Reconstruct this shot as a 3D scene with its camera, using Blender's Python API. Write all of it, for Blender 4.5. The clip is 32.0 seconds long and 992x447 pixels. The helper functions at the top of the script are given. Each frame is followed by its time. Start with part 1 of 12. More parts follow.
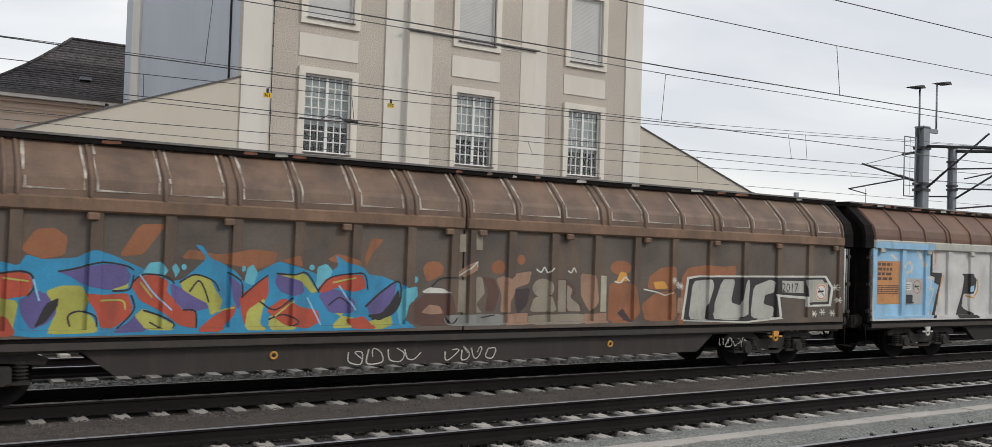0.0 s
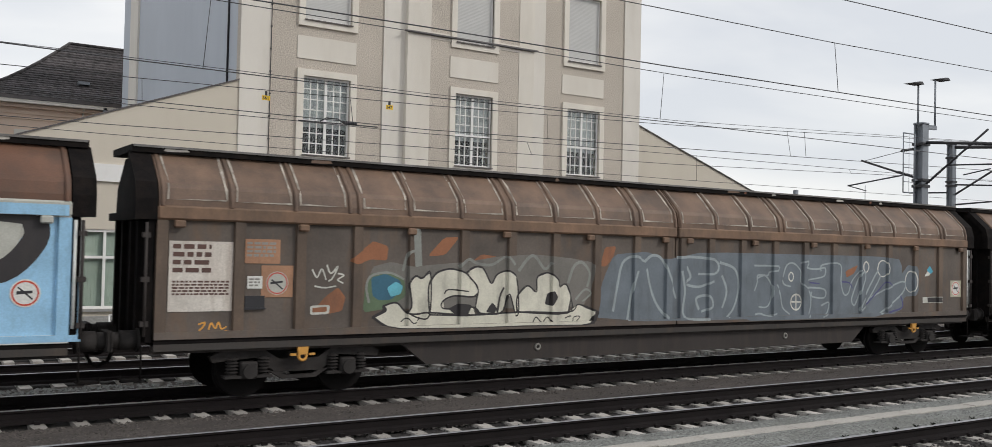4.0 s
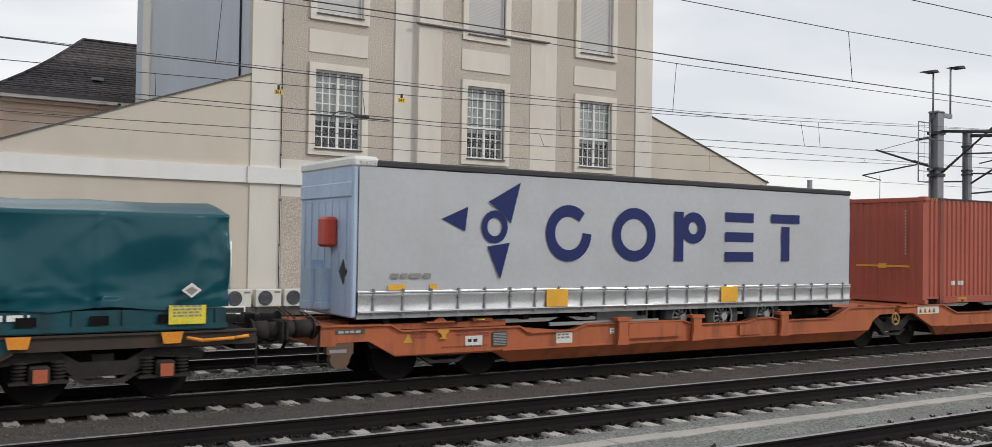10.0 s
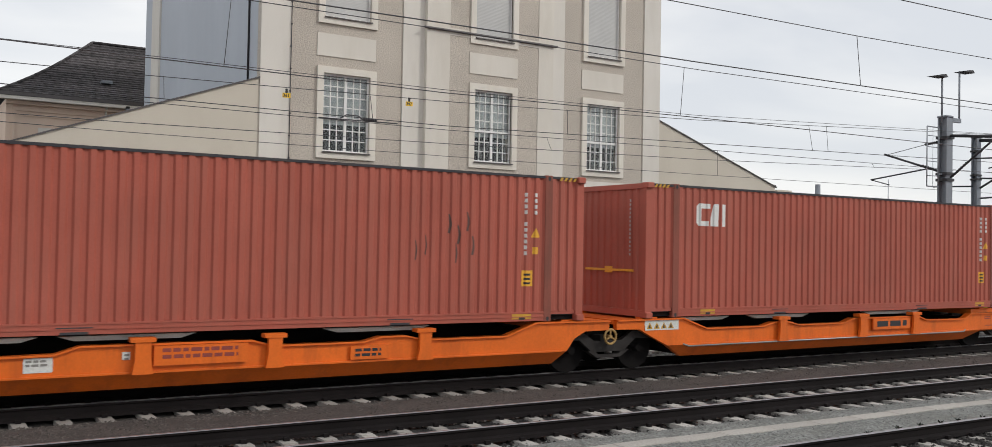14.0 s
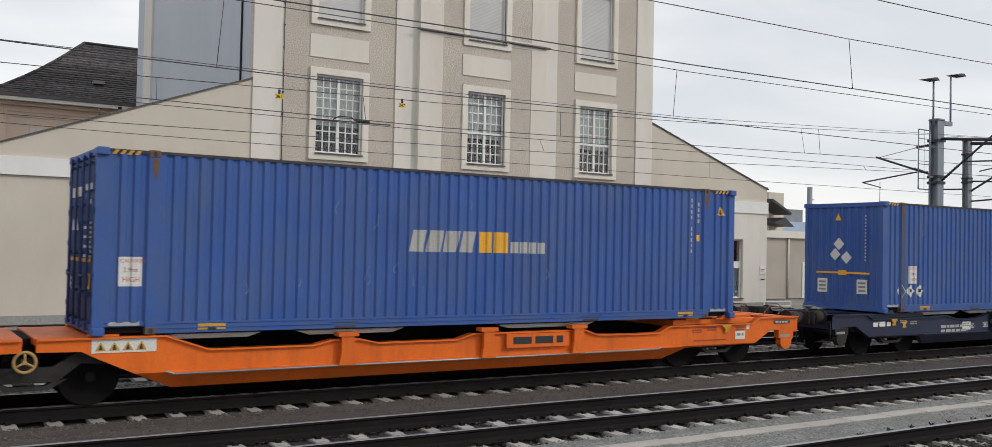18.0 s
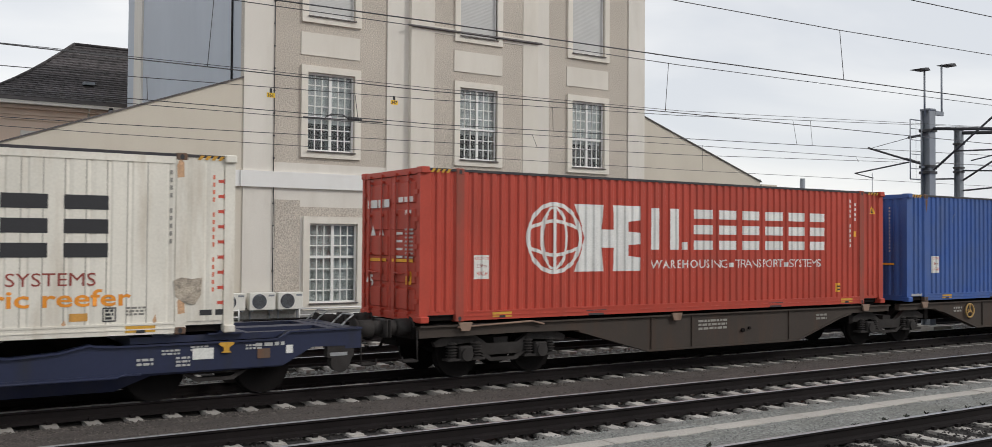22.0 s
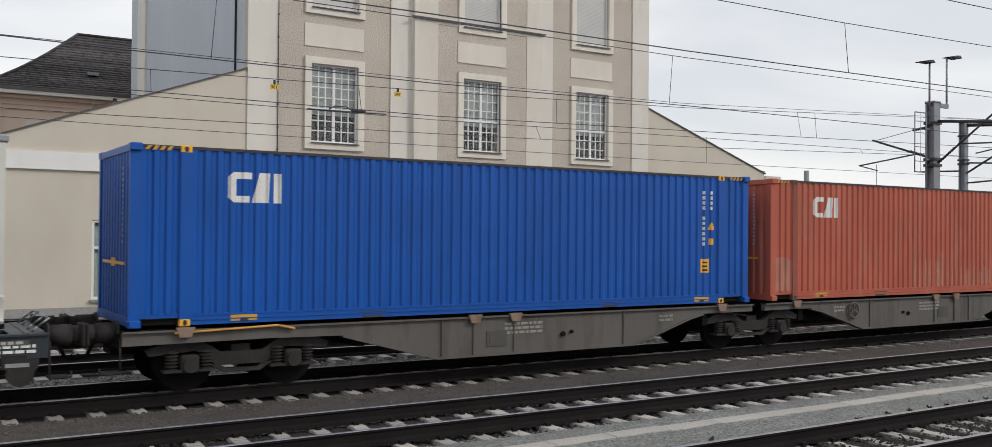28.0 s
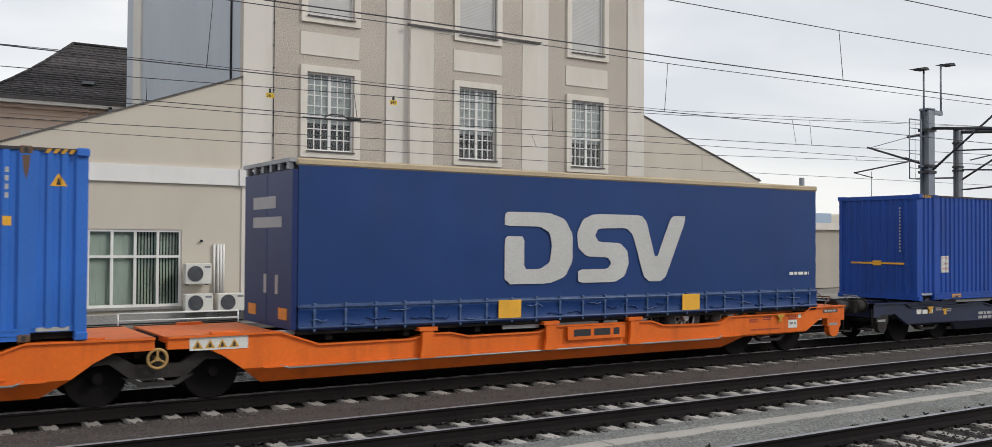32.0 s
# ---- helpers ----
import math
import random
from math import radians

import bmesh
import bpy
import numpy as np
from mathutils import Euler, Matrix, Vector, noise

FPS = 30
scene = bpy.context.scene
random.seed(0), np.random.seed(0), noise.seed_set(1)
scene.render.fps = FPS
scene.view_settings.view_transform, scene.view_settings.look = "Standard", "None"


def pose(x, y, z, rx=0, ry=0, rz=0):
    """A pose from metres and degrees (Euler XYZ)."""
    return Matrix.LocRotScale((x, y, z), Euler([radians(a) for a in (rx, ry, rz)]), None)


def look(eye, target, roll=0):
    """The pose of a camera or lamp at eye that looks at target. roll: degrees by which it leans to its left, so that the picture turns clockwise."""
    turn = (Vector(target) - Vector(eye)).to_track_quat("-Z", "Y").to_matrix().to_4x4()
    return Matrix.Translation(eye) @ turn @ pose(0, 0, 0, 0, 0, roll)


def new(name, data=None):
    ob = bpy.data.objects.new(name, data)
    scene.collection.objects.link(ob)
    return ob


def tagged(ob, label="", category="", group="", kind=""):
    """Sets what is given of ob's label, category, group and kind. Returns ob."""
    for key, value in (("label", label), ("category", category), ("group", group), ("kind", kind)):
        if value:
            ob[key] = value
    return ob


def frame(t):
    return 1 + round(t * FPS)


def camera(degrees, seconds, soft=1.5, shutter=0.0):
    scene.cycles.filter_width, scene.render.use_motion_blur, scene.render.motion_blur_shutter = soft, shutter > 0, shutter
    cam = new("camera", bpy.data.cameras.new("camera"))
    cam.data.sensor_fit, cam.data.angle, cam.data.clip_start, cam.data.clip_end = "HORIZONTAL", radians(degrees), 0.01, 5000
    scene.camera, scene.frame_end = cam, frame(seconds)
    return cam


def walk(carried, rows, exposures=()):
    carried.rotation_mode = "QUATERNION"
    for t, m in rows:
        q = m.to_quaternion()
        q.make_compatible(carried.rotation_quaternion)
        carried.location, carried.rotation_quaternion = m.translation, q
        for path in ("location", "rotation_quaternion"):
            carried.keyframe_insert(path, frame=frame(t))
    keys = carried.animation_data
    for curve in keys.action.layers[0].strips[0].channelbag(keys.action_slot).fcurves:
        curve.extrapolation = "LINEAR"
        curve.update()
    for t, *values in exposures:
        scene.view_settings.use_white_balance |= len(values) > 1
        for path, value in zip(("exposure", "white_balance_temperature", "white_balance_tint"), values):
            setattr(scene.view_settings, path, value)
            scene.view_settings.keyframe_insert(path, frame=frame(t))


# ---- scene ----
# The camera: hand-held on a platform, 2.58 m above the rails; each row is seconds, heading, tilt and lean.
EYE = Vector((0.0, 0.0, 2.576))
cam = camera(54.60, 32.0, 0.58, 0.07)


def aim(t, heading, tilt, lean):
    # from the third gap on the camera is held a little higher
    k = min(max((t - 25.5) / 2.0, 0.0), 1.0)
    rise = 0.04 * k * k * (3 - 2 * k)
    eye = EYE + Vector((0, 0, rise))
    a, b = radians(heading), radians(tilt) - rise / 45.0
    return look(eye, eye + 10 * Vector((math.sin(a) * math.cos(b), math.cos(a) * math.cos(b), math.sin(b))), lean)


walk(cam, [(t, aim(t, a, b, c)) for t, a, b, c in (
    (0, 33.19, 1.58, 1.86),
    (0.5, 33.22, 1.63, 1.95),
    (1, 33.24, 1.77, 1.99),
    (1.5, 33.28, 1.82, 2.03),
    (2, 33.32, 1.85, 2.08),
    (2.5, 33.35, 1.79, 1.98),
    (3, 33.33, 1.74, 1.72),
    (3.5, 33.31, 1.67, 1.45),
    (5.5, 32.84, 1.50, 0.92),
    (6, 32.61, 1.53, 0.91),
    (6.5, 32.45, 1.51, 0.84),
    (7, 32.48, 1.45, 0.83),
    (7.5, 32.51, 1.37, 0.77),
    (8, 32.53, 1.34, 0.83),
    (8.5, 32.51, 1.28, 0.82),
    (9, 32.51, 1.20, 0.81),
    (9.5, 32.49, 1.18, 0.81),
    (10, 32.44, 1.14, 0.91),
    (10.5, 32.37, 1.16, 0.95),
    (11, 32.32, 1.12, 0.94),
    (11.5, 32.29, 1.12, 0.94),
    (12, 32.17, 1.17, 0.92),
    (12.5, 32.10, 1.18, 0.96),
    (13, 32.08, 1.24, 0.98),
    (13.5, 32.06, 1.31, 1.06),
    (14, 32.01, 1.35, 1.08),
    (14.5, 32.03, 1.37, 1.13),
    (16.5, 32.18, 1.26, 1.04),
    (17, 32.26, 1.30, 1.04),
    (17.5, 32.35, 1.38, 1.11),
    (18, 32.44, 1.46, 1.20),
    (18.5, 32.59, 1.44, 1.27),
    (19, 32.71, 1.47, 1.27),
    (19.5, 32.76, 1.50, 1.30),
    (20, 32.81, 1.47, 1.28),
    (20.5, 32.87, 1.38, 1.18),
    (21, 32.86, 1.33, 0.93),
    (21.5, 32.85, 1.28, 0.52),
    (22, 32.81, 1.22, 0.38),
    (22.5, 32.76, 1.17, 0.40),
    (23, 32.68, 1.15, 0.36),
    (23.5, 32.49, 1.09, 0.39),
    (24, 32.37, 1.04, 0.40),
    (24.5, 32.37, 0.98, 0.34),
    (25, 32.39, 0.95, 0.22),
    (25.5, 32.42, 0.89, 0.29),
    (27.5, 32.56, 0.72, 0.43),
    (28, 32.61, 0.71, 0.51),
    (28.5, 32.68, 0.72, 0.55),
    (29, 32.81, 0.73, 0.62),
    (29.5, 32.91, 0.75, 0.62),
    (30, 32.96, 0.82, 0.58),
    (30.5, 32.99, 0.89, 0.56),
    (31, 32.98, 1.04, 0.39),
    (31.5, 32.95, 1.14, 0.38),
    (32, 32.85, 1.18, 0.36),
)], ((0.0, 0.0), (32.0, 0.0)))

# ---- sky and sun: a bright, thinly overcast afternoon ----
world = bpy.data.worlds.new("sky")
scene.world = world
world.use_nodes = True
wn, wl = world.node_tree.nodes, world.node_tree.links
wn.clear()
w_out, w_bg, w_sky = wn.new("ShaderNodeOutputWorld"), wn.new("ShaderNodeBackground"), wn.new("ShaderNodeTexSky")
w_sky.sky_type, w_sky.sun_disc = "NISHITA", False
w_sky.sun_elevation, w_sky.sun_rotation = radians(40), radians(145)
w_co, w_map = wn.new("ShaderNodeTexCoord"), wn.new("ShaderNodeMapping")
w_map.inputs["Scale"].default_value = (1.0, 1.0, 3.2)
w_map.inputs["Rotation"].default_value = (0.15, 0.1, 0.4)
w_noise, w_ramp = wn.new("ShaderNodeTexNoise"), wn.new("ShaderNodeValToRGB")
w_noise.inputs["Scale"].default_value, w_noise.inputs["Detail"].default_value, w_noise.inputs["Roughness"].default_value = 2.6, 5.0, 0.48
w_noise.inputs["Distortion"].default_value = 0.5
w_ramp.color_ramp.elements[0].position, w_ramp.color_ramp.elements[1].position = 0.36, 0.62
w_ramp.color_ramp.elements[0].color, w_ramp.color_ramp.elements[1].color = (0.735, 0.755, 0.79, 1), (0.945, 0.94, 0.93, 1)
w_dim, w_mix = wn.new("ShaderNodeMix"), wn.new("ShaderNodeMix")
w_dim.data_type, w_dim.blend_type, w_mix.data_type = "RGBA", "MULTIPLY", "RGBA"
w_dim.inputs["Factor"].default_value = 1.0
w_dim.inputs["B"].default_value = (0.10, 0.10, 0.10, 1)
w_mix.inputs["Factor"].default_value = 0.86
wl.new(w_co.outputs["Generated"], w_map.inputs["Vector"])
wl.new(w_map.outputs["Vector"], w_noise.inputs["Vector"])
wl.new(w_noise.outputs["Fac"], w_ramp.inputs["Fac"])
wl.new(w_sky.outputs["Color"], w_dim.inputs["A"])
wl.new(w_dim.outputs["Result"], w_mix.inputs["A"])
wl.new(w_ramp.outputs["Color"], w_mix.inputs["B"])
wl.new(w_mix.outputs["Result"], w_bg.inputs["Color"])
wl.new(w_bg.outputs["Background"], w_out.inputs["Surface"])
w_bg.inputs["Strength"].default_value = 1.085

sun = new("sun", bpy.data.lights.new("sun", "SUN"))
sun.data.energy, sun.data.angle, sun.data.color = 1.36, radians(12), (1.0, 0.95, 0.88)
sun.matrix_world = look((26, -26, 26), (0, 0, 0))


# ---- materials ----
def node_mat(name):
    m = bpy.data.materials.new(name)
    m.use_nodes = True
    return m, m.node_tree.nodes, m.node_tree.links, m.node_tree.nodes["Principled BSDF"]


def mat(name, color, rough=0.6, metal=0.0, var=0.18, scale=1.3, grain=0.12, gscale=38.0, bump=0.08, dirt=None, damount=0.5, streak=(1.6, 1.6, 0.25), random=0.0, dscale=1.0, dlow=0.45, gloss=0.5):
    """A surface of one base colour with broad and fine variation, fine relief and, if given, streaks of dirt."""
    m, n, l, b = node_mat(name)
    b.inputs["Roughness"].default_value, b.inputs["Metallic"].default_value = rough, metal
    b.inputs["Specular IOR Level"].default_value = gloss
    co = n.new("ShaderNodeTexCoord")
    n1, n2 = n.new("ShaderNodeTexNoise"), n.new("ShaderNodeTexNoise")
    n1.inputs["Scale"].default_value, n1.inputs["Detail"].default_value = scale, 5.0
    n2.inputs["Scale"].default_value, n2.inputs["Detail"].default_value = gscale, 3.0
    for t in (n1, n2):
        l.new(co.outputs["Object"], t.inputs["Vector"])

    def remap(node, amount):
        r = n.new("ShaderNodeMapRange")
        r.inputs["From Min"].default_value, r.inputs["From Max"].default_value = 0.3, 0.7
        r.inputs["To Min"].default_value, r.inputs["To Max"].default_value = 1 - amount, 1 + amount
        l.new(node.outputs["Fac"], r.inputs["Value"])
        return r.outputs["Result"]

    mul = n.new("ShaderNodeMath")
    mul.operation = "MULTIPLY"
    l.new(remap(n1, var), mul.inputs[0])
    l.new(remap(n2, grain), mul.inputs[1])
    value = mul.outputs[0]
    if random:
        info, rr, m2 = n.new("ShaderNodeObjectInfo"), n.new("ShaderNodeMapRange"), n.new("ShaderNodeMath")
        rr.inputs["To Min"].default_value, rr.inputs["To Max"].default_value = 1 - random, 1 + random
        m2.operation = "MULTIPLY"
        l.new(info.outputs["Random"], rr.inputs["Value"])
        l.new(value, m2.inputs[0])
        l.new(rr.outputs["Result"], m2.inputs[1])
        value = m2.outputs[0]
    vec = n.new("ShaderNodeVectorMath")
    vec.operation = "SCALE"
    vec.inputs[0].default_value = color
    l.new(value, vec.inputs["Scale"])
    out = vec.outputs["Vector"]
    if dirt:
        mp, n3, r3, mx = n.new("ShaderNodeMapping"), n.new("ShaderNodeTexNoise"), n.new("ShaderNodeMapRange"), n.new("ShaderNodeMix")
        mp.inputs["Scale"].default_value = streak
        n3.inputs["Scale"].default_value, n3.inputs["Detail"].default_value, n3.inputs["Roughness"].default_value = 2.2 * dscale, 6.0, 0.62
        r3.inputs["From Min"].default_value, r3.inputs["From Max"].default_value = dlow, 0.72
        r3.inputs["To Max"].default_value = damount
        mx.data_type = "RGBA"
        mx.inputs["B"].default_value = (*dirt, 1)
        l.new(co.outputs["Object"], mp.inputs["Vector"])
        l.new(mp.outputs["Vector"], n3.inputs["Vector"])
        l.new(n3.outputs["Fac"], r3.inputs["Value"])
        l.new(r3.outputs["Result"], mx.inputs["Factor"])
        l.new(out, mx.inputs["A"])
        out = mx.outputs["Result"]
    l.new(out, b.inputs["Base Color"])
    if bump:
        bp = n.new("ShaderNodeBump")
        bp.inputs["Strength"].default_value, bp.inputs["Distance"].default_value = bump, 0.02
        l.new(n2.outputs["Fac"], bp.inputs["Height"])
        l.new(bp.outputs["Normal"], b.inputs["Normal"])
    return m


RUST, GRIME = (0.10, 0.045, 0.022), (0.035, 0.028, 0.024)
M = {}
M["earth"] = mat("ballast_brown", (0.064, 0.054, 0.049), 0.95, var=0.25, scale=0.6, grain=0.55, gscale=26, bump=0.9, dirt=(0.030, 0.025, 0.023), streak=(0.35, 1.6, 1), damount=0.75)
M["ballast_dark"] = mat("oily_track_ballast", (0.016, 0.0135, 0.0125), 0.95, var=0.3, scale=0.9, grain=0.6, gscale=26, bump=1.0)
M["gravel"] = mat("gravel_grey", (0.18, 0.186, 0.177), 0.95, var=0.15, scale=0.5, grain=0.6, gscale=24, bump=1.0, dirt=(0.11, 0.11, 0.09), streak=(0.4, 1, 1), damount=0.5)
M["weed"] = mat("dark_weed", (0.022, 0.025, 0.016), 0.8, bump=0)
M["ground"] = mat("yard_ground", (0.19, 0.18, 0.165), 0.95, var=0.25, scale=0.2, grain=0.4, gscale=18, bump=0.7)
M["sleeper"] = mat("sleeper_concrete", (0.37, 0.35, 0.325), 0.9, var=0.25, scale=2.0, grain=0.2, gscale=50, bump=0.3, dirt=(0.14, 0.11, 0.09), streak=(1, 1, 1), damount=0.5, random=0.22)
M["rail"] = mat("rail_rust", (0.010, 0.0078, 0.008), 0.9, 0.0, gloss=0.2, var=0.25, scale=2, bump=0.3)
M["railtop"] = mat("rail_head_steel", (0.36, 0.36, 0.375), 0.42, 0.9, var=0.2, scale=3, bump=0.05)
M["trough"] = mat("trough_concrete", (0.39, 0.37, 0.34), 0.9, var=0.14, scale=1.2, grain=0.15, gscale=30, bump=0.25, dirt=(0.25, 0.23, 0.2), streak=(1, 1, 1), damount=0.5, random=0.06)
M["rough"] = mat("roughcast_plaster", (0.50, 0.449, 0.39), 0.95, var=0.07, scale=0.5, grain=0.28, gscale=19, bump=1.0)
M["plaster"] = mat("cream_plaster", (0.645, 0.595, 0.515), 0.9, var=0.05, scale=0.35, grain=0.03, gscale=30, bump=0.1, dirt=(0.50, 0.44, 0.36), streak=(0.5, 0.5, 0.12), damount=0.35)
M["plaster2"] = mat("annex_plaster", (0.585, 0.535, 0.455), 0.92, var=0.05, scale=0.3, grain=0.04, gscale=25, bump=0.12, dirt=(0.46, 0.40, 0.33), streak=(0.3, 0.3, 0.1), damount=0.3)
M["pilaster"] = mat("pale_plaster", (0.69, 0.655, 0.60), 0.9, var=0.04, scale=0.4, grain=0.03, gscale=30, bump=0.1, dirt=(0.53, 0.49, 0.43), streak=(0.6, 0.6, 0.1), damount=0.4)
M["bay"] = mat("bay_plaster", (0.685, 0.645, 0.58), 0.9, var=0.04, scale=0.4, grain=0.03, gscale=30, bump=0.1, dirt=(0.55, 0.50, 0.43), streak=(0.5, 0.5, 0.1), damount=0.4)
M["white"] = mat("white_paint", (0.76, 0.755, 0.74), 0.6, var=0.03, scale=0.6, grain=0.02, bump=0.04, dirt=(0.6, 0.58, 0.55), streak=(0.5, 0.5, 0.2), damount=0.3)
M["plinth"] = mat("grey_plinth", (0.30, 0.30, 0.29), 0.95, var=0.12, scale=0.8, grain=0.15, gscale=15, bump=0.4)
M["cladding"] = mat("blue_grey_cladding", (0.465, 0.50, 0.555), 0.7, 0.0, var=0.05, scale=0.2, grain=0.03, bump=0.03, dirt=(0.41, 0.45, 0.51), streak=(0.4, 0.4, 0.08), damount=0.4)
M["tile"] = mat("dark_roof_tile", (0.058, 0.052, 0.054), 0.85, var=0.3, scale=0.6, grain=0.6, gscale=5, bump=0.6, random=0.3)
M["beige"] = mat("beige_house_plaster", (0.68, 0.53, 0.425), 0.9, var=0.06, scale=0.3, grain=0.04, bump=0.1)
M["dark"] = mat("dark_metal", (0.05, 0.05, 0.055), 0.55, 0.4, var=0.15, bump=0.1)
M["mast"] = mat("mast_steel", (0.23, 0.25, 0.28), 0.6, 0.3, var=0.1, scale=1.5, bump=0.1)
M["wire"] = mat("copper_wire", (0.07, 0.07, 0.075), 0.5, 0.5, var=0.05, bump=0)
M["yellow"] = mat("yellow_sign", (0.80, 0.52, 0.02), 0.5, var=0.05, bump=0)
M["black"] = mat("black_paint", (0.015, 0.015, 0.017), 0.5, var=0.1, bump=0)
M["blind"] = mat("grey_roller_blind", (0.50, 0.50, 0.49), 0.7, var=0.04, grain=0.02, bump=0)
M["curtain"] = mat("pale_vertical_blind", (0.34, 0.40, 0.35), 0.8, var=0.15, scale=1.0, bump=0.05)
M["inner_blind"] = mat("grey_inner_blind", (0.46, 0.48, 0.48), 0.8, var=0.12, scale=1.2, bump=0.05)
M["pale_blind"] = mat("pale_blue_window_blind", (0.42, 0.50, 0.56), 0.8, var=0.06, scale=1.2, bump=0.03)
M["surround"] = mat("cream_window_surround", (0.72, 0.68, 0.61), 0.9, var=0.04, scale=0.5, grain=0.04, gscale=25, bump=0.12, dirt=(0.52, 0.46, 0.39), streak=(0.6, 0.6, 0.1), damount=0.4)
# near black, so the dark of unlit rooms is in the colour
M["room"] = mat("unlit_room_sheet", (0.02, 0.02, 0.02), 0.9, var=0.3, scale=0.8, bump=0)
M["plinth_pale"] = mat("beige_yard_plaster", (0.42, 0.38, 0.33), 0.9, var=0.08, scale=0.5, bump=0.1)
M["cladding2"] = mat("pale_blue_sheeting", (0.36, 0.46, 0.60), 0.6, var=0.08, scale=0.2, bump=0.02)
M["glassy"] = mat("distant_glazing", (0.10, 0.13, 0.17), 0.2, var=0.1, bump=0)
M["acwhite"] = mat("aircon_casing", (0.70, 0.69, 0.64), 0.5, var=0.04, bump=0)
M["roofmetal"] = mat("roof_edge_metal", (0.11, 0.10, 0.10), 0.5, 0.6, var=0.1, bump=0)


def glass_mat():
    m, n, l, b = node_mat("window_glass")
    b.inputs["Base Color"].default_value = (0.82, 0.86, 0.86, 1)
    b.inputs["Roughness"].default_value, b.inputs["IOR"].default_value = 0.03, 1.5
    b.inputs["Transmission Weight"].default_value = 1.0
    return m


M["glass"] = glass_mat()


# ---- mesh helpers ----
def box(bm, x0, x1, y0, y1, z0, z1):
    v = [bm.verts.new(p) for p in ((x0, y0, z0), (x1, y0, z0), (x1, y1, z0), (x0, y1, z0), (x0, y0, z1), (x1, y0, z1), (x1, y1, z1), (x0, y1, z1))]
    for f in ((3, 2, 1, 0), (4, 5, 6, 7), (0, 1, 5, 4), (1, 2, 6, 5), (2, 3, 7, 6), (3, 0, 4, 7)):
        bm.faces.new([v[i] for i in f])
    return v


def rbox(bm, x0, x1, y0, y1, z0, z1, r=0.02, seg=1):
    """A box with rounded edges."""
    t = bmesh.new()
    box(t, x0, x1, y0, y1, z0, z1)
    bmesh.ops.bevel(t, geom=t.edges[:], offset=r, segments=seg, affect="EDGES", clamp_overlap=True)
    graft(bm, t)


def graft(bm, t):
    me = bpy.data.meshes.new("tmp")
    t.to_mesh(me)
    t.free()
    bm.from_mesh(me)
    bpy.data.meshes.remove(me)


def prism(bm, pts, y0, y1, axis="y"):
    """A prism over a closed outline: (x, z) along y, or (y, z) along x, or (x, y) along z."""
    def at(p, d):
        return {"y": (p[0], d, p[1]), "x": (d, p[0], p[1]), "z": (p[0], p[1], d)}[axis]
    a, b = [bm.verts.new(at(p, y0)) for p in pts], [bm.verts.new(at(p, y1)) for p in pts]
    k = len(pts)
    fs = [bm.faces.new(a), bm.faces.new(b[::-1])]
    for i in range(k):
        fs.append(bm.faces.new((a[i], b[i], b[(i + 1) % k], a[(i + 1) % k])))
    for q in fs:
        q.normal_update()
    return fs


def cyl(bm, a, b, r, n=12, r2=None, caps=True):
    a, b = Vector(a), Vector(b)
    r2 = r if r2 is None else r2
    d = (b - a).normalized()
    s = d.orthogonal().normalized()
    t = d.cross(s)
    ra, rb = [], []
    for i in range(n):
        c = math.cos(2 * math.pi * i / n) * s + math.sin(2 * math.pi * i / n) * t
        ra.append(bm.verts.new(a + c * r))
        rb.append(bm.verts.new(b + c * r2))
    for i in range(n):
        f = bm.faces.new((ra[i], ra[(i + 1) % n], rb[(i + 1) % n], rb[i]))
        f.smooth = True
    if caps:
        bm.faces.new(ra[::-1])
        bm.faces.new(rb)


def tube(bm, pts, r, n=8):
    for a, b in zip(pts[:-1], pts[1:]):
        cyl(bm, a, b, r, n)


def ring(bm, c, r, w, axis="y", n=20, m=8):
    """A torus round c."""
    rows = []
    for i in range(n):
        a = 2 * math.pi * i / n
        rows.append([])
        for j in range(m):
            b = 2 * math.pi * j / m
            p, q, o = (r + w * math.cos(b)) * math.cos(a), (r + w * math.cos(b)) * math.sin(a), w * math.sin(b)
            d = {"y": (p, o, q), "x": (o, p, q), "z": (p, q, o)}[axis]
            rows[-1].append(bm.verts.new(Vector(c) + Vector(d)))
    for i in range(n):
        for j in range(m):
            f = bm.faces.new((rows[i][j], rows[(i + 1) % n][j], rows[(i + 1) % n][(j + 1) % m], rows[i][(j + 1) % m]))
            f.smooth = True


def mesh_of(name, bm, *mats):
    bmesh.ops.recalc_face_normals(bm, faces=bm.faces[:])
    me = bpy.data.meshes.new(name)
    bm.to_mesh(me)
    bm.free()
    for m in mats:
        me.materials.append(m)
    return me


def part(name, bm, material, parent=None, label=""):
    ob = new(name, mesh_of(name, bm, *(material if isinstance(material, (list, tuple)) else (material,))))
    ob.parent = parent
    return tagged(ob, label)


def piece(name, me, parent, m):
    """One of many alike pieces: an object of its own on a shared mesh."""
    ob = new(name, me)
    ob.parent = parent
    ob.matrix_basis = m
    return ob


def thing(name, m, label, category, group="", kind=""):
    ob = new(name)
    ob.empty_display_size = 0.3
    ob.matrix_basis = m
    return tagged(ob, label, category, group, kind)


def boxes(*bs):
    bm = bmesh.new()
    for b in bs:
        box(bm, *b)
    return bm


def one(name, bm, material, label, category, group="", kind="", m=None):
    ob = part(name, bm, material)
    if m is not None:
        ob.matrix_basis = m
    return tagged(ob, label, category, group, kind)


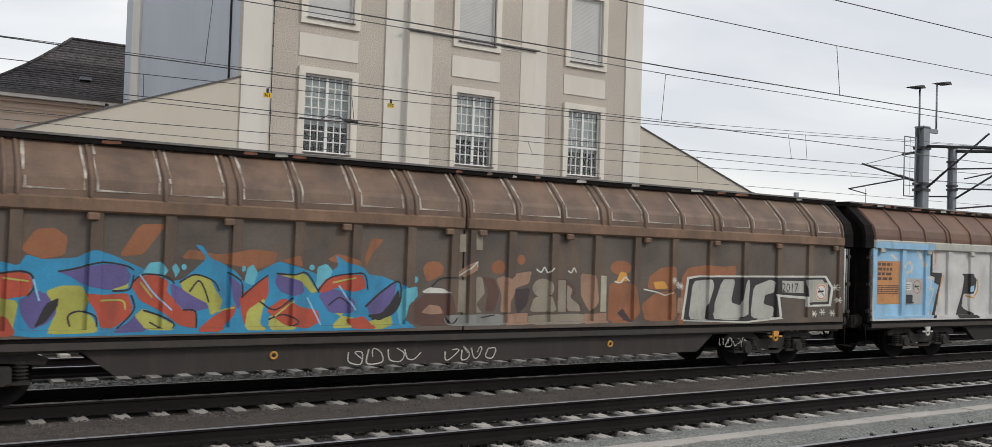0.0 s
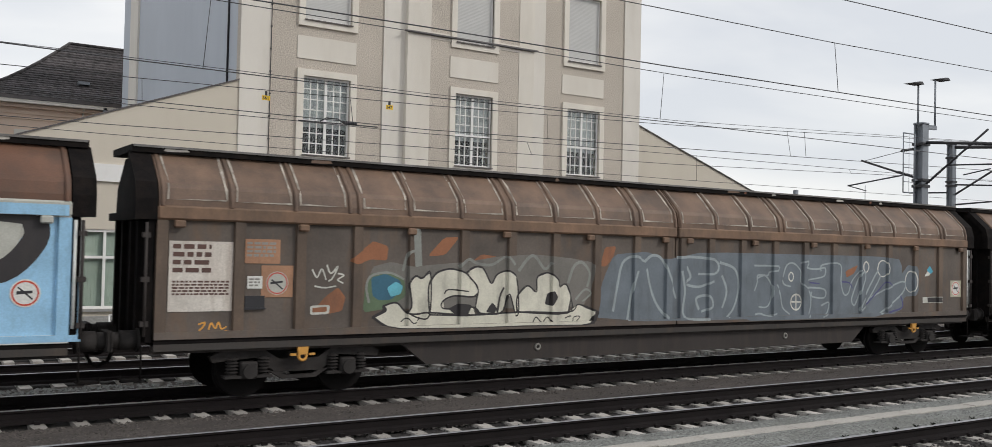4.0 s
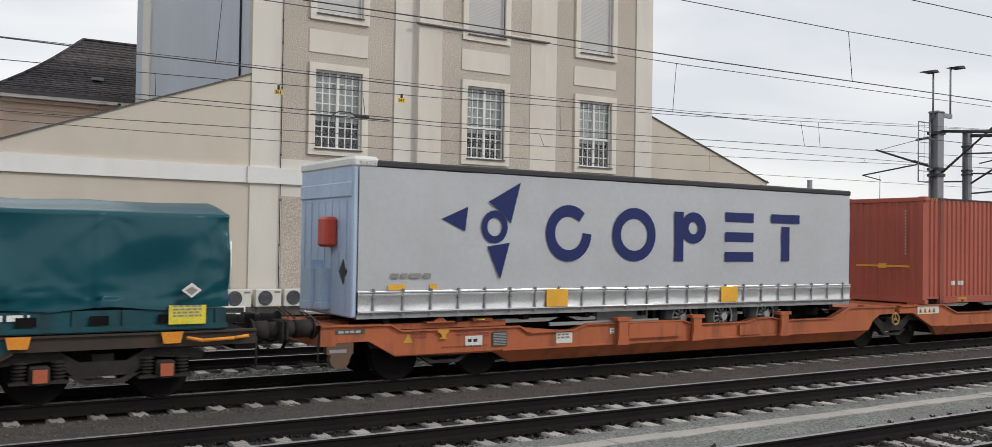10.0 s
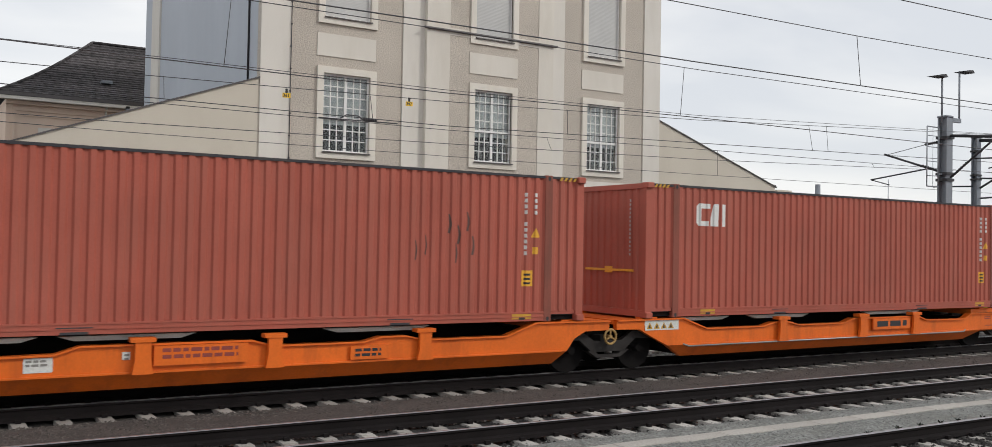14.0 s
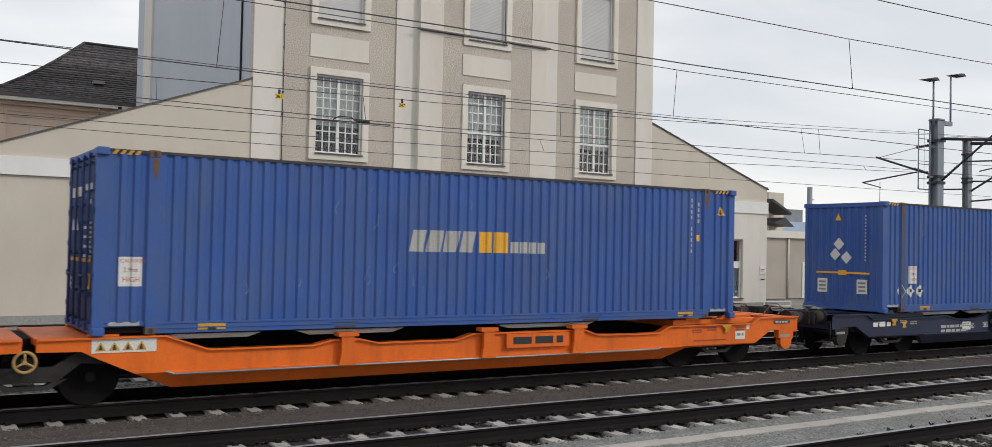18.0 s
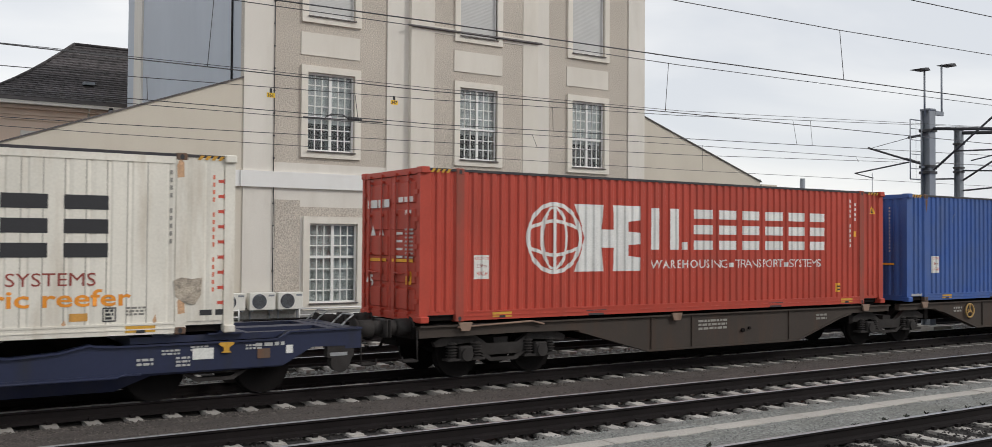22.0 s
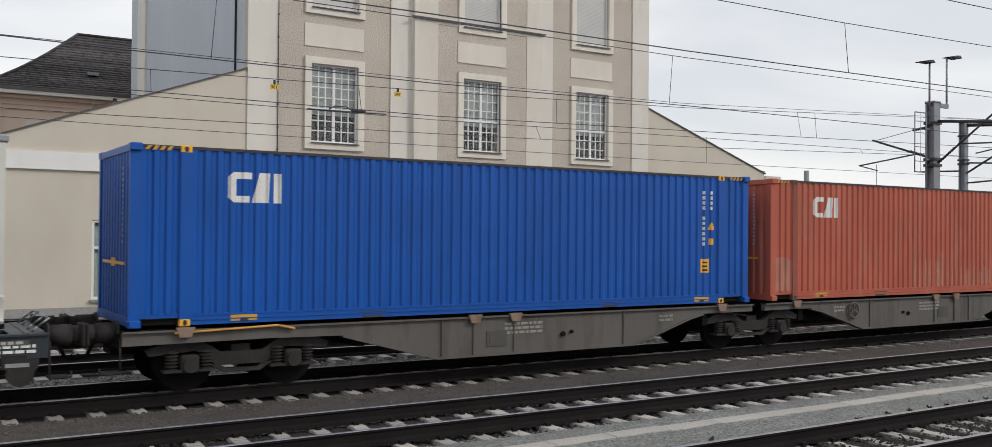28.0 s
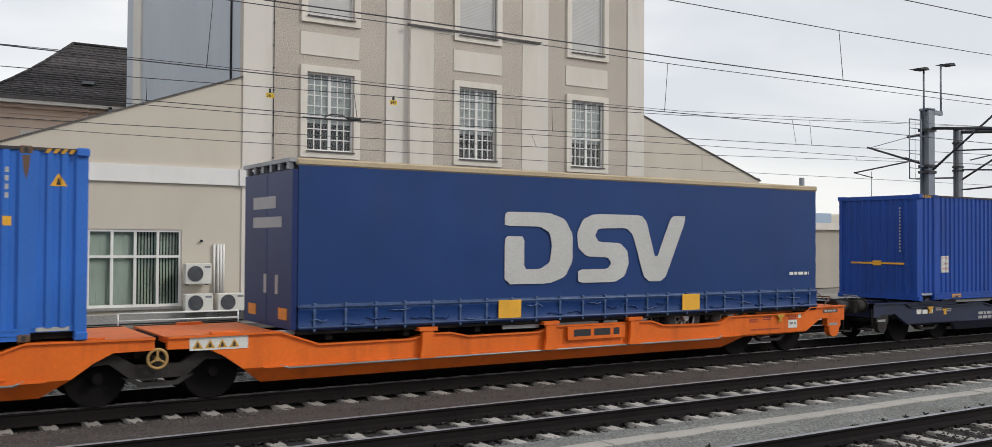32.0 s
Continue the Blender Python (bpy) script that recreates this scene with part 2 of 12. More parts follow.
# ---- ground and tracks (z = 0 is the top of the rails) ----
A_Y, B_Y, C_Y, D_Y, E_Y = 16.9, 12.49, 8.12, 21.3, 25.7
GZ = -0.27
bm = bmesh.new()
bmesh.ops.create_grid(bm, x_segments=2, y_segments=2, size=2500)
ob = one("ground", bm, M["ground"], "grey-brown gravelly ground of the railway yard", "ground", kind="structure", m=pose(0, 0, GZ - 0.05))


def strip(name, y0, y1, x0, x1, z, material, label, n=200, rough=0.012, rise=None):
    bm = bmesh.new()
    rows = []
    k = max(2, int((y1 - y0) / 0.25))
    for i in range(n + 1):
        x = x0 + (x1 - x0) * i / n
        rows.append([bm.verts.new((x, y0 + (y1 - y0) * j / k, (rise(y0 + (y1 - y0) * j / k) if rise else z) + (rough * noise.noise((x * 2.3, j * 0.9, y0)) if 0 < j < k else -0.05))) for j in range(k + 1)])
    for i in range(n):
        for j in range(k):
            bm.faces.new((rows[i][j], rows[i + 1][j], rows[i + 1][j + 1], rows[i][j + 1])).smooth = True
    return one(name, bm, material, label, "ballast", kind="structure")


strip("ground_between_tracks", 10.9, 33.5, -12, 90, GZ, M["earth"], "dark brown trodden ballast between the tracks", 240, 0.025, lambda y: -0.29 if 11.4 < y < 13.55 else -0.2 if y < 15.5 else -0.235 if y < 15.8 else GZ - 0.02)
strip("ground_gravel_strip", 8.95, 11.45, -12, 90, GZ + 0.035, M["gravel"], "pale grey gravel beside the cable trough", 300, 0.02, lambda y: -0.15 if y < 10.8 else -0.15 - 0.085 * (y - 10.8) / 0.65)
strip("ground_near_bed", 5.2, 8.95, -12, 90, GZ - 0.01, M["earth"], "dark ballast under the nearest track", 200, 0.03)
strip("ground_platform_front", -3.0, 5.2, -12, 90, GZ - 0.01, M["gravel"], "grey gravel in front of the platform", 200, 0.02)

for nm, yc in (("track_bed_train", A_Y), ("track_bed_empty", B_Y), ("track_bed_near", C_Y), ("track_bed_rear", D_Y), ("track_bed_far", E_Y)):
    strip("ground_" + nm, yc - 0.93, yc + 1.05, -12, 90, -0.262, M["ballast_dark"], "dark oily ballast inside the track", 260, 0.025)

RAIL = [(-0.085, -0.212), (0.085, -0.212), (0.075, -0.165), (0.012, -0.142), (0.010, -0.05), (0.036, -0.036), (0.036, -0.008), (0.026, -0.001), (-0.026, -0.001), (-0.036, -0.008), (-0.036, -0.036), (-0.010, -0.05), (-0.012, -0.142), (-0.075, -0.165)]


def sleeper_mesh():
    bm = bmesh.new()
    for y0, y1, h0, h1 in ((-1.3, -0.45, 0.0, 0.0), (-0.45, 0.45, 0.0, -0.012), (0.45, 1.3, 0.0, 0.0)):
        prism(bm, [(-0.14, -0.20), (0.14, -0.20), (0.105, h1 - 0.005), (-0.105, h1 - 0.005)], y0, y1)
    for s in (-0.75, 0.75):
        for d in (-0.13, 0.13):
            k = len(bm.faces)
            box(bm, -0.04, 0.04, s + d - 0.028, s + d + 0.028, -0.004, 0.05)
            for q in list(bm.faces)[k:]:
                q.material_index = 1
    return mesh_of("sleeper", bm, M["sleeper"], M["rail"])


SLEEPER = sleeper_mesh()


def track(y, label, first, x0=-10.0, x1=95.0, near=0, pitch=0.605):
    shift = (first - x0) % pitch
    tr = thing("track", pose(0, y, 0), label, "railway track", "parallel railway tracks", "structure")
    for s in (-0.75, 0.75):
        bm = bmesh.new()
        prism(bm, [(s + a, b) for a, b in RAIL], x0, 400, "x")
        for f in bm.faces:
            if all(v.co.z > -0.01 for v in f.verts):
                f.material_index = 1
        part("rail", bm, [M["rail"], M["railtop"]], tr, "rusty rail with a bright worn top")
    k = int((x1 - x0) / pitch)
    rest = bmesh.new()
    for i in range(k):
        x = x0 + shift + pitch * i
        if near and i < near:
            piece("sleeper", SLEEPER, tr, pose(x, random.uniform(-0.02, 0.02), -0.215 + random.uniform(-0.01, 0.006), 0, 0, random.uniform(-0.6, 0.6)))
        else:
            box(rest, x - 0.11, x + 0.11, -1.3, 1.3, -0.38, -0.22)
    if rest.verts:
        tagged(part("sleepers", rest, M["sleeper"], tr, "row of far concrete sleepers"), kind="stuff")
    else:
        rest.free()
    return tr


track(A_Y, "track with dark rails on concrete sleepers carrying the train", 1.64, near=110, pitch=0.612)
track(B_Y, "empty track with dark rails on pale concrete sleepers", 3.565, near=110, pitch=0.6005)
track(C_Y, "nearest empty track with a bright rail edge", 0.3, x0=2.0, near=60)
track(D_Y, "empty track behind the train", 0.2)
track(E_Y, "far empty track before the buildings", 0.4)



def stones(name, n, x0, x1, y0, y1, z, size, material, label, seed):
    rnd = np.random.default_rng(seed)
    vs, fs = [], []
    for i in range(n):
        u = rnd.random()
        x, y = x0 + (x1 - x0) * u ** 1.6, y0 + (y1 - y0) * rnd.random()
        r = size * rnd.uniform(0.5, 1.3)
        k = len(vs)
        a = rnd.uniform(0, 6.28)
        for j in range(4):
            vs.append((x + r * math.cos(a + j * 1.57) * rnd.uniform(0.7, 1.2), y + r * math.sin(a + j * 1.57) * rnd.uniform(0.7, 1.2), z + r * rnd.uniform(-0.1, 0.3)))
        vs.append((x + r * rnd.uniform(-0.3, 0.3), y + r * rnd.uniform(-0.3, 0.3), z + r * rnd.uniform(0.6, 1.0)))
        fs += [(k, k + 1, k + 4), (k + 1, k + 2, k + 4), (k + 2, k + 3, k + 4), (k + 3, k, k + 4)]
    me = bpy.data.meshes.new(name)
    me.from_pydata(vs, [], fs)
    me.materials.append(material)
    return tagged(new(name, me), label, "gravel", kind="stuff")


def stone_mat(name, c, amount):
    m, n, l, b = node_mat(name)
    geo, r, v = n.new("ShaderNodeNewGeometry"), n.new("ShaderNodeMapRange"), n.new("ShaderNodeVectorMath")
    r.inputs["To Min"].default_value, r.inputs["To Max"].default_value = 1 - amount, 1 + amount
    v.operation = "SCALE"
    v.inputs[0].default_value = c
    l.new(geo.outputs["Random Per Island"], r.inputs["Value"])
    l.new(r.outputs["Result"], v.inputs["Scale"])
    l.new(v.outputs["Vector"], b.inputs["Base Color"])
    b.inputs["Roughness"].default_value = 0.95
    return m


M["stone_pale"], M["stone_dark"], M["stone_black"] = stone_mat("pale_stone", (0.19, 0.196, 0.187), 0.3), stone_mat("brown_stone", (0.080, 0.070, 0.063), 0.6), stone_mat("oily_stone", (0.024, 0.021, 0.020), 0.6)
stones("gravel_stones", 16000, 2, 40, 8.98, 11.1, -0.153, 0.017, M["stone_pale"], "loose pale grey gravel stones", 1)
stones("path_stones", 9000, 1, 45, 13.6, 15.3, -0.206, 0.02, M["stone_dark"], "loose brown stones between the tracks", 2)
stones("shoulder_stones", 5000, 1, 45, 15.1, 15.56, -0.208, 0.024, M["stone_dark"], "loose brown ballast over the sleeper ends", 6)
stones("ballast_stones", 8000, 1, 40, B_Y - 1.25, B_Y + 1.0, -0.266, 0.035, M["stone_black"], "oily dark ballast stones in the track", 3)
stones("near_stones", 5000, 4, 22, C_Y - 0.4, C_Y + 1.15, -0.24, 0.035, M["stone_black"], "oily dark ballast stones in the nearest track", 7)
stones("rear_stones", 6000, 2, 60, 18.2, 20.2, GZ - 0.005, 0.045, M["stone_pale"], "pale ballast stones behind the train", 4)
rnd_w = random.Random(5)
for i in range(16):
    x = rnd_w.uniform(4.5, 17)
    bm = bmesh.new()
    base = bm.verts.new((0, 0, 0))
    for j in range(9):
        a = rnd_w.uniform(0, 6.28)
        h = rnd_w.uniform(0.03, 0.09)
        d = Vector((math.cos(a), math.sin(a), 0)) * rnd_w.uniform(0.03, 0.08)
        s_ = Vector((-d.y, d.x, 0)) * 0.4
        bm.faces.new((base, bm.verts.new(d * 0.6 + s_ + Vector((0, 0, h * 0.7))), bm.verts.new(d + Vector((0, 0, h))), bm.verts.new(d * 0.6 - s_ + Vector((0, 0, h * 0.6)))))
    one("weed", bm, M["weed"], "small dark weed tuft growing in the gravel", "weed", "weeds", m=pose(x, 9.22 + rnd_w.uniform(-0.1, 0.14), -0.15))

cab = thing("cable_trough", pose(0, 10.33, GZ + 0.035), "long concrete cable trough with pale cover slabs", "cable trough", kind="structure")
bm = boxes((-10, 90, -0.2, 0.2, -0.1, 0.05))
part("trough", bm, M["trough"], cab)
bm = bmesh.new()
rbox(bm, -0.496, 0.496, -0.15, 0.15, 0.05, 0.105, 0.008)
slab = mesh_of("slab", bm, M["trough"])
for i in range(70):
    piece("slab", slab, cab, pose(-6 + i + random.uniform(-0.004, 0.004), random.uniform(-0.012, 0.012), random.uniform(-0.008, 0.008), random.uniform(-0.8, 0.8), 0, random.uniform(-0.4, 0.4)))

# ---- the mill building ----
FY = 35.0
mill = thing("mill_building", pose(0, FY, GZ), "tall cream plastered mill building with grey cladding on its side", "building")


def wall(bm, x0, x1, z0, z1, holes, y0, y1):
    """A wall with openings right through it, as one closed shell."""
    xs = sorted({x0, x1, *[v for h in holes for v in h[:2] if x0 < v < x1]})
    zs = sorted({z0, z1, *[v for h in holes for v in h[2:4] if z0 < v < z1]})
    full = {(i, j) for i in range(len(xs) - 1) for j in range(len(zs) - 1)
            if not any(h[0] < (xs[i] + xs[i + 1]) / 2 < h[1] and h[2] < (zs[j] + zs[j + 1]) / 2 < h[3] for h in holes)}
    vs = {}

    def v(i, j, y):
        if (i, j, y) not in vs:
            vs[i, j, y] = bm.verts.new((xs[i], y, zs[j]))
        return vs[i, j, y]

    for i, j in full:
        bm.faces.new((v(i, j, y0), v(i + 1, j, y0), v(i + 1, j + 1, y0), v(i, j + 1, y0)))
        bm.faces.new((v(i, j, y1), v(i, j + 1, y1), v(i + 1, j + 1, y1), v(i + 1, j, y1)))
        for k, p, q in (((i - 1, j), (i, j), (i, j + 1)), ((i + 1, j), (i + 1, j + 1), (i + 1, j)), ((i, j - 1), (i + 1, j), (i, j)), ((i, j + 1), (i, j + 1), (i + 1, j + 1))):
            if k not in full:
                bm.faces.new((v(*p, y0), v(*q, y0), v(*q, y1), v(*p, y1)))


WIN = [(13.87, 15.83), (20.53, 22.40), (26.62, 28.52)]
holes = [(a, b, 6.12, 9.16) for a, b in WIN] + [(a, b, 11.35, 14.4) for a, b in WIN] + [(13.98, 15.98, 0.25, 3.32), (20.56, 22.62, 0.25, 3.32), (26.70, 28.55, 0.33, 3.36)]
dz = -GZ
H2 = [(a, b, c + dz, d + dz) for a, b, c, d in holes]
bm = bmesh.new()
wall(bm, 11.37, 31.0, 0, 19.5, H2, 0.0, 0.35)
part("wall", bm, M["rough"], mill, "roughcast plaster front wall")
bm = boxes((11.37, 11.6, 0.35, 19.8, 0, 19.5))
part("side_wall", bm, M["cladding"], mill, "blue-grey clad side wall")
for nm, b in (("end_wall", (30.77, 31.0, 0.35, 19.8, 0, 19.5)), ("rear_wall", (11.6, 30.77, 19.5, 19.8, 0, 19.5)), ("roof", (11.6, 30.77, 0.35, 19.5, 19.3, 19.5))):
    part(nm, boxes(b), M["plaster2"], mill)
# smooth pilasters and the projecting middle bay, from the band upwards
for nm, a, b, c, d, p in (("pilaster", 11.37, 12.52, 5.25, 19.5, 0.06), ("pilaster", 17.25, 18.22, 5.25, 19.5, 0.06), ("pilaster", 24.55, 25.28, 5.25, 19.5, 0.10), ("pilaster", 29.98, 31.0, 5.25, 19.5, 0.06)):
    part(nm, boxes((a, b, -p, -0.002, c + dz, d + dz)), M["pilaster"], mill)
bm = bmesh.new()
wall(bm, 18.22, 24.55, 5.25 + dz, 19.5 + dz, [(20.5, 22.45, 6.1 + dz, 9.18 + dz), (20.5, 22.45, 11.33 + dz, 14.42 + dz), (19.3, 23.75, 5.5 + dz, 11.3 + dz), (19.3, 23.75, 11.6 + dz, 16 + dz)], -0.28, -0.002)
part("bay", bm, M["bay"], mill, "smooth projecting bay")
for a, b in ((5.5, 11.3), (11.6, 16)):
    bm = bmesh.new()
    wall(bm, 19.3, 23.75, a + dz, b + dz, [(20.5, 22.45, 6.1 + dz, 9.18 + dz), (20.5, 22.45, 11.33 + dz, 14.42 + dz)], -0.255, -0.003)
    part("bay_panel", bm, M["rough"], mill)
# smooth frame lines round the roughcast fields
for a, b in ((12.52, 17.25), (25.28, 29.98)):
    part("field_base", boxes((a, b, -0.03, -0.002, 5.25 + dz, 5.62 + dz)), M["pilaster"], mill)
# ledge over the first floor in the bay
bm = boxes((18.05, 24.7, -0.40, -0.282, 11.46 + dz, 11.50 + dz), (18.1, 24.65, -0.38, -0.282, 11.43 + dz, 11.46 + dz))
part("ledge", bm, M["roofmetal"], mill, "dark metal-capped ledge")
# panels between the windows
for i, (a, b) in enumerate(((13.6, 16.06), (20.25, 22.66), (26.33, 28.76))):
    y = -0.29 if i == 1 else -0.035
    part("panel", boxes((a, b, y, y + 0.033, 9.82 + dz, 10.70 + dz)), M["bay"], mill)
# lower storey: smooth plaster with slightly raised fields
bm = bmesh.new()
wall(bm, 11.37, 31.0, 0.0, 4.65 + dz, [(13.93, 16.03, 0.2 + dz, 3.37 + dz), (20.5, 22.68, 0.2 + dz, 3.37 + dz), (26.64, 28.6, 0.28 + dz, 3.41 + dz)], -0.05, -0.002)
part("lower_wall", bm, M["pilaster"], mill)
bm = bmesh.new()
wall(bm, 18.22, 24.55, 0.0, 4.65 + dz, [(20.5, 22.68, 0.2 + dz, 3.37 + dz)], -0.28, -0.052)
part("lower_bay", bm, M["pilaster"], mill)
for a, b, c, y in ((12.6, 13.6, -0.05, 0), (16.35, 17.2, -0.05, 0), (19.4, 20.2, -0.28, 0), (22.95, 23.7, -0.28, 0), (25.3, 26.4, -0.05, 0), (28.85, 29.9, -0.05, 0)):
    part("roughcast_field", boxes((a, b, c - 0.02, c - 0.001, 0.2 + dz, 4.2 + dz)), M["rough"], mill)
for a, b, c in ((13.6, 16.35, -0.05), (20.2, 22.95, -0.28), (26.4, 28.85, -0.05)):
    part("roughcast_field", boxes((a, b, c - 0.02, c - 0.001, 3.60 + dz, 3.95 + dz)), M["rough"], mill)
for b in ((11.3, 18.15, -0.12, -0.052, 0, 0.42), (18.15, 24.62, -0.34, -0.282, 0, 0.42), (24.62, 31.05, -0.12, -0.052, 0, 0.42)):
    part("plinth", boxes(b), M["plinth"], mill)
# the white string course, stepping round the bay
for b in ((11.25, 18.12, -0.16, -0.002), (18.12, 24.65, -0.38, -0.002), (24.65, 31.08, -0.16, -0.002)):
    part("string_course", boxes((*b, 4.65 + dz, 5.25 + dz)), M["white"], mill, "white painted string course")


def window(parent, x0, x1, z0, z1, y, cols=(3, 3), rows=(3, 4), split=0.43, frame_w=0.26, blind=False, modern=False, drawn=0.36, name="window"):
    """A window in an opening: surround, frame, bars, panes, sill."""
    w = part(name, bmesh.new(), M["white"], parent)
    bm = bmesh.new()
    f = frame_w
    for b in ((x0 - f, x0, z0 - f, z1 + f), (x1, x1 + f, z0 - f, z1 + f), (x0, x1, z1, z1 + f), (x0, x1, z0 - f, z0)):
        box(bm, b[0], b[1], y - 0.05, y + 0.05, b[2], b[3])
    part("surround", bm, M["surround"], w)
    yi = y + 0.16
    bm = bmesh.new()
    t = 0.07
    for b in ((x0, x0 + t, z0, z1), (x1 - t, x1, z0, z1), (x0 + t, x1 - t, z1 - t, z1), (x0 + t, x1 - t, z0, z0 + t)):
        box(bm, b[0], b[1], yi - 0.04, yi + 0.04, b[2], b[3])
    xm, zm = (x0 + x1) / 2, z0 + (z1 - z0) * split
    if not blind:
        box(bm, xm - 0.055, xm + 0.055, yi - 0.045, yi + 0.04, z0 + t, z1 - t)
        box(bm, x0 + t, xm - 0.055, yi - 0.045, yi + 0.04, zm - 0.05, zm + 0.05)
        box(bm, xm + 0.055, x1 - t, yi - 0.045, yi + 0.04, zm - 0.05, zm + 0.05)
    part("window_frame", bm, M["white"], w)
    if blind:
        bm = bmesh.new()
        k = int((z1 - z0) / 0.06)
        line = []
        for i in range(k):
            z, h = z0 + (z1 - z0) * i / k, (z1 - z0) / k
            line += [(yi - 0.030, z), (yi - 0.033, z + h * 0.5)]
        prism(bm, line + [(yi - 0.030, z1), (yi, z1), (yi, z0)], x0 + t, x1 - t, "x")
        bmesh.ops.triangulate(bm, faces=[q for q in bm.faces if len(q.verts) > 4])
        part("roller_blind", bm, M["blind"], w, "closed grey roller blind")
    else:
        if not modern:
            for side, (a, b) in enumerate(((x0 + t, xm - 0.055), (xm + 0.055, x1 - t))):
                for i in range(1, cols[side]):
                    x = a + (b - a) * i / cols[side]
                    part("glazing_bar", boxes((x - 0.018, x + 0.018, yi - 0.03, yi + 0.03, z0 + t, z1 - t)), M["white"], w)
            for c, d, k in ((z0 + t, zm - 0.05, rows[0]), (zm + 0.05, z1 - t, rows[1])):
                for i in range(1, k):
                    z = c + (d - c) * i / k
                    part("glazing_bar", boxes((x0 + t, x1 - t, yi - 0.028, yi + 0.028, z - 0.018, z + 0.018)), M["white"], w)
        else:
            bm = bmesh.new()
            box(bm, x0 + t, x1 - t, yi - 0.05, yi + 0.03, zm - 0.12, zm + 0.22)
            part("transom_panel", bm, M["white"], w)
        for a, b in ((x0 + t, xm - 0.055), (xm + 0.055, x1 - t)):
            for c, d in ((z0 + t, zm - 0.05), (zm + 0.05, z1 - t)):
                g = part("pane", boxes((a, b, yi - 0.004, yi + 0.004, c, d)), M["glass"], w)
                g.visible_shadow = False
        if modern:
            part("inner_blind", boxes((x0 + 0.02, x1 - 0.02, yi + 0.12, yi + 0.125, z0 + 0.02, zm - 0.08)), M["pale_blind"], w, "pale blue blind behind the lower panes")
        else:
            part("inner_blind", boxes((x0 + 0.02, x1 - 0.02, yi + 0.12, yi + 0.125, z0 + (z1 - z0) * drawn, z1 - 0.02)), M["inner_blind"], w, "pale blind drawn down behind the panes")
        # near-black sheet close behind the glass, the unlit room put into its colour
        part("inner_shade", boxes((x0 - 0.2, x1 + 0.2, yi + 0.35, yi + 0.4, z0 - 0.2, z1 + 0.2)), M["room"], w, "near-black sheet standing for the unlit room behind the glass")
    part("sill", boxes((x0 - 0.02, x1 + 0.02, y - 0.12, y + 0.12, z0 - 0.045, z0 - 0.002)), M["roofmetal"], w, "dark metal sill")
    return w


for i, (a, b) in enumerate(WIN):
    window(mill, a, b, 6.12 + dz, 9.16 + dz, -0.28 if i == 1 else -0.05)
    window(mill, a, b, 11.35 + dz, 14.4 + dz, -0.28 if i == 1 else -0.05, blind=True)
window(mill, 13.98, 15.98, 0.25 + dz, 3.32 + dz, -0.1, rows=(4, 3), split=0.58, drawn=0.01)
window(mill, 20.56, 22.62, 0.25 + dz, 3.32 + dz, -0.33, rows=(4, 3), split=0.58)
window(mill, 26.70, 28.55, 0.33 + dz, 3.36 + dz, -0.1, modern=True, split=0.55)
# cables and strips on the side wall and front
bm = bmesh.new()
box(bm, 11.27, 11.37, 16.2, 17.9, 9.0, 19.4)
part("cover_strip", bm, M["pilaster"], mill, "pale vertical strip on the side wall")
bm = bmesh.new()
cyl(bm, (11.33, 1.35, 8.5), (11.33, 1.35, 19.4), 0.04, 8)
part("conduit", bm, M["dark"], mill)
bm = bmesh.new()
cyl(bm, (12.53, -0.09, 0.3), (12.53, -0.09, 19.4), 0.015, 6)
for i in range(22):
    box(bm, 12.50, 12.56, -0.12, -0.06, 0.9 + i * 0.85, 0.95 + i * 0.85)
part("lightning_conductor", bm, M["dark"], mill)

# flanking wings with sloping parapets
wing = thing("left_wing", pose(0, FY, GZ), "low wing with a sloping parapet, cream plaster", "building")
bm = bmesh.new()
wall(bm, -1.0, 11.37, 0.0, 3.7 + dz, [(6.05, 9.22, 0.28 + dz, 3.0 + dz)], 0.0, 0.35)
part("wall", bm, M["plaster2"], wing)
bm = bmesh.new()
prism(bm, [(-1.0, 3.7 + dz), (11.37, 3.7 + dz), (11.37, 8.69 + dz), (-1.0, 4.19 + dz)], 0.0, 0.35)
part("parapet", bm, M["plaster2"], wing)
part("roof", (lambda b: (prism(b, [(-1.0, 4.0 + dz), (11.36, 8.5 + dz), (11.36, 8.4 + dz), (-1.0, 3.9 + dz)], 0.36, 15.0), b)[1])(bmesh.new()), M["dark"], wing)
part("coping", (lambda b: (prism(b, [(-1.0, 4.19 + dz), (11.37, 8.69 + dz), (11.37, 8.745 + dz), (-1.0, 4.245 + dz)], -0.06, 0.42), b)[1])(bmesh.new()), M["roofmetal"], wing, "dark metal coping")
part("string_course", boxes((-1.0, 11.24, -0.1, -0.002, 4.65 + dz, 5.25 + dz)), M["white"], wing, "white painted string course")
part("plinth", boxes((-1.0, 11.28, -0.08, -0.002, 0, 0.30)), M["plinth"], wing)
w = part("window", bmesh.new(), M["white"], wing)
bm = bmesh.new()
x0, x1, z0, z1 = 6.05, 9.22, 0.28 + dz, 3.0 + dz
for x in np.linspace(x0, x1 - 0.09, 5):
    box(bm, x, x + 0.09, 0.05, 0.13, z0, z1)
for z in (z0, z0 + 1.72, z1 - 0.09):
    box(bm, x0, x1, 0.046, 0.134, z, z + 0.09)
part("window_frame", bm, M["white"], w)
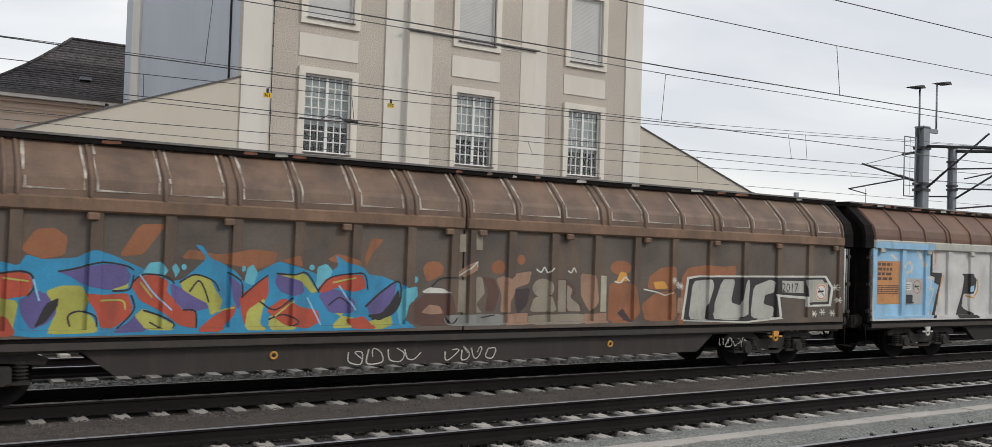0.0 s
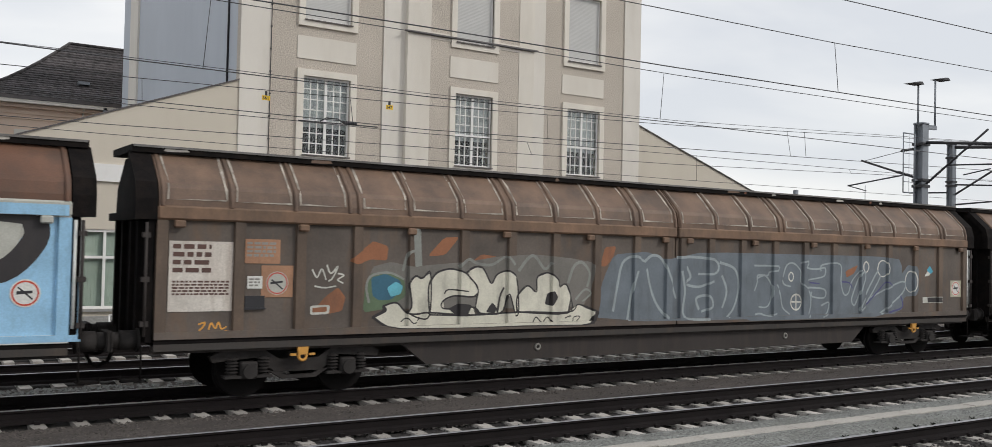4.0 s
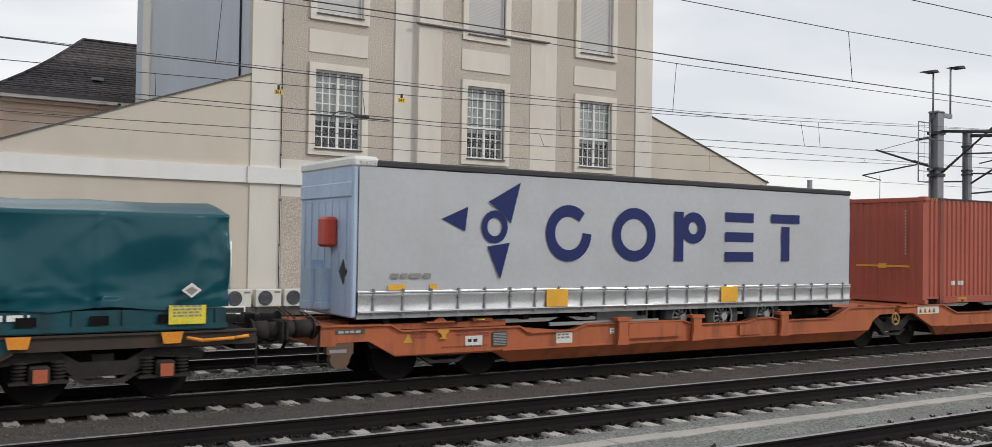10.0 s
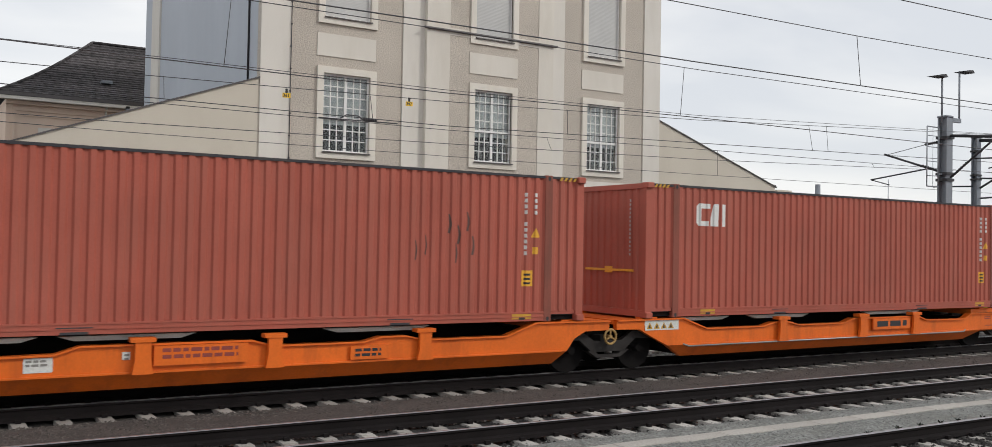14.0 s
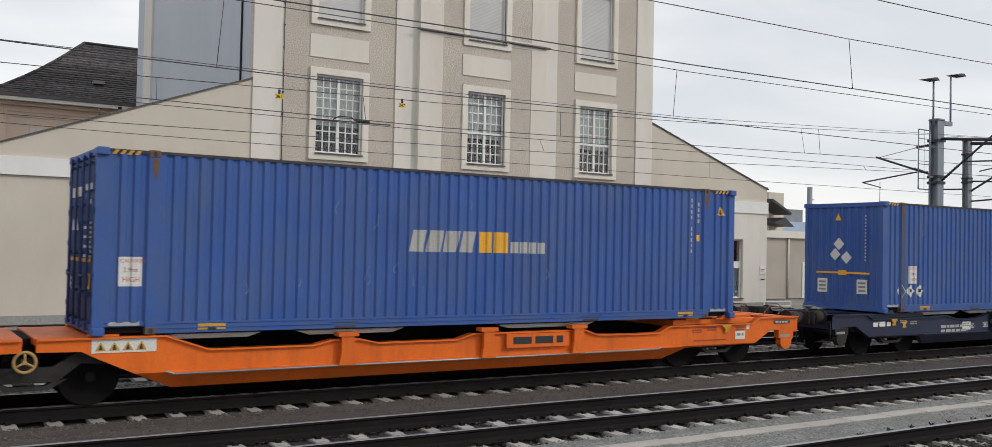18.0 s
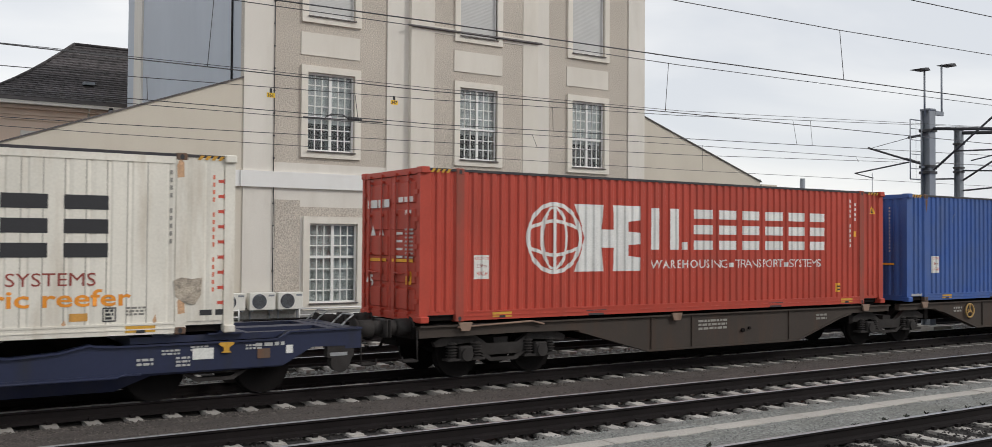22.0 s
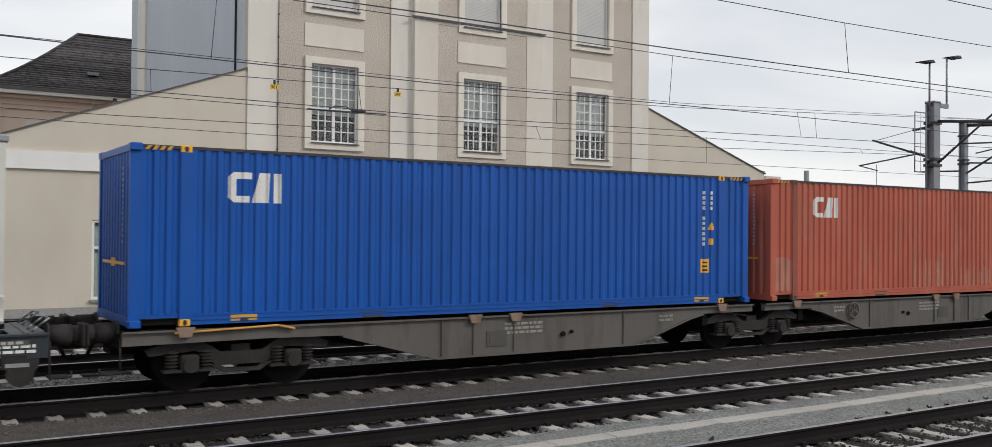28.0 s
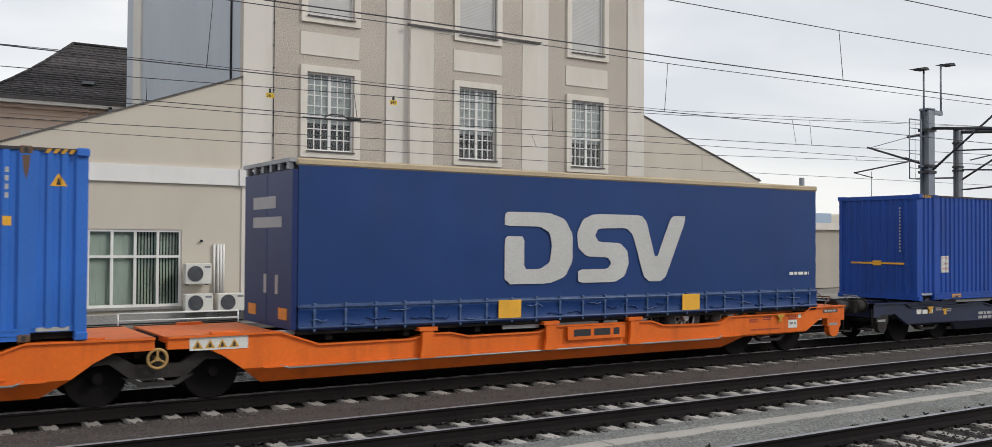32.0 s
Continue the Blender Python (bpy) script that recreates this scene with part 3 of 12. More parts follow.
for i in range(4):
    for a, b in ((z0 + 0.09, z0 + 1.72), (z0 + 1.81, z1 - 0.09)):
        xa = x0 + 0.09 + i * (x1 - 0.09 - x0) / 4
        g = part("pane", boxes((xa, xa + 0.68, 0.086, 0.094, a, b)), M["glass"], w)
        g.visible_shadow = False
bm = bmesh.new()
for i in range(28):
    x = x0 + 0.12 + i * 0.107
    a = 0.9 if i > 13 else 0.15
    box(bm, x, x + 0.085 * (0.72 if i > 13 else 1.2), 0.2, 0.215, z0, z1)
part("vertical_blind", bm, M["curtain"], w, "pale vertical slat blind")
# near-black sheet whose colour stands for the unlit room
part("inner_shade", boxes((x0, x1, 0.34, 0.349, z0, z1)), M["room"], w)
part("sill", boxes((x0 - 0.05, x1 + 0.05, -0.12, 0.05, z0 - 0.09, z0 - 0.002)), M["plinth"], w)

rwing = thing("right_wing", pose(0, FY, GZ), "low wing with a sloping parapet and a white door-like window", "building")
bm = bmesh.new()
wall(bm, 31.0, 39.1, 0.0, 5.9 + dz, [(35.25, 37.28, 0.27 + dz, 3.28 + dz)], 0.0, 0.35)
part("wall", bm, M["plaster2"], rwing)
bm = bmesh.new()
prism(bm, [(31.0, 5.9 + dz), (39.1, 5.9 + dz), (39.1, 5.95 + dz), (31.0, 8.75 + dz)], 0.0, 0.35)
part("parapet", bm, M["plaster2"], rwing)
part("side_wall", boxes((38.8, 39.1, 0.35, 15, 0, 5.6 + dz)), M["plaster2"], rwing)
part("coping", (lambda b: (prism(b, [(31.0, 8.75 + dz), (39.2, 5.92 + dz), (39.2, 5.97 + dz), (31.0, 8.80 + dz)], -0.06, 0.42), b)[1])(bmesh.new()), M["roofmetal"], rwing, "dark metal coping")
part("roof", (lambda b: (prism(b, [(31.0, 8.45 + dz), (39.1, 5.6 + dz), (39.1, 5.7 + dz), (31.0, 8.55 + dz)], 0.36, 15.0), b)[1])(bmesh.new()), M["dark"], rwing)
part("string_course", boxes((31.09, 39.12, -0.1, -0.002, 4.65 + dz, 5.25 + dz)), M["white"], rwing, "white painted string course")
part("lower_wall", (lambda b: (wall(b, 31.0, 39.1, 0.3, 4.65 + dz, [(35.2, 37.33, 0.22 + dz, 3.33 + dz)], -0.03, -0.002), b)[1])(bmesh.new()), M["pilaster"], rwing)
part("plinth", boxes((31.06, 39.12, -0.08, -0.002, 0, 0.30)), M["plinth"], rwing)
window(rwing, 35.25, 37.28, 0.27 + dz, 3.28 + dz, -0.05, modern=True, split=0.55, frame_w=0.1)

# the neighbouring house with a tiled hip roof
house = thing("neighbour_house", pose(0, 58, GZ), "beige plastered house with a dark tiled hip roof", "house")
bm = boxes((4.9, 20, 0, 12, 0, 10.1 + dz))
part("wall", bm, M["beige"], house)
roof = part("roof", boxes((5.2, 20.0, 0.4, 11.6, 10.1 + dz, 10.4 + dz)), M["tile"], house, "dark tiled hip roof")
COURSES = 24
for i in range(COURSES):
    k0, k1 = i / COURSES, (i + 1.25) / COURSES
    z0, z1 = 10.35 + 4.35 * k0 - 0.24 * math.sin(math.pi * k0), 10.35 + 4.35 * min(k1, 1.02) - 0.24 * math.sin(math.pi * min(k1, 1))
    xa, xb = 4.5 + 5.6 * k0, 21 - 5 * k0
    xc, xd = 4.5 + 5.6 * k1, 21 - 5 * k1
    ya, yb = -0.6 + 6.6 * k0, -0.6 + 6.6 * k1
    bm = bmesh.new()
    n = 46
    lo, hi = [], []
    for j in range(n + 1):
        q = j / n
        up = 0.018 * ((j + i) % 2)
        lo.append(bm.verts.new((xa + (xb - xa) * q, ya - 0.02, z0 + 0.07 + up + dz)))
        hi.append(bm.verts.new((xc + (xd - xc) * q, yb, z1 + dz)))
    for j in range(n):
        bm.faces.new((lo[j], lo[j + 1], hi[j + 1], hi[j]))
    base = [bm.verts.new((v.co.x, v.co.y + 0.01, v.co.z - 0.11)) for v in lo]
    for j in range(n):
        bm.faces.new((base[j], base[j + 1], lo[j + 1], lo[j]))
    # the hip side
    q = [bm.verts.new(p) for p in ((xa, ya, z0 + 0.07 + dz), (xc, yb, z1 + dz), (xc, 12 - yb, z1 + dz), (xa, 12 - ya, z0 + 0.07 + dz))]
    bm.faces.new(q)
    part("tile_course", bm, M["tile"], roof)
bm = bmesh.new()
tube(bm, [*[(4.5 + 5.6 * k / 6, -0.6 + 6.6 * k / 6, 10.42 + dz + 4.36 * k / 6 - 0.24 * math.sin(math.pi * k / 6)) for k in range(7)], (16, 6.0, 14.78 + dz)], 0.09, 8)
part("ridge_tiles", bm, M["tile"], roof)
part("gutter", boxes((4.35, 20.5, -0.72, -0.55, 10.18 + dz, 10.32 + dz)), M["pilaster"], house, "pale eaves gutter")
part("soffit", boxes((4.4, 20.5, -0.55, 0.0, 10.1 + dz, 10.16 + dz)), M["pilaster"], house)
for b in ((5.2, 9.95, 9.45, 9.62), (5.2, 5.36, 4.0, 9.45), (9.8, 9.95, 4.0, 9.45), (5.55, 9.6, 9.18, 9.27)):
    part("moulding", boxes((b[0], b[1], -0.08, -0.003, b[2] + dz, b[3] + dz)), M["beige"], house)
for b in ((6.5, 6.75, 5.5, 8.6), (9.0, 9.25, 5.5, 8.6), (6.75, 9.0, 8.38, 8.6)):
    part("window_surround", boxes((b[0], b[1], -0.09, -0.003, b[2] + dz, b[3] + dz)), M["pilaster"], house)
part("window_pane", boxes((6.75, 9.0, -0.03, -0.004, 5.5 + dz, 8.38 + dz)), M["glassy"], house)
bm = bmesh.new()
cyl(bm, (9.95, -0.5, 10.2 + dz), (9.95, -0.12, 9.7 + dz), 0.06, 8)
cyl(bm, (9.95, -0.12, 9.7 + dz), (9.95, -0.12, 0), 0.06, 8)
part("downpipe", bm, M["pilaster"], house)
part("roof_vent", boxes((9.9, 10.5, 1.2, 1.7, 11.6 + dz, 11.78 + dz)), M["mast"], house)
bm = bmesh.new()
box(bm, 10.9, 11.1, -0.8, -0.55, 9.7 + dz, 10.1 + dz)
cyl(bm, (11.0, -0.6, 9.8 + dz), (11.0, -0.15, 9.2 + dz), 0.06, 8)
cyl(bm, (11.0, -0.15, 9.2 + dz), (11.0, -0.15, 0.5), 0.06, 8)
part("downpipe", bm, M["mast"], house)
part("gutter", boxes((4.3, 20.5, -0.85, -0.62, 10.18 + dz, 10.36 + dz)), M["roofmetal"], house)
part("eaves_board", boxes((4.4, 20.4, -0.8, -0.5, 9.98 + dz, 10.17 + dz)), M["pilaster"], house)
part("eaves_moulding", boxes((4.85, 20, -0.3, -0.002, 9.78 + dz, 9.97 + dz)), M["beige"], house)


# ---- the train: shared helpers ----
KNOTS = (0.64, 10.9, 21.38, 31.96, 42.68, 53.43, 64.22, 75.05, 85.92, 96.83, 107.79, 118.8, 129.86, 140.97, 152.13, 163.33, 174.57, 185.86, 197.18, 208.55, 219.95, 231.38, 242.85, 254.36, 265.88, 277.39, 288.88, 300.36, 311.82, 323.27, 334.71, 346.12, 357.53)
MOVERS, WHEELS = [], []
SIDE = -1.25


def rolling(name, u, z, label, category, group=""):
    ob = thing(name, pose(u, A_Y, z), label, category, group)
    MOVERS.append((ob, u, z))
    return ob


def paint(name, color, rough=0.45, dirt=GRIME, damount=0.45, dlow=0.5, **kw):
    return mat(name, color, rough, 0.0, var=0.10, scale=0.7, grain=0.05, gscale=25, bump=0.04, dirt=dirt, damount=damount, dlow=dlow, gloss=0.32, **kw)


P = {}
P["red"] = paint("red_container_paint", (0.40, 0.098, 0.066), 0.55, (0.36, 0.12, 0.085), 0.5, dlow=0.42)
P["orange_red"] = paint("faded_orange_container_paint", (0.42, 0.098, 0.06), 0.55, (0.40, 0.20, 0.14), 0.4)
P["haulier_red"] = paint("bright_red_container_paint", (0.43, 0.058, 0.036), 0.45, (0.30, 0.060, 0.040), 0.45)
P["blue"] = paint("mid_blue_container_paint", (0.010, 0.062, 0.33), 0.5, (0.012, 0.04, 0.17), 0.45)
P["faded_blue"] = paint("faded_blue_container_paint", (0.038, 0.100, 0.335), 0.55, (0.085, 0.125, 0.235), 0.6, streak=(0.5, 0.5, 0.28), dlow=0.4)
P["royal_blue"] = paint("royal_blue_container_paint", (0.002, 0.078, 0.37), 0.45, (0.005, 0.06, 0.22), 0.35)
P["light_blue"] = paint("light_blue_container_paint", (0.030, 0.142, 0.52), 0.45, (0.045, 0.13, 0.40), 0.35)
P["cream"] = paint("cream_white_reefer_paint", (0.70, 0.67, 0.60), 0.45, (0.42, 0.33, 0.24), 0.45)
P["wagon_orange"] = paint("orange_wagon_paint", (0.74, 0.145, 0.014), 0.5, (0.40, 0.08, 0.015), 0.45)
P["old_orange"] = paint("worn_orange_wagon_paint", (0.42, 0.12, 0.05), 0.6, (0.16, 0.06, 0.035), 0.75)
P["navy_wagon"] = paint("dark_navy_wagon_paint", (0.020, 0.026, 0.060), 0.45, (0.026, 0.027, 0.032), 0.5)
P["slate_wagon"] = paint("slate_grey_wagon_paint", (0.028, 0.037, 0.048), 0.45, (0.020, 0.02, 0.021), 0.5)
P["brown_wagon"] = paint("grimy_brown_wagon_paint", (0.048, 0.038, 0.032), 0.8, (0.075, 0.043, 0.028), 0.5)
P["sole"] = paint("sooty_sole_bar_paint", (0.043, 0.037, 0.035), 0.8, (0.068, 0.053, 0.045), 0.55)
P["sole_black"] = paint("black_sole_bar_paint", (0.020, 0.018, 0.018), 0.8, (0.04, 0.032, 0.028), 0.5)
P["dusty_sole"] = paint("dusty_side_channel_paint", (0.050, 0.045, 0.042), 0.8, (0.085, 0.062, 0.047), 0.5)
P["grey_wagon"] = paint("grimy_grey_wagon_paint", (0.112, 0.104, 0.097), 0.8, (0.065, 0.053, 0.045), 0.65)
# near-black bases: the shade beneath the wagons is put into these colours
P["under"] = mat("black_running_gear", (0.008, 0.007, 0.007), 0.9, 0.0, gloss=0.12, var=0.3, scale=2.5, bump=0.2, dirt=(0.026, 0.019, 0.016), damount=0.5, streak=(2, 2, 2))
P["wheel"] = mat("shaded_wheel_steel", (0.009, 0.008, 0.008), 0.9, 0.0, gloss=0.12, var=0.2, bump=0.1)
P["brown_body"] = mat("grimy_brown_wagon_body", (0.205, 0.122, 0.076), 0.7, 0.0, var=0.25, scale=0.8, grain=0.08, gscale=20, bump=0.06, dirt=(0.075, 0.055, 0.042), damount=0.8, dlow=0.42, streak=(0.9, 0.9, 0.35))
P["grey_body"] = mat("sooty_wall_panel", (0.106, 0.086, 0.073), 0.7, 0.0, var=0.3, scale=0.9, grain=0.08, gscale=20, bump=0.06, dirt=(0.165, 0.098, 0.058), damount=0.65, dlow=0.5, streak=(0.8, 0.8, 0.3))
P["brown_roof"] = mat("brown_wagon_roof", (0.16, 0.10, 0.068), 0.6, 0.1, var=0.25, scale=0.9, grain=0.08, bump=0.05, dirt=(0.055, 0.042, 0.036), damount=0.8, dlow=0.4, streak=(0.7, 0.7, 0.7))
P["rib"] = mat("brown_rib_paint", (0.130, 0.091, 0.066), 0.7, 0.0, var=0.25, scale=0.9, grain=0.08, bump=0.05, dirt=(0.05, 0.04, 0.034), damount=0.7, dlow=0.4, streak=(0.9, 0.9, 0.4))
P["rust_roof"] = mat("rusty_brown_wagon_roof", (0.138, 0.068, 0.042), 0.6, 0.1, var=0.25, scale=0.9, grain=0.08, bump=0.05, dirt=(0.075, 0.05, 0.038), damount=0.8, dlow=0.42, streak=(0.7, 0.7, 0.7))
P["rust_flake"] = mat("red_brown_flaking_paint", (0.19, 0.075, 0.045), 0.8, var=0.25, scale=3, bump=0.05)
P["roof_seal"] = mat("weathered_sealant", (0.36, 0.325, 0.28), 0.8, var=0.55, scale=5, bump=0, dirt=(0.16, 0.11, 0.08), damount=0.9, dlow=0.46, dscale=2.5, streak=(1, 1, 1))
P["seal"] = mat("pale_sealant", (0.40, 0.38, 0.35), 0.8, var=0.3, scale=4, bump=0)
P["silver_body"] = mat("silver_sprayed_wall", (0.575, 0.57, 0.555), 0.5, 0.0, var=0.12, scale=1.3, grain=0.08, bump=0.08, dirt=(0.36, 0.35, 0.34), damount=0.55, streak=(1.2, 1.2, 0.5))
P["teal"] = mat("teal_tarpaulin", (0.003, 0.066, 0.088), 0.27, 0.0, var=0.05, scale=0.8, grain=0.0, gscale=8, bump=0.10, gloss=0.4)
P["curtain_grey"] = mat("pale_grey_curtain", (0.465, 0.48, 0.505), 0.38, 0.0, var=0.05, scale=0.6, grain=0.03, gscale=9, bump=0.12, dirt=(0.42, 0.415, 0.41), damount=0.3, dlow=0.5, streak=(0.5, 0.5, 0.2))
P["curtain_white"] = mat("dusty_white_curtain", (0.56, 0.56, 0.52), 0.5, 0.0, var=0.07, scale=0.6, grain=0.02, bump=0.02, dirt=(0.40, 0.38, 0.34), damount=0.35, streak=(0.5, 0.5, 0.2))
P["curtain_navy"] = mat("navy_curtain", (0.009, 0.042, 0.165), 0.42, 0.0, gloss=0.3, var=0.08, scale=0.6, grain=0.02, bump=0.02, dirt=(0.012, 0.035, 0.12), damount=0.35, streak=(0.5, 0.5, 0.2))
P["pale_blue"] = paint("pale_blue_bulkhead_paint", (0.42, 0.53, 0.69), 0.4, (0.25, 0.32, 0.42), 0.3)
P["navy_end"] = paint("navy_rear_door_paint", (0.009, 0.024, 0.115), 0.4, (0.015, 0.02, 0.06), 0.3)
P["aluminium"] = mat("aluminium_strip", (0.62, 0.63, 0.64), 0.26, 0.55, var=0.1, bump=0.06)
P["galv"] = mat("galvanised_steel", (0.33, 0.34, 0.35), 0.5, 0.6, var=0.15, bump=0.05)
P["galv_dull"] = mat("dull_galvanised_strip", (0.16, 0.155, 0.15), 0.6, 0.2, var=0.35, scale=1.2, bump=0.05, dirt=(0.06, 0.05, 0.045), damount=0.7, streak=(1, 1, 1))
P["bogie"] = mat("dusty_bogie_steel", (0.034, 0.031, 0.030), 0.8, 0.0, gloss=0.2, var=0.3, scale=2.5, bump=0.2, dirt=(0.02, 0.016, 0.014), damount=0.6, streak=(2, 2, 2))
P["rubber"] = mat("tyre_rubber", (0.04, 0.04, 0.041), 0.85, var=0.15, bump=0.1)
P["tan"] = mat("tan_roof_edge", (0.45, 0.36, 0.24), 0.7, var=0.1, bump=0.02)
P["w"] = mat("white_lettering", (0.72, 0.72, 0.70), 0.6, var=0.08, scale=2, bump=0, dirt=(0.4, 0.38, 0.36), damount=0.3)
P["y"] = mat("yellow_marking", (0.78, 0.40, 0.03), 0.55, var=0.1, scale=2, bump=0)
P["ly"] = mat("lemon_yellow_plate", (0.72, 0.62, 0.05), 0.55, var=0.12, scale=2, bump=0)
P["or"] = mat("orange_marking", (0.72, 0.26, 0.02), 0.55, var=0.1, scale=2, bump=0)
P["k"] = mat("black_marking", (0.02, 0.02, 0.024), 0.55, var=0.1, bump=0)
P["navy"] = mat("navy_marking", (0.010, 0.019, 0.115), 0.55, var=0.06, bump=0, gloss=0.3)
P["redm"] = mat("red_marking", (0.50, 0.06, 0.035), 0.5, var=0.08, bump=0)
P["brick"] = mat("brick_red_marking", (0.275, 0.05, 0.038), 0.55, var=0.1, bump=0)
P["salmon"] = mat("salmon_marking", (0.62, 0.17, 0.10), 0.55, var=0.1, bump=0)
P["grey"] = mat("pale_grey_marking", (0.40, 0.40, 0.39), 0.6, var=0.1, bump=0)
P["faint"] = mat("faint_marking", (0.24, 0.23, 0.21), 0.7, var=0.2, bump=0)
P["sticker"] = mat("white_sticker", (0.66, 0.66, 0.63), 0.5, var=0.06, bump=0)
for key, c in (("sp_cyan", (0.03, 0.245, 0.44)), ("sp_aqua", (0.12, 0.42, 0.52)), ("sp_blue", (0.28, 0.50, 0.70)), ("sp_purple", (0.11, 0.09, 0.25)), ("sp_olive", (0.38, 0.38, 0.08)), ("sp_olive2", (0.42, 0.42, 0.10)), ("sp_red", (0.42, 0.075, 0.04)), ("sp_orange", (0.52, 0.21, 0.07)), ("sp_pink", (0.33, 0.20, 0.135)), ("sp_silver", (0.42, 0.42, 0.38)), ("sp_slate", (0.17, 0.20, 0.25)), ("sp_white", (0.58, 0.58, 0.53)), ("sp_black", (0.025, 0.022, 0.024)), ("sp_burnt", (0.28, 0.11, 0.05)), ("sp_maroon", (0.10, 0.05, 0.04)), ("sp_cream", (0.42, 0.40, 0.30)), ("sp_amber", (0.60, 0.30, 0.06))):
    P[key] = mat("spray_" + key[3:], c, 0.6, 0.0, var=0.16, scale=1.6, grain=0.08, bump=0.02, dirt=(0.05, 0.04, 0.035), damount=0.4, dlow=0.52, streak=(1.4, 1.4, 0.5))


# ---- flat painted shapes ----
def curve_mesh(data):
    ob = bpy.data.objects.new("tmp", data)
    me = bpy.data.meshes.new_from_object(ob)
    bpy.data.objects.remove(ob)
    bpy.data.curves.remove(data)
    return me


def outline_bm(splines):
    """A filled flat shape from closed outlines (an outline inside another is a hole)."""
    data = bpy.data.curves.new("tmp", "CURVE")
    data.dimensions, data.fill_mode = "2D", "BOTH"
    for pts in splines:
        s = data.splines.new("POLY")
        s.points.add(len(pts) - 1)
        for p, q in zip(s.points, pts):
            p.co = (q[0], q[1], 0, 1)
        s.use_cyclic_u = True
    me = curve_mesh(data)
    bm = bmesh.new()
    bm.from_mesh(me)
    bpy.data.meshes.remove(me)
    bmesh.ops.remove_doubles(bm, verts=bm.verts[:], dist=1e-5)
    return bm


def text_bm(body, size, bold=0.0, shear=0.0, wide=1.0):
    data = bpy.data.curves.new("tmp", "FONT")
    data.body, data.size, data.offset, data.shear = body, size, bold, shear
    data.dimensions, data.fill_mode, data.resolution_u = "2D", "BOTH", 3
    me = curve_mesh(data)
    bm = bmesh.new()
    bm.from_mesh(me)
    bpy.data.meshes.remove(me)
    for v in bm.verts:
        v.co.x *= wide
    return bm


def flat_side(x):
    return SIDE


def wavy(L):
    """The side profile of a corrugated container wall: three folds outside each lifting post, fifty-six between."""
    fields = [(0.17, 0.77, 3), (0.96, L - 0.96, 56), (L - 0.77, L - 0.17, 3)]

    def f(x):
        for a, b, n in fields:
            if a <= x <= b:
                q = ((x - a) / (b - a) * n) % 1.0
                k = 0.0 if q < 0.38 else (q - 0.38) / 0.16 if q < 0.54 else 1.0 if q < 0.84 else (1.0 - q) / 0.16
                return SIDE + 0.012 + 0.034 * k
        return SIDE
    cuts = [a + (b - a) * (i + q) / n for a, b, n in fields for i in range(n) for q in (0.0, 0.38, 0.54, 0.84)]
    return f, cuts


def drape(bm, f, cuts, lift, x0=0.0, z0=0.0):
    """Lays a flat shape (x, y) on a wall: x along it, y up, following the wall's profile f."""
    for v in bm.verts:
        v.co.x += x0
        v.co.y += z0
    if bm.verts and cuts:
        a, b = min(v.co.x for v in bm.verts), max(v.co.x for v in bm.verts)
        for c in cuts:
            if a < c < b:
                bmesh.ops.bisect_plane(bm, geom=bm.verts[:] + bm.edges[:] + bm.faces[:], plane_co=(c, 0, 0), plane_no=(1, 0, 0))
    for v in bm.verts:
        v.co = (v.co.x, f(v.co.x) - lift, v.co.y)
    return bm


def rect(x0, x1, z0, z1):
    return [(x0, z0), (x1, z0), (x1, z1), (x0, z1)]


def disc(x, z, r, n=20, rz=None):
    return [(x + r * math.cos(2 * math.pi * i / n), z + (rz or r) * math.sin(2 * math.pi * i / n)) for i in range(n)]


def spline(pts, k=5):
    """A smooth line through the points."""
    out = []
    q = [pts[0], *pts, pts[-1]]
    for i in range(1, len(q) - 2):
        for j in range(k):
            t = j / k
            out.append(tuple(0.5 * (2 * q[i][d] + (q[i + 1][d] - q[i - 1][d]) * t + (2 * q[i - 1][d] - 5 * q[i][d] + 4 * q[i + 1][d] - q[i + 2][d]) * t * t + (3 * q[i][d] - q[i - 1][d] - 3 * q[i + 1][d] + q[i + 2][d]) * t ** 3) for d in (0, 1)))
    return out + [pts[-1]]


def stroke(pts, w, w2=None, smooth=True):
    """The outline of a brush stroke along the points."""
    p = spline(pts) if smooth else pts
    left, right = [], []
    for i, (x, z) in enumerate(p):
        a, b = p[max(0, i - 1)], p[min(len(p) - 1, i + 1)]
        d = math.hypot(b[0] - a[0], b[1] - a[1]) or 1
        h = 0.5 * (w + ((w2 if w2 is not None else w) - w) * i / (len(p) - 1))
        nx, nz = -(b[1] - a[1]) / d * h, (b[0] - a[0]) / d * h
        left.append((x + nx, z + nz))
        right.append((x - nx, z - nz))
    return left + right[::-1]


def paint_on(name, splines, material, parent, f=flat_side, cuts=(), lift=0.004, label=""):
    return part(name, drape(outline_bm(splines), f, cuts, lift), material, parent, label)


def write(name, body, x, z, size, material, parent, f=flat_side, cuts=(), lift=0.004, **kw):
    return part(name, drape(text_bm(body, size, **kw), f, cuts, lift, x, z), material, parent)


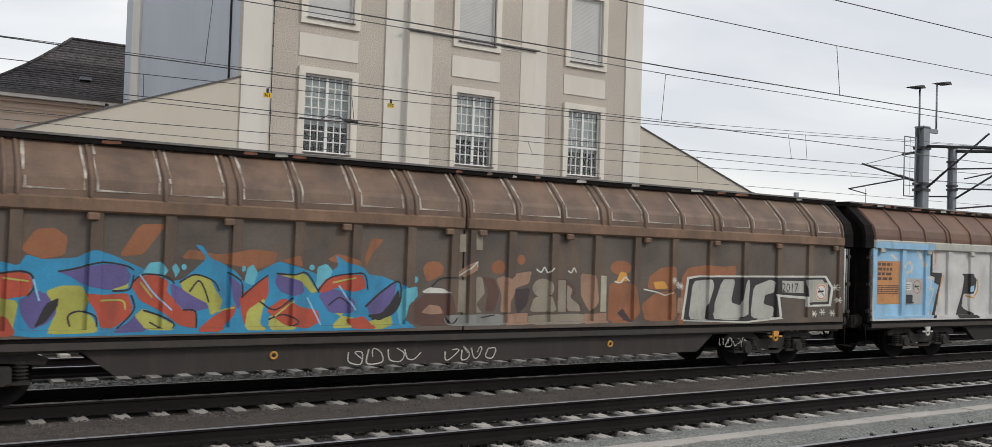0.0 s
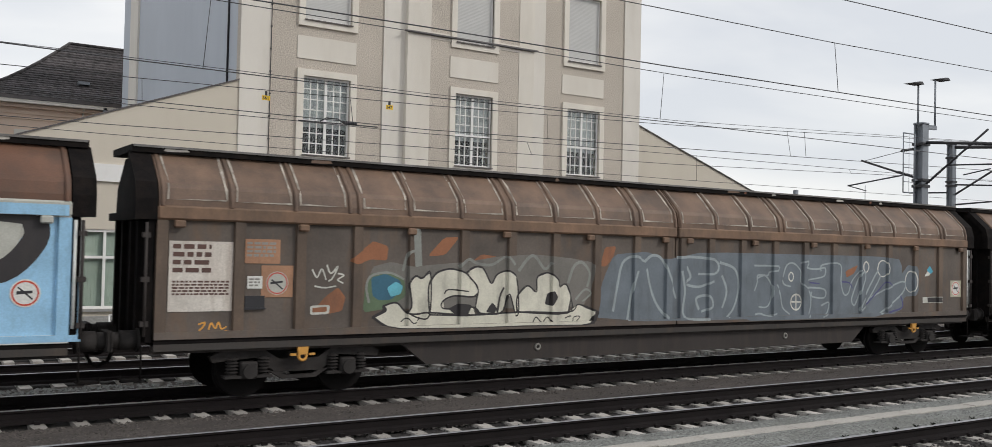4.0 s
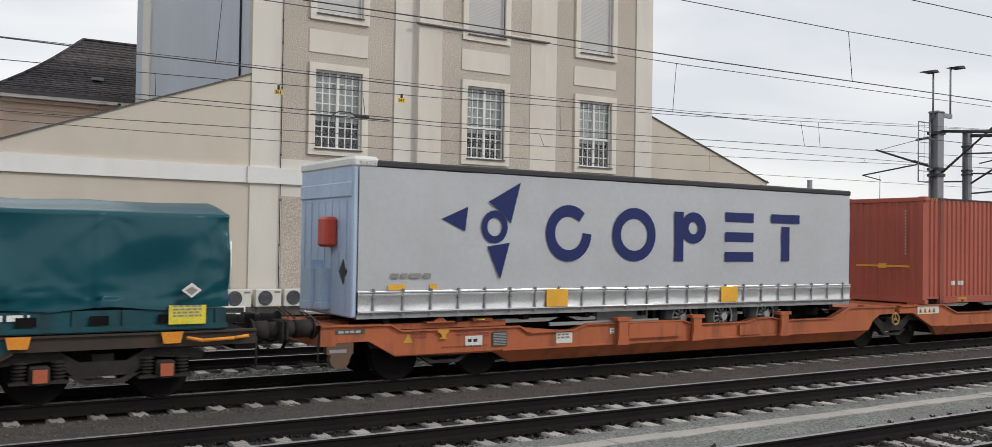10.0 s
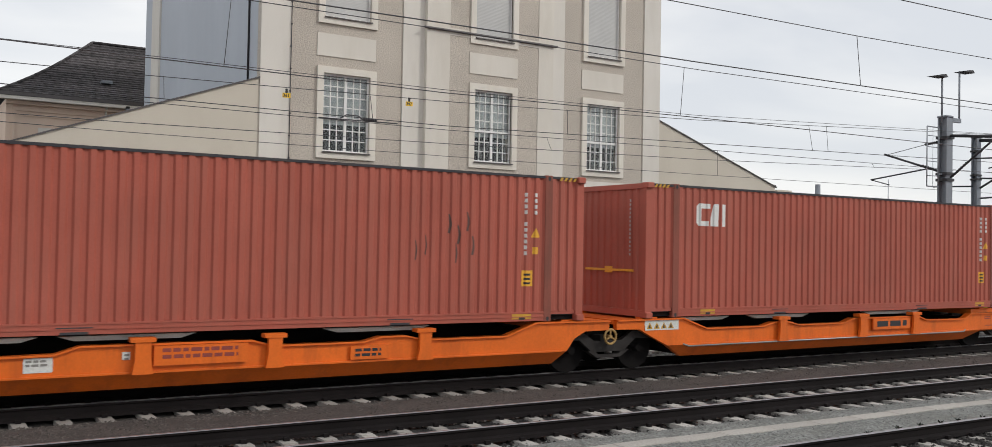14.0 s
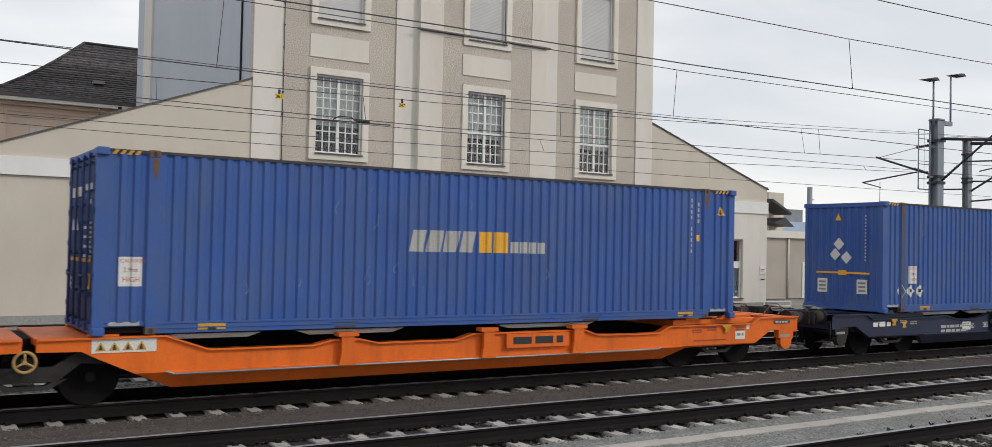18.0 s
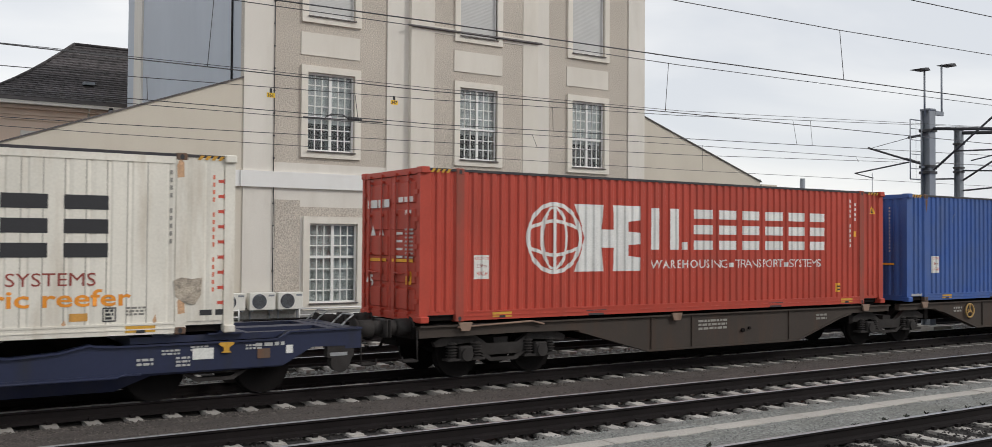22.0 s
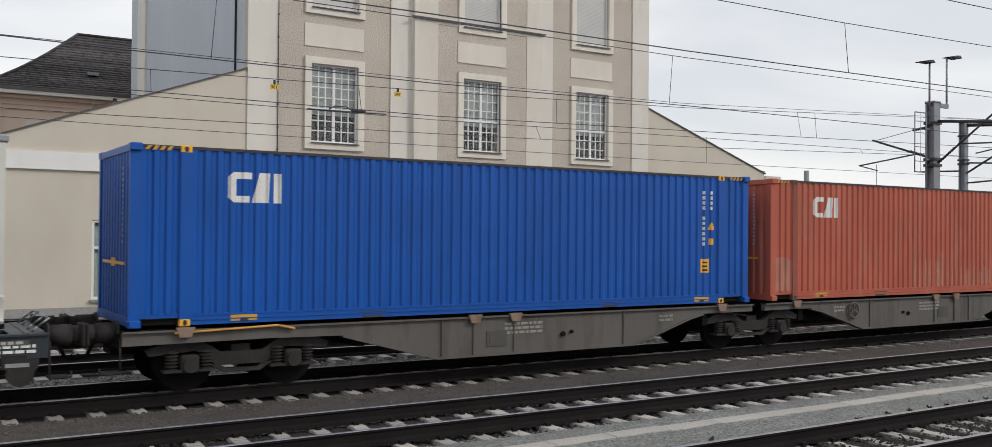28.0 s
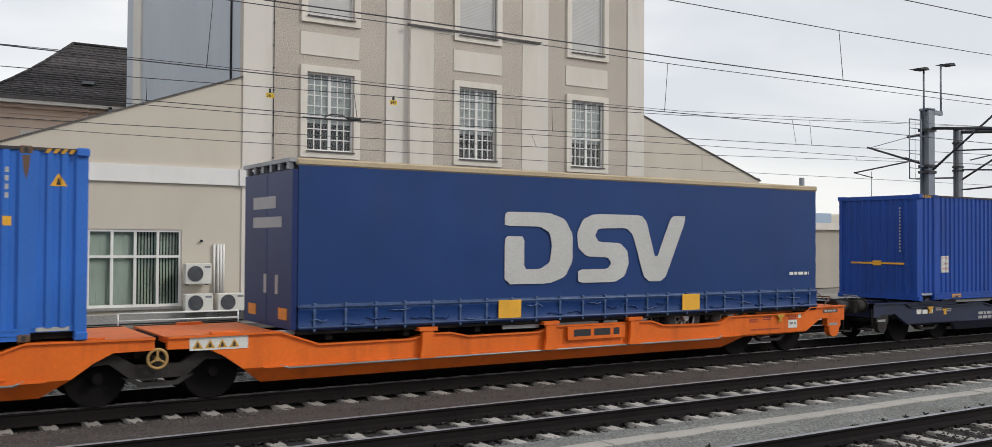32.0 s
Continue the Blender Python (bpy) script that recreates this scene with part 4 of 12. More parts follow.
def text_bars(parent, x, z, w, rows, h, material, f=flat_side, cuts=(), lift=0.004, seed=1, name="lettering", vertical=False):
    """Unreadable writing as plain bars."""
    rnd = random.Random(seed)
    bm = bmesh.new()
    for i in range(rows):
        q = 0.0
        while q < w - 0.02:
            k = min(rnd.uniform(1.2, 3.2) * h, w - q)
            a = rect(x + q, x + q + k, z - i * h * 1.7 - h, z - i * h * 1.7) if not vertical else rect(x + i * h * 1.7, x + i * h * 1.7 + h, z - q - k, z - q)
            vs = [bm.verts.new((c[0], c[1], 0)) for c in a]
            bm.faces.new(vs)
            q += k + h * 0.6
    return part(name, drape(bm, f, cuts, lift), material, parent)


# ---- running gear ----
def wheelset_mesh():
    bm = bmesh.new()
    for s in (-1, 1):
        y = 0.75 * s
        prof = [(0.10, y - 0.09), (0.12, y + 0.09), (0.20, y + 0.03 * s), (0.38, y + 0.02 * s), (0.41, y - 0.06 * s), (0.455, y - 0.065 * s)]
        for a, b, r, t in ((y - 0.068, y + 0.068, 0.46, 0.40), (y - 0.09, y + 0.09, 0.14, 0.14)):
            cyl(bm, (0, a, 0), (0, b, 0), r, 28)
        cyl(bm, (0, y - 0.068 * s - 0.02, 0), (0, y - 0.068 * s + 0.02, 0), 0.49, 28)
        for i in range(8):
            c, d = math.cos(i * math.pi / 4), math.sin(i * math.pi / 4)
            box(bm, 0.25 * c - 0.03, 0.25 * c + 0.03, y + s * 0.06 - 0.01, y + s * 0.06 + 0.016, 0.25 * d - 0.03, 0.25 * d + 0.03)
    cyl(bm, (0, -1.0, 0), (0, 1.0, 0), 0.08, 12)
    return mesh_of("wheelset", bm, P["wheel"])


def bogie_frame_mesh():
    bm = bmesh.new()
    for s in (-1, 1):
        y = s * 1.0
        prism(bm, [(-1.55, 0.72), (-1.25, 0.84), (-0.7, 0.86), (-0.35, 0.64), (0.35, 0.64), (0.7, 0.86), (1.25, 0.84), (1.55, 0.72), (1.5, 0.62), (0.75, 0.68), (0.42, 0.42), (-0.42, 0.42), (-0.75, 0.68), (-1.5, 0.62)], y - 0.06, y + 0.06)
        prism(bm, [(-0.55, 0.45), (-0.3, 0.30), (0.3, 0.30), (0.55, 0.45), (0.35, 0.42), (0.25, 0.36), (-0.25, 0.36), (-0.35, 0.42)], y - 0.09, y + 0.09)
    box(bm, -0.16, 0.16, -1.0, 1.0, 0.45, 0.75)
    return mesh_of("bogie_frame", bm, P["bogie"])


def axlebox_mesh():
    bm = bmesh.new()
    rbox(bm, -0.15, 0.15, -1.16, -0.92, 0.33, 0.62, 0.03)
    cyl(bm, (0, -1.21, 0.46), (0, -1.14, 0.46), 0.12, 16)
    return mesh_of("axlebox", bm, P["bogie"])


def spring_mesh():
    """A coil spring in its pan: a stack of rings round a core."""
    bm = bmesh.new()
    rows = []
    for i in range(24):
        r = 0.112 if i % 4 < 2 else 0.07
        rows.append([bm.verts.new((r * math.cos(a * math.pi / 6), -1.04 + r * math.sin(a * math.pi / 6), 0.385 + i * 0.0135)) for a in range(12)])
    for a, b in zip(rows[:-1], rows[1:]):
        for j in range(12):
            bm.faces.new((a[j], a[(j + 1) % 12], b[(j + 1) % 12], b[j]))
    bm.faces.new(rows[0][::-1])
    bm.faces.new(rows[-1])
    box(bm, -0.14, 0.14, -1.16, -0.92, 0.35, 0.39)
    return mesh_of("coil_spring", bm, P["bogie"])


WHEELSET, BOGIE, AXLEBOX, SPRING = wheelset_mesh(), bogie_frame_mesh(), axlebox_mesh(), spring_mesh()
bmx = bmesh.new()
box(bmx, -0.1, 0.1, -1.235, -1.215, 0.38, 0.58)
CAP = mesh_of("axlebox_cap", bmx, mat("faded_red_cap", (0.42, 0.10, 0.045), 0.6, bump=0))


def bogie(parent, x, base=1.8, boxes_out=True, caps=False):
    piece("bogie_frame", BOGIE, parent, pose(x, 0, 0))
    for d in (-base / 2, base / 2):
        w = piece("wheelset", WHEELSET, parent, pose(x + d, 0, 0.46))
        WHEELS.append((w, x + d, 0.46))
        if boxes_out:
            piece("axlebox", AXLEBOX, parent, pose(x + d, 0, 0))
            piece("axlebox", AXLEBOX, parent, pose(x + d, 0, 0, 0, 0, 180))
            for s in (-0.27, 0.27):
                piece("coil_spring", SPRING, parent, pose(x + d + s, 0, 0))
            if caps:
                tagged(piece("axlebox_cap", CAP, parent, pose(x + d, 0, 0)), "orange axlebox cap")


def coupling(parent, x, s, material, reach=0.5):
    """Buffers, hook and hoses at an end; s is -1 at the left end and 1 at the right."""
    for y in (-0.875, 0.875):
        bm = bmesh.new()
        cyl(bm, (x, y, 1.02), (x + s * 0.04, y, 1.02), 0.19, 18)
        cyl(bm, (x + s * 0.03, y, 1.02), (x + s * (reach - 0.2), y, 1.02), 0.158, 18)
        cyl(bm, (x + s * (reach - 0.22), y, 1.02), (x + s * reach, y, 1.02), 0.135, 18)
        rbox(bm, x + s * reach - 0.025, x + s * reach + 0.025, y - 0.26, y + 0.26, 0.85, 1.19, 0.02)
        part("buffer", bm, P["bogie"], parent)
    bm = bmesh.new()
    box(bm, min(x, x + s * 0.45), max(x, x + s * 0.45), -0.06, 0.06, 0.95, 1.08)
    tube(bm, [(x + s * 0.2, -0.3, 0.95), (x + s * 0.35, -0.32, 0.62), (x + s * 0.5, -0.25, 0.55), (x + s * 0.58, -0.2, 0.62)], 0.03, 6)
    ring(bm, (x + s * 0.45, 0, 0.85), 0.12, 0.03, "y", 12, 6)
    part("coupling", bm, P["under"], parent)
    bm = bmesh.new()
    tube(bm, [(x + s * 0.02, -1.18, 0.95), (x + s * 0.02, -1.18, 0.40), (x + s * 0.32, -1.18, 0.40), (x + s * 0.32, -1.18, 0.5)], 0.016, 6)
    box(bm, min(x, x + s * 0.3), max(x, x + s * 0.3), -1.2, -0.95, 0.40, 0.43)
    part("shunter_step", bm, P["bogie"] if material else P["under"], parent)


# ---- covered wagons with sliding walls ----
HL = 22.55


def rib_profile(L, ribs, half=0.085, depth=0.06):
    cuts = []
    for r in ribs:
        cuts += [r - half - 0.02, r - half, r + half, r + half + 0.02]

    def f(x):
        for r in ribs:
            d = abs(x - r)
            if d <= half:
                return SIDE
            if d < half + 0.02:
                return SIDE + depth * (d - half) / 0.02
        return SIDE + depth
    return f, cuts


ARC = [(-1.25, 3.17), (-1.245, 3.28), (-1.205, 3.46), (-1.165, 3.54), (-0.84, 3.87), (-0.62, 4.06), (0.0, 4.14)]
DOOR_RIBS = (0.09, 1.355, 2.43, 3.5, 4.62, 5.73, 6.82, 7.9, 8.98, 10.08, 11.02, 11.44, 12.33, 13.38, 14.5, 15.6, 16.7, 17.85, 18.98, 20.15, 21.28, 22.46)


def covered_wagon(u, label, wall_mat, beam_mat, roof_mat, seam, rib_mat):
    w = rolling("covered_wagon", u, 0.0, label, "freight wagon", "covered freight wagons")
    f, cuts = rib_profile(HL, DOOR_RIBS)
    for name, a, b in (("sliding_wall", 0.0, 11.21), ("sliding_wall", 11.25, HL)):
        bm = bmesh.new()
        xs = sorted({a, b, *[c for c in cuts if a < c < b]})
        prev, px = None, a
        for x in xs:
            y = f(x)
            row = [bm.verts.new((x, y, 1.09)), bm.verts.new((x, y, 2.96)), bm.verts.new((x, y + 0.1, 2.96)), bm.verts.new((x, y + 0.1, 1.09))]
            if prev:
                for i in range(4):
                    q = bm.faces.new((prev[i], row[i], row[(i + 1) % 4], prev[(i + 1) % 4]))
                    q.material_index = 1 if max(f(x), f(px)) < SIDE + 0.055 or f((x + px) / 2) < SIDE + 0.055 else 0
            else:
                bm.faces.new(row)
            prev, px = row, x
        bm.faces.new(prev[::-1])
        # the flanged foot of the wall
        box(bm, a, b, SIDE - 0.012, SIDE + 0.10, 1.04, 1.16)
        sw = part(name, bm, [wall_mat, rib_mat], w)
        part("top_beam", (lambda q: (rbox(q, a, b, SIDE - 0.035, SIDE + 0.1, 2.95, 3.18, 0.03), q)[1])(bmesh.new()), beam_mat, sw, "brown top beam of the sliding wall")
        k = int((b - a) / 2.2)
        for i in range(k + 1):
            x = a + 0.35 + i * (b - a - 0.7) / k
            bm = bmesh.new()
            rbox(bm, x - 0.09, x + 0.09, SIDE - 0.06, SIDE + 0.02, 2.83, 2.95, 0.02)
            part("lifting_eye", bm, beam_mat, sw)
    bm = boxes((0.02, HL - 0.02, SIDE + 0.17, 1.2, 1.0, 3.1))
    part("inner_body", bm, P["under"], w)
    # far wall
    part("far_wall", boxes((0, HL, 1.2, 1.25, 1.04, 3.18)), wall_mat, w)
    # roof shell
    full = ARC + [(-y, z) for y, z in ARC[-2::-1]]
    for a, b in ((0.02, 11.22), (11.26, HL - 0.02)):
        bm = bmesh.new()
        lo = [[bm.verts.new((x, y, z)) for y, z in full] for x in (a, b)]
        for i in range(len(full) - 1):
            bm.faces.new((lo[0][i], lo[1][i], lo[1][i + 1], lo[0][i + 1]))
        bm.faces.new(lo[0])
        bm.faces.new(lo[1][::-1])
        ro = part("roof", bm, roof_mat, w)
        n = 10
        for i in range(n + 1):
            x = a + 0.06 + (b - a - 0.12) * i / n
            for d in ((-0.09, 0.09) if i % 3 == 0 and 0 < i < n else (0.0,)):
                bm = bmesh.new()
                pr = None
                for y, z in ARC:
                    q = Vector((0, y, z - 3.0)).normalized()
                    row = [bm.verts.new((x + d + e, y + q.y * o, z + q.z * o)) for e, o in ((-0.036, -0.01), (-0.024, 0.034), (0.024, 0.034), (0.036, -0.01))]
                    if pr:
                        for j in range(3):
                            bm.faces.new((pr[j], row[j], row[j + 1], pr[j + 1])).smooth = True
                    pr = row
                part("roof_rib", bm, roof_mat, ro)
        if seam:
            for i in range(n):
                xa, xb = a + 0.06 + (b - a - 0.12) * i / n, a + 0.06 + (b - a - 0.12) * (i + 1) / n
                ga = 0.16 if i % 3 == 0 and i else 0.07
                gb = 0.16 if (i + 1) % 3 == 0 and i + 1 < n else 0.07
                bm = bmesh.new()

                def on(x, y, z):
                    q = Vector((0, y, z - 3.0)).normalized() * 0.008
                    return bm.verts.new((x, y + q.y, z + q.z))
                arc = ARC[1:6]
                for (y, z), (y2, z2) in zip(arc[:-1], arc[1:]):
                    wob = 0.012 * math.sin(11 * z + i)
                    for e in (xa + ga + wob, xb - gb - 0.035 - wob):
                        bm.faces.new((on(e, y, z), on(e + 0.035, y, z), on(e + 0.035, y2, z2), on(e, y2, z2)))
                bm.faces.new((on(xa + ga, -1.246, 3.27), on(xb - gb, -1.246, 3.27), on(xb - gb, -1.243, 3.305), on(xa + ga, -1.243, 3.305)))
                bmesh.ops.remove_doubles(bm, verts=bm.verts, dist=0.03)
                part("sealant", bm, P["roof_seal"], ro, "pale sealant round a roof panel")
    cap = part("ridge_cap", boxes((-0.3, HL + 0.3, -0.72, 0.72, 4.05, 4.17)), P["under"], w)
    part("ridge_edge", boxes((-0.28, HL + 0.28, -0.74, -0.722, 4.135, 4.172)), P["galv_dull"], cap, "pale worn edge of the ridge cap")
    # flaking paint along the edge of the ridge walkway
    rnd = random.Random(int(u) + 40)
    x = 0.2
    while x < HL - 0.6:
        k = rnd.uniform(0.08, 0.5)
        if rnd.random() < (0.75 if roof_mat == P["rust_roof"] else 0.3):
            z = 4.06 + rnd.uniform(0.0, 0.03)
            bm = bmesh.new()
            prism(bm, [(x, z), (x + k * 0.4, z - 0.004), (x + k, z + 0.01), (x + k * 0.93, z + rnd.uniform(0.03, 0.07)), (x + k * 0.5, z + rnd.uniform(0.04, 0.08)), (x + 0.02, z + 0.045)], -0.724, -0.719)
            part("flaked_paint", bm, rnd.choice((P["seal"], roof_mat, P["rust_flake"])), cap)
        x += k + rnd.uniform(0.03, 0.5)
    # a pale painted band where the two roof halves meet
    if wall_mat == P["silver_body"]:
        for xa, xb in ((11.10, 11.215), (11.265, 11.36)):
            bm = bmesh.new()
            pr = None
            for y, z in ARC[:6]:
                q = Vector((0, y, z - 3.0)).normalized() * 0.038
                row = [bm.verts.new((xx, y + q.y, z + q.z)) for xx in (xa, xb)]
                if pr:
                    bm.faces.new((pr[0], row[0], row[1], pr[1]))
                pr = row
            part("painted_band", bm, P["seal"] if xa < 11.2 else P["under"], w, "pale painted band over the roof joint" if xa < 11.2 else "")
    # ends
    for x, s in ((0.0, -1), (HL, 1)):
        bm = bmesh.new()
        prism(bm, [(-1.2, 1.0), (1.2, 1.0), (1.2, 3.15), (1.13, 3.52), (0.6, 4.02), (-0.6, 4.02), (-1.13, 3.52), (-1.2, 3.15)], x + s * 0.02, x + s * 0.12, "x")
        ew = part("end_wall", bm, P["under"], w, "near-black end wall")
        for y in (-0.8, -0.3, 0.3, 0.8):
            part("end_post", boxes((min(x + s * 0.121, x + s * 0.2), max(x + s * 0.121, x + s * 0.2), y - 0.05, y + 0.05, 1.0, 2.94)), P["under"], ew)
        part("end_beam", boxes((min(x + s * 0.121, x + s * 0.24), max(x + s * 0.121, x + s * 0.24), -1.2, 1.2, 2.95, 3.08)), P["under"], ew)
        bm = bmesh.new()
        prism(bm, [(-1.26, 2.95), (-1.26, 3.28), (-1.185, 3.55), (-0.64, 4.07), (-0.64, 3.9), (-1.08, 3.48), (-1.15, 3.2), (-1.15, 2.95)], x + s * 0.0, x + s * 0.34, "x")
        part("roof_hood", bm, P["under"], w)
        bm = bmesh.new()
        cyl(bm, (x + s * 0.16, -1.27, 1.1), (x + s * 0.16, -1.27, 2.9), 0.025, 8)
        for z in (1.3, 2.0, 2.7):
            box(bm, x + s * 0.16 - 0.06, x + s * 0.16 + 0.06, -1.29, -1.2, z - 0.04, z + 0.04)
        part("lock_bar", bm, P["sole"], w)
        coupling(w, x + s * 0.15, s, 0)
    # underframe
    bm = bmesh.new()
    for y in (-1.12, 1.0):
        prism(bm, [(0.0, 0.98), (HL, 0.98), (HL, 0.80), (HL - 4.5, 0.80), (HL - 5.0, 0.42), (5.0, 0.42), (4.5, 0.80), (0.0, 0.80)], y, y + 0.12)
    part("sole_bar", bm, P["sole_black"] if u == 22.72 else P["sole"], w)
    part("floor", boxes((0, HL, -1.23, 1.23, 0.94, 1.03)), P["under"], w)
    bm = bmesh.new()
    prism(bm, [(-1.10, 0.95), (-1.10, 0.965), (-1.245, 0.965), (-1.245, 0.855), (-1.10, 0.855), (-1.10, 0.87), (-1.23, 0.87), (-1.23, 0.95)], 0.0, HL, "x")
    bmesh.ops.triangulate(bm, faces=[q for q in bm.faces if len(q.verts) > 4])
    part("sole_channel", bm, P["dusty_sole"], w, "dusty grey side channel")
    for x in (7.55, 14.98):
        bm = bmesh.new()
        ring(bm, (x, -1.13, 0.66), 0.055, 0.022, "y", 14, 6)
        part("lifting_ring", bm, P["sp_amber"] if u < 20 else P["faint"], w)
    for x in (2.5, HL - 2.5):
        bm = bmesh.new()
        prism(bm, [(x - 0.10, 0.85), (x + 0.10, 0.85), (x + 0.08, 0.72), (x - 0.08, 0.72)], -1.26, -1.20)
        ring(bm, (x, -1.23, 0.69), 0.07, 0.028, "y", 14, 6)
        for k in (-1, 1):
            box(bm, x + k * 0.17 - 0.05, x + k * 0.17 + 0.05, -1.25, -1.21, 0.70, 0.74)
        part("jacking_bracket", bm, P["sp_amber"] if u in (46.52, -1.03) or (u < 71 and u > 40 and x > 10) else P["sp_white"], w, "pale jacking bracket over the bogie")
    for dx in (0.06, 0.16):
        bm = bmesh.new()
        cyl(bm, (HL + dx, -1.22, 1.25), (HL + dx, -1.22, 2.9), 0.026, 8)
        part("end_handrail", bm, P["sticker"] if dx < 0.1 else P["grey"], w, "white upright handrail")
    for x in (2.5, HL - 2.5):
        bogie(w, x)
    return w, f, cuts


for key, c in (("sp_cream2", (0.27, 0.235, 0.18)), ("sp_slate2", (0.135, 0.16, 0.185)), ("sp_cyan2", (0.065, 0.32, 0.44)), ("sp_purple2", (0.07, 0.07, 0.19)), ("sp_silver2", (0.23, 0.24, 0.22)), ("sp_pink2", (0.36, 0.19, 0.11)), ("sp_plum", (0.05, 0.03, 0.035)), ("sp_olive3", (0.10, 0.15, 0.085)), ("sp_pale", (0.60, 0.58, 0.49)), ("sp_haze", (0.16, 0.15, 0.135)), ("sp_slate3", (0.30, 0.345, 0.36)), ("sp_cyan3", (0.03, 0.11, 0.17))):
    P[key] = mat("spray_" + key[3:], c, 0.6, 0.0, var=0.16, scale=1.6, grain=0.08, bump=0.02, dirt=(0.05, 0.04, 0.035), damount=0.4, dlow=0.52, streak=(1.4, 1.4, 0.5))


def soften(pts):
    """One round of corner cutting on a closed outline."""
    out = []
    for a, b in zip(pts, pts[1:] + pts[:1]):
        out += [(a[0] * 0.88 + b[0] * 0.12, a[1] * 0.88 + b[1] * 0.12), (a[0] * 0.12 + b[0] * 0.88, a[1] * 0.12 + b[1] * 0.88)]
    return out


def spray(col, level, pts, width=0, soft_edge=True):
    """One sprayed shape on the wall of the wagon in hand: a filled outline, or a line of some width."""
    shape = stroke(pts, width, width * 0.8, soft_edge) if width else soften(pts) if soft_edge else pts
    paint_on("graffiti_line" if width else "graffiti_fill", [shape], P[col], wg, f, cuts, 0.0028 + 0.0008 * level + 0.00005 * (len(wg.children) % 9))
    # where it runs down over the foot of the wall
    if min(z for x, z in shape) < 1.15 and (not width or width > 0.04):
        low, edge = [], 1.162
        for a, b in zip(shape, shape[1:] + shape[:1]):
            if a[1] <= edge:
                low.append((a[0], max(a[1], 1.045)))
            if (a[1] - edge) * (b[1] - edge) < 0:
                k = (edge - a[1]) / (b[1] - a[1])
                low.append((a[0] + (b[0] - a[0]) * k, edge))
        if len(low) > 2 and max(x for x, z in low) - min(x for x, z in low) > 0.02:
            paint_on("graffiti_fill", [low], P[col], wg, lambda q: SIDE - 0.012, (), 0.002 + 0.0006 * level + 0.00005 * (len(wg.children) % 9))


def spot(col, level, x, z, rx, rz):
    paint_on("graffiti_spot", [disc(x, z, rx, 22, rz)], P[col], wg, f, cuts, 0.0028 + 0.0008 * level)


def scribble(w, x, z, wd, h, material, seed, y=-1.128, n=14):
    """A sprayed tag: a row of looped letters."""
    rnd = random.Random(seed)
    k = max(2, n // 3)
    for i in range(k):
        a, c = x + wd * i / k, wd / k * 1.15
        p = [(a + c * rnd.uniform(0.0, 0.35), z + h * rnd.uniform(0.6, 1.0)), (a + c * rnd.uniform(0.0, 0.3), z + h * rnd.uniform(0.0, 0.3)), (a + c * rnd.uniform(0.4, 0.8), z + h * rnd.uniform(0.0, 0.25)), (a + c * rnd.uniform(0.7, 1.0), z + h * rnd.uniform(0.4, 0.8)), (a + c * rnd.uniform(0.3, 0.6), z + h * rnd.uniform(0.7, 1.0)), (a + c * rnd.uniform(0.3, 0.7), z + h * rnd.uniform(0.2, 0.5))][:rnd.choice((4, 5, 6, 6))]
        paint_on("spray_tag", [stroke(p, 0.022, 0.016)], material, w, lambda q: y, (), 0.004 + 0.0002 * i)


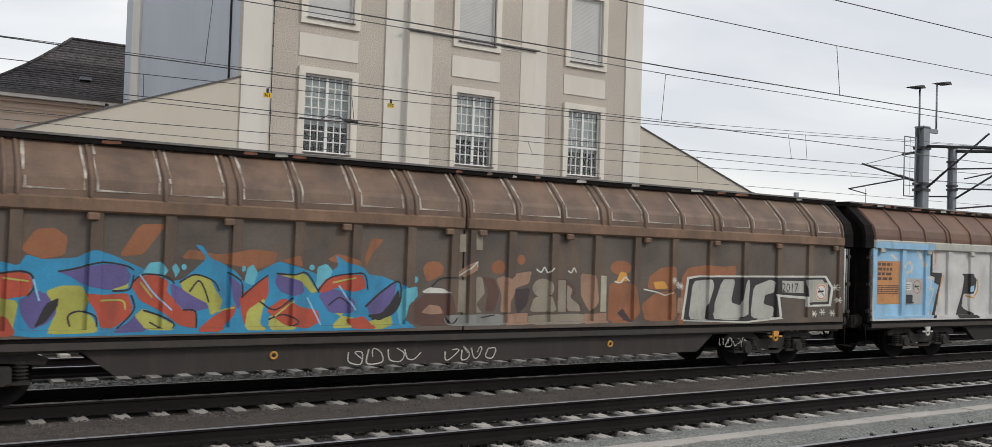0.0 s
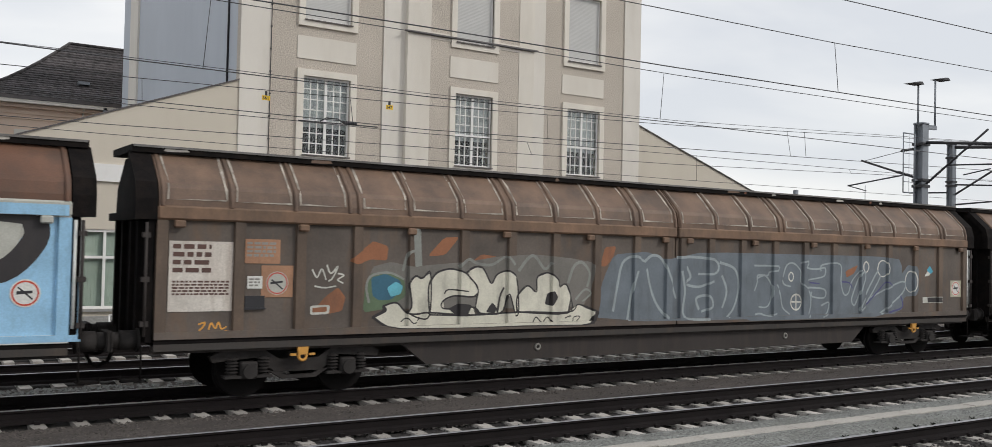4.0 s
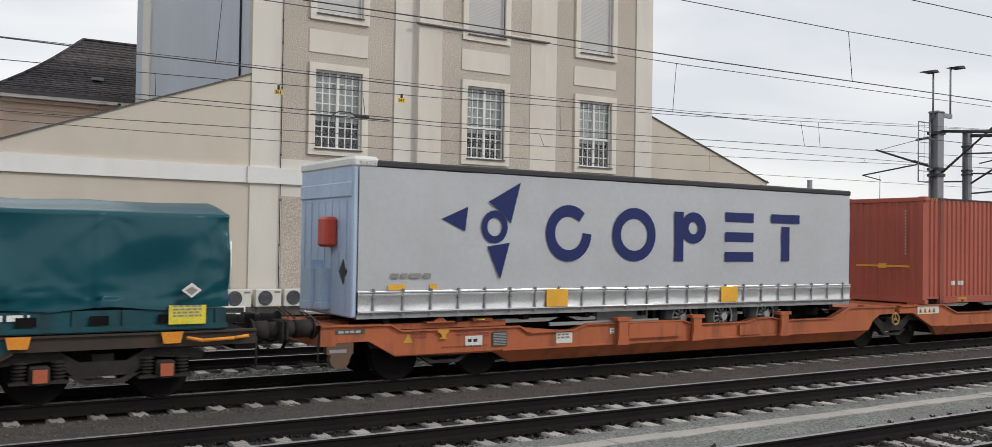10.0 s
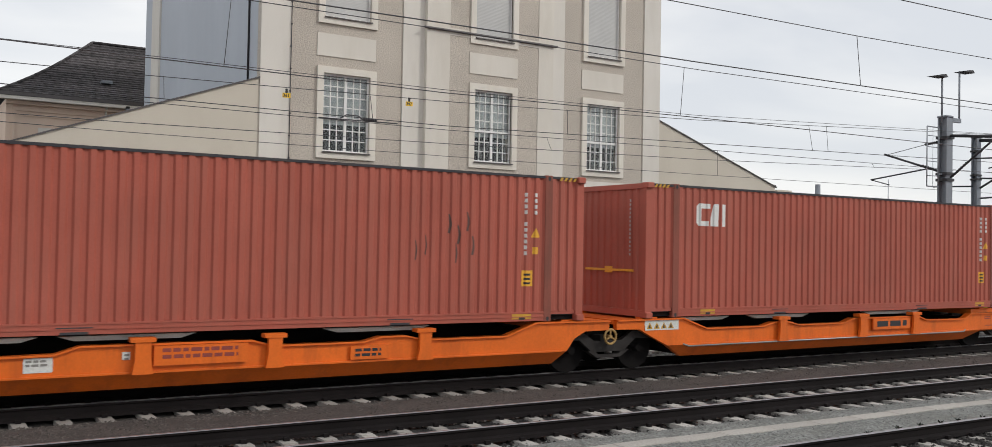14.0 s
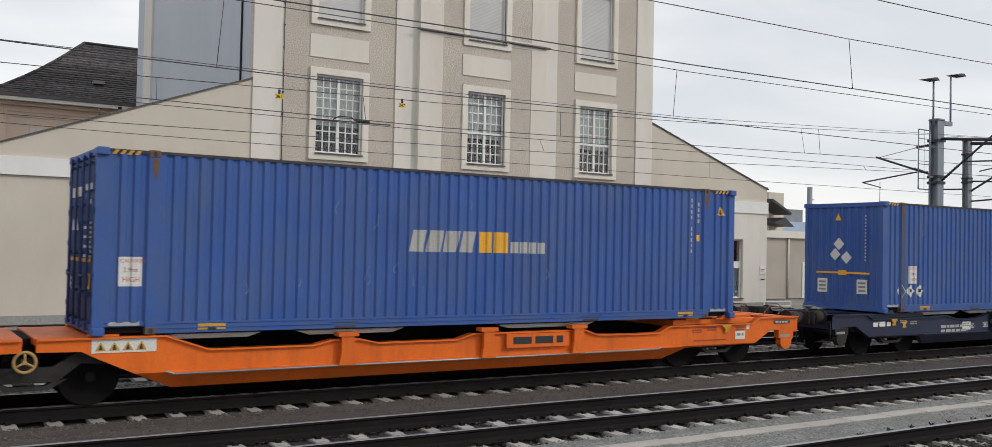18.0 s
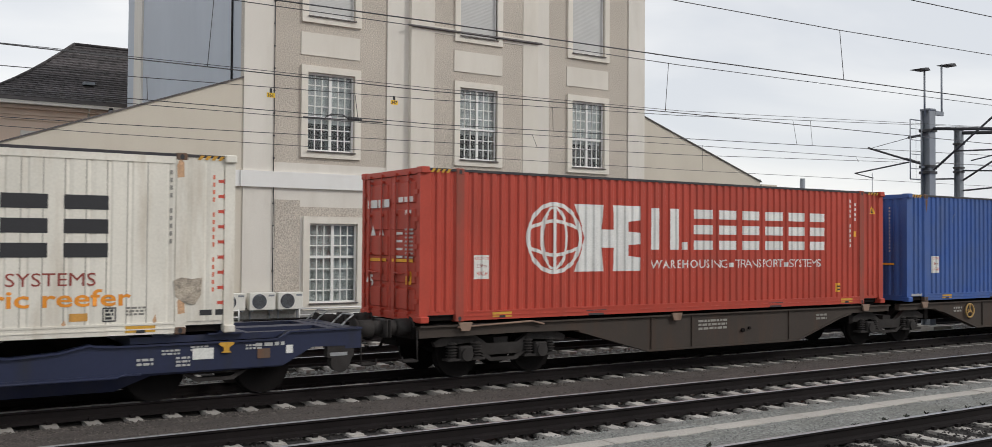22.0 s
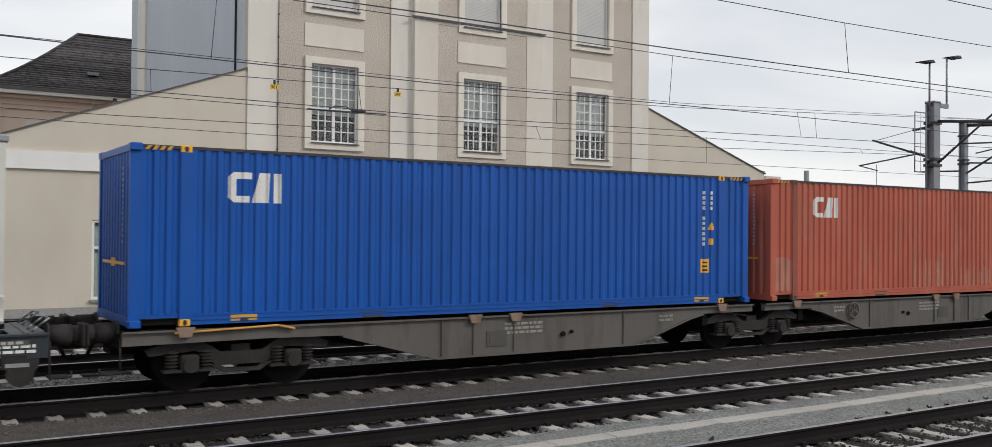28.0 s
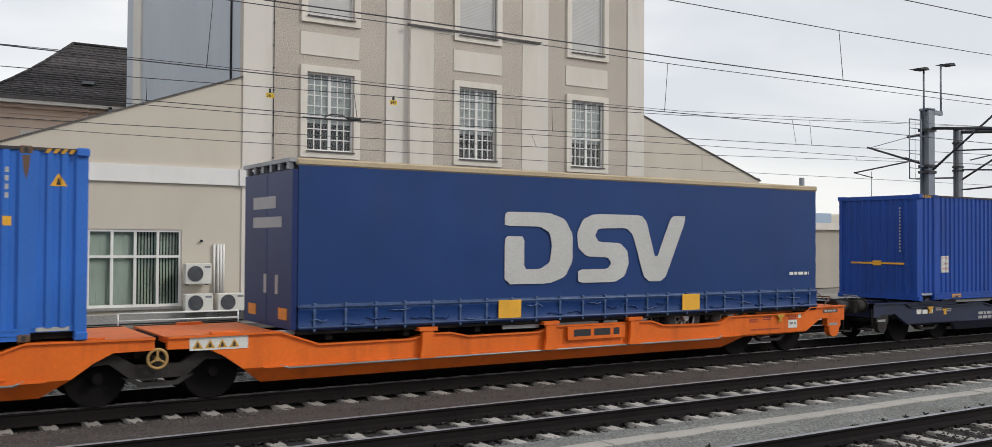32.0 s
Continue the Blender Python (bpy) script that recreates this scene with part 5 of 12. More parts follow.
def wagon_notices(w, f, cuts, tint=(0.52, 0.24, 0.09), upper=True, right=21.95, board=True, warm=False):
    base = mat("faded_notice", tint, 0.7, var=0.15, scale=2, bump=0, dirt=(0.20, 0.12, 0.08), damount=0.5)
    paint_on("notice_panel", [rect(0.21, 1.25, 1.48, 2.62)], base, w, f, cuts, 0.011, "faded lettering panel")
    text_bars(w, 0.27, 2.57, 0.62, 4, 0.075, P["sp_maroon"], f, cuts, 0.013, 3)
    text_bars(w, 0.27, 1.98, 0.92, 5, 0.03, P["sp_maroon"], f, cuts, 0.013, 4)
    if upper:
        paint_on("notice_panel", [rect(1.43, 2.06, 2.27, 2.68)], P["sp_pink2"] if warm else P["sticker"], w, f, cuts, 0.011, "pale notice panel")
        text_bars(w, 1.48, 2.63, 0.5, 4, 0.04, P["faint"], f, cuts, 0.013, 5)
    else:
        paint_on("notice_panel", [rect(1.44, 2.27, 1.47, 2.17)], P["grey"], w, f, cuts, 0.0105, "grey patch round the notices")
    paint_on("label_card", [rect(1.50, 1.76, 1.85, 2.06)], P["sticker"], w, f, cuts, 0.012)
    text_bars(w, 1.53, 2.02, 0.19, 3, 0.03, P["faint"], f, cuts, 0.0135, 6)
    holder = part("label_holder", (lambda b: (box(b, 1.46, 1.80, SIDE + 0.03, SIDE + 0.085, 1.52, 1.73), box(b, 1.44, 1.82, SIDE + 0.01, SIDE + 0.085, 1.50, 1.53), b)[2])(bmesh.new()), P["k"], w)
    if warm:
        paint_on("notice_panel", [rect(1.74, 2.30, 1.70, 2.24)], P["sp_pink2"], w, f, cuts, 0.0112, "orange-brown notice panel")
    paint_on("round_notice", [disc(2.02, 1.94, 0.20)], P["sp_silver"], w, f, cuts, 0.012)
    paint_on("round_notice_ring", [disc(2.02, 1.94, 0.185), disc(2.02, 1.94, 0.165)], P["redm"], w, f, cuts, 0.0135)
    paint_on("round_notice_bar", [stroke([(1.92, 2.0), (2.12, 1.84)], 0.025, smooth=False)], P["k"], w, f, cuts, 0.0135)
    paint_on("round_notice_mark", [[(1.9, 1.92), (2.12, 1.95), (2.12, 1.98), (1.9, 1.96)]], P["k"], w, f, cuts, 0.0142)
    if board:
        paint_on("notice_panel", [rect(right - 0.26, right + 0.26, 1.55, 2.02)], P["sp_cream"], w, f, cuts, 0.011, "pale notice panel")
    paint_on("round_notice", [disc(right, 1.79, 0.21)], P["sticker"], w, f, cuts, 0.012)
    paint_on("round_notice_ring", [disc(right, 1.79, 0.19), disc(right, 1.79, 0.165)], P["redm"], w, f, cuts, 0.0135)
    paint_on("round_notice_bar", [stroke([(right - 0.1, 1.88), (right + 0.1, 1.70)], 0.025, smooth=False)], P["k"], w, f, cuts, 0.0135)
    paint_on("round_notice_mark", [[(right - 0.12, 1.77), (right + 0.1, 1.79), (right + 0.1, 1.83), (right - 0.12, 1.82)]], P["k"], w, f, cuts, 0.0142)


wg, f, cuts = covered_wagon(-1.03, "brown sliding-wall wagon with colourful graffiti along its lower wall", P["grey_body"], P["brown_body"], P["brown_roof"], True, P["rib"])
spray("sp_burnt", 0, [(3.58, 2.37), (3.78, 2.67), (4.03, 2.7), (4.22, 2.57), (4.19, 2.29), (3.88, 2.22), (3.67, 2.3)])
spray("sp_burnt", 0, [(4.96, 2.29), (5.26, 2.8), (5.67, 2.82), (5.33, 2.32)])
spray("sp_burnt", 0, [(5.92, 2.28), (6.04, 2.43), (6.54, 2.35), (7.1, 2.46), (7.53, 2.42), (7.48, 2.22), (7.12, 2.11), (6.44, 2.25)])
spray("sp_burnt", 0, [(7.59, 2.27), (7.92, 2.38), (7.98, 2.17)])
spray("sp_burnt", 0, [(8.43, 2.31), (8.65, 2.43), (9.07, 2.3), (9.05, 2.14)])
spray("sp_burnt", 0, [(9.16, 2.38), (9.3, 2.72), (9.54, 2.7), (9.28, 2.41), (9.2, 2.19)])
spray("sp_burnt", 0, [(10.36, 2.13), (10.52, 2.3), (10.71, 2.31), (10.79, 2.08), (10.46, 1.93)])
spray("sp_cyan", 1, [(2.84, 2.08), (3.31, 2.18), (3.55, 2.12), (3.67, 2.29), (3.88, 2.22), (4.34, 2.25), (4.6, 2.39), (4.87, 2.31), (5.27, 2.13), (5.77, 1.91), (5.96, 1.94), (6.34, 2.29), (6.13, 2.51), (6.26, 2.49), (6.39, 2.29), (6.59, 2.22), (6.8, 2.08), (6.97, 1.9), (7.12, 2.03), (7.56, 2.27), (7.81, 2.2), (8.15, 2.1), (8.38, 1.99), (8.66, 2.21), (8.6, 2.4), (8.81, 2.27), (9.14, 2.19), (9.26, 2.06), (9.54, 2.03), (9.76, 1.95), (10.05, 1.84), (10.03, 1.53), (9.98, 1.25), (10.24, 1.08), (2.89, 1.06)])
spray("sp_aqua", 2, [(5.34, 2.05), (5.43, 2.2), (5.61, 2.22), (5.71, 2.08), (5.62, 1.94), (5.39, 1.91)])
spray("sp_aqua", 2, [(5.76, 2.13), (5.83, 2.21), (5.91, 2.09), (5.84, 1.96)])
spray("sp_aqua", 2, [(6.97, 1.9), (7.01, 2.13), (7.11, 2.21), (7.2, 2.06), (7.13, 1.85)])
spray("sp_aqua", 2, [(8.25, 1.8), (8.26, 2.18), (8.43, 2.24), (8.55, 2.13), (8.47, 1.91)])
spray("sp_aqua", 2, [(9.95, 1.81), (10.24, 1.86), (10.27, 1.67), (10.06, 1.53), (10.01, 1.31), (9.92, 1.11), (9.84, 1.42)])
spot("sp_aqua", 2, 5.97, 2.14, 0.04, 0.05)
spot("sp_aqua", 2, 6.95, 2.13, 0.04, 0.05)
spot("sp_aqua", 2, 8.16, 2.17, 0.05, 0.05)
spot("sp_aqua", 2, 10.21, 1.98, 0.05, 0.06)
spray("sp_red", 3, [(2.93, 1.87), (3.32, 1.99), (3.56, 2.03), (3.72, 1.99), (3.77, 1.83), (3.7, 1.67), (3.49, 1.65), (2.95, 1.47)])
spray("sp_olive", 4, [(2.87, 1.47), (3.25, 1.65), (3.58, 1.6), (3.51, 1.15), (2.89, 1.06)])
spray("sp_red", 5, [(3.11, 1.34), (3.42, 1.38), (3.55, 1.15), (3.52, 1.09), (3.12, 1.06)])
spray("sp_purple", 3, [(3.58, 1.6), (3.82, 1.76), (4.07, 1.65), (4.16, 1.46), (3.96, 1.24), (3.76, 1.17), (3.63, 1.38)])
spray("sp_olive", 4, [(3.94, 1.74), (4.15, 1.83), (4.45, 1.83), (4.54, 1.65), (4.51, 1.46), (4.3, 1.32), (4.09, 1.14), (3.97, 1.1), (4.12, 1.46)])
spray("sp_purple", 5, [(4.1, 2.04), (4.35, 2.09), (4.74, 2.17), (5.06, 2.15), (5.16, 2.0), (5.12, 1.86), (4.85, 1.76), (4.49, 1.83), (4.27, 1.97)])
spray("sp_olive2", 3, [(4.83, 2.09), (5.06, 2.1), (5.13, 1.96), (5.12, 1.79), (4.89, 1.76), (4.8, 1.9)])
spray("sp_red", 4, [(4.45, 1.72), (4.76, 1.69), (5.12, 1.72), (5.2, 1.5), (5.16, 1.36), (4.92, 1.17), (4.74, 1.18), (4.64, 1.46)])
spray("sp_olive", 5, [(3.99, 1.1), (4.17, 1.3), (4.38, 1.46), (4.6, 1.37), (4.7, 1.15), (4.61, 1.11)])
spray("sp_purple", 3, [(4.88, 1.1), (5.14, 1.26), (5.34, 1.48), (5.42, 1.12)])
spray("sp_olive2", 4, [(5.23, 1.36), (5.36, 1.48), (5.6, 1.35), (5.85, 1.21), (5.8, 1.13), (5.42, 1.14)])
spray("sp_red", 5, [(5.16, 1.84), (5.29, 1.98), (5.53, 2.02), (5.72, 1.91), (5.7, 1.74), (5.98, 1.45), (6.18, 1.42), (6.19, 1.15), (5.94, 1.2), (5.6, 1.45), (5.31, 1.6)])
spray("sp_purple", 3, [(5.75, 1.89), (5.97, 1.79), (6.42, 1.6), (6.47, 1.5), (6.18, 1.42), (5.98, 1.47), (5.78, 1.65)])
spray("sp_olive", 4, [(5.91, 1.89), (6.15, 2.02), (6.4, 1.95), (6.51, 1.75), (6.62, 1.6), (6.57, 1.44), (6.43, 1.35), (6.37, 1.55), (6.17, 1.65), (5.97, 1.77)])
spray("sp_red", 5, [(6.19, 1.1), (6.48, 1.35), (6.83, 1.54), (6.81, 1.39), (6.59, 1.09)])
spray("sp_purple", 3, [(6.7, 2.02), (6.89, 1.87), (6.98, 1.65), (6.86, 1.44), (6.77, 1.65)])
spray("sp_red", 4, [(6.87, 1.65), (7.13, 1.85), (7.38, 2.03), (7.4, 1.7), (7.25, 1.44), (7.0, 1.19), (6.94, 1.39)])
spray("sp_olive2", 5, [(7.04, 1.44), (7.35, 1.65), (7.26, 1.23), (7.37, 1.1), (7.0, 1.11)])
spray("sp_purple", 3, [(7.54, 2.06), (7.93, 1.99), (8.05, 1.75), (7.83, 1.67), (7.61, 1.75), (7.5, 1.9)])
spray("sp_olive", 4, [(7.57, 2.04), (8.04, 2.07), (8.28, 1.75), (8.17, 1.72), (7.96, 1.93)])
spray("sp_red", 5, [(7.35, 1.44), (7.67, 1.65), (7.95, 1.49), (8.29, 1.43), (8.36, 1.22), (8.08, 1.12), (7.69, 1.18)])
spray("sp_olive2", 3, [(7.41, 1.34), (7.79, 1.36), (7.91, 1.23), (7.86, 1.1), (7.42, 1.1)])
spray("sp_red", 4, [(8.28, 1.8), (8.44, 1.99), (8.79, 2.05), (9.14, 2.06), (9.21, 1.81), (8.92, 1.75), (8.62, 1.83), (8.4, 1.67)])
spray("sp_purple", 5, [(8.28, 1.7), (8.62, 1.81), (8.98, 1.59), (8.93, 1.37), (8.52, 1.38)])
spray("sp_olive2", 3, [(8.46, 1.54), (8.68, 1.67), (8.93, 1.54), (8.76, 1.35), (8.53, 1.11), (9.06, 1.13), (8.99, 1.29), (8.64, 1.35)])
spray("sp_red", 4, [(8.82, 1.27), (9.17, 1.32), (9.42, 1.09), (8.94, 1.1)])
spray("sp_purple", 5, [(9.22, 1.54), (9.52, 1.76), (9.82, 1.92), (9.77, 1.65), (9.54, 1.37), (9.29, 1.34)])
spray("sp_olive", 3, [(9.24, 1.21), (9.72, 1.34), (9.76, 1.17), (9.49, 1.08), (9.06, 1.1)])
spray("sp_black", 4, [(9.23, 1.32), (9.65, 1.48), (9.86, 1.81), (9.9, 1.59), (9.75, 1.34), (9.48, 1.23)])
spray("sp_black", 5, [(3.8, 1.19), (3.95, 1.55), (4.13, 1.65), (4.12, 1.51), (3.96, 1.28)])
spray("sp_black", 7, [(4.1, 2.04), (4.35, 2.09), (4.7, 2.19), (5.06, 2.15), (5.2, 2.08)], 0.03)
spray("sp_black", 7, [(5.18, 1.88), (5.34, 2.01), (5.67, 1.99), (5.82, 1.87)], 0.03)
spray("sp_black", 7, [(5.91, 1.89), (6.15, 2.02), (6.45, 1.92), (6.56, 1.75)], 0.03)
spray("sp_black", 7, [(6.68, 2.07), (6.92, 1.9), (6.95, 1.65)], 0.03)
spray("sp_black", 7, [(6.93, 1.65), (7.18, 1.88), (7.38, 2.03)], 0.03)
spray("sp_black", 7, [(7.52, 2.06), (7.82, 2.04), (8.07, 2.07), (8.31, 1.73)], 0.03)
spray("sp_black", 7, [(8.28, 1.75), (8.5, 1.99), (8.9, 2.07), (9.17, 2.06), (9.24, 1.78)], 0.03)
spray("sp_black", 7, [(9.2, 1.48), (9.52, 1.76), (9.86, 1.94), (9.9, 1.59), (9.72, 1.34), (9.33, 1.26)], 0.04)
spray("sp_black", 7, [(6.07, 1.74), (6.21, 1.92), (6.31, 1.79), (6.39, 1.57)], 0.03)
spray("sp_black", 7, [(5.36, 1.45), (5.65, 1.35), (5.85, 1.21), (5.7, 1.14), (5.46, 1.26)], 0.03)
spray("sp_black", 7, [(4.3, 1.21), (4.27, 1.37), (4.42, 1.44), (4.64, 1.37), (4.67, 1.2)], 0.03)
spray("sp_black", 7, [(3.32, 2.0), (3.56, 2.04), (3.74, 1.99), (3.78, 1.8), (3.7, 1.67)], 0.03)
spray("sp_black", 7, [(4.89, 1.75), (5.14, 1.78), (5.2, 2.0)], 0.03)
spray("sp_black", 7, [(5.98, 1.45), (6.18, 1.42), (6.2, 1.13)], 0.03)
spray("sp_black", 7, [(5.17, 1.69), (5.22, 1.45), (4.96, 1.15)], 0.03)
spray("sp_black", 7, [(7.41, 1.28), (7.68, 1.36), (7.93, 1.23), (7.69, 1.12)], 0.03)
spray("sp_black", 7, [(8.49, 1.51), (8.69, 1.65), (8.87, 1.54)], 0.03)
spray("sp_black", 7, [(7.24, 1.59), (7.52, 1.44), (7.83, 1.65)], 0.03)
spray("sp_olive2", 8, [(3.36, 1.94), (3.71, 1.89)], 0.03)
spray("sp_olive2", 8, [(4.72, 1.6), (5.04, 1.6), (5.09, 1.46)], 0.03)
spray("sp_olive2", 8, [(7.52, 1.33), (7.84, 1.59)], 0.03)
spray("sp_olive2", 8, [(6.43, 1.4), (6.8, 1.49)], 0.03)
spray("sp_olive2", 8, [(8.56, 1.91), (8.97, 2.0)], 0.03)
spray("sp_olive2", 8, [(5.3, 1.89), (5.49, 1.65)], 0.03)
spray("sp_blue", 8, [(5.29, 2.01), (5.49, 1.74), (5.79, 1.45)], 0.03)
spray("sp_blue", 8, [(8.09, 1.65), (8.36, 1.17)], 0.03)
spray("sp_blue", 8, [(8.68, 1.86), (8.99, 1.43)], 0.03)
spray("sp_blue", 8, [(3.77, 1.92), (3.86, 1.6)], 0.03)
spot("sp_burnt", 0, 10.58, 2.18, 0.22, 0.15)
spot("sp_burnt", 0, 12.04, 2.24, 0.16, 0.14)
spot("sp_burnt", 0, 15.17, 2.28, 0.29, 0.16)
spot("sp_burnt", 0, 12.57, 2.4, 0.10, 0.10)
spray("sp_maroon", 1, [(10.4, 1.72), (10.98, 1.72), (11.07, 1.39), (10.93, 1.12), (10.2, 1.13), (10.16, 1.52)])
spray("sp_white", 2, [(10.35, 1.76), (10.5, 1.84), (10.8, 1.82), (10.98, 1.73), (10.4, 1.73)])
spray("sp_pink", 2, [(10.34, 1.37), (10.51, 1.52), (10.74, 1.49), (10.82, 1.35), (10.57, 1.33)])
spray("sp_black", 3, [(10.55, 1.85), (10.74, 2.0), (11.1, 2.03)], 0.04)
spray("sp_cream2", 2, [(11.1, 1.99), (11.3, 1.99), (11.32, 1.36), (11.13, 1.37)], 0, False)
spray("sp_cream2", 2, [(11.49, 2.06), (11.67, 2.04), (11.74, 1.74), (11.54, 1.52), (11.68, 1.36), (11.52, 1.36)])
spray("sp_cream2", 0, [(11.12, 2.85), (11.27, 2.86), (11.28, 2.52), (11.13, 2.52)], 0, False)
spray("sp_cream2", 0, [(11.47, 2.87), (11.65, 2.87), (11.66, 2.57), (11.48, 2.57)], 0, False)
spray("sp_pink", 3, [(11.1, 2.11), (11.35, 2.29), (11.56, 2.36), (11.54, 2.19), (11.26, 2.03)])
spray("sp_white", 4, [(11.12, 2.05), (11.35, 2.19), (11.54, 2.35), (11.52, 2.24)], 0.03)
spray("sp_maroon", 1, [(11.67, 2.05), (11.95, 2.02), (12.08, 1.74), (11.97, 1.38), (11.76, 1.38), (11.82, 1.79)])
spray("sp_silver2", 2, [(10.82, 1.32), (12.2, 1.33), (12.2, 1.11), (10.88, 1.12)])
spray("sp_black", 3, [(10.85, 1.3), (10.98, 1.15), (11.13, 1.29)], 0.04)
spray("sp_black", 3, [(11.66, 1.26), (11.98, 1.31)], 0.03)
spray("sp_pink", 1, [(11.99, 2.02), (12.17, 2.07), (12.34, 2.01), (12.44, 2.12), (12.84, 2.18), (12.78, 1.93), (12.45, 1.83), (12.31, 1.56), (12.32, 1.36), (12.11, 1.36), (12.13, 1.7)])
spray("sp_pink", 1, [(12.22, 1.33), (12.77, 1.34), (12.78, 1.12), (12.2, 1.11)], 0, False)
spray("sp_plum", 2, [(12.4, 1.81), (12.82, 1.84), (12.75, 1.51), (12.53, 1.31), (12.44, 1.56)])
spray("sp_cream2", 2, [(12.79, 1.3), (14.21, 1.32), (14.17, 1.11), (12.78, 1.11)])
spot("sp_cream2", 2, 13.12, 1.84, 0.25, 0.19)
spray("sp_cream2", 2, [(12.91, 1.65), (13.32, 1.69), (13.46, 1.37), (12.81, 1.36)])
spray("sp_maroon", 1, [(13.44, 2.01), (13.69, 2.04), (13.91, 1.89), (13.98, 1.75), (13.86, 1.63), (14.14, 1.51), (14.15, 1.35), (13.48, 1.36)])
spray("sp_cream2", 3, [(13.47, 2.01), (13.7, 2.0), (13.72, 1.36), (13.52, 1.36)], 0, False)
spray("sp_cream2", 2, [(13.73, 1.92), (13.88, 1.82), (13.83, 1.65), (14.05, 1.51), (14.11, 1.36), (13.75, 1.37)])
spray("sp_pink", 1, [(14.08, 2.15), (14.46, 2.12), (14.55, 1.56), (14.35, 1.35), (14.22, 1.51), (14.1, 1.7)])
spray("sp_pink", 1, [(14.21, 1.31), (14.8, 1.33), (14.8, 1.12), (14.17, 1.11)], 0, False)
spray("sp_cream", 2, [(14.6, 2.12), (14.78, 2.1), (14.79, 1.35), (14.63, 1.35)], 0, False)
spray("sp_burnt", 1, [(14.85, 1.93), (15.1, 2.01), (15.56, 1.93), (15.71, 1.33), (15.43, 1.11), (14.84, 1.12)])
spray("sp_plum", 2, [(15.09, 1.32), (15.25, 1.42), (15.49, 1.14), (15.33, 1.13)])
spray("sp_amber", 2, [(15.04, 1.98), (15.16, 2.2), (15.32, 2.18), (15.39, 2.0)])
spray("sp_white", 3, [(15.0, 1.99), (15.17, 1.97), (15.29, 2.08), (15.42, 2.0)], 0.035)
spray("sp_burnt", 1, [(15.77, 1.5), (16.18, 1.75), (16.73, 1.81), (16.77, 1.14), (15.89, 1.14)])
spray("sp_burnt", 1, [(15.97, 2.09), (16.3, 2.3), (16.73, 2.35), (16.75, 1.81), (15.94, 1.83)])
spray("sp_amber", 2, [(16.1, 1.99), (16.44, 2.01), (16.56, 1.85), (16.18, 1.83)])
spray("sp_white", 3, [(15.83, 1.83), (16.25, 1.76), (16.46, 1.7), (16.66, 1.76)], 0.03)
spray("sp_white", 3, [(12.95, 2.22), (13.07, 2.16), (13.15, 2.26), (13.24, 2.15), (13.36, 2.25)], 0.035)
spray("sp_white", 3, [(13.75, 2.2), (13.84, 2.16), (13.9, 2.26), (13.97, 2.16)], 0.03)
spray("sp_burnt", 1, [(16.93, 1.29), (16.95, 2.09), (17.13, 2.31), (17.7, 2.39), (18.24, 2.36), (18.65, 2.39), (18.7, 2.25), (18.65, 2.09), (17.33, 2.06), (17.21, 1.85), (17.11, 1.41), (16.94, 1.06), (16.78, 1.06)])
spray("sp_pink", 2, [(16.85, 1.65), (17.01, 1.65), (17.02, 1.3), (16.83, 1.31)])
spray("sp_white", 4, [(16.75, 2.03), (16.61, 2.02)], 0.02, False)
spray("sp_white", 4, [(16.67, 2.11), (16.68, 1.94)], 0.02, False)
spray("sp_white", 4, [(16.62, 2.08), (16.74, 1.97)], 0.02, False)
spray("sp_white", 4, [(16.73, 2.08), (16.63, 1.97)], 0.02, False)
spray("sp_white", 4, [(17.01, 1.89), (16.86, 1.89)], 0.02, False)
spray("sp_white", 4, [(16.93, 1.98), (16.94, 1.81)], 0.02, False)
spray("sp_white", 4, [(16.88, 1.95), (16.99, 1.84)], 0.02, False)
spray("sp_white", 4, [(16.99, 1.95), (16.88, 1.84)], 0.02, False)
spray("sp_white", 4, [(16.96, 1.13), (17.12, 2.11), (17.45, 2.15), (21.94, 2.2), (22.23, 1.9), (22.14, 1.43), (21.16, 1.42), (21.16, 1.61), (20.15, 1.67), (20.26, 1.14), (18.98, 1.06)], 0, False)
spray("sp_black", 5, [(17.03, 1.15), (17.18, 2.06), (17.47, 2.11), (21.88, 2.15), (22.13, 1.88), (22.05, 1.48), (21.25, 1.47), (21.24, 1.67), (20.05, 1.73), (20.16, 1.19), (18.98, 1.1)], 0, False)
spray("sp_silver", 6, [(17.18, 1.17), (17.3, 2.02), (17.86, 2.07), (17.92, 1.91), (17.73, 1.43), (17.69, 1.13)])
spray("sp_silver", 6, [(17.85, 1.17), (18.24, 2.07), (18.67, 2.07), (18.53, 1.54), (18.86, 1.46), (19.0, 2.07), (19.17, 2.06), (19.11, 1.27), (18.65, 1.12)])
spray("sp_silver", 6, [(19.2, 1.23), (19.29, 1.92), (19.85, 2.08), (20.06, 2.03), (20.0, 1.77), (19.69, 1.71), (19.64, 1.5), (20.01, 1.42), (19.98, 1.18), (19.43, 1.11)])
spray("sp_silver", 6, [(20.22, 2.06), (21.07, 2.05), (21.08, 1.76), (20.24, 1.78)], 0, False)
spray("sp_silver", 6, [(21.16, 2.09), (21.79, 2.1), (22.03, 1.88), (21.94, 1.54), (21.25, 1.53)], 0, False)
write("year_mark", "2017", 20.28, 1.79, 0.3, P["sp_black"], wg, f, cuts, 0.0090)
spray("sp_white", 4, [(21.39, 1.24), (21.62, 1.24)], 0.03, False)
spray("sp_white", 4, [(21.44, 1.32), (21.57, 1.17)], 0.03, False)
spray("sp_white", 4, [(21.56, 1.32), (21.44, 1.17)], 0.03, False)
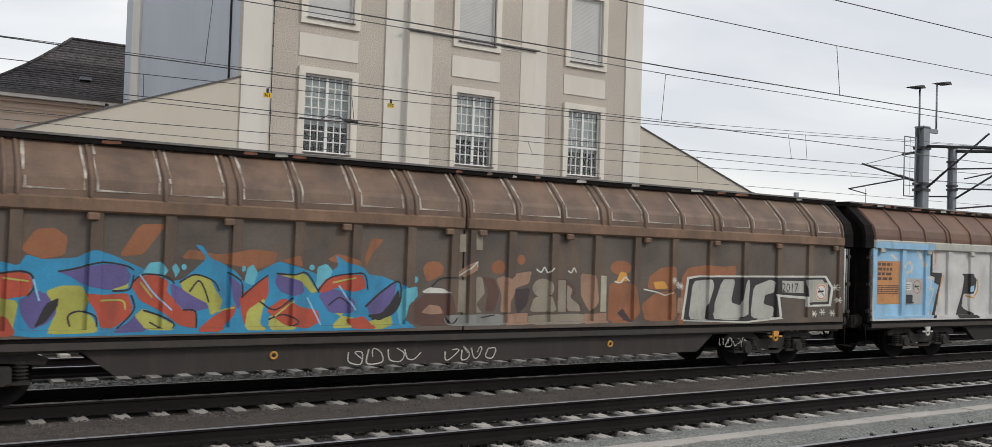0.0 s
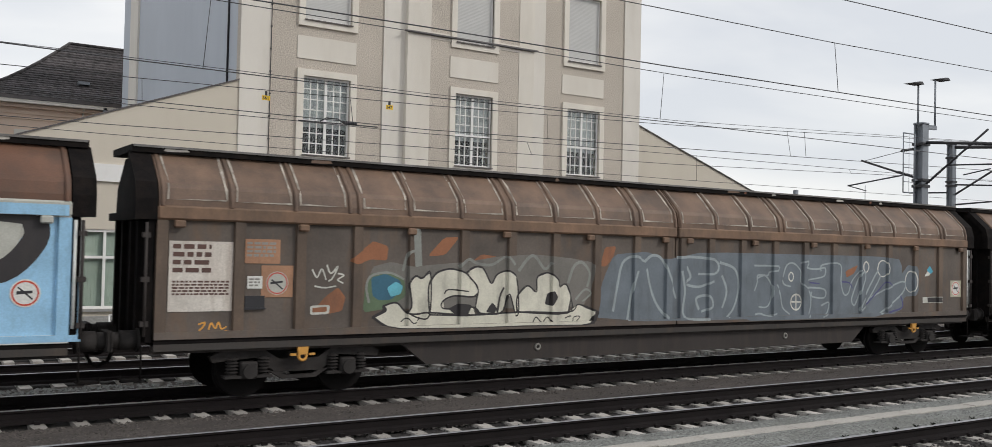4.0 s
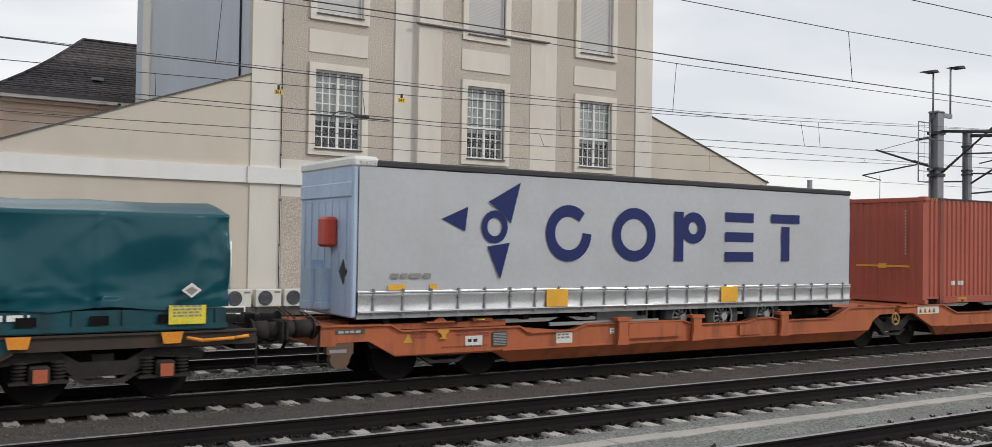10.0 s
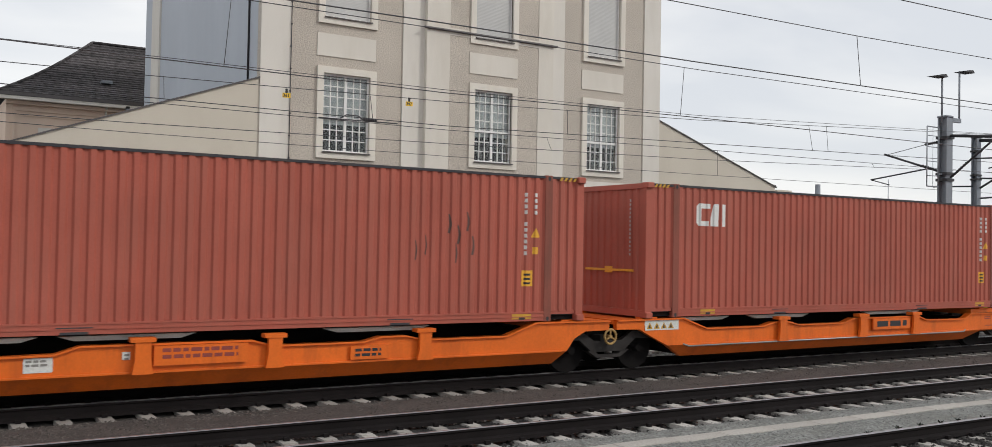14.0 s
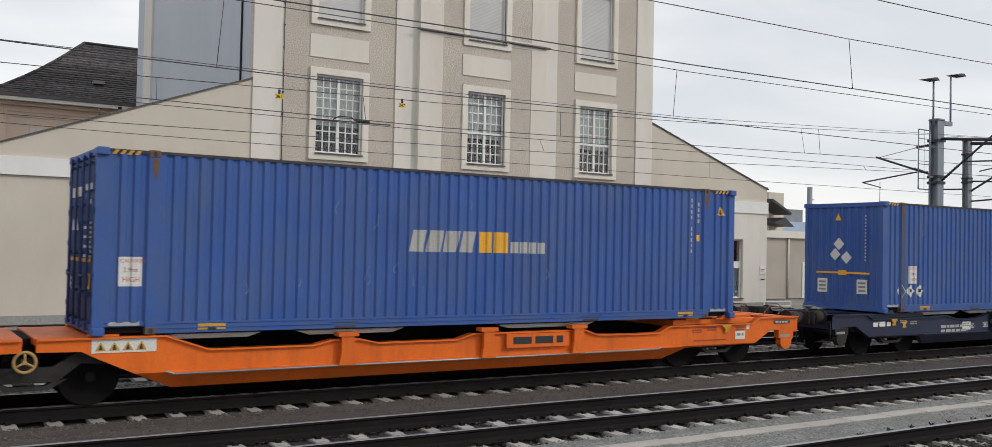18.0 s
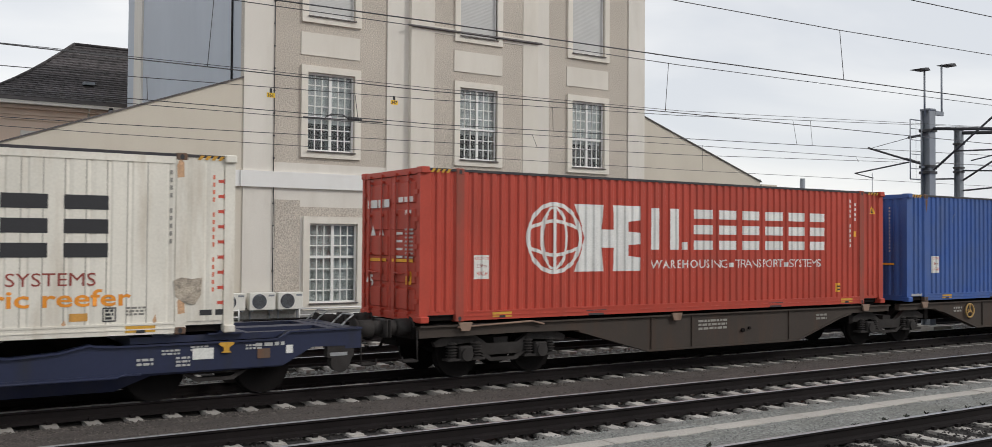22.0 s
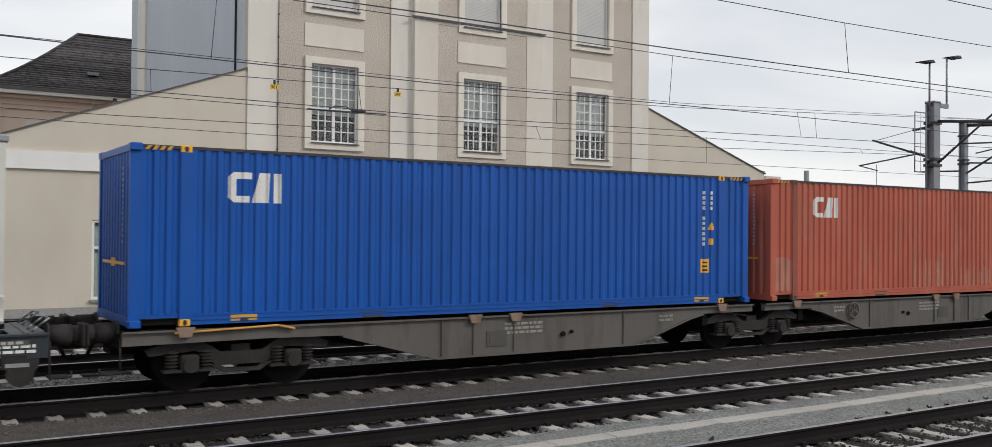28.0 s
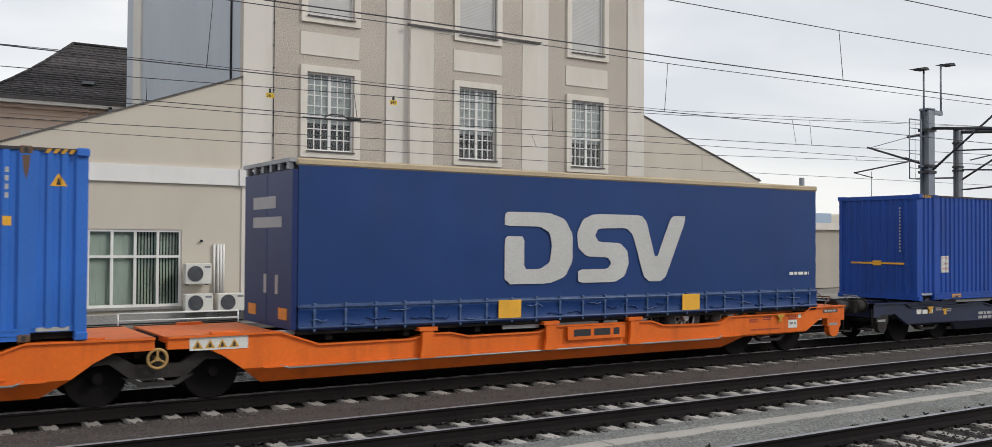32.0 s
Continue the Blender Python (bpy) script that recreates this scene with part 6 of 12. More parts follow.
spray("sp_white", 4, [(21.7, 1.28), (21.93, 1.28)], 0.03, False)
spray("sp_white", 4, [(21.75, 1.36), (21.88, 1.21)], 0.03, False)
spray("sp_white", 4, [(21.88, 1.36), (21.76, 1.21)], 0.03, False)
spray("sp_white", 4, [(22.09, 1.26), (22.32, 1.25)], 0.03, False)
spray("sp_white", 4, [(22.13, 1.33), (22.27, 1.18)], 0.03, False)
spray("sp_white", 4, [(22.26, 1.33), (22.14, 1.18)], 0.03, False)
spray("sp_white", 4, [(22.19, 1.9), (22.42, 1.9)], 0.03, False)
spray("sp_white", 4, [(22.24, 1.98), (22.38, 1.83)], 0.03, False)
spray("sp_white", 4, [(22.37, 1.98), (22.25, 1.83)], 0.03, False)
spray("sp_white", 4, [(22.27, 1.59), (22.5, 1.58)], 0.03, False)
spray("sp_white", 4, [(22.32, 1.66), (22.45, 1.51)], 0.03, False)
spray("sp_white", 4, [(22.45, 1.66), (22.32, 1.51)], 0.03, False)
spray("sp_white", 4, [(16.73, 1.93), (16.91, 1.93)], 0.03, False)
spray("sp_white", 4, [(16.76, 1.99), (16.87, 1.86)], 0.03, False)
spray("sp_white", 4, [(16.86, 1.99), (16.77, 1.86)], 0.03, False)
scribble(wg, 8.9, 0.45, 1.5, 0.28, P["sp_white"], 3)
scribble(wg, 10.9, 0.46, 1.2, 0.26, P["sp_white"], 4)
scribble(wg, 18.2, 0.5, 1.0, 0.22, P["sp_silver"], 5)
scribble(wg, 20.4, 0.84, 0.6, 0.12, P["sp_silver"], 6)
wagon_notices(wg, f, cuts, right=21.74)

wg, f, cuts = covered_wagon(22.72, "sliding-wall wagon sprayed silver with black and pale blue graffiti", P["silver_body"], P["sp_silver"], P["rust_roof"], False, P["silver_body"])
spray("sp_blue", 0, [(-0.01, 2.93), (2.68, 2.93), (2.72, 2.35), (2.61, 2.17), (3.05, 2.06), (2.84, 1.1), (0.06, 1.08)], 0, False)
spray("sp_white", 1, [(1.99, 2.93), (2.09, 2.91), (2.35, 2.49)], 0.13)
spray("sp_white", 1, [(2.42, 2.23), (2.71, 2.05), (2.56, 1.82), (2.81, 1.87), (2.47, 1.17)], 0.06)
spray("sp_white", 1, [(1.35, 2.48), (1.69, 2.61), (1.76, 2.38), (1.41, 2.32)], 0.09)
spray("sp_white", 1, [(0.83, 2.8), (1.12, 2.64), (0.9, 2.58), (1.18, 2.37)], 0.07)
spray("sp_black", 3, [(2.64, 2.93), (2.73, 2.93), (2.74, 2.35), (3.2, 2.33), (3.06, 1.82), (2.86, 1.08), (2.71, 1.08), (2.86, 1.52), (3.04, 2.0), (2.83, 2.06), (2.84, 2.22), (2.63, 2.26)], 0, False)
spray("sp_amber", 4, [(2.8, 2.93), (2.89, 2.83), (2.84, 2.56)], 0.04)
spray("sp_amber", 4, [(2.95, 2.93), (2.99, 2.9)], 0.04)
spray("sp_amber", 4, [(3.27, 2.27), (3.06, 1.82), (2.99, 1.4)], 0.04)
spray("sp_amber", 4, [(4.96, 2.19), (4.99, 1.9), (4.75, 1.66), (4.36, 1.71)], 0.05)
spray("sp_black", 3, [(4.16, 2.33), (4.65, 2.34), (4.93, 2.19), (4.87, 1.87), (4.68, 1.76), (4.26, 1.76), (4.17, 1.37), (5.14, 1.06), (3.85, 1.06), (4.2, 1.8), (4.3, 2.24)])
spray("sp_blue", 4, [(4.53, 1.97), (4.81, 2.03), (4.76, 1.86), (4.53, 1.8)])
spray("sp_blue", 1, [(6.09, 2.93), (7.25, 2.93), (6.81, 2.83), (6.6, 2.56), (6.49, 2.79)])
spray("sp_black", 3, [(5.86, 2.93), (6.08, 2.93), (6.49, 2.82), (6.6, 2.46), (6.57, 2.05), (6.42, 1.69), (6.87, 1.57), (6.83, 1.52), (5.84, 1.53), (5.86, 1.62), (6.14, 1.85), (6.25, 2.18), (6.2, 2.71), (6.02, 2.93)])
spray("sp_black", 4, [(7.33, 2.93), (7.17, 2.93), (6.77, 2.8), (6.65, 2.46), (6.67, 2.06), (6.91, 1.57), (6.79, 1.53), (6.58, 1.85), (6.53, 2.32), (6.62, 2.72), (6.97, 2.93), (7.2, 2.93)])
spot("sp_black", 3, 8.57, 1.96, 0.42, 0.42)
spot("sp_blue", 4, 8.70, 1.81, 0.23, 0.23)
spray("sp_black", 4, [(8.56, 1.58), (8.58, 1.06)], 0.04)
spray("sp_black", 3, [(10.46, 2.43), (11.05, 2.42), (10.98, 2.23), (10.89, 1.82), (11.29, 1.58), (12.45, 1.53), (11.35, 1.33), (11.03, 1.46), (10.8, 1.73), (10.36, 1.06), (10.18, 1.06), (10.52, 1.74), (10.62, 2.19)])
spray("sp_black", 3, [(11.3, 2.37), (11.93, 2.52), (12.31, 2.49), (12.48, 2.22), (12.49, 2.05), (14.32, 1.97), (14.33, 1.8), (11.9, 1.96), (12.07, 2.14), (11.93, 2.38), (11.62, 2.34)])
spray("sp_black", 4, [(14.32, 2.02), (14.69, 1.94), (15.32, 1.75), (16.68, 1.58), (16.89, 1.47), (16.76, 1.32), (15.97, 1.41), (14.72, 1.7), (14.62, 1.35), (13.88, 1.15), (13.08, 1.06), (14.35, 1.33)])
spray("sp_blue", 1, [(13.11, 2.93), (14.58, 2.93), (14.35, 2.87), (13.7, 2.77)], 0, False)
spray("sp_black", 3, [(13.14, 2.93), (13.52, 2.93), (13.68, 2.65), (14.29, 2.83), (14.47, 2.73), (14.06, 2.66), (13.55, 2.26), (13.43, 2.36), (13.53, 2.72)])
spray("sp_black", 3, [(14.29, 2.75), (14.32, 1.99)], 0.07)
spray("sp_blue", 0, [(17.23, 2.93), (22.63, 2.93), (22.72, 1.06), (18.59, 1.06), (18.42, 1.6), (17.76, 2.13)], 0, False)
spray("sp_black", 3, [(15.69, 2.48), (16.12, 2.47), (16.18, 2.59), (16.41, 2.2), (16.87, 2.02), (17.42, 2.02), (17.12, 2.93), (17.48, 2.93), (17.8, 2.13), (18.3, 1.87), (18.63, 1.51), (18.65, 1.06), (18.3, 1.06), (18.35, 1.51), (17.81, 1.85), (16.34, 1.94), (15.71, 2.11)], 0, False)
spray("sp_blue", 4, [(15.91, 2.28), (16.17, 2.28), (16.25, 2.1), (15.91, 2.11)])
spray("sp_silver", 2, [(18.88, 1.08), (18.93, 1.6), (19.6, 1.93), (20.15, 1.51), (20.22, 1.06)])
spray("sp_silver", 2, [(20.19, 2.59), (20.8, 2.93), (21.62, 2.93), (21.97, 2.77), (21.65, 2.23), (20.68, 2.22)])
spray("sp_black", 3, [(18.71, 1.06), (18.71, 1.6), (19.0, 1.94), (19.59, 2.05), (20.09, 1.84), (20.41, 1.06), (20.12, 1.06), (19.95, 1.6), (19.6, 1.86), (19.09, 1.77), (18.91, 1.06)])
spray("sp_black", 4, [(19.93, 2.02), (20.11, 2.63), (20.65, 2.93), (21.45, 2.93), (22.06, 2.87)], 0.19)
spray("sp_black", 5, [(22.03, 2.93), (22.06, 2.58), (21.62, 2.11), (20.81, 2.1), (20.17, 2.21)], 0.37)
spray("sp_amber", 6, [(19.02, 1.33), (19.23, 1.74), (19.83, 1.84)], 0.09)
spray("sp_amber", 6, [(20.34, 2.73), (20.73, 2.93), (21.37, 2.93)], 0.1)
spray("sp_amber", 6, [(11.45, 2.7), (11.74, 2.93)], 0.06)
spray("sp_amber", 6, [(11.35, 1.29), (12.08, 1.36)], 0.06)
spray("sp_amber", 6, [(13.55, 2.32), (14.18, 2.7)], 0.07)
spray("sp_amber", 6, [(14.6, 1.1), (14.7, 1.64)], 0.07)
spray("sp_amber", 6, [(14.54, 2.67), (14.82, 2.93)], 0.07)
spray("sp_amber", 6, [(9.02, 2.31), (9.02, 1.8), (8.74, 1.45), (8.74, 1.09)], 0.06)
spray("sp_amber", 6, [(6.71, 2.32), (7.05, 2.87), (7.54, 2.93)], 0.05)
spray("sp_amber", 6, [(11.05, 2.35), (11.14, 1.9)], 0.06)
spray("sp_amber", 6, [(10.45, 1.22), (10.82, 1.65)], 0.06)
spray("sp_amber", 6, [(16.31, 2.59), (16.4, 2.12)], 0.08)
spray("sp_amber", 6, [(5.85, 1.49), (6.87, 1.45)], 0.05)
for x0, x1, col in ((0.05, 2.68, "sp_blue"), (5.85, 7.55, "sp_blue"), (13.15, 14.55, "sp_blue"), (17.2, 22.5, "sp_blue")):
    paint_on("graffiti_field", [rect(x0, x1, 2.955, 3.12)], P[col], wg, lambda q: SIDE - 0.036, (), 0.003)
paint_on("notice_panel", [rect(20.32, 21.16, 1.32, 1.73)], P["sp_orange"], wg, f, cuts, 0.010, "orange notice panel")
wagon_notices(wg, f, cuts, upper=False, board=False)
paint_on("roof_gap_strip", [rect(11.1, 11.36, 2.95, 3.15)], P["sp_silver"], wg, lambda q: SIDE - 0.036, (), 0.003)
scribble(wg, 9.4, 0.5, 0.5, 0.25, P["sp_white"], 8, n=6)

wg, f, cuts = covered_wagon(46.52, "brown sliding-wall wagon with white-green and slate blue graffiti", P["grey_body"], P["brown_body"], P["brown_roof"], True, P["rib"])
spray("sp_slate2", 1, [(8.98, 1.13), (9.12, 1.91), (9.44, 2.55), (10.38, 2.63), (10.94, 2.46), (12.1, 2.65), (18.49, 2.65), (19.56, 2.58), (19.59, 1.06)])
spray("sp_burnt", 0, [(3.34, 2.34), (3.69, 2.61), (3.81, 2.7), (4.11, 2.61), (4.09, 2.35), (3.77, 2.37), (3.49, 2.27)])
spray("sp_burnt", 0, [(4.93, 2.44), (5.28, 2.8), (5.62, 2.82), (5.31, 2.47)])
spray("sp_burnt", 0, [(9.08, 2.3), (9.2, 2.7), (9.51, 2.73), (9.42, 2.46), (9.23, 2.29)])
spray("sp_burnt", 0, [(5.88, 2.33), (6.12, 2.5), (6.48, 2.46), (6.37, 2.35), (6.1, 2.26)])
spray("sp_burnt", 0, [(2.65, 1.42), (2.89, 1.69), (3.14, 1.87), (3.29, 1.69), (3.23, 1.45), (2.95, 1.4)])
spray("sp_haze", 1, [(3.72, 1.48), (3.78, 2.23), (4.17, 2.33), (4.65, 2.24), (4.98, 2.28), (5.82, 2.35), (6.48, 2.46), (7.39, 2.52), (8.35, 2.45), (8.92, 2.37), (8.87, 1.86), (8.63, 1.43)])
spray("sp_silver2", 2, [(5.61, 2.25), (5.82, 2.4), (6.04, 2.32), (6.37, 2.3), (6.7, 2.46), (6.88, 2.3)], 0.06)
spray("sp_silver2", 2, [(7, 2.18), (7.22, 2.43), (7.39, 2.48), (7.64, 2.23), (7.81, 2.36)], 0.07)
spray("sp_silver2", 2, [(8.24, 1.94), (8.38, 2.28), (8.6, 2.37), (8.8, 2.15), (8.74, 1.86)], 0.07)
spray("sp_silver2", 2, [(8.44, 1.6), (8.68, 1.81), (8.84, 1.73), (8.62, 1.56)], 0.05)
spray("sp_silver2", 2, [(4.42, 2.16), (4.51, 2.47), (4.66, 2.55)], 0.06)
spray("sp_silver2", 1, [(4.59, 2.99), (4.77, 3), (4.83, 2.16), (4.65, 2.13)])
spray("sp_olive3", 2, [(3.63, 1.41), (3.67, 1.93), (3.78, 2.12), (4.17, 2.14), (4.45, 2.01), (4.5, 1.7), (4.09, 1.48)])
spray("sp_cyan3", 3, [(3.81, 1.72), (3.78, 2.04), (4.07, 2.11), (4.37, 1.99), (4.43, 1.82), (4.19, 1.64), (3.94, 1.63)])
spray("sp_aqua", 4, [(4.1, 1.86), (4.28, 1.97), (4.43, 1.89), (4.38, 1.74), (4.18, 1.69)])
spray("sp_silver2", 4, [(3.75, 1.59), (3.69, 1.89), (3.8, 2.08), (4.15, 2.13), (4.45, 2.01)], 0.05)
spray("sp_black", 3, [(3.78, 1.33), (4.03, 1.45), (4.01, 1.54), (4.25, 1.6), (4.46, 1.4), (4.71, 1.37), (4.97, 1.39), (5.96, 1.33), (7.06, 1.37), (8.35, 1.35), (8.6, 1.51), (8.83, 1.44), (9.05, 1.34), (8.87, 1.07), (7.24, 1.09), (5.85, 1.09), (4.35, 1.11), (4.04, 1.16)])
spray("sp_black", 3, [(4.5, 1.37), (4.58, 1.54), (4.53, 1.95), (4.65, 2.1), (4.83, 2.05), (5.01, 2.16), (5.01, 1.33), (4.75, 1.27)])
spray("sp_black", 3, [(4.98, 1.32), (4.95, 1.91), (5.12, 2.16), (5.45, 2.24), (5.78, 2.14), (6.01, 1.93), (6.07, 1.76), (5.94, 1.68), (5.54, 1.7), (5.28, 1.6), (5.3, 1.45), (5.97, 1.46), (6.03, 1.3)])
spray("sp_black", 3, [(5.72, 2.15), (5.97, 2.28), (6.16, 2.24), (6.36, 1.94), (6.49, 2.13), (6.74, 2.21), (6.94, 2.09), (7.01, 1.86), (7.03, 1.32), (6.92, 1.32), (6.76, 1.73), (6.63, 1.34), (6.14, 1.33), (5.99, 1.43), (6.04, 1.86)])
spray("sp_black", 3, [(6.96, 1.34), (6.95, 1.67), (7.21, 1.9), (7.43, 1.77), (7.46, 2.08), (7.73, 2.17), (7.96, 2.02), (8.02, 1.86), (8.2, 1.93), (8.34, 1.66), (8.26, 1.3)])
spray("sp_pale", 4, [(3.85, 1.33), (4.09, 1.44), (4.07, 1.53), (4.31, 1.58), (4.51, 1.4), (4.75, 1.37), (5, 1.39), (5.96, 1.33), (7.02, 1.37), (8.26, 1.35), (8.5, 1.5), (8.73, 1.43), (8.94, 1.34), (8.76, 1.09), (7.2, 1.11), (5.86, 1.1), (4.4, 1.12), (4.1, 1.17)])
spray("sp_pale", 4, [(4.51, 1.4), (4.59, 1.55), (4.54, 1.93), (4.66, 2.07), (4.83, 2.03), (5, 2.13), (5, 1.35), (4.75, 1.3)])
spray("sp_pale", 4, [(5, 1.35), (4.97, 1.89), (5.14, 2.13), (5.45, 2.21), (5.77, 2.12), (6, 1.92), (6.06, 1.76), (5.93, 1.68), (5.54, 1.7), (5.29, 1.61), (5.31, 1.46), (5.95, 1.48), (6.01, 1.33)])
spray("sp_pale", 4, [(5.74, 2.13), (5.99, 2.25), (6.17, 2.22), (6.36, 1.94), (6.49, 2.11), (6.73, 2.18), (6.92, 2.07), (6.99, 1.86), (7.01, 1.35), (6.9, 1.35), (6.75, 1.73), (6.62, 1.37), (6.15, 1.36), (6.01, 1.46), (6.05, 1.86)])
spray("sp_pale", 4, [(6.98, 1.37), (6.98, 1.68), (7.22, 1.89), (7.44, 1.77), (7.46, 2.06), (7.73, 2.15), (7.95, 2.01), (8, 1.86), (8.18, 1.92), (8.31, 1.67), (8.24, 1.33)])
spray("sp_black", 6, [(3.85, 1.33), (4.09, 1.44), (4.07, 1.53), (4.31, 1.58), (4.51, 1.4), (4.75, 1.37), (5, 1.39), (5.96, 1.33), (7.02, 1.37), (8.26, 1.35), (8.5, 1.5), (8.73, 1.43), (8.94, 1.34), (8.76, 1.09), (7.2, 1.11), (5.86, 1.1), (4.4, 1.12), (4.1, 1.17), (3.85, 1.33)], 0.035)
spray("sp_black", 6, [(4.51, 1.4), (4.59, 1.55), (4.54, 1.93), (4.66, 2.07), (4.83, 2.03), (5, 2.13), (5, 1.35), (4.75, 1.3), (4.51, 1.4)], 0.035)
spray("sp_black", 6, [(5, 1.35), (4.97, 1.89), (5.14, 2.13), (5.45, 2.21), (5.77, 2.12), (6, 1.92), (6.06, 1.76), (5.93, 1.68), (5.54, 1.7), (5.29, 1.61), (5.31, 1.46), (5.95, 1.48), (6.01, 1.33), (5, 1.35)], 0.035)
spray("sp_black", 6, [(5.74, 2.13), (5.99, 2.25), (6.17, 2.22), (6.36, 1.94), (6.49, 2.11), (6.73, 2.18), (6.92, 2.07), (6.99, 1.86), (7.01, 1.35), (6.9, 1.35), (6.75, 1.73), (6.62, 1.37), (6.15, 1.36), (6.01, 1.46), (6.05, 1.86), (5.74, 2.13)], 0.035)
spray("sp_black", 6, [(6.98, 1.37), (6.98, 1.68), (7.22, 1.89), (7.44, 1.77), (7.46, 2.06), (7.73, 2.15), (7.95, 2.01), (8, 1.86), (8.18, 1.92), (8.31, 1.67), (8.24, 1.33), (6.98, 1.37)], 0.035)
spray("sp_black", 6, [(5.31, 1.74), (5.41, 1.82), (5.84, 1.78)], 0.03)
spray("sp_black", 6, [(6.51, 1.37), (6.57, 1.69), (6.66, 1.86)], 0.05)
spray("sp_black", 6, [(7.65, 1.52), (7.71, 1.73), (7.86, 1.79), (7.95, 1.65), (7.83, 1.48)])
spray("sp_black", 6, [(5.4, 1.46), (5.63, 1.56), (5.93, 1.52), (5.85, 1.34), (5.53, 1.36)])
spray("sp_black", 6, [(6.24, 1.38), (6.39, 1.57), (6.51, 1.45), (6.45, 1.35)])
spray("sp_black", 6, [(4.4, 1.23), (4.51, 1.3), (4.65, 1.2), (4.8, 1.3)], 0.025)
spray("sp_black", 6, [(7.37, 1.16), (7.45, 1.26), (7.6, 1.15), (7.72, 1.26), (7.84, 1.14)], 0.025)
spray("sp_black", 6, [(8.18, 1.23), (8.32, 1.27), (8.22, 1.14), (8.36, 1.14), (8.41, 1.25), (8.56, 1.25), (8.44, 1.13)], 0.022)
spray("sp_silver2", 4, [(4.58, 1.95), (4.62, 1.7), (4.61, 1.47)], 0.05)
spray("sp_white", 3, [(2.65, 2.18), (2.74, 2.04), (2.83, 2.19), (2.91, 2)], 0.03)
spray("sp_white", 3, [(2.92, 2.26), (3, 2.11), (3.13, 2.24), (3.04, 2.04), (2.95, 1.97)], 0.03)
spray("sp_white", 3, [(3.13, 2.11), (3.25, 2.08), (3.13, 2), (3.24, 1.94)], 0.03)
spray("sp_white", 3, [(2.7, 1.89), (2.89, 1.86), (3.1, 1.89)], 0.03)
spray("sp_white", 3, [(2.63, 1.55), (3, 1.56), (2.98, 1.4), (2.63, 1.39)])
spray("sp_burnt", 4, [(2.67, 1.51), (2.94, 1.53), (2.94, 1.44), (2.67, 1.43)])
spray("sp_amber", 3, [(0.71, 1.27), (0.82, 1.3), (0.78, 1.22), (0.72, 1.17)], 0.03)
spray("sp_amber", 3, [(0.88, 1.18), (0.92, 1.29), (0.99, 1.2), (1.04, 1.3), (1.09, 1.19), (1.18, 1.23)], 0.03)
spray("sp_amber", 3, [(0.74, 1.15), (0.99, 1.13), (1.19, 1.16)], 0.03)
spray("sp_slate3", 3, [(9.45, 1.34), (9.57, 1.94), (9.7, 2.38), (10.01, 2.52), (10.31, 2.42)], 0.065)
spray("sp_slate3", 3, [(10.31, 2.4), (10.55, 2.55), (10.82, 2.47), (11.05, 2.08), (11.26, 1.6)], 0.065)
spray("sp_slate3", 3, [(11.02, 1.16), (10.71, 1.45), (10.51, 1.81), (10.39, 2.26)], 0.065)
spray("sp_slate3", 3, [(9.85, 1.14), (9.96, 1.77), (10.1, 2.21)], 0.065)
spray("sp_slate3", 3, [(11.27, 2.51), (11.81, 2.53), (12.51, 2.45), (12.52, 2.18), (11.93, 2.15)], 0.065)
spray("sp_slate3", 3, [(11.58, 2.31), (11.7, 2.08), (11.54, 1.93), (11.97, 1.86), (12.4, 1.99)], 0.065)
spray("sp_slate3", 3, [(11.98, 1.34), (11.89, 1.6), (12.26, 1.65), (12.36, 1.41), (12.05, 1.3)], 0.065)
spray("sp_slate3", 3, [(11.39, 2.22), (11.48, 1.77), (11.47, 1.2), (12.28, 1.12)], 0.065)
spray("sp_slate3", 3, [(12.62, 2.42), (13.12, 2.27), (13.25, 1.86), (13.11, 1.39), (12.87, 1.15)], 0.065)
spray("sp_slate3", 3, [(12.7, 2.12), (12.86, 1.76), (12.72, 1.37)], 0.065)
spray("sp_slate2", 1, [(13.1, 2.36), (13.78, 2.51), (14.66, 2.54), (15.7, 2.58), (16.96, 2.57), (17.08, 1.95), (17.22, 1.68), (17.52, 1.98), (17.82, 2.49), (18.0, 2.59), (18.17, 2.47), (18.2, 2.25), (18.46, 2.55), (18.72, 2.63), (19.0, 2.51), (19.07, 2.16), (19.56, 2.19), (19.84, 2.44), (20.2, 2.39), (20.33, 1.93), (20.14, 1.6), (19.71, 1.58), (19.44, 1.15), (16.99, 1.06), (13.13, 1.06)])
spray("sp_slate3", 3, [(13.78, 2.36), (14.59, 2.35), (14.61, 2.26), (14.32, 2.21), (14.25, 2.13), (13.91, 2.13), (13.89, 1.97), (13.8, 1.76)], 0.045)
spray("sp_slate3", 3, [(13.89, 2.06), (14.17, 2.12), (14.4, 1.86), (14.38, 1.59), (14.24, 1.38), (13.95, 1.38)], 0.045)
spray("sp_slate3", 3, [(14.8, 2.1), (14.92, 2.37), (15.17, 2.43), (15.44, 2.24), (15.45, 1.96), (15.78, 1.73), (15.83, 1.39), (15.71, 1.08)], 0.045)
spray("sp_slate3", 3, [(14.77, 2.02), (14.85, 1.91), (15.09, 1.86)], 0.045)
spray("sp_slate3", 3, [(14.52, 1.91), (14.7, 1.69), (14.79, 1.36), (15.05, 1.19)], 0.045)
spray("sp_slate3", 3, [(15.6, 2.32), (16.04, 2.29), (16.35, 2.33), (16.38, 2.21), (16.27, 2.1), (15.66, 2.02)], 0.045)
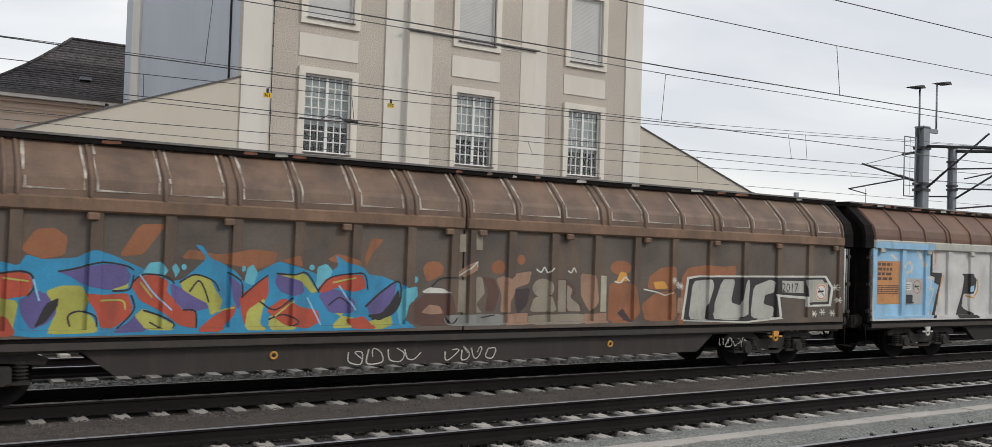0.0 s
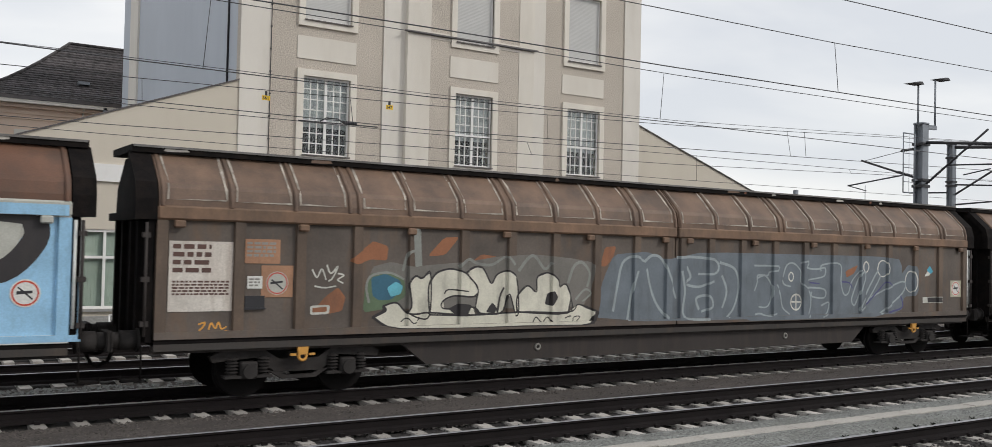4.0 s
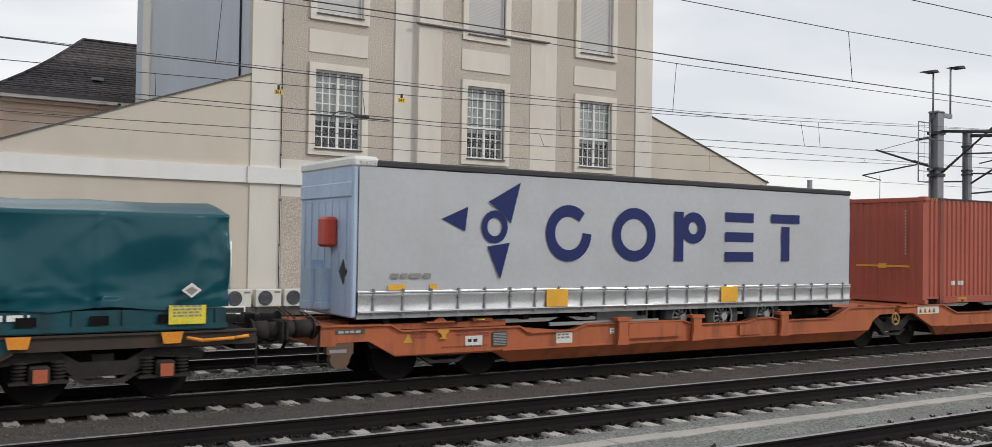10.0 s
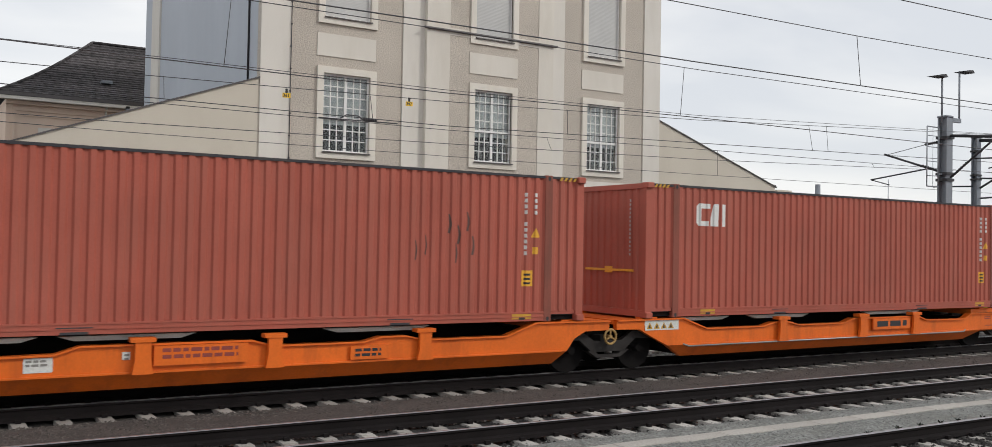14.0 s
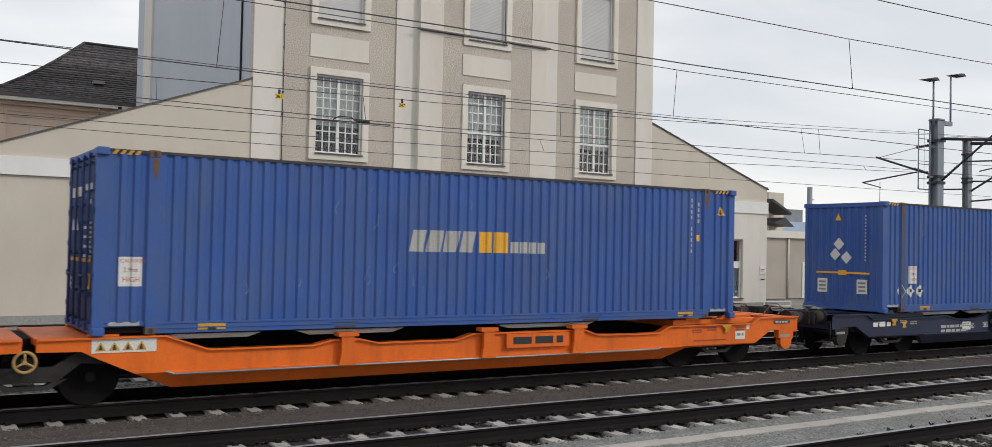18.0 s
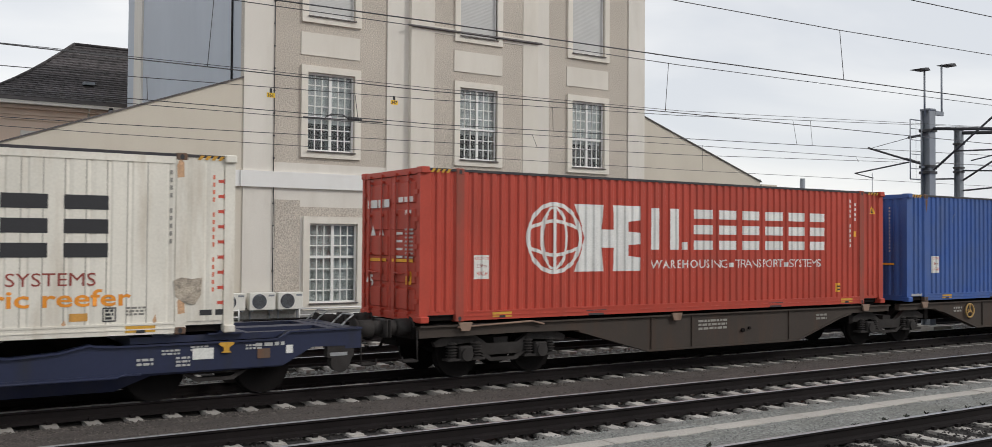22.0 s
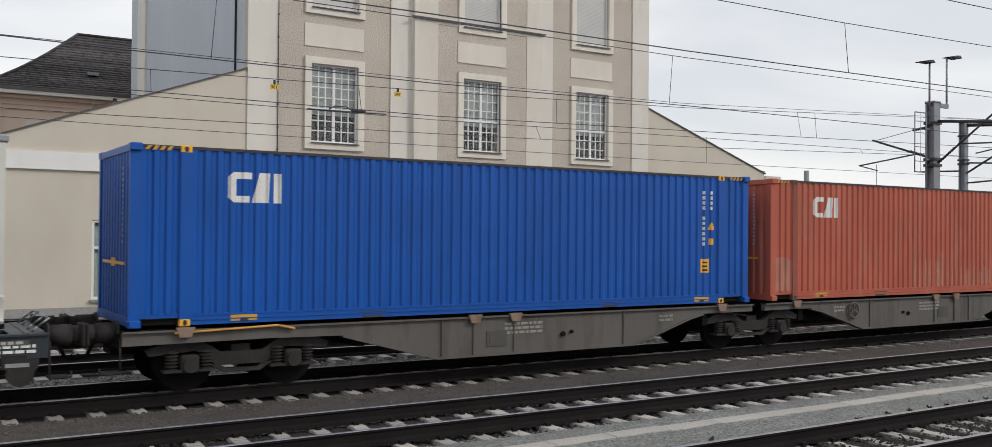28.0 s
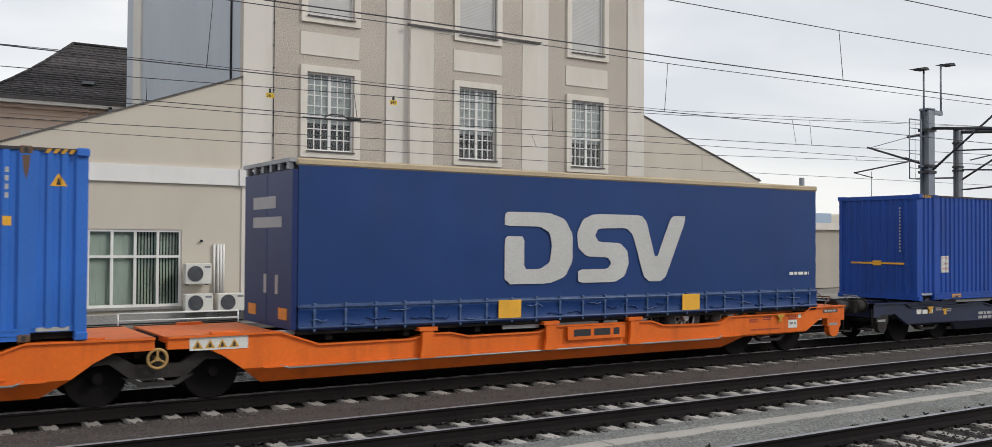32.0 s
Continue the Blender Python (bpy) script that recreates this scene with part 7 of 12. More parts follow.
spray("sp_slate3", 3, [(15.67, 1.84), (16.34, 1.79), (16.34, 1.58), (15.89, 1.61), (15.86, 1.73)], 0.045)
spray("sp_slate3", 3, [(15.44, 2.44), (15.68, 2.48), (15.6, 2.32)], 0.045)
spray("sp_slate3", 3, [(16.21, 2.24), (16.26, 2.4), (16.96, 2.42), (17.0, 1.95), (17.13, 1.65), (17.31, 1.71), (17.45, 2.01), (17.79, 2.28)], 0.045)
spray("sp_slate3", 3, [(17.44, 1.45), (17.46, 1.62), (17.79, 2.19), (17.93, 2.1), (17.59, 1.41), (17.44, 1.45)], 0.055)
spray("sp_slate3", 3, [(17.77, 1.23), (17.81, 1.37), (18.47, 2.22), (18.61, 2.1), (18.03, 1.42), (17.77, 1.23)], 0.055)
spray("sp_slate3", 3, [(18.59, 1.13), (19.6, 1.68), (19.58, 1.99), (18.22, 1.57)], 0.055)
spray("sp_slate3", 3, [(16.23, 1.38), (16.52, 1.46), (16.46, 1.2), (16.24, 1.09)], 0.045)
spray("sp_slate3", 3, [(13.82, 1.2), (14.0, 1.22), (14.25, 1.16), (14.54, 1.21)], 0.045)
spot("sp_white", 3, 17.98, 2.37, 0.17, 0.16)
spot("sp_slate2", 4, 17.98, 2.36, 0.13, 0.13)
spot("sp_white", 3, 18.73, 2.33, 0.24, 0.23)
spot("sp_slate2", 4, 18.73, 2.33, 0.20, 0.20)
spot("sp_white", 3, 19.96, 1.99, 0.26, 0.30)
spot("sp_slate2", 4, 19.95, 1.98, 0.22, 0.27)
spot("sp_white", 3, 15.09, 2.10, 0.10, 0.12)
spot("sp_slate2", 4, 15.09, 2.10, 0.07, 0.09)
spot("sp_white", 3, 15.28, 1.48, 0.21, 0.21)
spot("sp_slate2", 4, 15.28, 1.48, 0.18, 0.17)
spray("sp_white", 5, [(15.27, 1.68), (15.28, 1.29)], 0.045)
spray("sp_white", 5, [(15.08, 1.49), (15.47, 1.48)], 0.045)
spray("sp_purple2", 5, [(17.03, 1.98), (17.33, 1.95), (17.46, 1.81)], 0.04)
spray("sp_purple2", 5, [(18.03, 1.39), (18.54, 1.75), (18.87, 1.97), (19.08, 1.87)], 0.04)
spray("sp_purple2", 5, [(18.92, 1.17), (19.58, 1.29), (19.51, 1.61)], 0.05)
spray("sp_purple2", 5, [(15.77, 1.96), (16.16, 1.93)], 0.04)
spray("sp_burnt", 2, [(17.17, 2.25), (17.69, 2.42), (17.51, 2.19), (17.21, 2.08)])
spray("sp_white", 2, [(20.58, 2.12), (20.76, 2.3), (20.88, 2.26), (20.84, 2.16)])
spray("sp_cyan2", 2, [(20.69, 2.3), (20.84, 2.43), (21.0, 2.26), (20.88, 2.2)])
spray("sp_white", 2, [(20.52, 1.56), (21.44, 1.57), (21.44, 1.39), (20.52, 1.4)], 0, False)
spray("sp_black", 3, [(20.74, 1.55), (21.36, 1.55), (21.36, 1.41), (20.75, 1.41)], 0, False)
wagon_notices(wg, f, cuts, (0.60, 0.56, 0.51), right=22.08, warm=True)

wg, f, cuts = covered_wagon(70.46, "brown sliding-wall wagon with blue, cream and orange graffiti", P["grey_body"], P["brown_body"], P["brown_roof"], False, P["rib"])
spray("sp_silver2", 0, [(2.89, 2.85), (3.11, 2.83), (3.31, 2.88), (3.27, 2.44), (3.31, 2.03), (3.1, 1.99), (3.06, 2.17), (2.69, 2.02), (2.3, 2.02), (2.27, 2.12), (2.63, 2.15), (2.84, 2.41)])
spray("sp_burnt", 0, [(3.31, 2.19), (3.62, 2.58), (3.88, 2.68), (4.19, 2.59), (4.25, 2.52), (4.03, 2.12), (3.5, 2.12)])
spray("sp_burnt", 0, [(5.79, 2.26), (6.09, 2.47), (6.36, 2.44), (6.25, 2.28), (5.94, 2.19)])
spray("sp_pink2", 0, [(5.09, 2.51), (5.34, 2.78), (5.69, 2.78), (5.38, 2.33), (5.19, 2.36)], 0, False)
spray("sp_pink2", 1, [(4.1, 2.12), (4.12, 2.35), (4.26, 2.5), (4.46, 2.54), (4.6, 2.39), (4.57, 2.19), (4.3, 2.06)])
spray("sp_orange", 1, [(3.82, 2.15), (4.02, 2.32), (4.1, 2.32), (4.03, 2.14)], 0, False)
spray("sp_pink2", 0, [(1.54, 1.07), (1.57, 1.43), (1.68, 1.56), (1.94, 1.57), (2.05, 1.45), (2.41, 1.41), (2.55, 1.65), (2.7, 1.97), (2.8, 2.02), (2.93, 1.06)])
spray("sp_orange", 1, [(1.56, 1.1), (1.55, 1.4), (1.65, 1.54), (1.94, 1.55), (2.07, 1.44), (2.38, 1.4)], 0.05)
spray("sp_maroon", 1, [(3.31, 2.03), (4.16, 2.02), (4.5, 2.22), (5.18, 2.51), (5.15, 1.95), (5.7, 1.42), (6.11, 1.66), (7.14, 1.44), (8.01, 1.42), (8.02, 1.06), (2.9, 1.06), (3.07, 1.84)], 0, False)
spray("sp_pink2", 2, [(5.12, 1.95), (5.14, 2.35), (5.27, 2.42), (5.57, 2.24), (5.7, 1.47), (5.59, 1.46), (5.36, 1.81)])
spray("sp_pink2", 1, [(7.94, 2.22), (8.21, 2.31), (8.4, 1.55), (8.76, 1.24), (8.67, 1.06), (8.02, 1.07)])
spray("sp_orange", 2, [(8.18, 1.85), (8.36, 1.51), (8.74, 1.24), (8.67, 1.06)], 0.05)
spray("sp_white", 2, [(2.71, 2.02), (3.03, 1.98), (3.05, 1.42), (3.33, 1.48), (3.65, 1.57), (3.72, 1.08), (2.9, 1.06), (2.8, 1.59)], 0, False)
spray("sp_plum", 3, [(3.03, 1.9), (3.64, 1.91), (3.9, 1.81), (3.08, 1.39)], 0, False)
spray("sp_plum", 2, [(3.31, 2.12), (4.1, 2.12), (4.15, 2.02), (3.9, 1.92), (3.31, 2.03)], 0, False)
spray("sp_plum", 2, [(3.73, 1.11), (4.21, 1.37), (4.73, 1.2), (4.73, 1.06), (3.79, 1.06)], 0, False)
spray("sp_plum", 2, [(7.22, 1.28), (8.28, 1.24), (8.25, 1.06), (7.22, 1.07)], 0, False)
spot("sp_plum", 4, 3.46, 1.13, 0.26, 0.2)
spot("sp_plum", 4, 5.17, 1.14, 0.15, 0.13)
spray("sp_cyan2", 5, [(3.61, 1.63), (3.71, 1.8), (4.31, 1.76), (4.04, 1.46), (4.18, 1.39), (3.72, 1.14), (3.65, 1.37)], 0, False)
spray("sp_black", 6, [(3.61, 1.63), (3.71, 1.8), (4.31, 1.76), (4.04, 1.46), (4.18, 1.39), (3.72, 1.14), (3.65, 1.37), (3.61, 1.63)], 0.03, False)
spray("sp_cyan2", 5, [(4.45, 1.45), (4.48, 1.63), (4.79, 1.61), (4.73, 1.38), (4.45, 1.35)], 0, False)
spray("sp_black", 6, [(4.45, 1.45), (4.48, 1.63), (4.79, 1.61), (4.73, 1.38), (4.45, 1.35), (4.45, 1.45)], 0.03, False)
spray("sp_cyan2", 5, [(4.35, 1.19), (4.73, 1.31), (4.73, 1.24), (4.39, 1.14)], 0, False)
spray("sp_black", 6, [(4.35, 1.19), (4.73, 1.31), (4.73, 1.24), (4.39, 1.14), (4.35, 1.19)], 0.03, False)
spray("sp_cyan2", 5, [(4.79, 1.6), (5.07, 1.71), (5.4, 1.78), (5.36, 1.67), (5.06, 1.54), (5.11, 1.44), (5.26, 1.33), (5.23, 1.23), (4.98, 1.07), (4.73, 1.08), (4.76, 1.34)], 0, False)
spray("sp_black", 6, [(4.79, 1.6), (5.07, 1.71), (5.4, 1.78), (5.36, 1.67), (5.06, 1.54), (5.11, 1.44), (5.26, 1.33), (5.23, 1.23), (4.98, 1.07), (4.73, 1.08), (4.76, 1.34), (4.79, 1.6)], 0.03, False)
spray("sp_cyan2", 5, [(5.84, 1.91), (5.94, 2.16), (6.4, 2.43), (6.39, 1.94), (6.61, 1.9), (6.6, 2.41), (6.87, 2.39), (6.92, 2.05), (7.12, 2.19), (8, 2.25), (7.63, 1.64), (7.22, 1.51), (7.13, 1.72), (6.81, 1.47), (6.58, 1.48), (6.65, 1.69), (6.26, 1.64), (6.24, 1.89), (6.03, 1.89)], 0, False)
spray("sp_black", 6, [(5.84, 1.91), (5.94, 2.16), (6.4, 2.43), (6.39, 1.94), (6.61, 1.9), (6.6, 2.41), (6.87, 2.39), (6.92, 2.05), (7.12, 2.19), (8, 2.25), (7.63, 1.64), (7.22, 1.51), (7.13, 1.72), (6.81, 1.47), (6.58, 1.48), (6.65, 1.69), (6.26, 1.64), (6.24, 1.89), (6.03, 1.89), (5.84, 1.91)], 0.03, False)
spray("sp_cyan2", 5, [(6.15, 1.27), (6.5, 1.3), (6.54, 1.23), (6.19, 1.22)], 0, False)
spray("sp_black", 6, [(6.15, 1.27), (6.5, 1.3), (6.54, 1.23), (6.19, 1.22), (6.15, 1.27)], 0.03, False)
spray("sp_black", 4, [(4.82, 1.71), (5.18, 2.5), (5.1, 2.02), (4.96, 1.85)], 0, False)
spray("sp_black", 4, [(7.63, 1.62), (8, 2.25), (8.03, 2.12), (7.75, 1.58)], 0, False)
spray("sp_aqua", 7, [(3.81, 1.73), (4.17, 1.7)], 0.05)
spray("sp_aqua", 7, [(7.29, 2.01), (7.79, 2.16)], 0.05)
spray("sp_aqua", 7, [(6.64, 2.28), (6.81, 2.29)], 0.06)
spray("sp_aqua", 7, [(4.87, 1.44), (5.08, 1.34)], 0.06)
spray("sp_black", 8, [(2.71, 2.03), (3.51, 1.95), (4.17, 1.81), (4.86, 1.64), (5.75, 1.3)], 0.075)
spray("sp_white", 9, [(2.71, 2.01), (3.51, 1.92), (4.17, 1.78), (4.86, 1.61), (5.74, 1.3)], 0.035)
spray("sp_black", 8, [(2.71, 2.02), (2.8, 1.59), (2.91, 1.06)], 0.03)
spray("sp_white", 6, [(5.77, 1.6), (5.92, 1.63), (5.95, 1.35), (5.81, 1.32)], 0, False)
spray("sp_white", 6, [(7.38, 1.53), (7.69, 1.64), (7.67, 1.55), (7.46, 1.49)], 0, False)
spray("sp_white", 6, [(7.1, 2.52), (7.34, 2.54), (7.35, 2.38), (7.1, 2.36)], 0, False)
spray("sp_white", 6, [(4.89, 2.16), (4.97, 2.28), (4.91, 2.07)], 0, False)
spray("sp_orange", 4, [(5.81, 1.3), (6.19, 1.25), (5.85, 1.14)], 0, False)
spray("sp_red", 5, [(7.55, 1.16), (7.62, 1.12), (7.57, 1.06), (7.69, 1.06)], 0.02)
spray("sp_red", 5, [(7.93, 1.15), (8, 1.11), (7.95, 1.06), (8.08, 1.06)], 0.02)
spray("sp_pink2", 1, [(8.01, 1.94), (8.27, 2.2), (9.05, 2.32), (10.04, 2.26), (11.08, 2.17), (11.4, 2.37), (11.36, 1.86), (8.28, 1.82)])
spray("sp_cream2", 2, [(7.99, 1.79), (8.27, 1.99), (8.5, 2.09), (10.04, 2.04), (11.08, 2.07), (11.34, 1.86), (11.32, 1.09), (8.91, 1.06), (8.4, 1.39)])
spray("sp_maroon", 3, [(8.05, 1.79), (8.36, 1.94), (8.3, 1.49), (8.67, 1.34)], 0.04)
spray("sp_maroon", 3, [(8.39, 1.61), (8.7, 1.7), (8.82, 1.47), (8.51, 1.41)], 0.04)
spray("sp_maroon", 3, [(9.1, 1.87), (9.16, 1.33)], 0.04)
spray("sp_maroon", 3, [(9.39, 1.46), (9.71, 1.66), (9.54, 1.8), (9.34, 1.59), (9.57, 1.32)], 0.04)
spray("sp_maroon", 3, [(9.87, 1.93), (10.21, 2.0), (10.07, 1.34)], 0.04)
spray("sp_maroon", 3, [(10.41, 1.33), (10.47, 1.58), (11.09, 1.71), (11.2, 1.42)], 0.04)
spray("sp_maroon", 3, [(9.22, 1.91), (9.54, 1.84), (9.79, 1.88)], 0.04)
spray("sp_maroon", 3, [(8.82, 1.98), (8.91, 1.35), (9.88, 1.31)], 0.04)
spray("sp_olive3", 1, [(15.79, 1.89), (16.66, 2.11), (17.45, 2.07), (17.58, 1.39), (16.79, 1.2)])
spray("sp_black", 2, [(11.41, 1.13), (11.47, 1.72), (11.59, 2.24), (12.38, 2.27), (13.26, 2.36), (14.09, 2.29), (14.95, 2.29), (15.87, 2.14), (16.19, 1.89), (16.69, 2.0), (17.37, 2.07), (17.27, 1.63), (16.93, 1.56), (16.82, 1.18)])
spray("sp_cream", 3, [(11.48, 1.17), (11.56, 1.72), (11.68, 2.18), (12.38, 2.2), (13.27, 2.27), (14.09, 2.2), (14.95, 2.22), (15.79, 2.06), (16.17, 1.79), (16.71, 1.92), (16.79, 1.2)])
spray("sp_white", 4, [(11.55, 2.17), (12.0, 2.31), (12.38, 2.26), (13.26, 2.36), (13.98, 2.32), (14.95, 2.3), (15.5, 2.22), (15.93, 2.14), (16.22, 1.89)], 0.06)
spray("sp_black", 5, [(11.53, 1.65), (12.01, 1.86), (12.21, 2.12)], 0.06)
spray("sp_black", 5, [(12.03, 1.48), (12.6, 1.85), (12.56, 1.3)], 0.07)
spray("sp_black", 5, [(12.58, 2.0), (12.99, 1.7), (12.95, 1.31)], 0.07)
spray("sp_black", 5, [(13.19, 1.81), (13.45, 1.3), (13.7, 1.85)], 0.07)
spray("sp_black", 5, [(13.99, 2.14), (14.33, 1.69), (14.23, 1.24)], 0.07)
spray("sp_black", 5, [(14.41, 1.86), (14.86, 1.82), (14.98, 1.35)], 0.07)
spray("sp_black", 5, [(15.06, 1.86), (15.87, 1.61), (15.17, 1.62), (15.37, 1.22)], 0.08)
spray("sp_black", 5, [(13.08, 1.29), (13.04, 1.1)], 0.07)
spray("sp_black", 5, [(14.36, 1.3), (14.42, 1.09)], 0.08)
spray("sp_black", 5, [(15.35, 1.27), (15.4, 1.1)], 0.08)
spray("sp_black", 5, [(11.46, 1.32), (11.83, 1.35)], 0.06)
spray("sp_black", 5, [(12.2, 1.71), (12.11, 1.42)], 0.07)
spray("sp_black", 5, [(15.51, 1.99), (15.85, 1.75)], 0.08)
spray("sp_silver", 4, [(16.72, 1.92), (17.29, 2.0), (17.17, 1.7), (16.96, 1.65)])
spray("sp_black", 5, [(16.72, 1.92), (17.29, 2.0), (17.17, 1.7), (16.96, 1.65), (16.72, 1.92)], 0.05, False)
spray("sp_black", 5, [(16.91, 1.82), (17.12, 1.8)], 0.04)
spray("sp_orange", 2, [(18.0, 2.27), (18.37, 2.38), (18.64, 1.64), (18.84, 2.31), (19.19, 2.2), (18.9, 1.22), (18.52, 1.1)])
spray("sp_black", 5, [(18.0, 2.27), (18.37, 2.38), (18.64, 1.64), (18.84, 2.31), (19.19, 2.2), (18.9, 1.22), (18.52, 1.1), (18.0, 2.27)], 0.04)
spray("sp_orange", 3, [(19.06, 2.27), (19.67, 2.31), (19.63, 2.08), (19.32, 2.04), (19.32, 1.85), (19.59, 1.85), (19.55, 1.65), (19.3, 1.65), (19.29, 1.42), (19.69, 1.43), (19.65, 1.14), (18.94, 1.13)])
spray("sp_black", 5, [(19.06, 2.27), (19.67, 2.31), (19.63, 2.08), (19.32, 2.04), (19.32, 1.85), (19.59, 1.85), (19.55, 1.65), (19.3, 1.65), (19.29, 1.42), (19.69, 1.43), (19.65, 1.14), (18.94, 1.13), (19.06, 2.27)], 0.04)
spray("sp_orange", 2, [(19.52, 2.31), (19.85, 2.33), (20.01, 2.0), (20.22, 2.43), (20.5, 2.24), (20.23, 1.73), (20.43, 1.1), (19.96, 1.12), (19.87, 1.43), (19.69, 1.11), (19.38, 1.13), (19.77, 1.7)])
spray("sp_black", 5, [(19.52, 2.31), (19.85, 2.33), (20.01, 2.0), (20.22, 2.43), (20.5, 2.24), (20.23, 1.73), (20.43, 1.1), (19.96, 1.12), (19.87, 1.43), (19.69, 1.11), (19.38, 1.13), (19.77, 1.7), (19.52, 2.31)], 0.04)
spray("sp_orange", 3, [(20.6, 2.26), (20.94, 2.2), (21.14, 1.8), (21.09, 1.32), (20.76, 1.13), (20.38, 1.2), (20.19, 1.57), (20.27, 2.04)])
spray("sp_black", 5, [(20.6, 2.26), (20.94, 2.2), (21.14, 1.8), (21.09, 1.32), (20.76, 1.13), (20.38, 1.2), (20.19, 1.57), (20.27, 2.04), (20.6, 2.26)], 0.05)
spray("sp_orange", 2, [(21.18, 2.4), (21.67, 2.29), (22.14, 1.99), (21.79, 1.61), (22.36, 1.11), (21.86, 1.1), (21.59, 1.47), (21.52, 1.1), (21.2, 1.09)])
spray("sp_black", 5, [(21.18, 2.4), (21.67, 2.29), (22.14, 1.99), (21.79, 1.61), (22.36, 1.11), (21.86, 1.1), (21.59, 1.47), (21.52, 1.1), (21.2, 1.09), (21.18, 2.4)], 0.05)
spray("sp_white", 6, [(17.93, 2.16), (18.0, 2.3), (18.37, 2.42)], 0.06)
spray("sp_white", 6, [(18.01, 2.12), (18.31, 1.39), (18.48, 1.13)], 0.06)
spray("sp_white", 6, [(18.93, 2.27), (19.63, 2.39)], 0.06)
spray("sp_white", 6, [(20.27, 2.35), (20.45, 2.55)], 0.07)
spray("sp_white", 6, [(21.22, 2.44), (21.73, 2.29), (22.19, 1.99)], 0.07)
spray("sp_white", 6, [(20.55, 2.31), (20.98, 2.21), (21.18, 1.8)], 0.07)
spray("sp_black", 4, [(20.37, 1.57), (20.61, 1.84), (20.8, 1.52), (20.52, 1.45)])
spray("sp_black", 4, [(21.38, 2.08), (21.73, 1.94), (21.41, 1.83)])
spray("sp_black", 6, [(19.03, 1.37), (19.37, 1.63), (19.59, 1.74)], 0.04)
spray("sp_white", 1, [(21.49, 2.93), (21.67, 2.6), (21.8, 2.93)], 0.04)
spray("sp_white", 1, [(21.8, 2.85), (21.98, 2.61)], 0.04)
spray("sp_white", 1, [(21.97, 2.93), (22.13, 2.52)], 0.04)
spray("sp_white", 1, [(20.21, 2.93), (20.4, 2.93), (20.87, 2.93)], 0.04)
spray("sp_burnt", 0, [(16.09, 2.16), (16.38, 2.35), (16.79, 2.41), (16.75, 2.16)])
spray("sp_burnt", 0, [(17.02, 2.16), (17.29, 2.37), (17.92, 2.41), (17.88, 2.16)])
spray("sp_plum", 0, [(17.31, 1.16), (17.93, 1.61), (18.39, 1.31), (18.35, 1.09)])
P["dust_tag"] = mat("dusty_finger_marks", (0.115, 0.10, 0.085), 0.85, var=0.3, scale=3, bump=0)
scribble(wg, 17.5, 0.5, 1.2, 0.25, P["dust_tag"], 36)
scribble(wg, 6.8, 0.48, 2.4, 0.26, P["dust_tag"], 37, n=26)
scribble(wg, 9.6, 0.50, 0.9, 0.22, P["dust_tag"], 38, n=11)
scribble(wg, 11.2, 0.52, 0.5, 0.2, P["dust_tag"], 39, n=7)
wagon_notices(wg, f, cuts, (0.55, 0.36, 0.20), board=False)


# ---- container wagon with tarpaulined loads ----
def sill(name, outline, parent, material, y0=-1.22, t=0.12, label=""):
    bm = bmesh.new()
    fs = prism(bm, outline, y0, y0 + t)
    bmesh.ops.triangulate(bm, faces=fs[:2])
    return part(name, bm, material, parent, label)


def flange(name, line, parent, material, y0=-1.27, y1=-1.08, t=0.03):
    """A folded edge running along a sill."""
    bm = bmesh.new()
    prism(bm, [*line, *[(x, z - t) for x, z in line[::-1]]], y0, y1)
    bmesh.ops.triangulate(bm, faces=[q for q in bm.faces if len(q.verts) > 4])
    return part(name, bm, material, parent)


def handwheel(parent, x, z, material, y=-1.26, r=0.24):
    bm = bmesh.new()
    ring(bm, (x, y, z), r, 0.025, "y", 22, 6)
    for a in (90, 210, 330):
        cyl(bm, (x, y, z), (x + r * math.cos(radians(a)), y, z + r * math.sin(radians(a))), 0.02, 6)
    cyl(bm, (x, y - 0.03, z), (x, y + 0.2, z), 0.035, 8)
    return part("handwheel", bm, material, parent, "worn brake handwheel")


P["panel_grey"] = paint("dull_grey_panel_paint", (0.085, 0.082, 0.075), 0.8, (0.05, 0.04, 0.035), 0.5)
flat = rolling("flat_wagon", 94.2, 0.0, "grimy brown flat wagon with teal corners and yellow fittings", "freight wagon", "container flat wagons")
TOPZ = 1.06
sill("sole_bar", [(-0.35, TOPZ), (18.85, TOPZ), (18.85, 0.84), (15.2, 0.84), (14.2, 0.32), (4.6, 0.32), (3.5, 0.84), (-0.35, 0.84)], flat, P["brown_wagon"])
sill("sole_bar", [(-0.35, TOPZ), (18.85, TOPZ), (18.85, 0.84), (15.2, 0.84), (14.2, 0.32), (4.6, 0.32), (3.5, 0.84), (-0.35, 0.84)], flat, P["brown_wagon"], 1.1)
# teal base kept dark: the tarpaulins' shade is put into this paint
P["dark_teal"] = paint("shaded_teal_base_paint", (0.010, 0.030, 0.034), 0.7, (0.02, 0.02, 0.02), 0.7)
tealm = paint("teal_wagon_paint", (0.008, 0.065, 0.085), 0.6, (0.02, 0.026, 0.028), 0.75)
flange("top_flange", [(-0.35, TOPZ + 0.02), (18.85, TOPZ + 0.02)], flat, P["brown_wagon"])
flange("bottom_flange", [(3.5, 0.84), (4.6, 0.34), (14.2, 0.34), (15.2, 0.84)], flat, P["brown_wagon"])
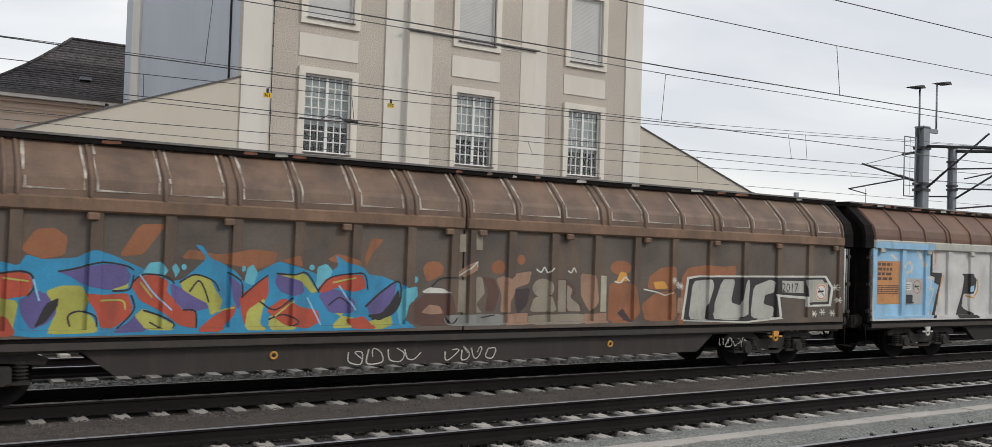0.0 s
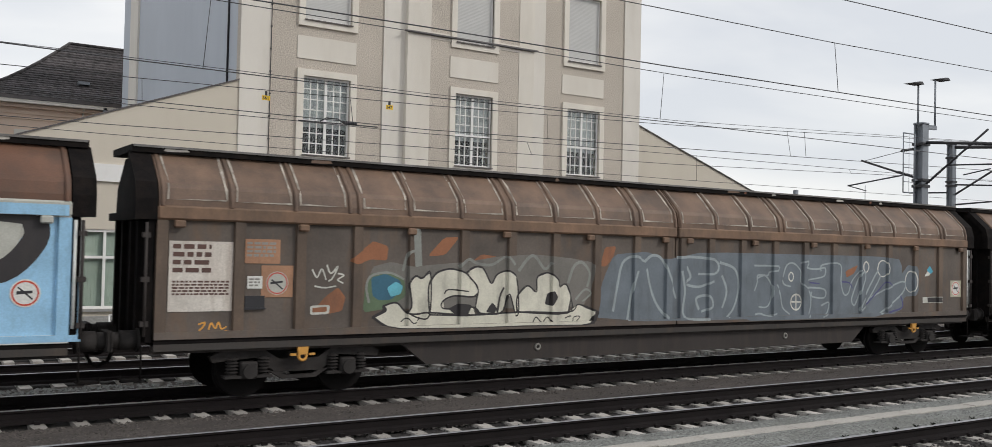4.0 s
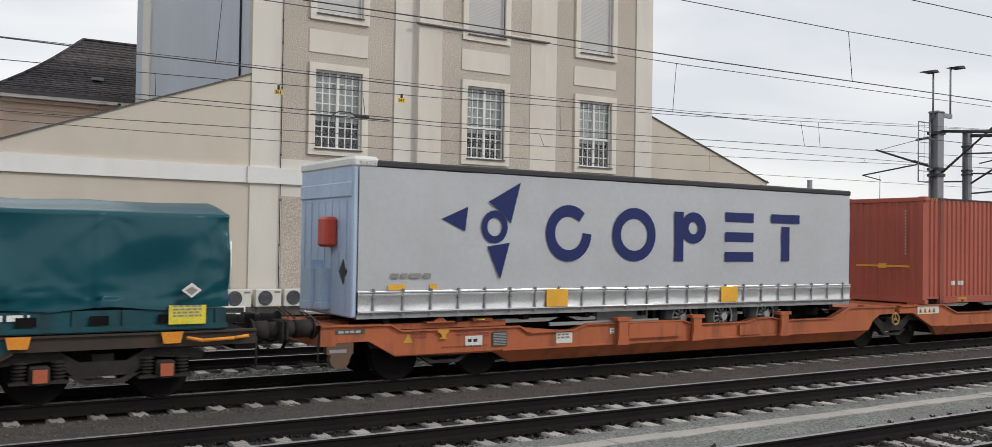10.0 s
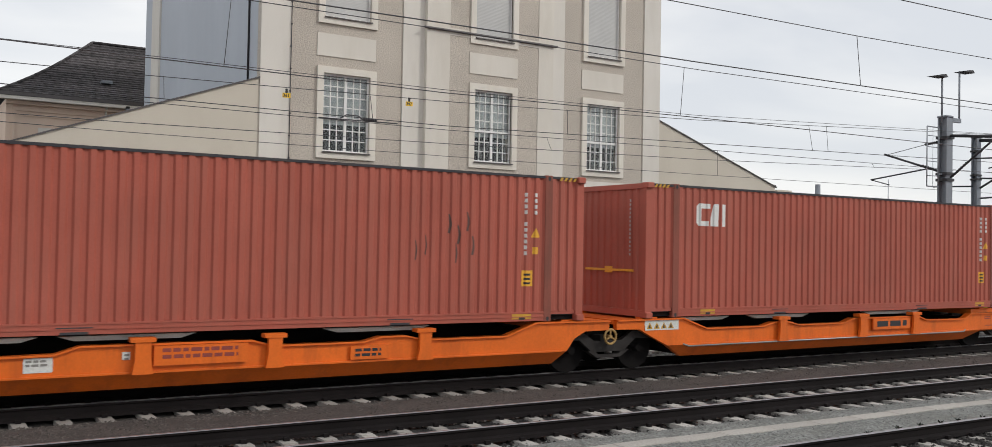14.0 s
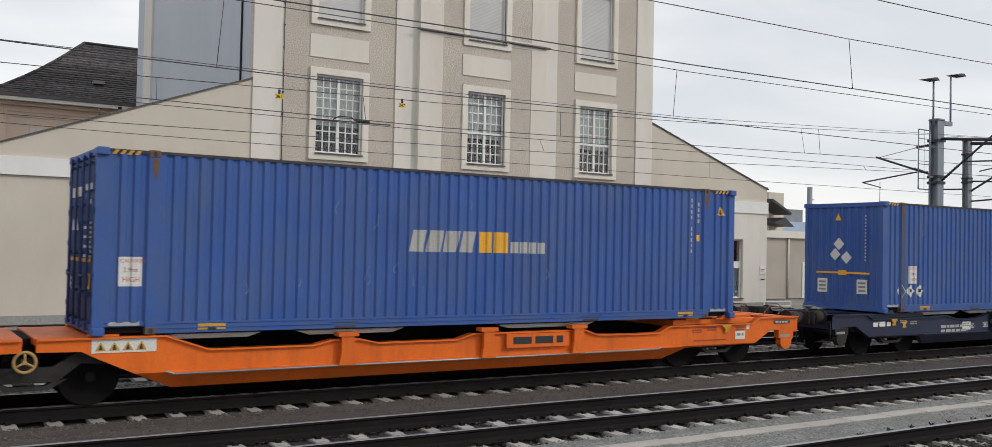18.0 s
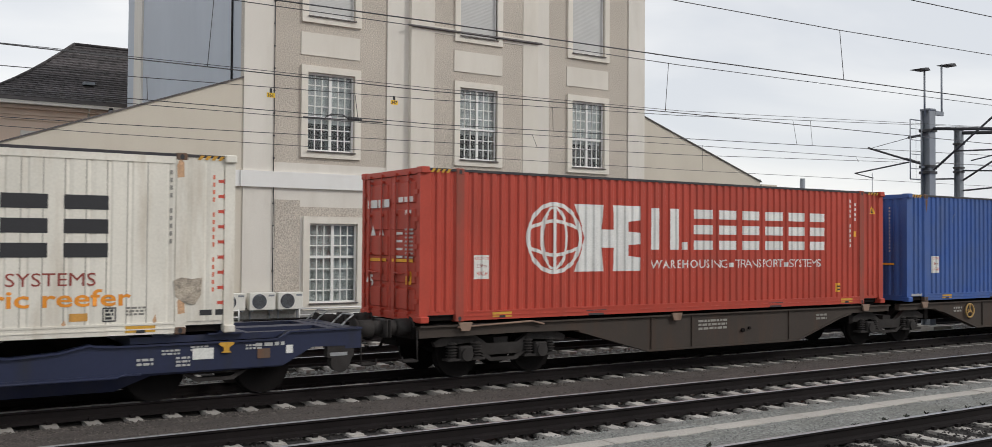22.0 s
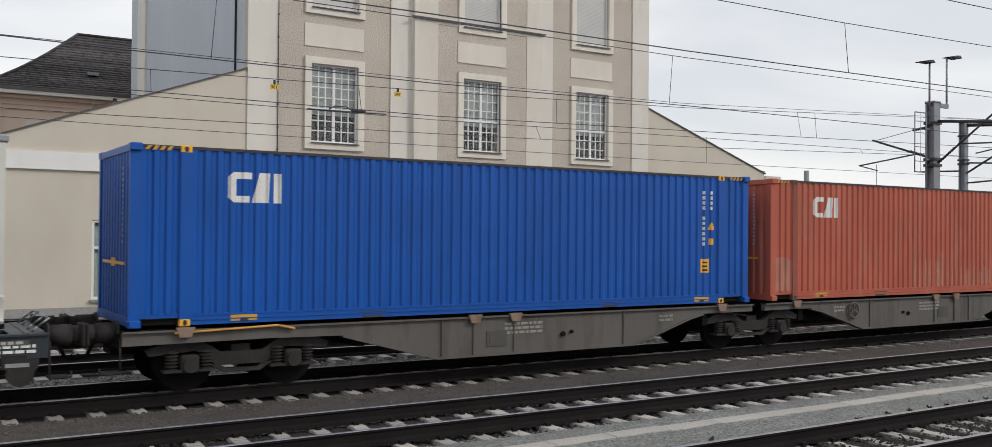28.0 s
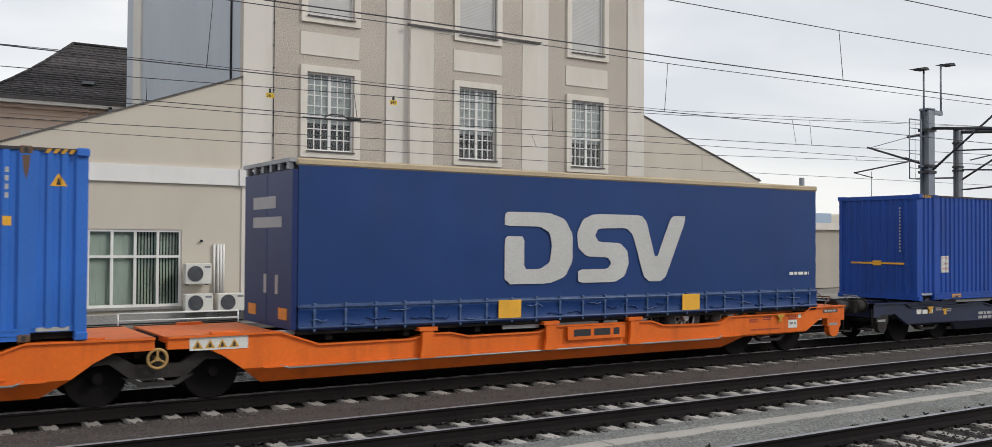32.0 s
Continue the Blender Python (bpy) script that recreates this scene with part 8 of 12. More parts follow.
for pts in ([(3.95, 0.84), (4.6, 0.84), (4.6, 0.55), (3.95, 0.55)], [(12.9, 1.03), (15.3, 1.03), (15.1, 0.84), (14.2, 0.40), (12.9, 0.40)]):
    sill("teal_patch", pts, flat, tealm, -1.226, 0.005)
bm = boxes((-0.35, 18.85, -0.35, 0.35, 0.75, 1.0), (-0.35, 0.0, -1.2, 1.2, 0.75, 1.05), (18.5, 18.85, -1.2, 1.2, 0.75, 1.05), *[(x, x + 0.15, -1.1, 1.1, 0.85, 1.0) for x in np.linspace(3, 15.3, 8)])
part("cross_frame", bm, P["under"], flat)
for x in (1.95, 16.5):
    bogie(flat, x, 1.83, caps=True)
coupling(flat, -0.35, -1, 1)
coupling(flat, 18.85, 1, 1)
handwheel(flat, 5.45, 0.62, P["or"])
for i, x in enumerate((0.8, 2.4, 7.4, 9.2, 9.5, 10.9, 15.1, 17.3)):
    bm = bmesh.new()
    prism(bm, [(x, 1.08), (x + 0.34, 1.08), (x + 0.30, 0.90), (x + 0.04, 0.90)], -1.30, -1.255)
    part("stanchion_flap", bm, P["or"], flat)
for x in (0.3, 17.7, 6.0, 12.2):
    bm = bmesh.new()
    tube(bm, [(x, -1.29, 0.98), (x + 0.25, -1.31, 0.93), (x + 0.75, -1.31, 0.95), (x + 1.0, -1.29, 0.98)], 0.03, 6)
    part("grab_rail", bm, P["or"], flat)
paint_on("data_panel", [rect(7.75, 8.75, 0.42, 0.96)], P["panel_grey"], flat, lambda q: -1.222, (), 0.004, "dull grey data panel")
text_bars(flat, 7.8, 0.93, 0.85, 2, 0.06, P["faint"], lambda q: -1.222, (), 0.007, 71)
paint_on("data_panel", [rect(4.66, 5.05, 0.5, 0.84)], P["k"], flat, lambda q: -1.222, (), 0.004)
for x, w_ in ((0.05, 0.7), (10.4, 0.7), (10.2, 0.4), (12.0, 0.4), (5.3, 0.5)):
    text_bars(flat, x, 0.7 if w_ > 0.5 else 0.98, w_ * 0.6, 3, 0.06, P["faint"], lambda q: -1.222, (), 0.006, int(x * 10))


def tarp(u, L, seed, label):
    t = rolling("tarpaulined_load", u, 1.1, label, "container", "tarpaulined containers")
    # open-top steel base below the sheet
    bm = boxes((0.02, L - 0.02, -1.22, 1.22, 0.0, 0.34), (0.0, L, -1.25, -1.2, 0.02, 0.10))
    for x in np.linspace(0.1, L - 0.2, 9):
        box(bm, x, x + 0.1, -1.25, -1.2, 0.1, 0.34)
    part("base", bm, tealm if seed == 3 else P["dark_teal"], t, "teal steel base frame")
    for i in range(5):
        x = 0.9 + i * (L - 1.8) / 4.2
        part("lashing_box", boxes((x, x + 0.28, -1.275, -1.251, 0.12, 0.26)), P["under"], t)
    for y in np.linspace(-1.15, 1.1, 14):
        part("end_rib", boxes((-0.03, -0.001, y, y + 0.06, 0.35, 1.5)), tealm, t)
    part("end_wall", boxes((0.0, 0.08, -1.2, 1.2, 0.3, 1.55)), tealm, t)
    # the sheet: a grid over the ridge with slack folds
    rnd = random.Random(seed)
    sec = [(-1.25, 0.34), (-1.262, 0.75), (-1.26, 1.15), (-1.25, 1.5), (-1.225, 1.83), (-1.19, 1.865), (-0.6, 1.99), (0.0, 2.08), (0.6, 1.99), (1.15, 1.88), (1.22, 1.80), (1.25, 0.36)]
    fine = []
    for a, b in zip(sec[:-1], sec[1:]):
        k = 9 if a[1] < 1.75 and a[0] < 0 else 4
        fine += [(a[0] + (b[0] - a[0]) * j / k, a[1] + (b[1] - a[1]) * j / k) for j in range(k)]
    fine.append(sec[-1])
    n = int(L / 0.05)
    bm = bmesh.new()
    rows = []
    bows = [L * i / 3 for i in range(4)]
    # folds fan out from points where the sheet is pinned
    pins = [(rnd.choice(bows) + rnd.uniform(-0.3, 0.3), rnd.uniform(1.3, 1.85), rnd.uniform(-0.9, 0.9), rnd.uniform(0.004, 0.010), rnd.uniform(3, 8)) for _ in range(6)]
    for i in range(n + 1):
        x = L * i / n
        near = min(abs(x - b) for b in bows)
        row = []
        for y, z in fine:
            zz, yy, xx = z, y, x
            slack = min(near, 0.9)
            if z < 1.87 and y < 0:
                k = min(max((z - 0.36) / 1.5, 0), 1)
                wide = math.sin(math.pi * k)
                ends = max(0.0, 1 - min(x, L - x) / 0.8)
                yy += wide * (0.13 * slack * (0.6 + noise.noise((x * 0.55 + seed * 3, z * 0.5, 1.1))))
                yy += wide * 0.13 * noise.noise((x * 0.8 + seed * 5, z * 0.9, 3.1)) + (0.010 + 0.045 * ends) * noise.noise((x * 2.1 + seed, z * 1.5 + 0.5 * x, 7.7)) + (0.003 + 0.028 * ends) * noise.noise((x * 5.5 + seed, z * 4.0 - 2 * x, 2.2))
                # hem drawn in where it is tied down
                tie = abs((x * 0.8 + 0.3) % 1 - 0.5)
                yy += 0.05 * math.exp(-(tie / 0.06) ** 2) * max(0, 1 - k * 4)
                # sharp creases hanging from the bows and along the hem
                yy += wide * (0.045 * abs(noise.noise((x * 0.8 - z * 0.9, z * 0.7 + seed, 4.4))) - 0.022 * abs(noise.noise((x * 1.3 + z * 1.2, z * 0.9, seed + 0.5))))
                yy -= 0.022 * abs(noise.noise((x * 4.2, z * 1.4 + seed, 9.1))) * max(0, 1 - abs(k - 0.12) * 4)
                # bunched folds along the hem and a raised seam over each bow
                low = max(0.0, 1 - abs(k - 0.14) * 5)
                yy -= low * 0.045 * (0.45 - abs(noise.noise((x * 1.9 + seed * 2, z * 6.5 + 0.8 * math.sin(x * 2.3 + seed), 5.5))))
                yy -= 0.014 * math.exp(-(near / 0.04) ** 2)
                edge = max(0.0, 1 - min(x, L - x) / 0.9)
                yy -= wide * edge * 0.09 * (0.4 - abs(noise.noise((x * 2.6 + z * 2.2, z * 1.6 - x * 1.4, seed + 6.0))))
                for px, pz, pa, pd, pf in pins:
                    dx, dz_ = x - px, pz - z
                    r = math.hypot(dx, dz_)
                    if r < 1.5:
                        yy += pd * math.sin(pf * math.atan2(dx, dz_ + 0.05)) * math.exp(-1.6 * r) * min(r * 4, 1) * 1.4
                if k < 0.1:
                    zz += 0.06 * noise.noise((x * 1.3 + seed, 0, 0)) - 0.02 + 0.06 * abs(math.sin(x * 1.9 + seed))
            else:
                zz += -0.02 * slack + 0.015 * noise.noise((x * 1.4, y * 1.4, seed))
            if i == 0:
                xx -= 0.02
            row.append(bm.verts.new((xx, yy, zz)))
        rows.append(row)
    for i in range(n):
        for j in range(len(fine) - 1):
            bm.faces.new((rows[i][j], rows[i + 1][j], rows[i + 1][j + 1], rows[i][j + 1])).smooth = True
    # gable ends of the sheet
    for x, e in ((0.0, rows[0]), (L, rows[-1])):
        c = bm.verts.new((x, 0.0, 1.4))
        es = [v for v in e if v.co.z > 1.3]
        for a, b in zip(es[:-1], es[1:]):
            bm.faces.new((c, a, b))
    part("tarpaulin", bm, P["teal"], t, "slack glossy teal tarpaulin")
    for x in (0.35, L - 0.95):
        part("yellow_plate", boxes((x, x + 0.58, -1.30, -1.285, 0.10, 0.40)), P["ly"], t, "yellow warning plate")
        text_bars(t, x + 0.06, 0.40, 0.45, 4, 0.03, P["faint"], lambda q: -1.30, (), 0.003, int(x * 7))
    x = L - 0.62
    part("hazard_diamond", drape(outline_bm([[(x, 0.52), (x + 0.16, 0.64), (x, 0.76), (x - 0.16, 0.64)]]), lambda q: -1.36, (), 0.0), P["sticker"], t, "white hazard diamond")
    part("hazard_diamond_mark", drape(outline_bm([[(x, 0.56), (x + 0.1, 0.64), (x, 0.70), (x - 0.1, 0.64)]]), lambda q: -1.362, (), 0.0), P["faint"], t)
    text_bars(t, L * (0.35 if seed == 3 else 0.62), 0.30, 1.0, 1, 0.09, P["w"] if seed == 3 else P["grey"], lambda q: -1.252, (), 0.003, seed)
    if seed < 3:
        part("orange_plate", boxes((L * 0.52, L * 0.52 + 0.5, -1.276, -1.256, 0.08, 0.30)), P["sp_amber"], t, "faded orange plate")
    return t


tarp(94.2, 6.06, 1, "container covered by a glossy dark teal tarpaulin")
tarp(100.32, 6.06, 2, "container under a slack dark teal tarpaulin")
tarp(106.5, 6.06, 3, "container under a creased dark teal tarpaulin")


# ---- articulated pocket wagons ----
P["dull_yellow"] = paint("dull_yellow_mark", (0.55, 0.30, 0.04), 0.6, (0.2, 0.12, 0.05), 0.6)
P["rust_cast"] = paint("rusty_casting", (0.13, 0.085, 0.062), 0.75, (0.16, 0.075, 0.04), 0.8)
P["dull_brass"] = paint("dull_yellow_handwheel", (0.40, 0.25, 0.09), 0.6, (0.10, 0.07, 0.04), 0.6)


def bent_sill(outline, parent, material, z_bend=0.50):
    """A side sill whose upper web is upright and whose lower web folds inwards."""
    bm = bmesh.new()
    fs = prism(bm, outline, -1.22, -1.10)
    bmesh.ops.triangulate(bm, faces=fs[:2])
    bmesh.ops.bisect_plane(bm, geom=bm.verts[:] + bm.edges[:] + bm.faces[:], plane_co=(0, 0, z_bend), plane_no=(0, 0, 1))
    for v in bm.verts:
        if v.co.z < z_bend:
            v.co.y += (z_bend - v.co.z) * 0.95
    return part("side_sill", bm, material, parent, "folded side sill")


# how far each wagon reaches to either side of its joint
POCKET_ENDS = {130.3: (16.11, 16.86), 164.85: (16.5, 16.8), 199.03: (16.39, 16.78), 233.70: (16.6, 16.42), 297.9: (17.0, 16.05), 361.36: (16.82, 16.8), 396.2: (16.85, 16.85)}


def pocket_wagon(joint, color, label, name_plate, plates, scallop=False, blue_ends=False):
    w = rolling("pocket_wagon", joint, 0.0, label, "freight wagon", "articulated pocket wagons")
    ends = POCKET_ENDS[joint]
    base = [(0.1, 1.08), (1.95, 1.09), (2.65, 0.85), (4.45, 0.85), (4.8, 0.93), (5.3, 0.93), (5.65, 0.85), (7.3, 0.85), (7.65, 0.95), (10.3, 0.95), (10.65, 0.84), (11.8, 0.82)]
    if scallop:
        base = [(0.1, 1.10), (1.6, 1.10)]
        for a, b in ((1.9, 4.5), (4.75, 7.32), (9.75, 11.9)):
            base += [(a, 1.0), (a + (b - a) * 0.2, 0.905), (a + (b - a) * 0.5, 0.86), (a + (b - a) * 0.8, 0.905), (b, 1.0)]
    slate = color == P["slate_wagon"]
    for s in (-1, 1):
        e = ends[s > 0]
        top = base + [(e - 4.43, 0.83 if not scallop else 0.98), (e - 4.13, 0.96), (e - 1.55, 0.96), (e - 1.33, 1.08), (e, 1.09)]
        def m(pts):
            return [(s * x, z) for x, z in pts]
        # the foot of the slope lies unevenly either side of the joint
        low = 1.72 if joint > 230 else 2.12 if s > 0 else 1.38
        bot = [(e, 0.77), (e - 0.92, 0.78), (e - 1.47, 0.48), (e - 3.6, 0.46), (e - 4.1, 0.22), (low, 0.22), (1.0, 0.73), (0.72, 0.87), (0.1, 0.88)]
        outline = m(top + bot)
        bent_sill(outline, w, color)
        # far sill near-black, not wagon paint: pocket shade in its colour
        sill("far_sill", outline, w, P["under"], 1.1)
        flange("top_flange", m(top), w, color)
        flange("middle_flange", m([(low - 0.06, 0.515), (e - 3.75, 0.515)]), w, color, -1.25, -1.2, 0.03)
        # pocket floor and cross members
        x0, x1 = sorted((s * 2.0, s * 12.4))
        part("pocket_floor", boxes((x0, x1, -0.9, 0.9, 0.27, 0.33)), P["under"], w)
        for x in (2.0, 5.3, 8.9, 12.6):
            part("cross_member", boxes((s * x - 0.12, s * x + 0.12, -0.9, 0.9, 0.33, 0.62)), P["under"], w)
        # near-black sheets added to stand for the shade inside the pocket
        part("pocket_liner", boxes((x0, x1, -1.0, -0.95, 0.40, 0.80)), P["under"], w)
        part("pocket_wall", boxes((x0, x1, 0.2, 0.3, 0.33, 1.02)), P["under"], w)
        for xa_, xb_ in ((1.9, 3.6), (4.2, 6.3), (8.35, 10.75)) if s > 0 else ((4.2, 6.3), (8.5, 10.6), (10.85, 13.0)):
            bm = bmesh.new()
            prism(bm, [(s * xa_, 1.075), (s * xb_, 1.075), (s * (xb_ - 0.25), 1.0), (s * (xa_ + 0.25), 1.0)], -1.0, -0.9)
            part("support_plate", bm, P["sticker"], w, "pale folded support plate")
        x0, x1 = sorted((s * (e - 3.9), s * e))
        # the deck has two openings either side of a spine
        d0, d1 = sorted((s * (e - 1.95), s * (e - 0.5)))
        part("end_deck", boxes((x0, d0, -1.1, 1.1, 0.92, 1.065), (d1, x1, -1.1, 1.1, 0.92, 1.065), (d0, d1, -1.1, -0.92, 0.92, 1.065), (d0, d1, -0.2, 0.2, 0.92, 1.065), (d0, d1, 0.92, 1.1, 0.92, 1.065)), color, w)
        # rounded jacking lug with a rubbed face under the headstock
        q = s * (e - 0.38)
        bm = bmesh.new()
        prism(bm, [(q - 0.25, 0.79), (q - 0.25, 0.58), (q - 0.17, 0.56)] + [(q + 0.19 * math.cos(radians(a)), 0.50 + 0.19 * math.sin(radians(a))) for a in range(180, 361, 20)] + [(q + 0.22, 0.56), (q + 0.25, 0.58), (q + 0.25, 0.79)], -1.21, -1.06)
        lug = part("jacking_lug", bm, color if s > 0 and color == P["wagon_orange"] else P["rust_cast"] if plates else P["bogie"], w)
        part("rubbed_face", boxes((q - 0.2, q + 0.12, -1.216, -1.212, 0.60, 0.66)), P["galv"], lug)
        part("deck_bolster", boxes((s * (e - 2.4) - 0.3, s * (e - 2.4) + 0.3, -1.2, -1.02, 1.066, 1.09)), color, w)
        bm = bmesh.new()
        prism(bm, [(s * (e - 2.4) - 0.14, 1.09), (s * (e - 2.4) + 0.14, 1.09), (s * (e - 2.4) + 0.05, 1.16), (s * (e - 2.4) - 0.05, 1.16)], -1.18, -1.05)
        part("locating_cone", bm, color, w)
        # folded hitch frame lying on the deck
        bm = bmesh.new()
        for y in (-0.55, 0.55):
            tube(bm, [(s * (e - 3.6), y, 1.10), (s * (e - 2.9), y * 0.9, 1.13), (s * (e - 2.0), y * 0.5, 1.11)], 0.035, 6)
        box(bm, min(s * (e - 3.5), s * (e - 3.2)), max(s * (e - 3.5), s * (e - 3.2)), -0.6, 0.6, 1.07, 1.12)
        part("hitch_frame", bm, P["under"], w, "folded dark hitch frame")
        bm = bmesh.new()
        ring(bm, (s * (e - 3.3), -1.1, 1.10), 0.10, 0.014, "z", 14, 6)
        part("lever_ring", bm, P["ly"] if plates else P["galv"], w, "pale lever ring")
        x0, x1 = sorted((s * (e - 0.3), s * e))
        part("headstock", boxes((x0, x1, -1.218, 1.24, 0.72, 1.075)), color, w)
        x0, x1 = sorted((s * 0.08, s * 1.95))
        part("joint_deck", boxes((x0, x1, -1.1, 1.1, 0.98, 1.075)), color, w)
        # brackets along the sill, with the name plate between two
        for x in (4.62, 7.45, 9.58) if scallop else (5.04, 7.95, 10.1) if s > 0 and joint < 350 else (4.75, 7.55, 9.75) if s > 0 else (4.99, 7.8, 9.92) if slate else (4.45, 7.28, 9.4):
            bm = bmesh.new()
            prism(bm, [(s * x - 0.12, 0.99), (s * x + 0.12, 0.99), (s * x + 0.12, 0.70), (s * x + 0.16, 0.48), (s * x - 0.16, 0.48), (s * x - 0.12, 0.70)], -1.34, -1.27)
            box(bm, s * x - 0.19, s * x + 0.19, -1.36, -1.15, 0.98, 1.05)
            part("bracket", bm, color, w)
        xa = (8.5 if scallop else 9.12 if joint < 350 else 8.75) if s > 0 else -9.0 if slate else -8.48
        part("name_plate", boxes((xa - 0.75, xa + 0.75, -1.30, -1.255, 0.64 if s > 0 else 0.60, 0.91)), color, w)
        if s < 0:
            lp = -6.37 if slate else -5.9
            part("load_plate", boxes((lp, lp + 0.74, -1.28, -1.25, 0.54, 0.78)), color, w)
        if s > 0 and name_plate and color != P["old_orange"]:
            text_bars(w, xa - 0.6, 0.85, 1.2, 1, 0.14, P["k"] if plates else P["w"], lambda q: -1.30, (), 0.003, 2, "plain_mark")
        if s < 0 and scallop:
            for i in range(4):
                x = -9.3 + i * 0.24
                paint_on("warning_triangle", [[(x - 0.1, 0.68), (x + 0.1, 0.68), (x, 0.85)]], P["dull_yellow"], w, lambda q: -1.30, (), 0.004)
                paint_on("triangle_mark", [[(x - 0.03, 0.70), (x + 0.03, 0.70), (x + 0.012, 0.79), (x - 0.012, 0.79)]], P["k"], w, lambda q: -1.30, (), 0.006)
            text_bars(w, -15.0, 0.86, 0.8, 1, 0.11, P["w"], lambda q: -1.222, (), 0.008, 51, "plain_mark")
            paint_on("yellow_mark", [[(-13.85, 0.86), (-13.55, 0.86), (-13.65, 0.78), (-13.62, 0.7), (-13.78, 0.7), (-13.75, 0.78)]], P["dull_yellow"], w, lambda q: -1.222, (), 0.008)
            text_bars(w, -12.07, 0.72, 1.0, 1, 0.075, P["grey"], lambda q: -1.222, (), 0.008, 52)
            text_bars(w, -12.07, 0.60, 1.25, 1, 0.075, P["grey"], lambda q: -1.222, (), 0.008, 53)
            for a, b, z0, z1 in ((-10.82, -10.5, 0.61, 0.73), (-10.07, -9.83, 0.62, 0.76), (-8.42, -8.30, 0.68, 0.86), (-8.22, -7.95, 0.76, 0.86), (-8.22, -7.68, 0.64, 0.70)):
                paint_on("plate_outline", [rect(a, b, z0, z1), rect(a + 0.02, b - 0.02, z0 + 0.02, z1 - 0.02)], P["grey"], w, lambda q: -1.222 if b < -9 else -1.30, (), 0.007)
                paint_on("plate_mark", [rect(a + 0.06, b - 0.06, z0 + 0.035, z1 - 0.035)], P["grey"], w, lambda q: -1.222 if b < -9 else -1.30, (), 0.008)
        # yellow release lever, ribbed grey panel and a white plate on the end web
        bm = bmesh.new()
        q = s * (e - 2.42)
        prism(bm, [(q - 0.12, 0.94), (q + 0.12, 0.94), (q + 0.12, 0.90), (q + 0.05, 0.86), (q + 0.04, 0.80), (q + 0.08, 0.77), (q - 0.08, 0.77), (q - 0.04, 0.80), (q - 0.05, 0.86), (q - 0.12, 0.90)], -1.275, -1.23)
        part("release_lever", bm, P["or"] if slate else P["dull_yellow"], w, "yellow release lever")
        if s < 0 and not scallop:
            q = -(e - 3.68)
            pan = part("access_panel", boxes((q - 0.17, q + 0.17, -1.245, -1.222, 0.58, 0.86)), P["panel_grey"], w, "ribbed grey access panel")
            for i in range(8):
                part("panel_rib", boxes((q - 0.15, q + 0.15, -1.252, -1.246, 0.60 + i * 0.031, 0.615 + i * 0.031)), P["galv"], pan)
            q = -(e - 3.1)
            paint_on("white_plate", [rect(q - 0.19, q + 0.19, 0.60, 0.80)], P["sticker"], w, lambda v: -1.222, (), 0.008)
            text_bars(w, q - 0.13, 0.74, 0.26, 1, 0.06, P["k"], lambda v: -1.222, (), 0.010, 91)
        elif not scallop:
            q = e - 1.95
            paint_on("white_plate", [rect(q - 0.16, q + 0.16, 0.60, 0.79)], P["sticker"], w, lambda v: -1.222, (), 0.008)
            text_bars(w, q - 0.11, 0.74, 0.22, 1, 0.06, P["faint"], lambda v: -1.222, (), 0.010, 92)
        if not scallop:
            q = s * (e - 1.7)
            paint_on("warning_triangle", [[(q - 0.1, 0.72), (q + 0.1, 0.72), (q, 0.89)]] if s < 0 else [rect(q - 0.05, q + 0.05, 0.82, 0.94)], P["dull_yellow"] if s < 0 else P["sticker"], w, lambda v: -1.222, (), 0.008)
            text_bars(w, s * (e - 2.9) - 0.5, 0.62, 1.0, 1, 0.025, P["brick"] if plates else P["grey"], lambda v: -1.222, (), 0.008, 93)
            q = s * (e - 0.55)
            paint_on("dark_plate", [rect(q - 0.28, q + 0.28, 0.92, 1.0)], P["panel_grey"], w, lambda v: -1.222, (), 0.008)
            text_bars(w, q - 0.22, 0.985, 0.44, 1, 0.045, P["grey"], lambda v: -1.222, (), 0.010, 94)
        if slate:
            for q, (x, wd, n_) in enumerate(((15.6, 0.55, 2), (12.2, 0.35, 3))):
                text_bars(w, s * x - wd / 2, 0.93 - 0.02 * q, wd, n_, 0.045, P["w"], lambda q: -1.222, (), 0.008, 60 + q)
            if s < 0:
                paint_on("name_symbol", [rect(-9.72, -9.46, 0.66, 0.88), rect(-9.69, -9.49, 0.69, 0.85), rect(-9.64, -9.54, 0.74, 0.80)], P["w"], w, lambda v: -1.30, (), 0.004)
                for a, z in ((-11.98, 0.77), (-11.58, 0.77)):
                    paint_on("plate_outline", [rect(a, a + 0.32, z - 0.06, z + 0.06), rect(a + 0.015, a + 0.305, z - 0.045, z + 0.045)], P["w"], w, lambda v: -1.222, (), 0.008)
                    text_bars(w, a + 0.05, z + 0.03, 0.22, 1, 0.06, P["w"], lambda v: -1.222, (), 0.008, 95)
                for z, xa_, xb_ in ((0.545, -12.75, -2.4), (0.49, -12.9, -2.5)):
                    bm = bmesh.new()
                    tube(bm, [(xa_, -1.2, z - 0.04), (xa_ + 0.25, -1.27, z), (xb_, -1.27, z), (xb_ + 0.12, -1.22, z + 0.02)], 0.018, 6)
                    part("pipe", bm, P["galv"], w)
        if s < 0 and color != P["old_orange"] and not scallop:
            text_bars(w, xa - 0.62, 0.87, 1.2, 2, 0.075 if slate else 0.06, P["brick"] if plates else P["w"], lambda q: -1.30, (), 0.003, 9)
            text_bars(w, lp + 0.08, 0.73, 0.5, 2, 0.05, P["k"] if plates else P["w"], lambda q: -1.28, (), 0.003, 19)
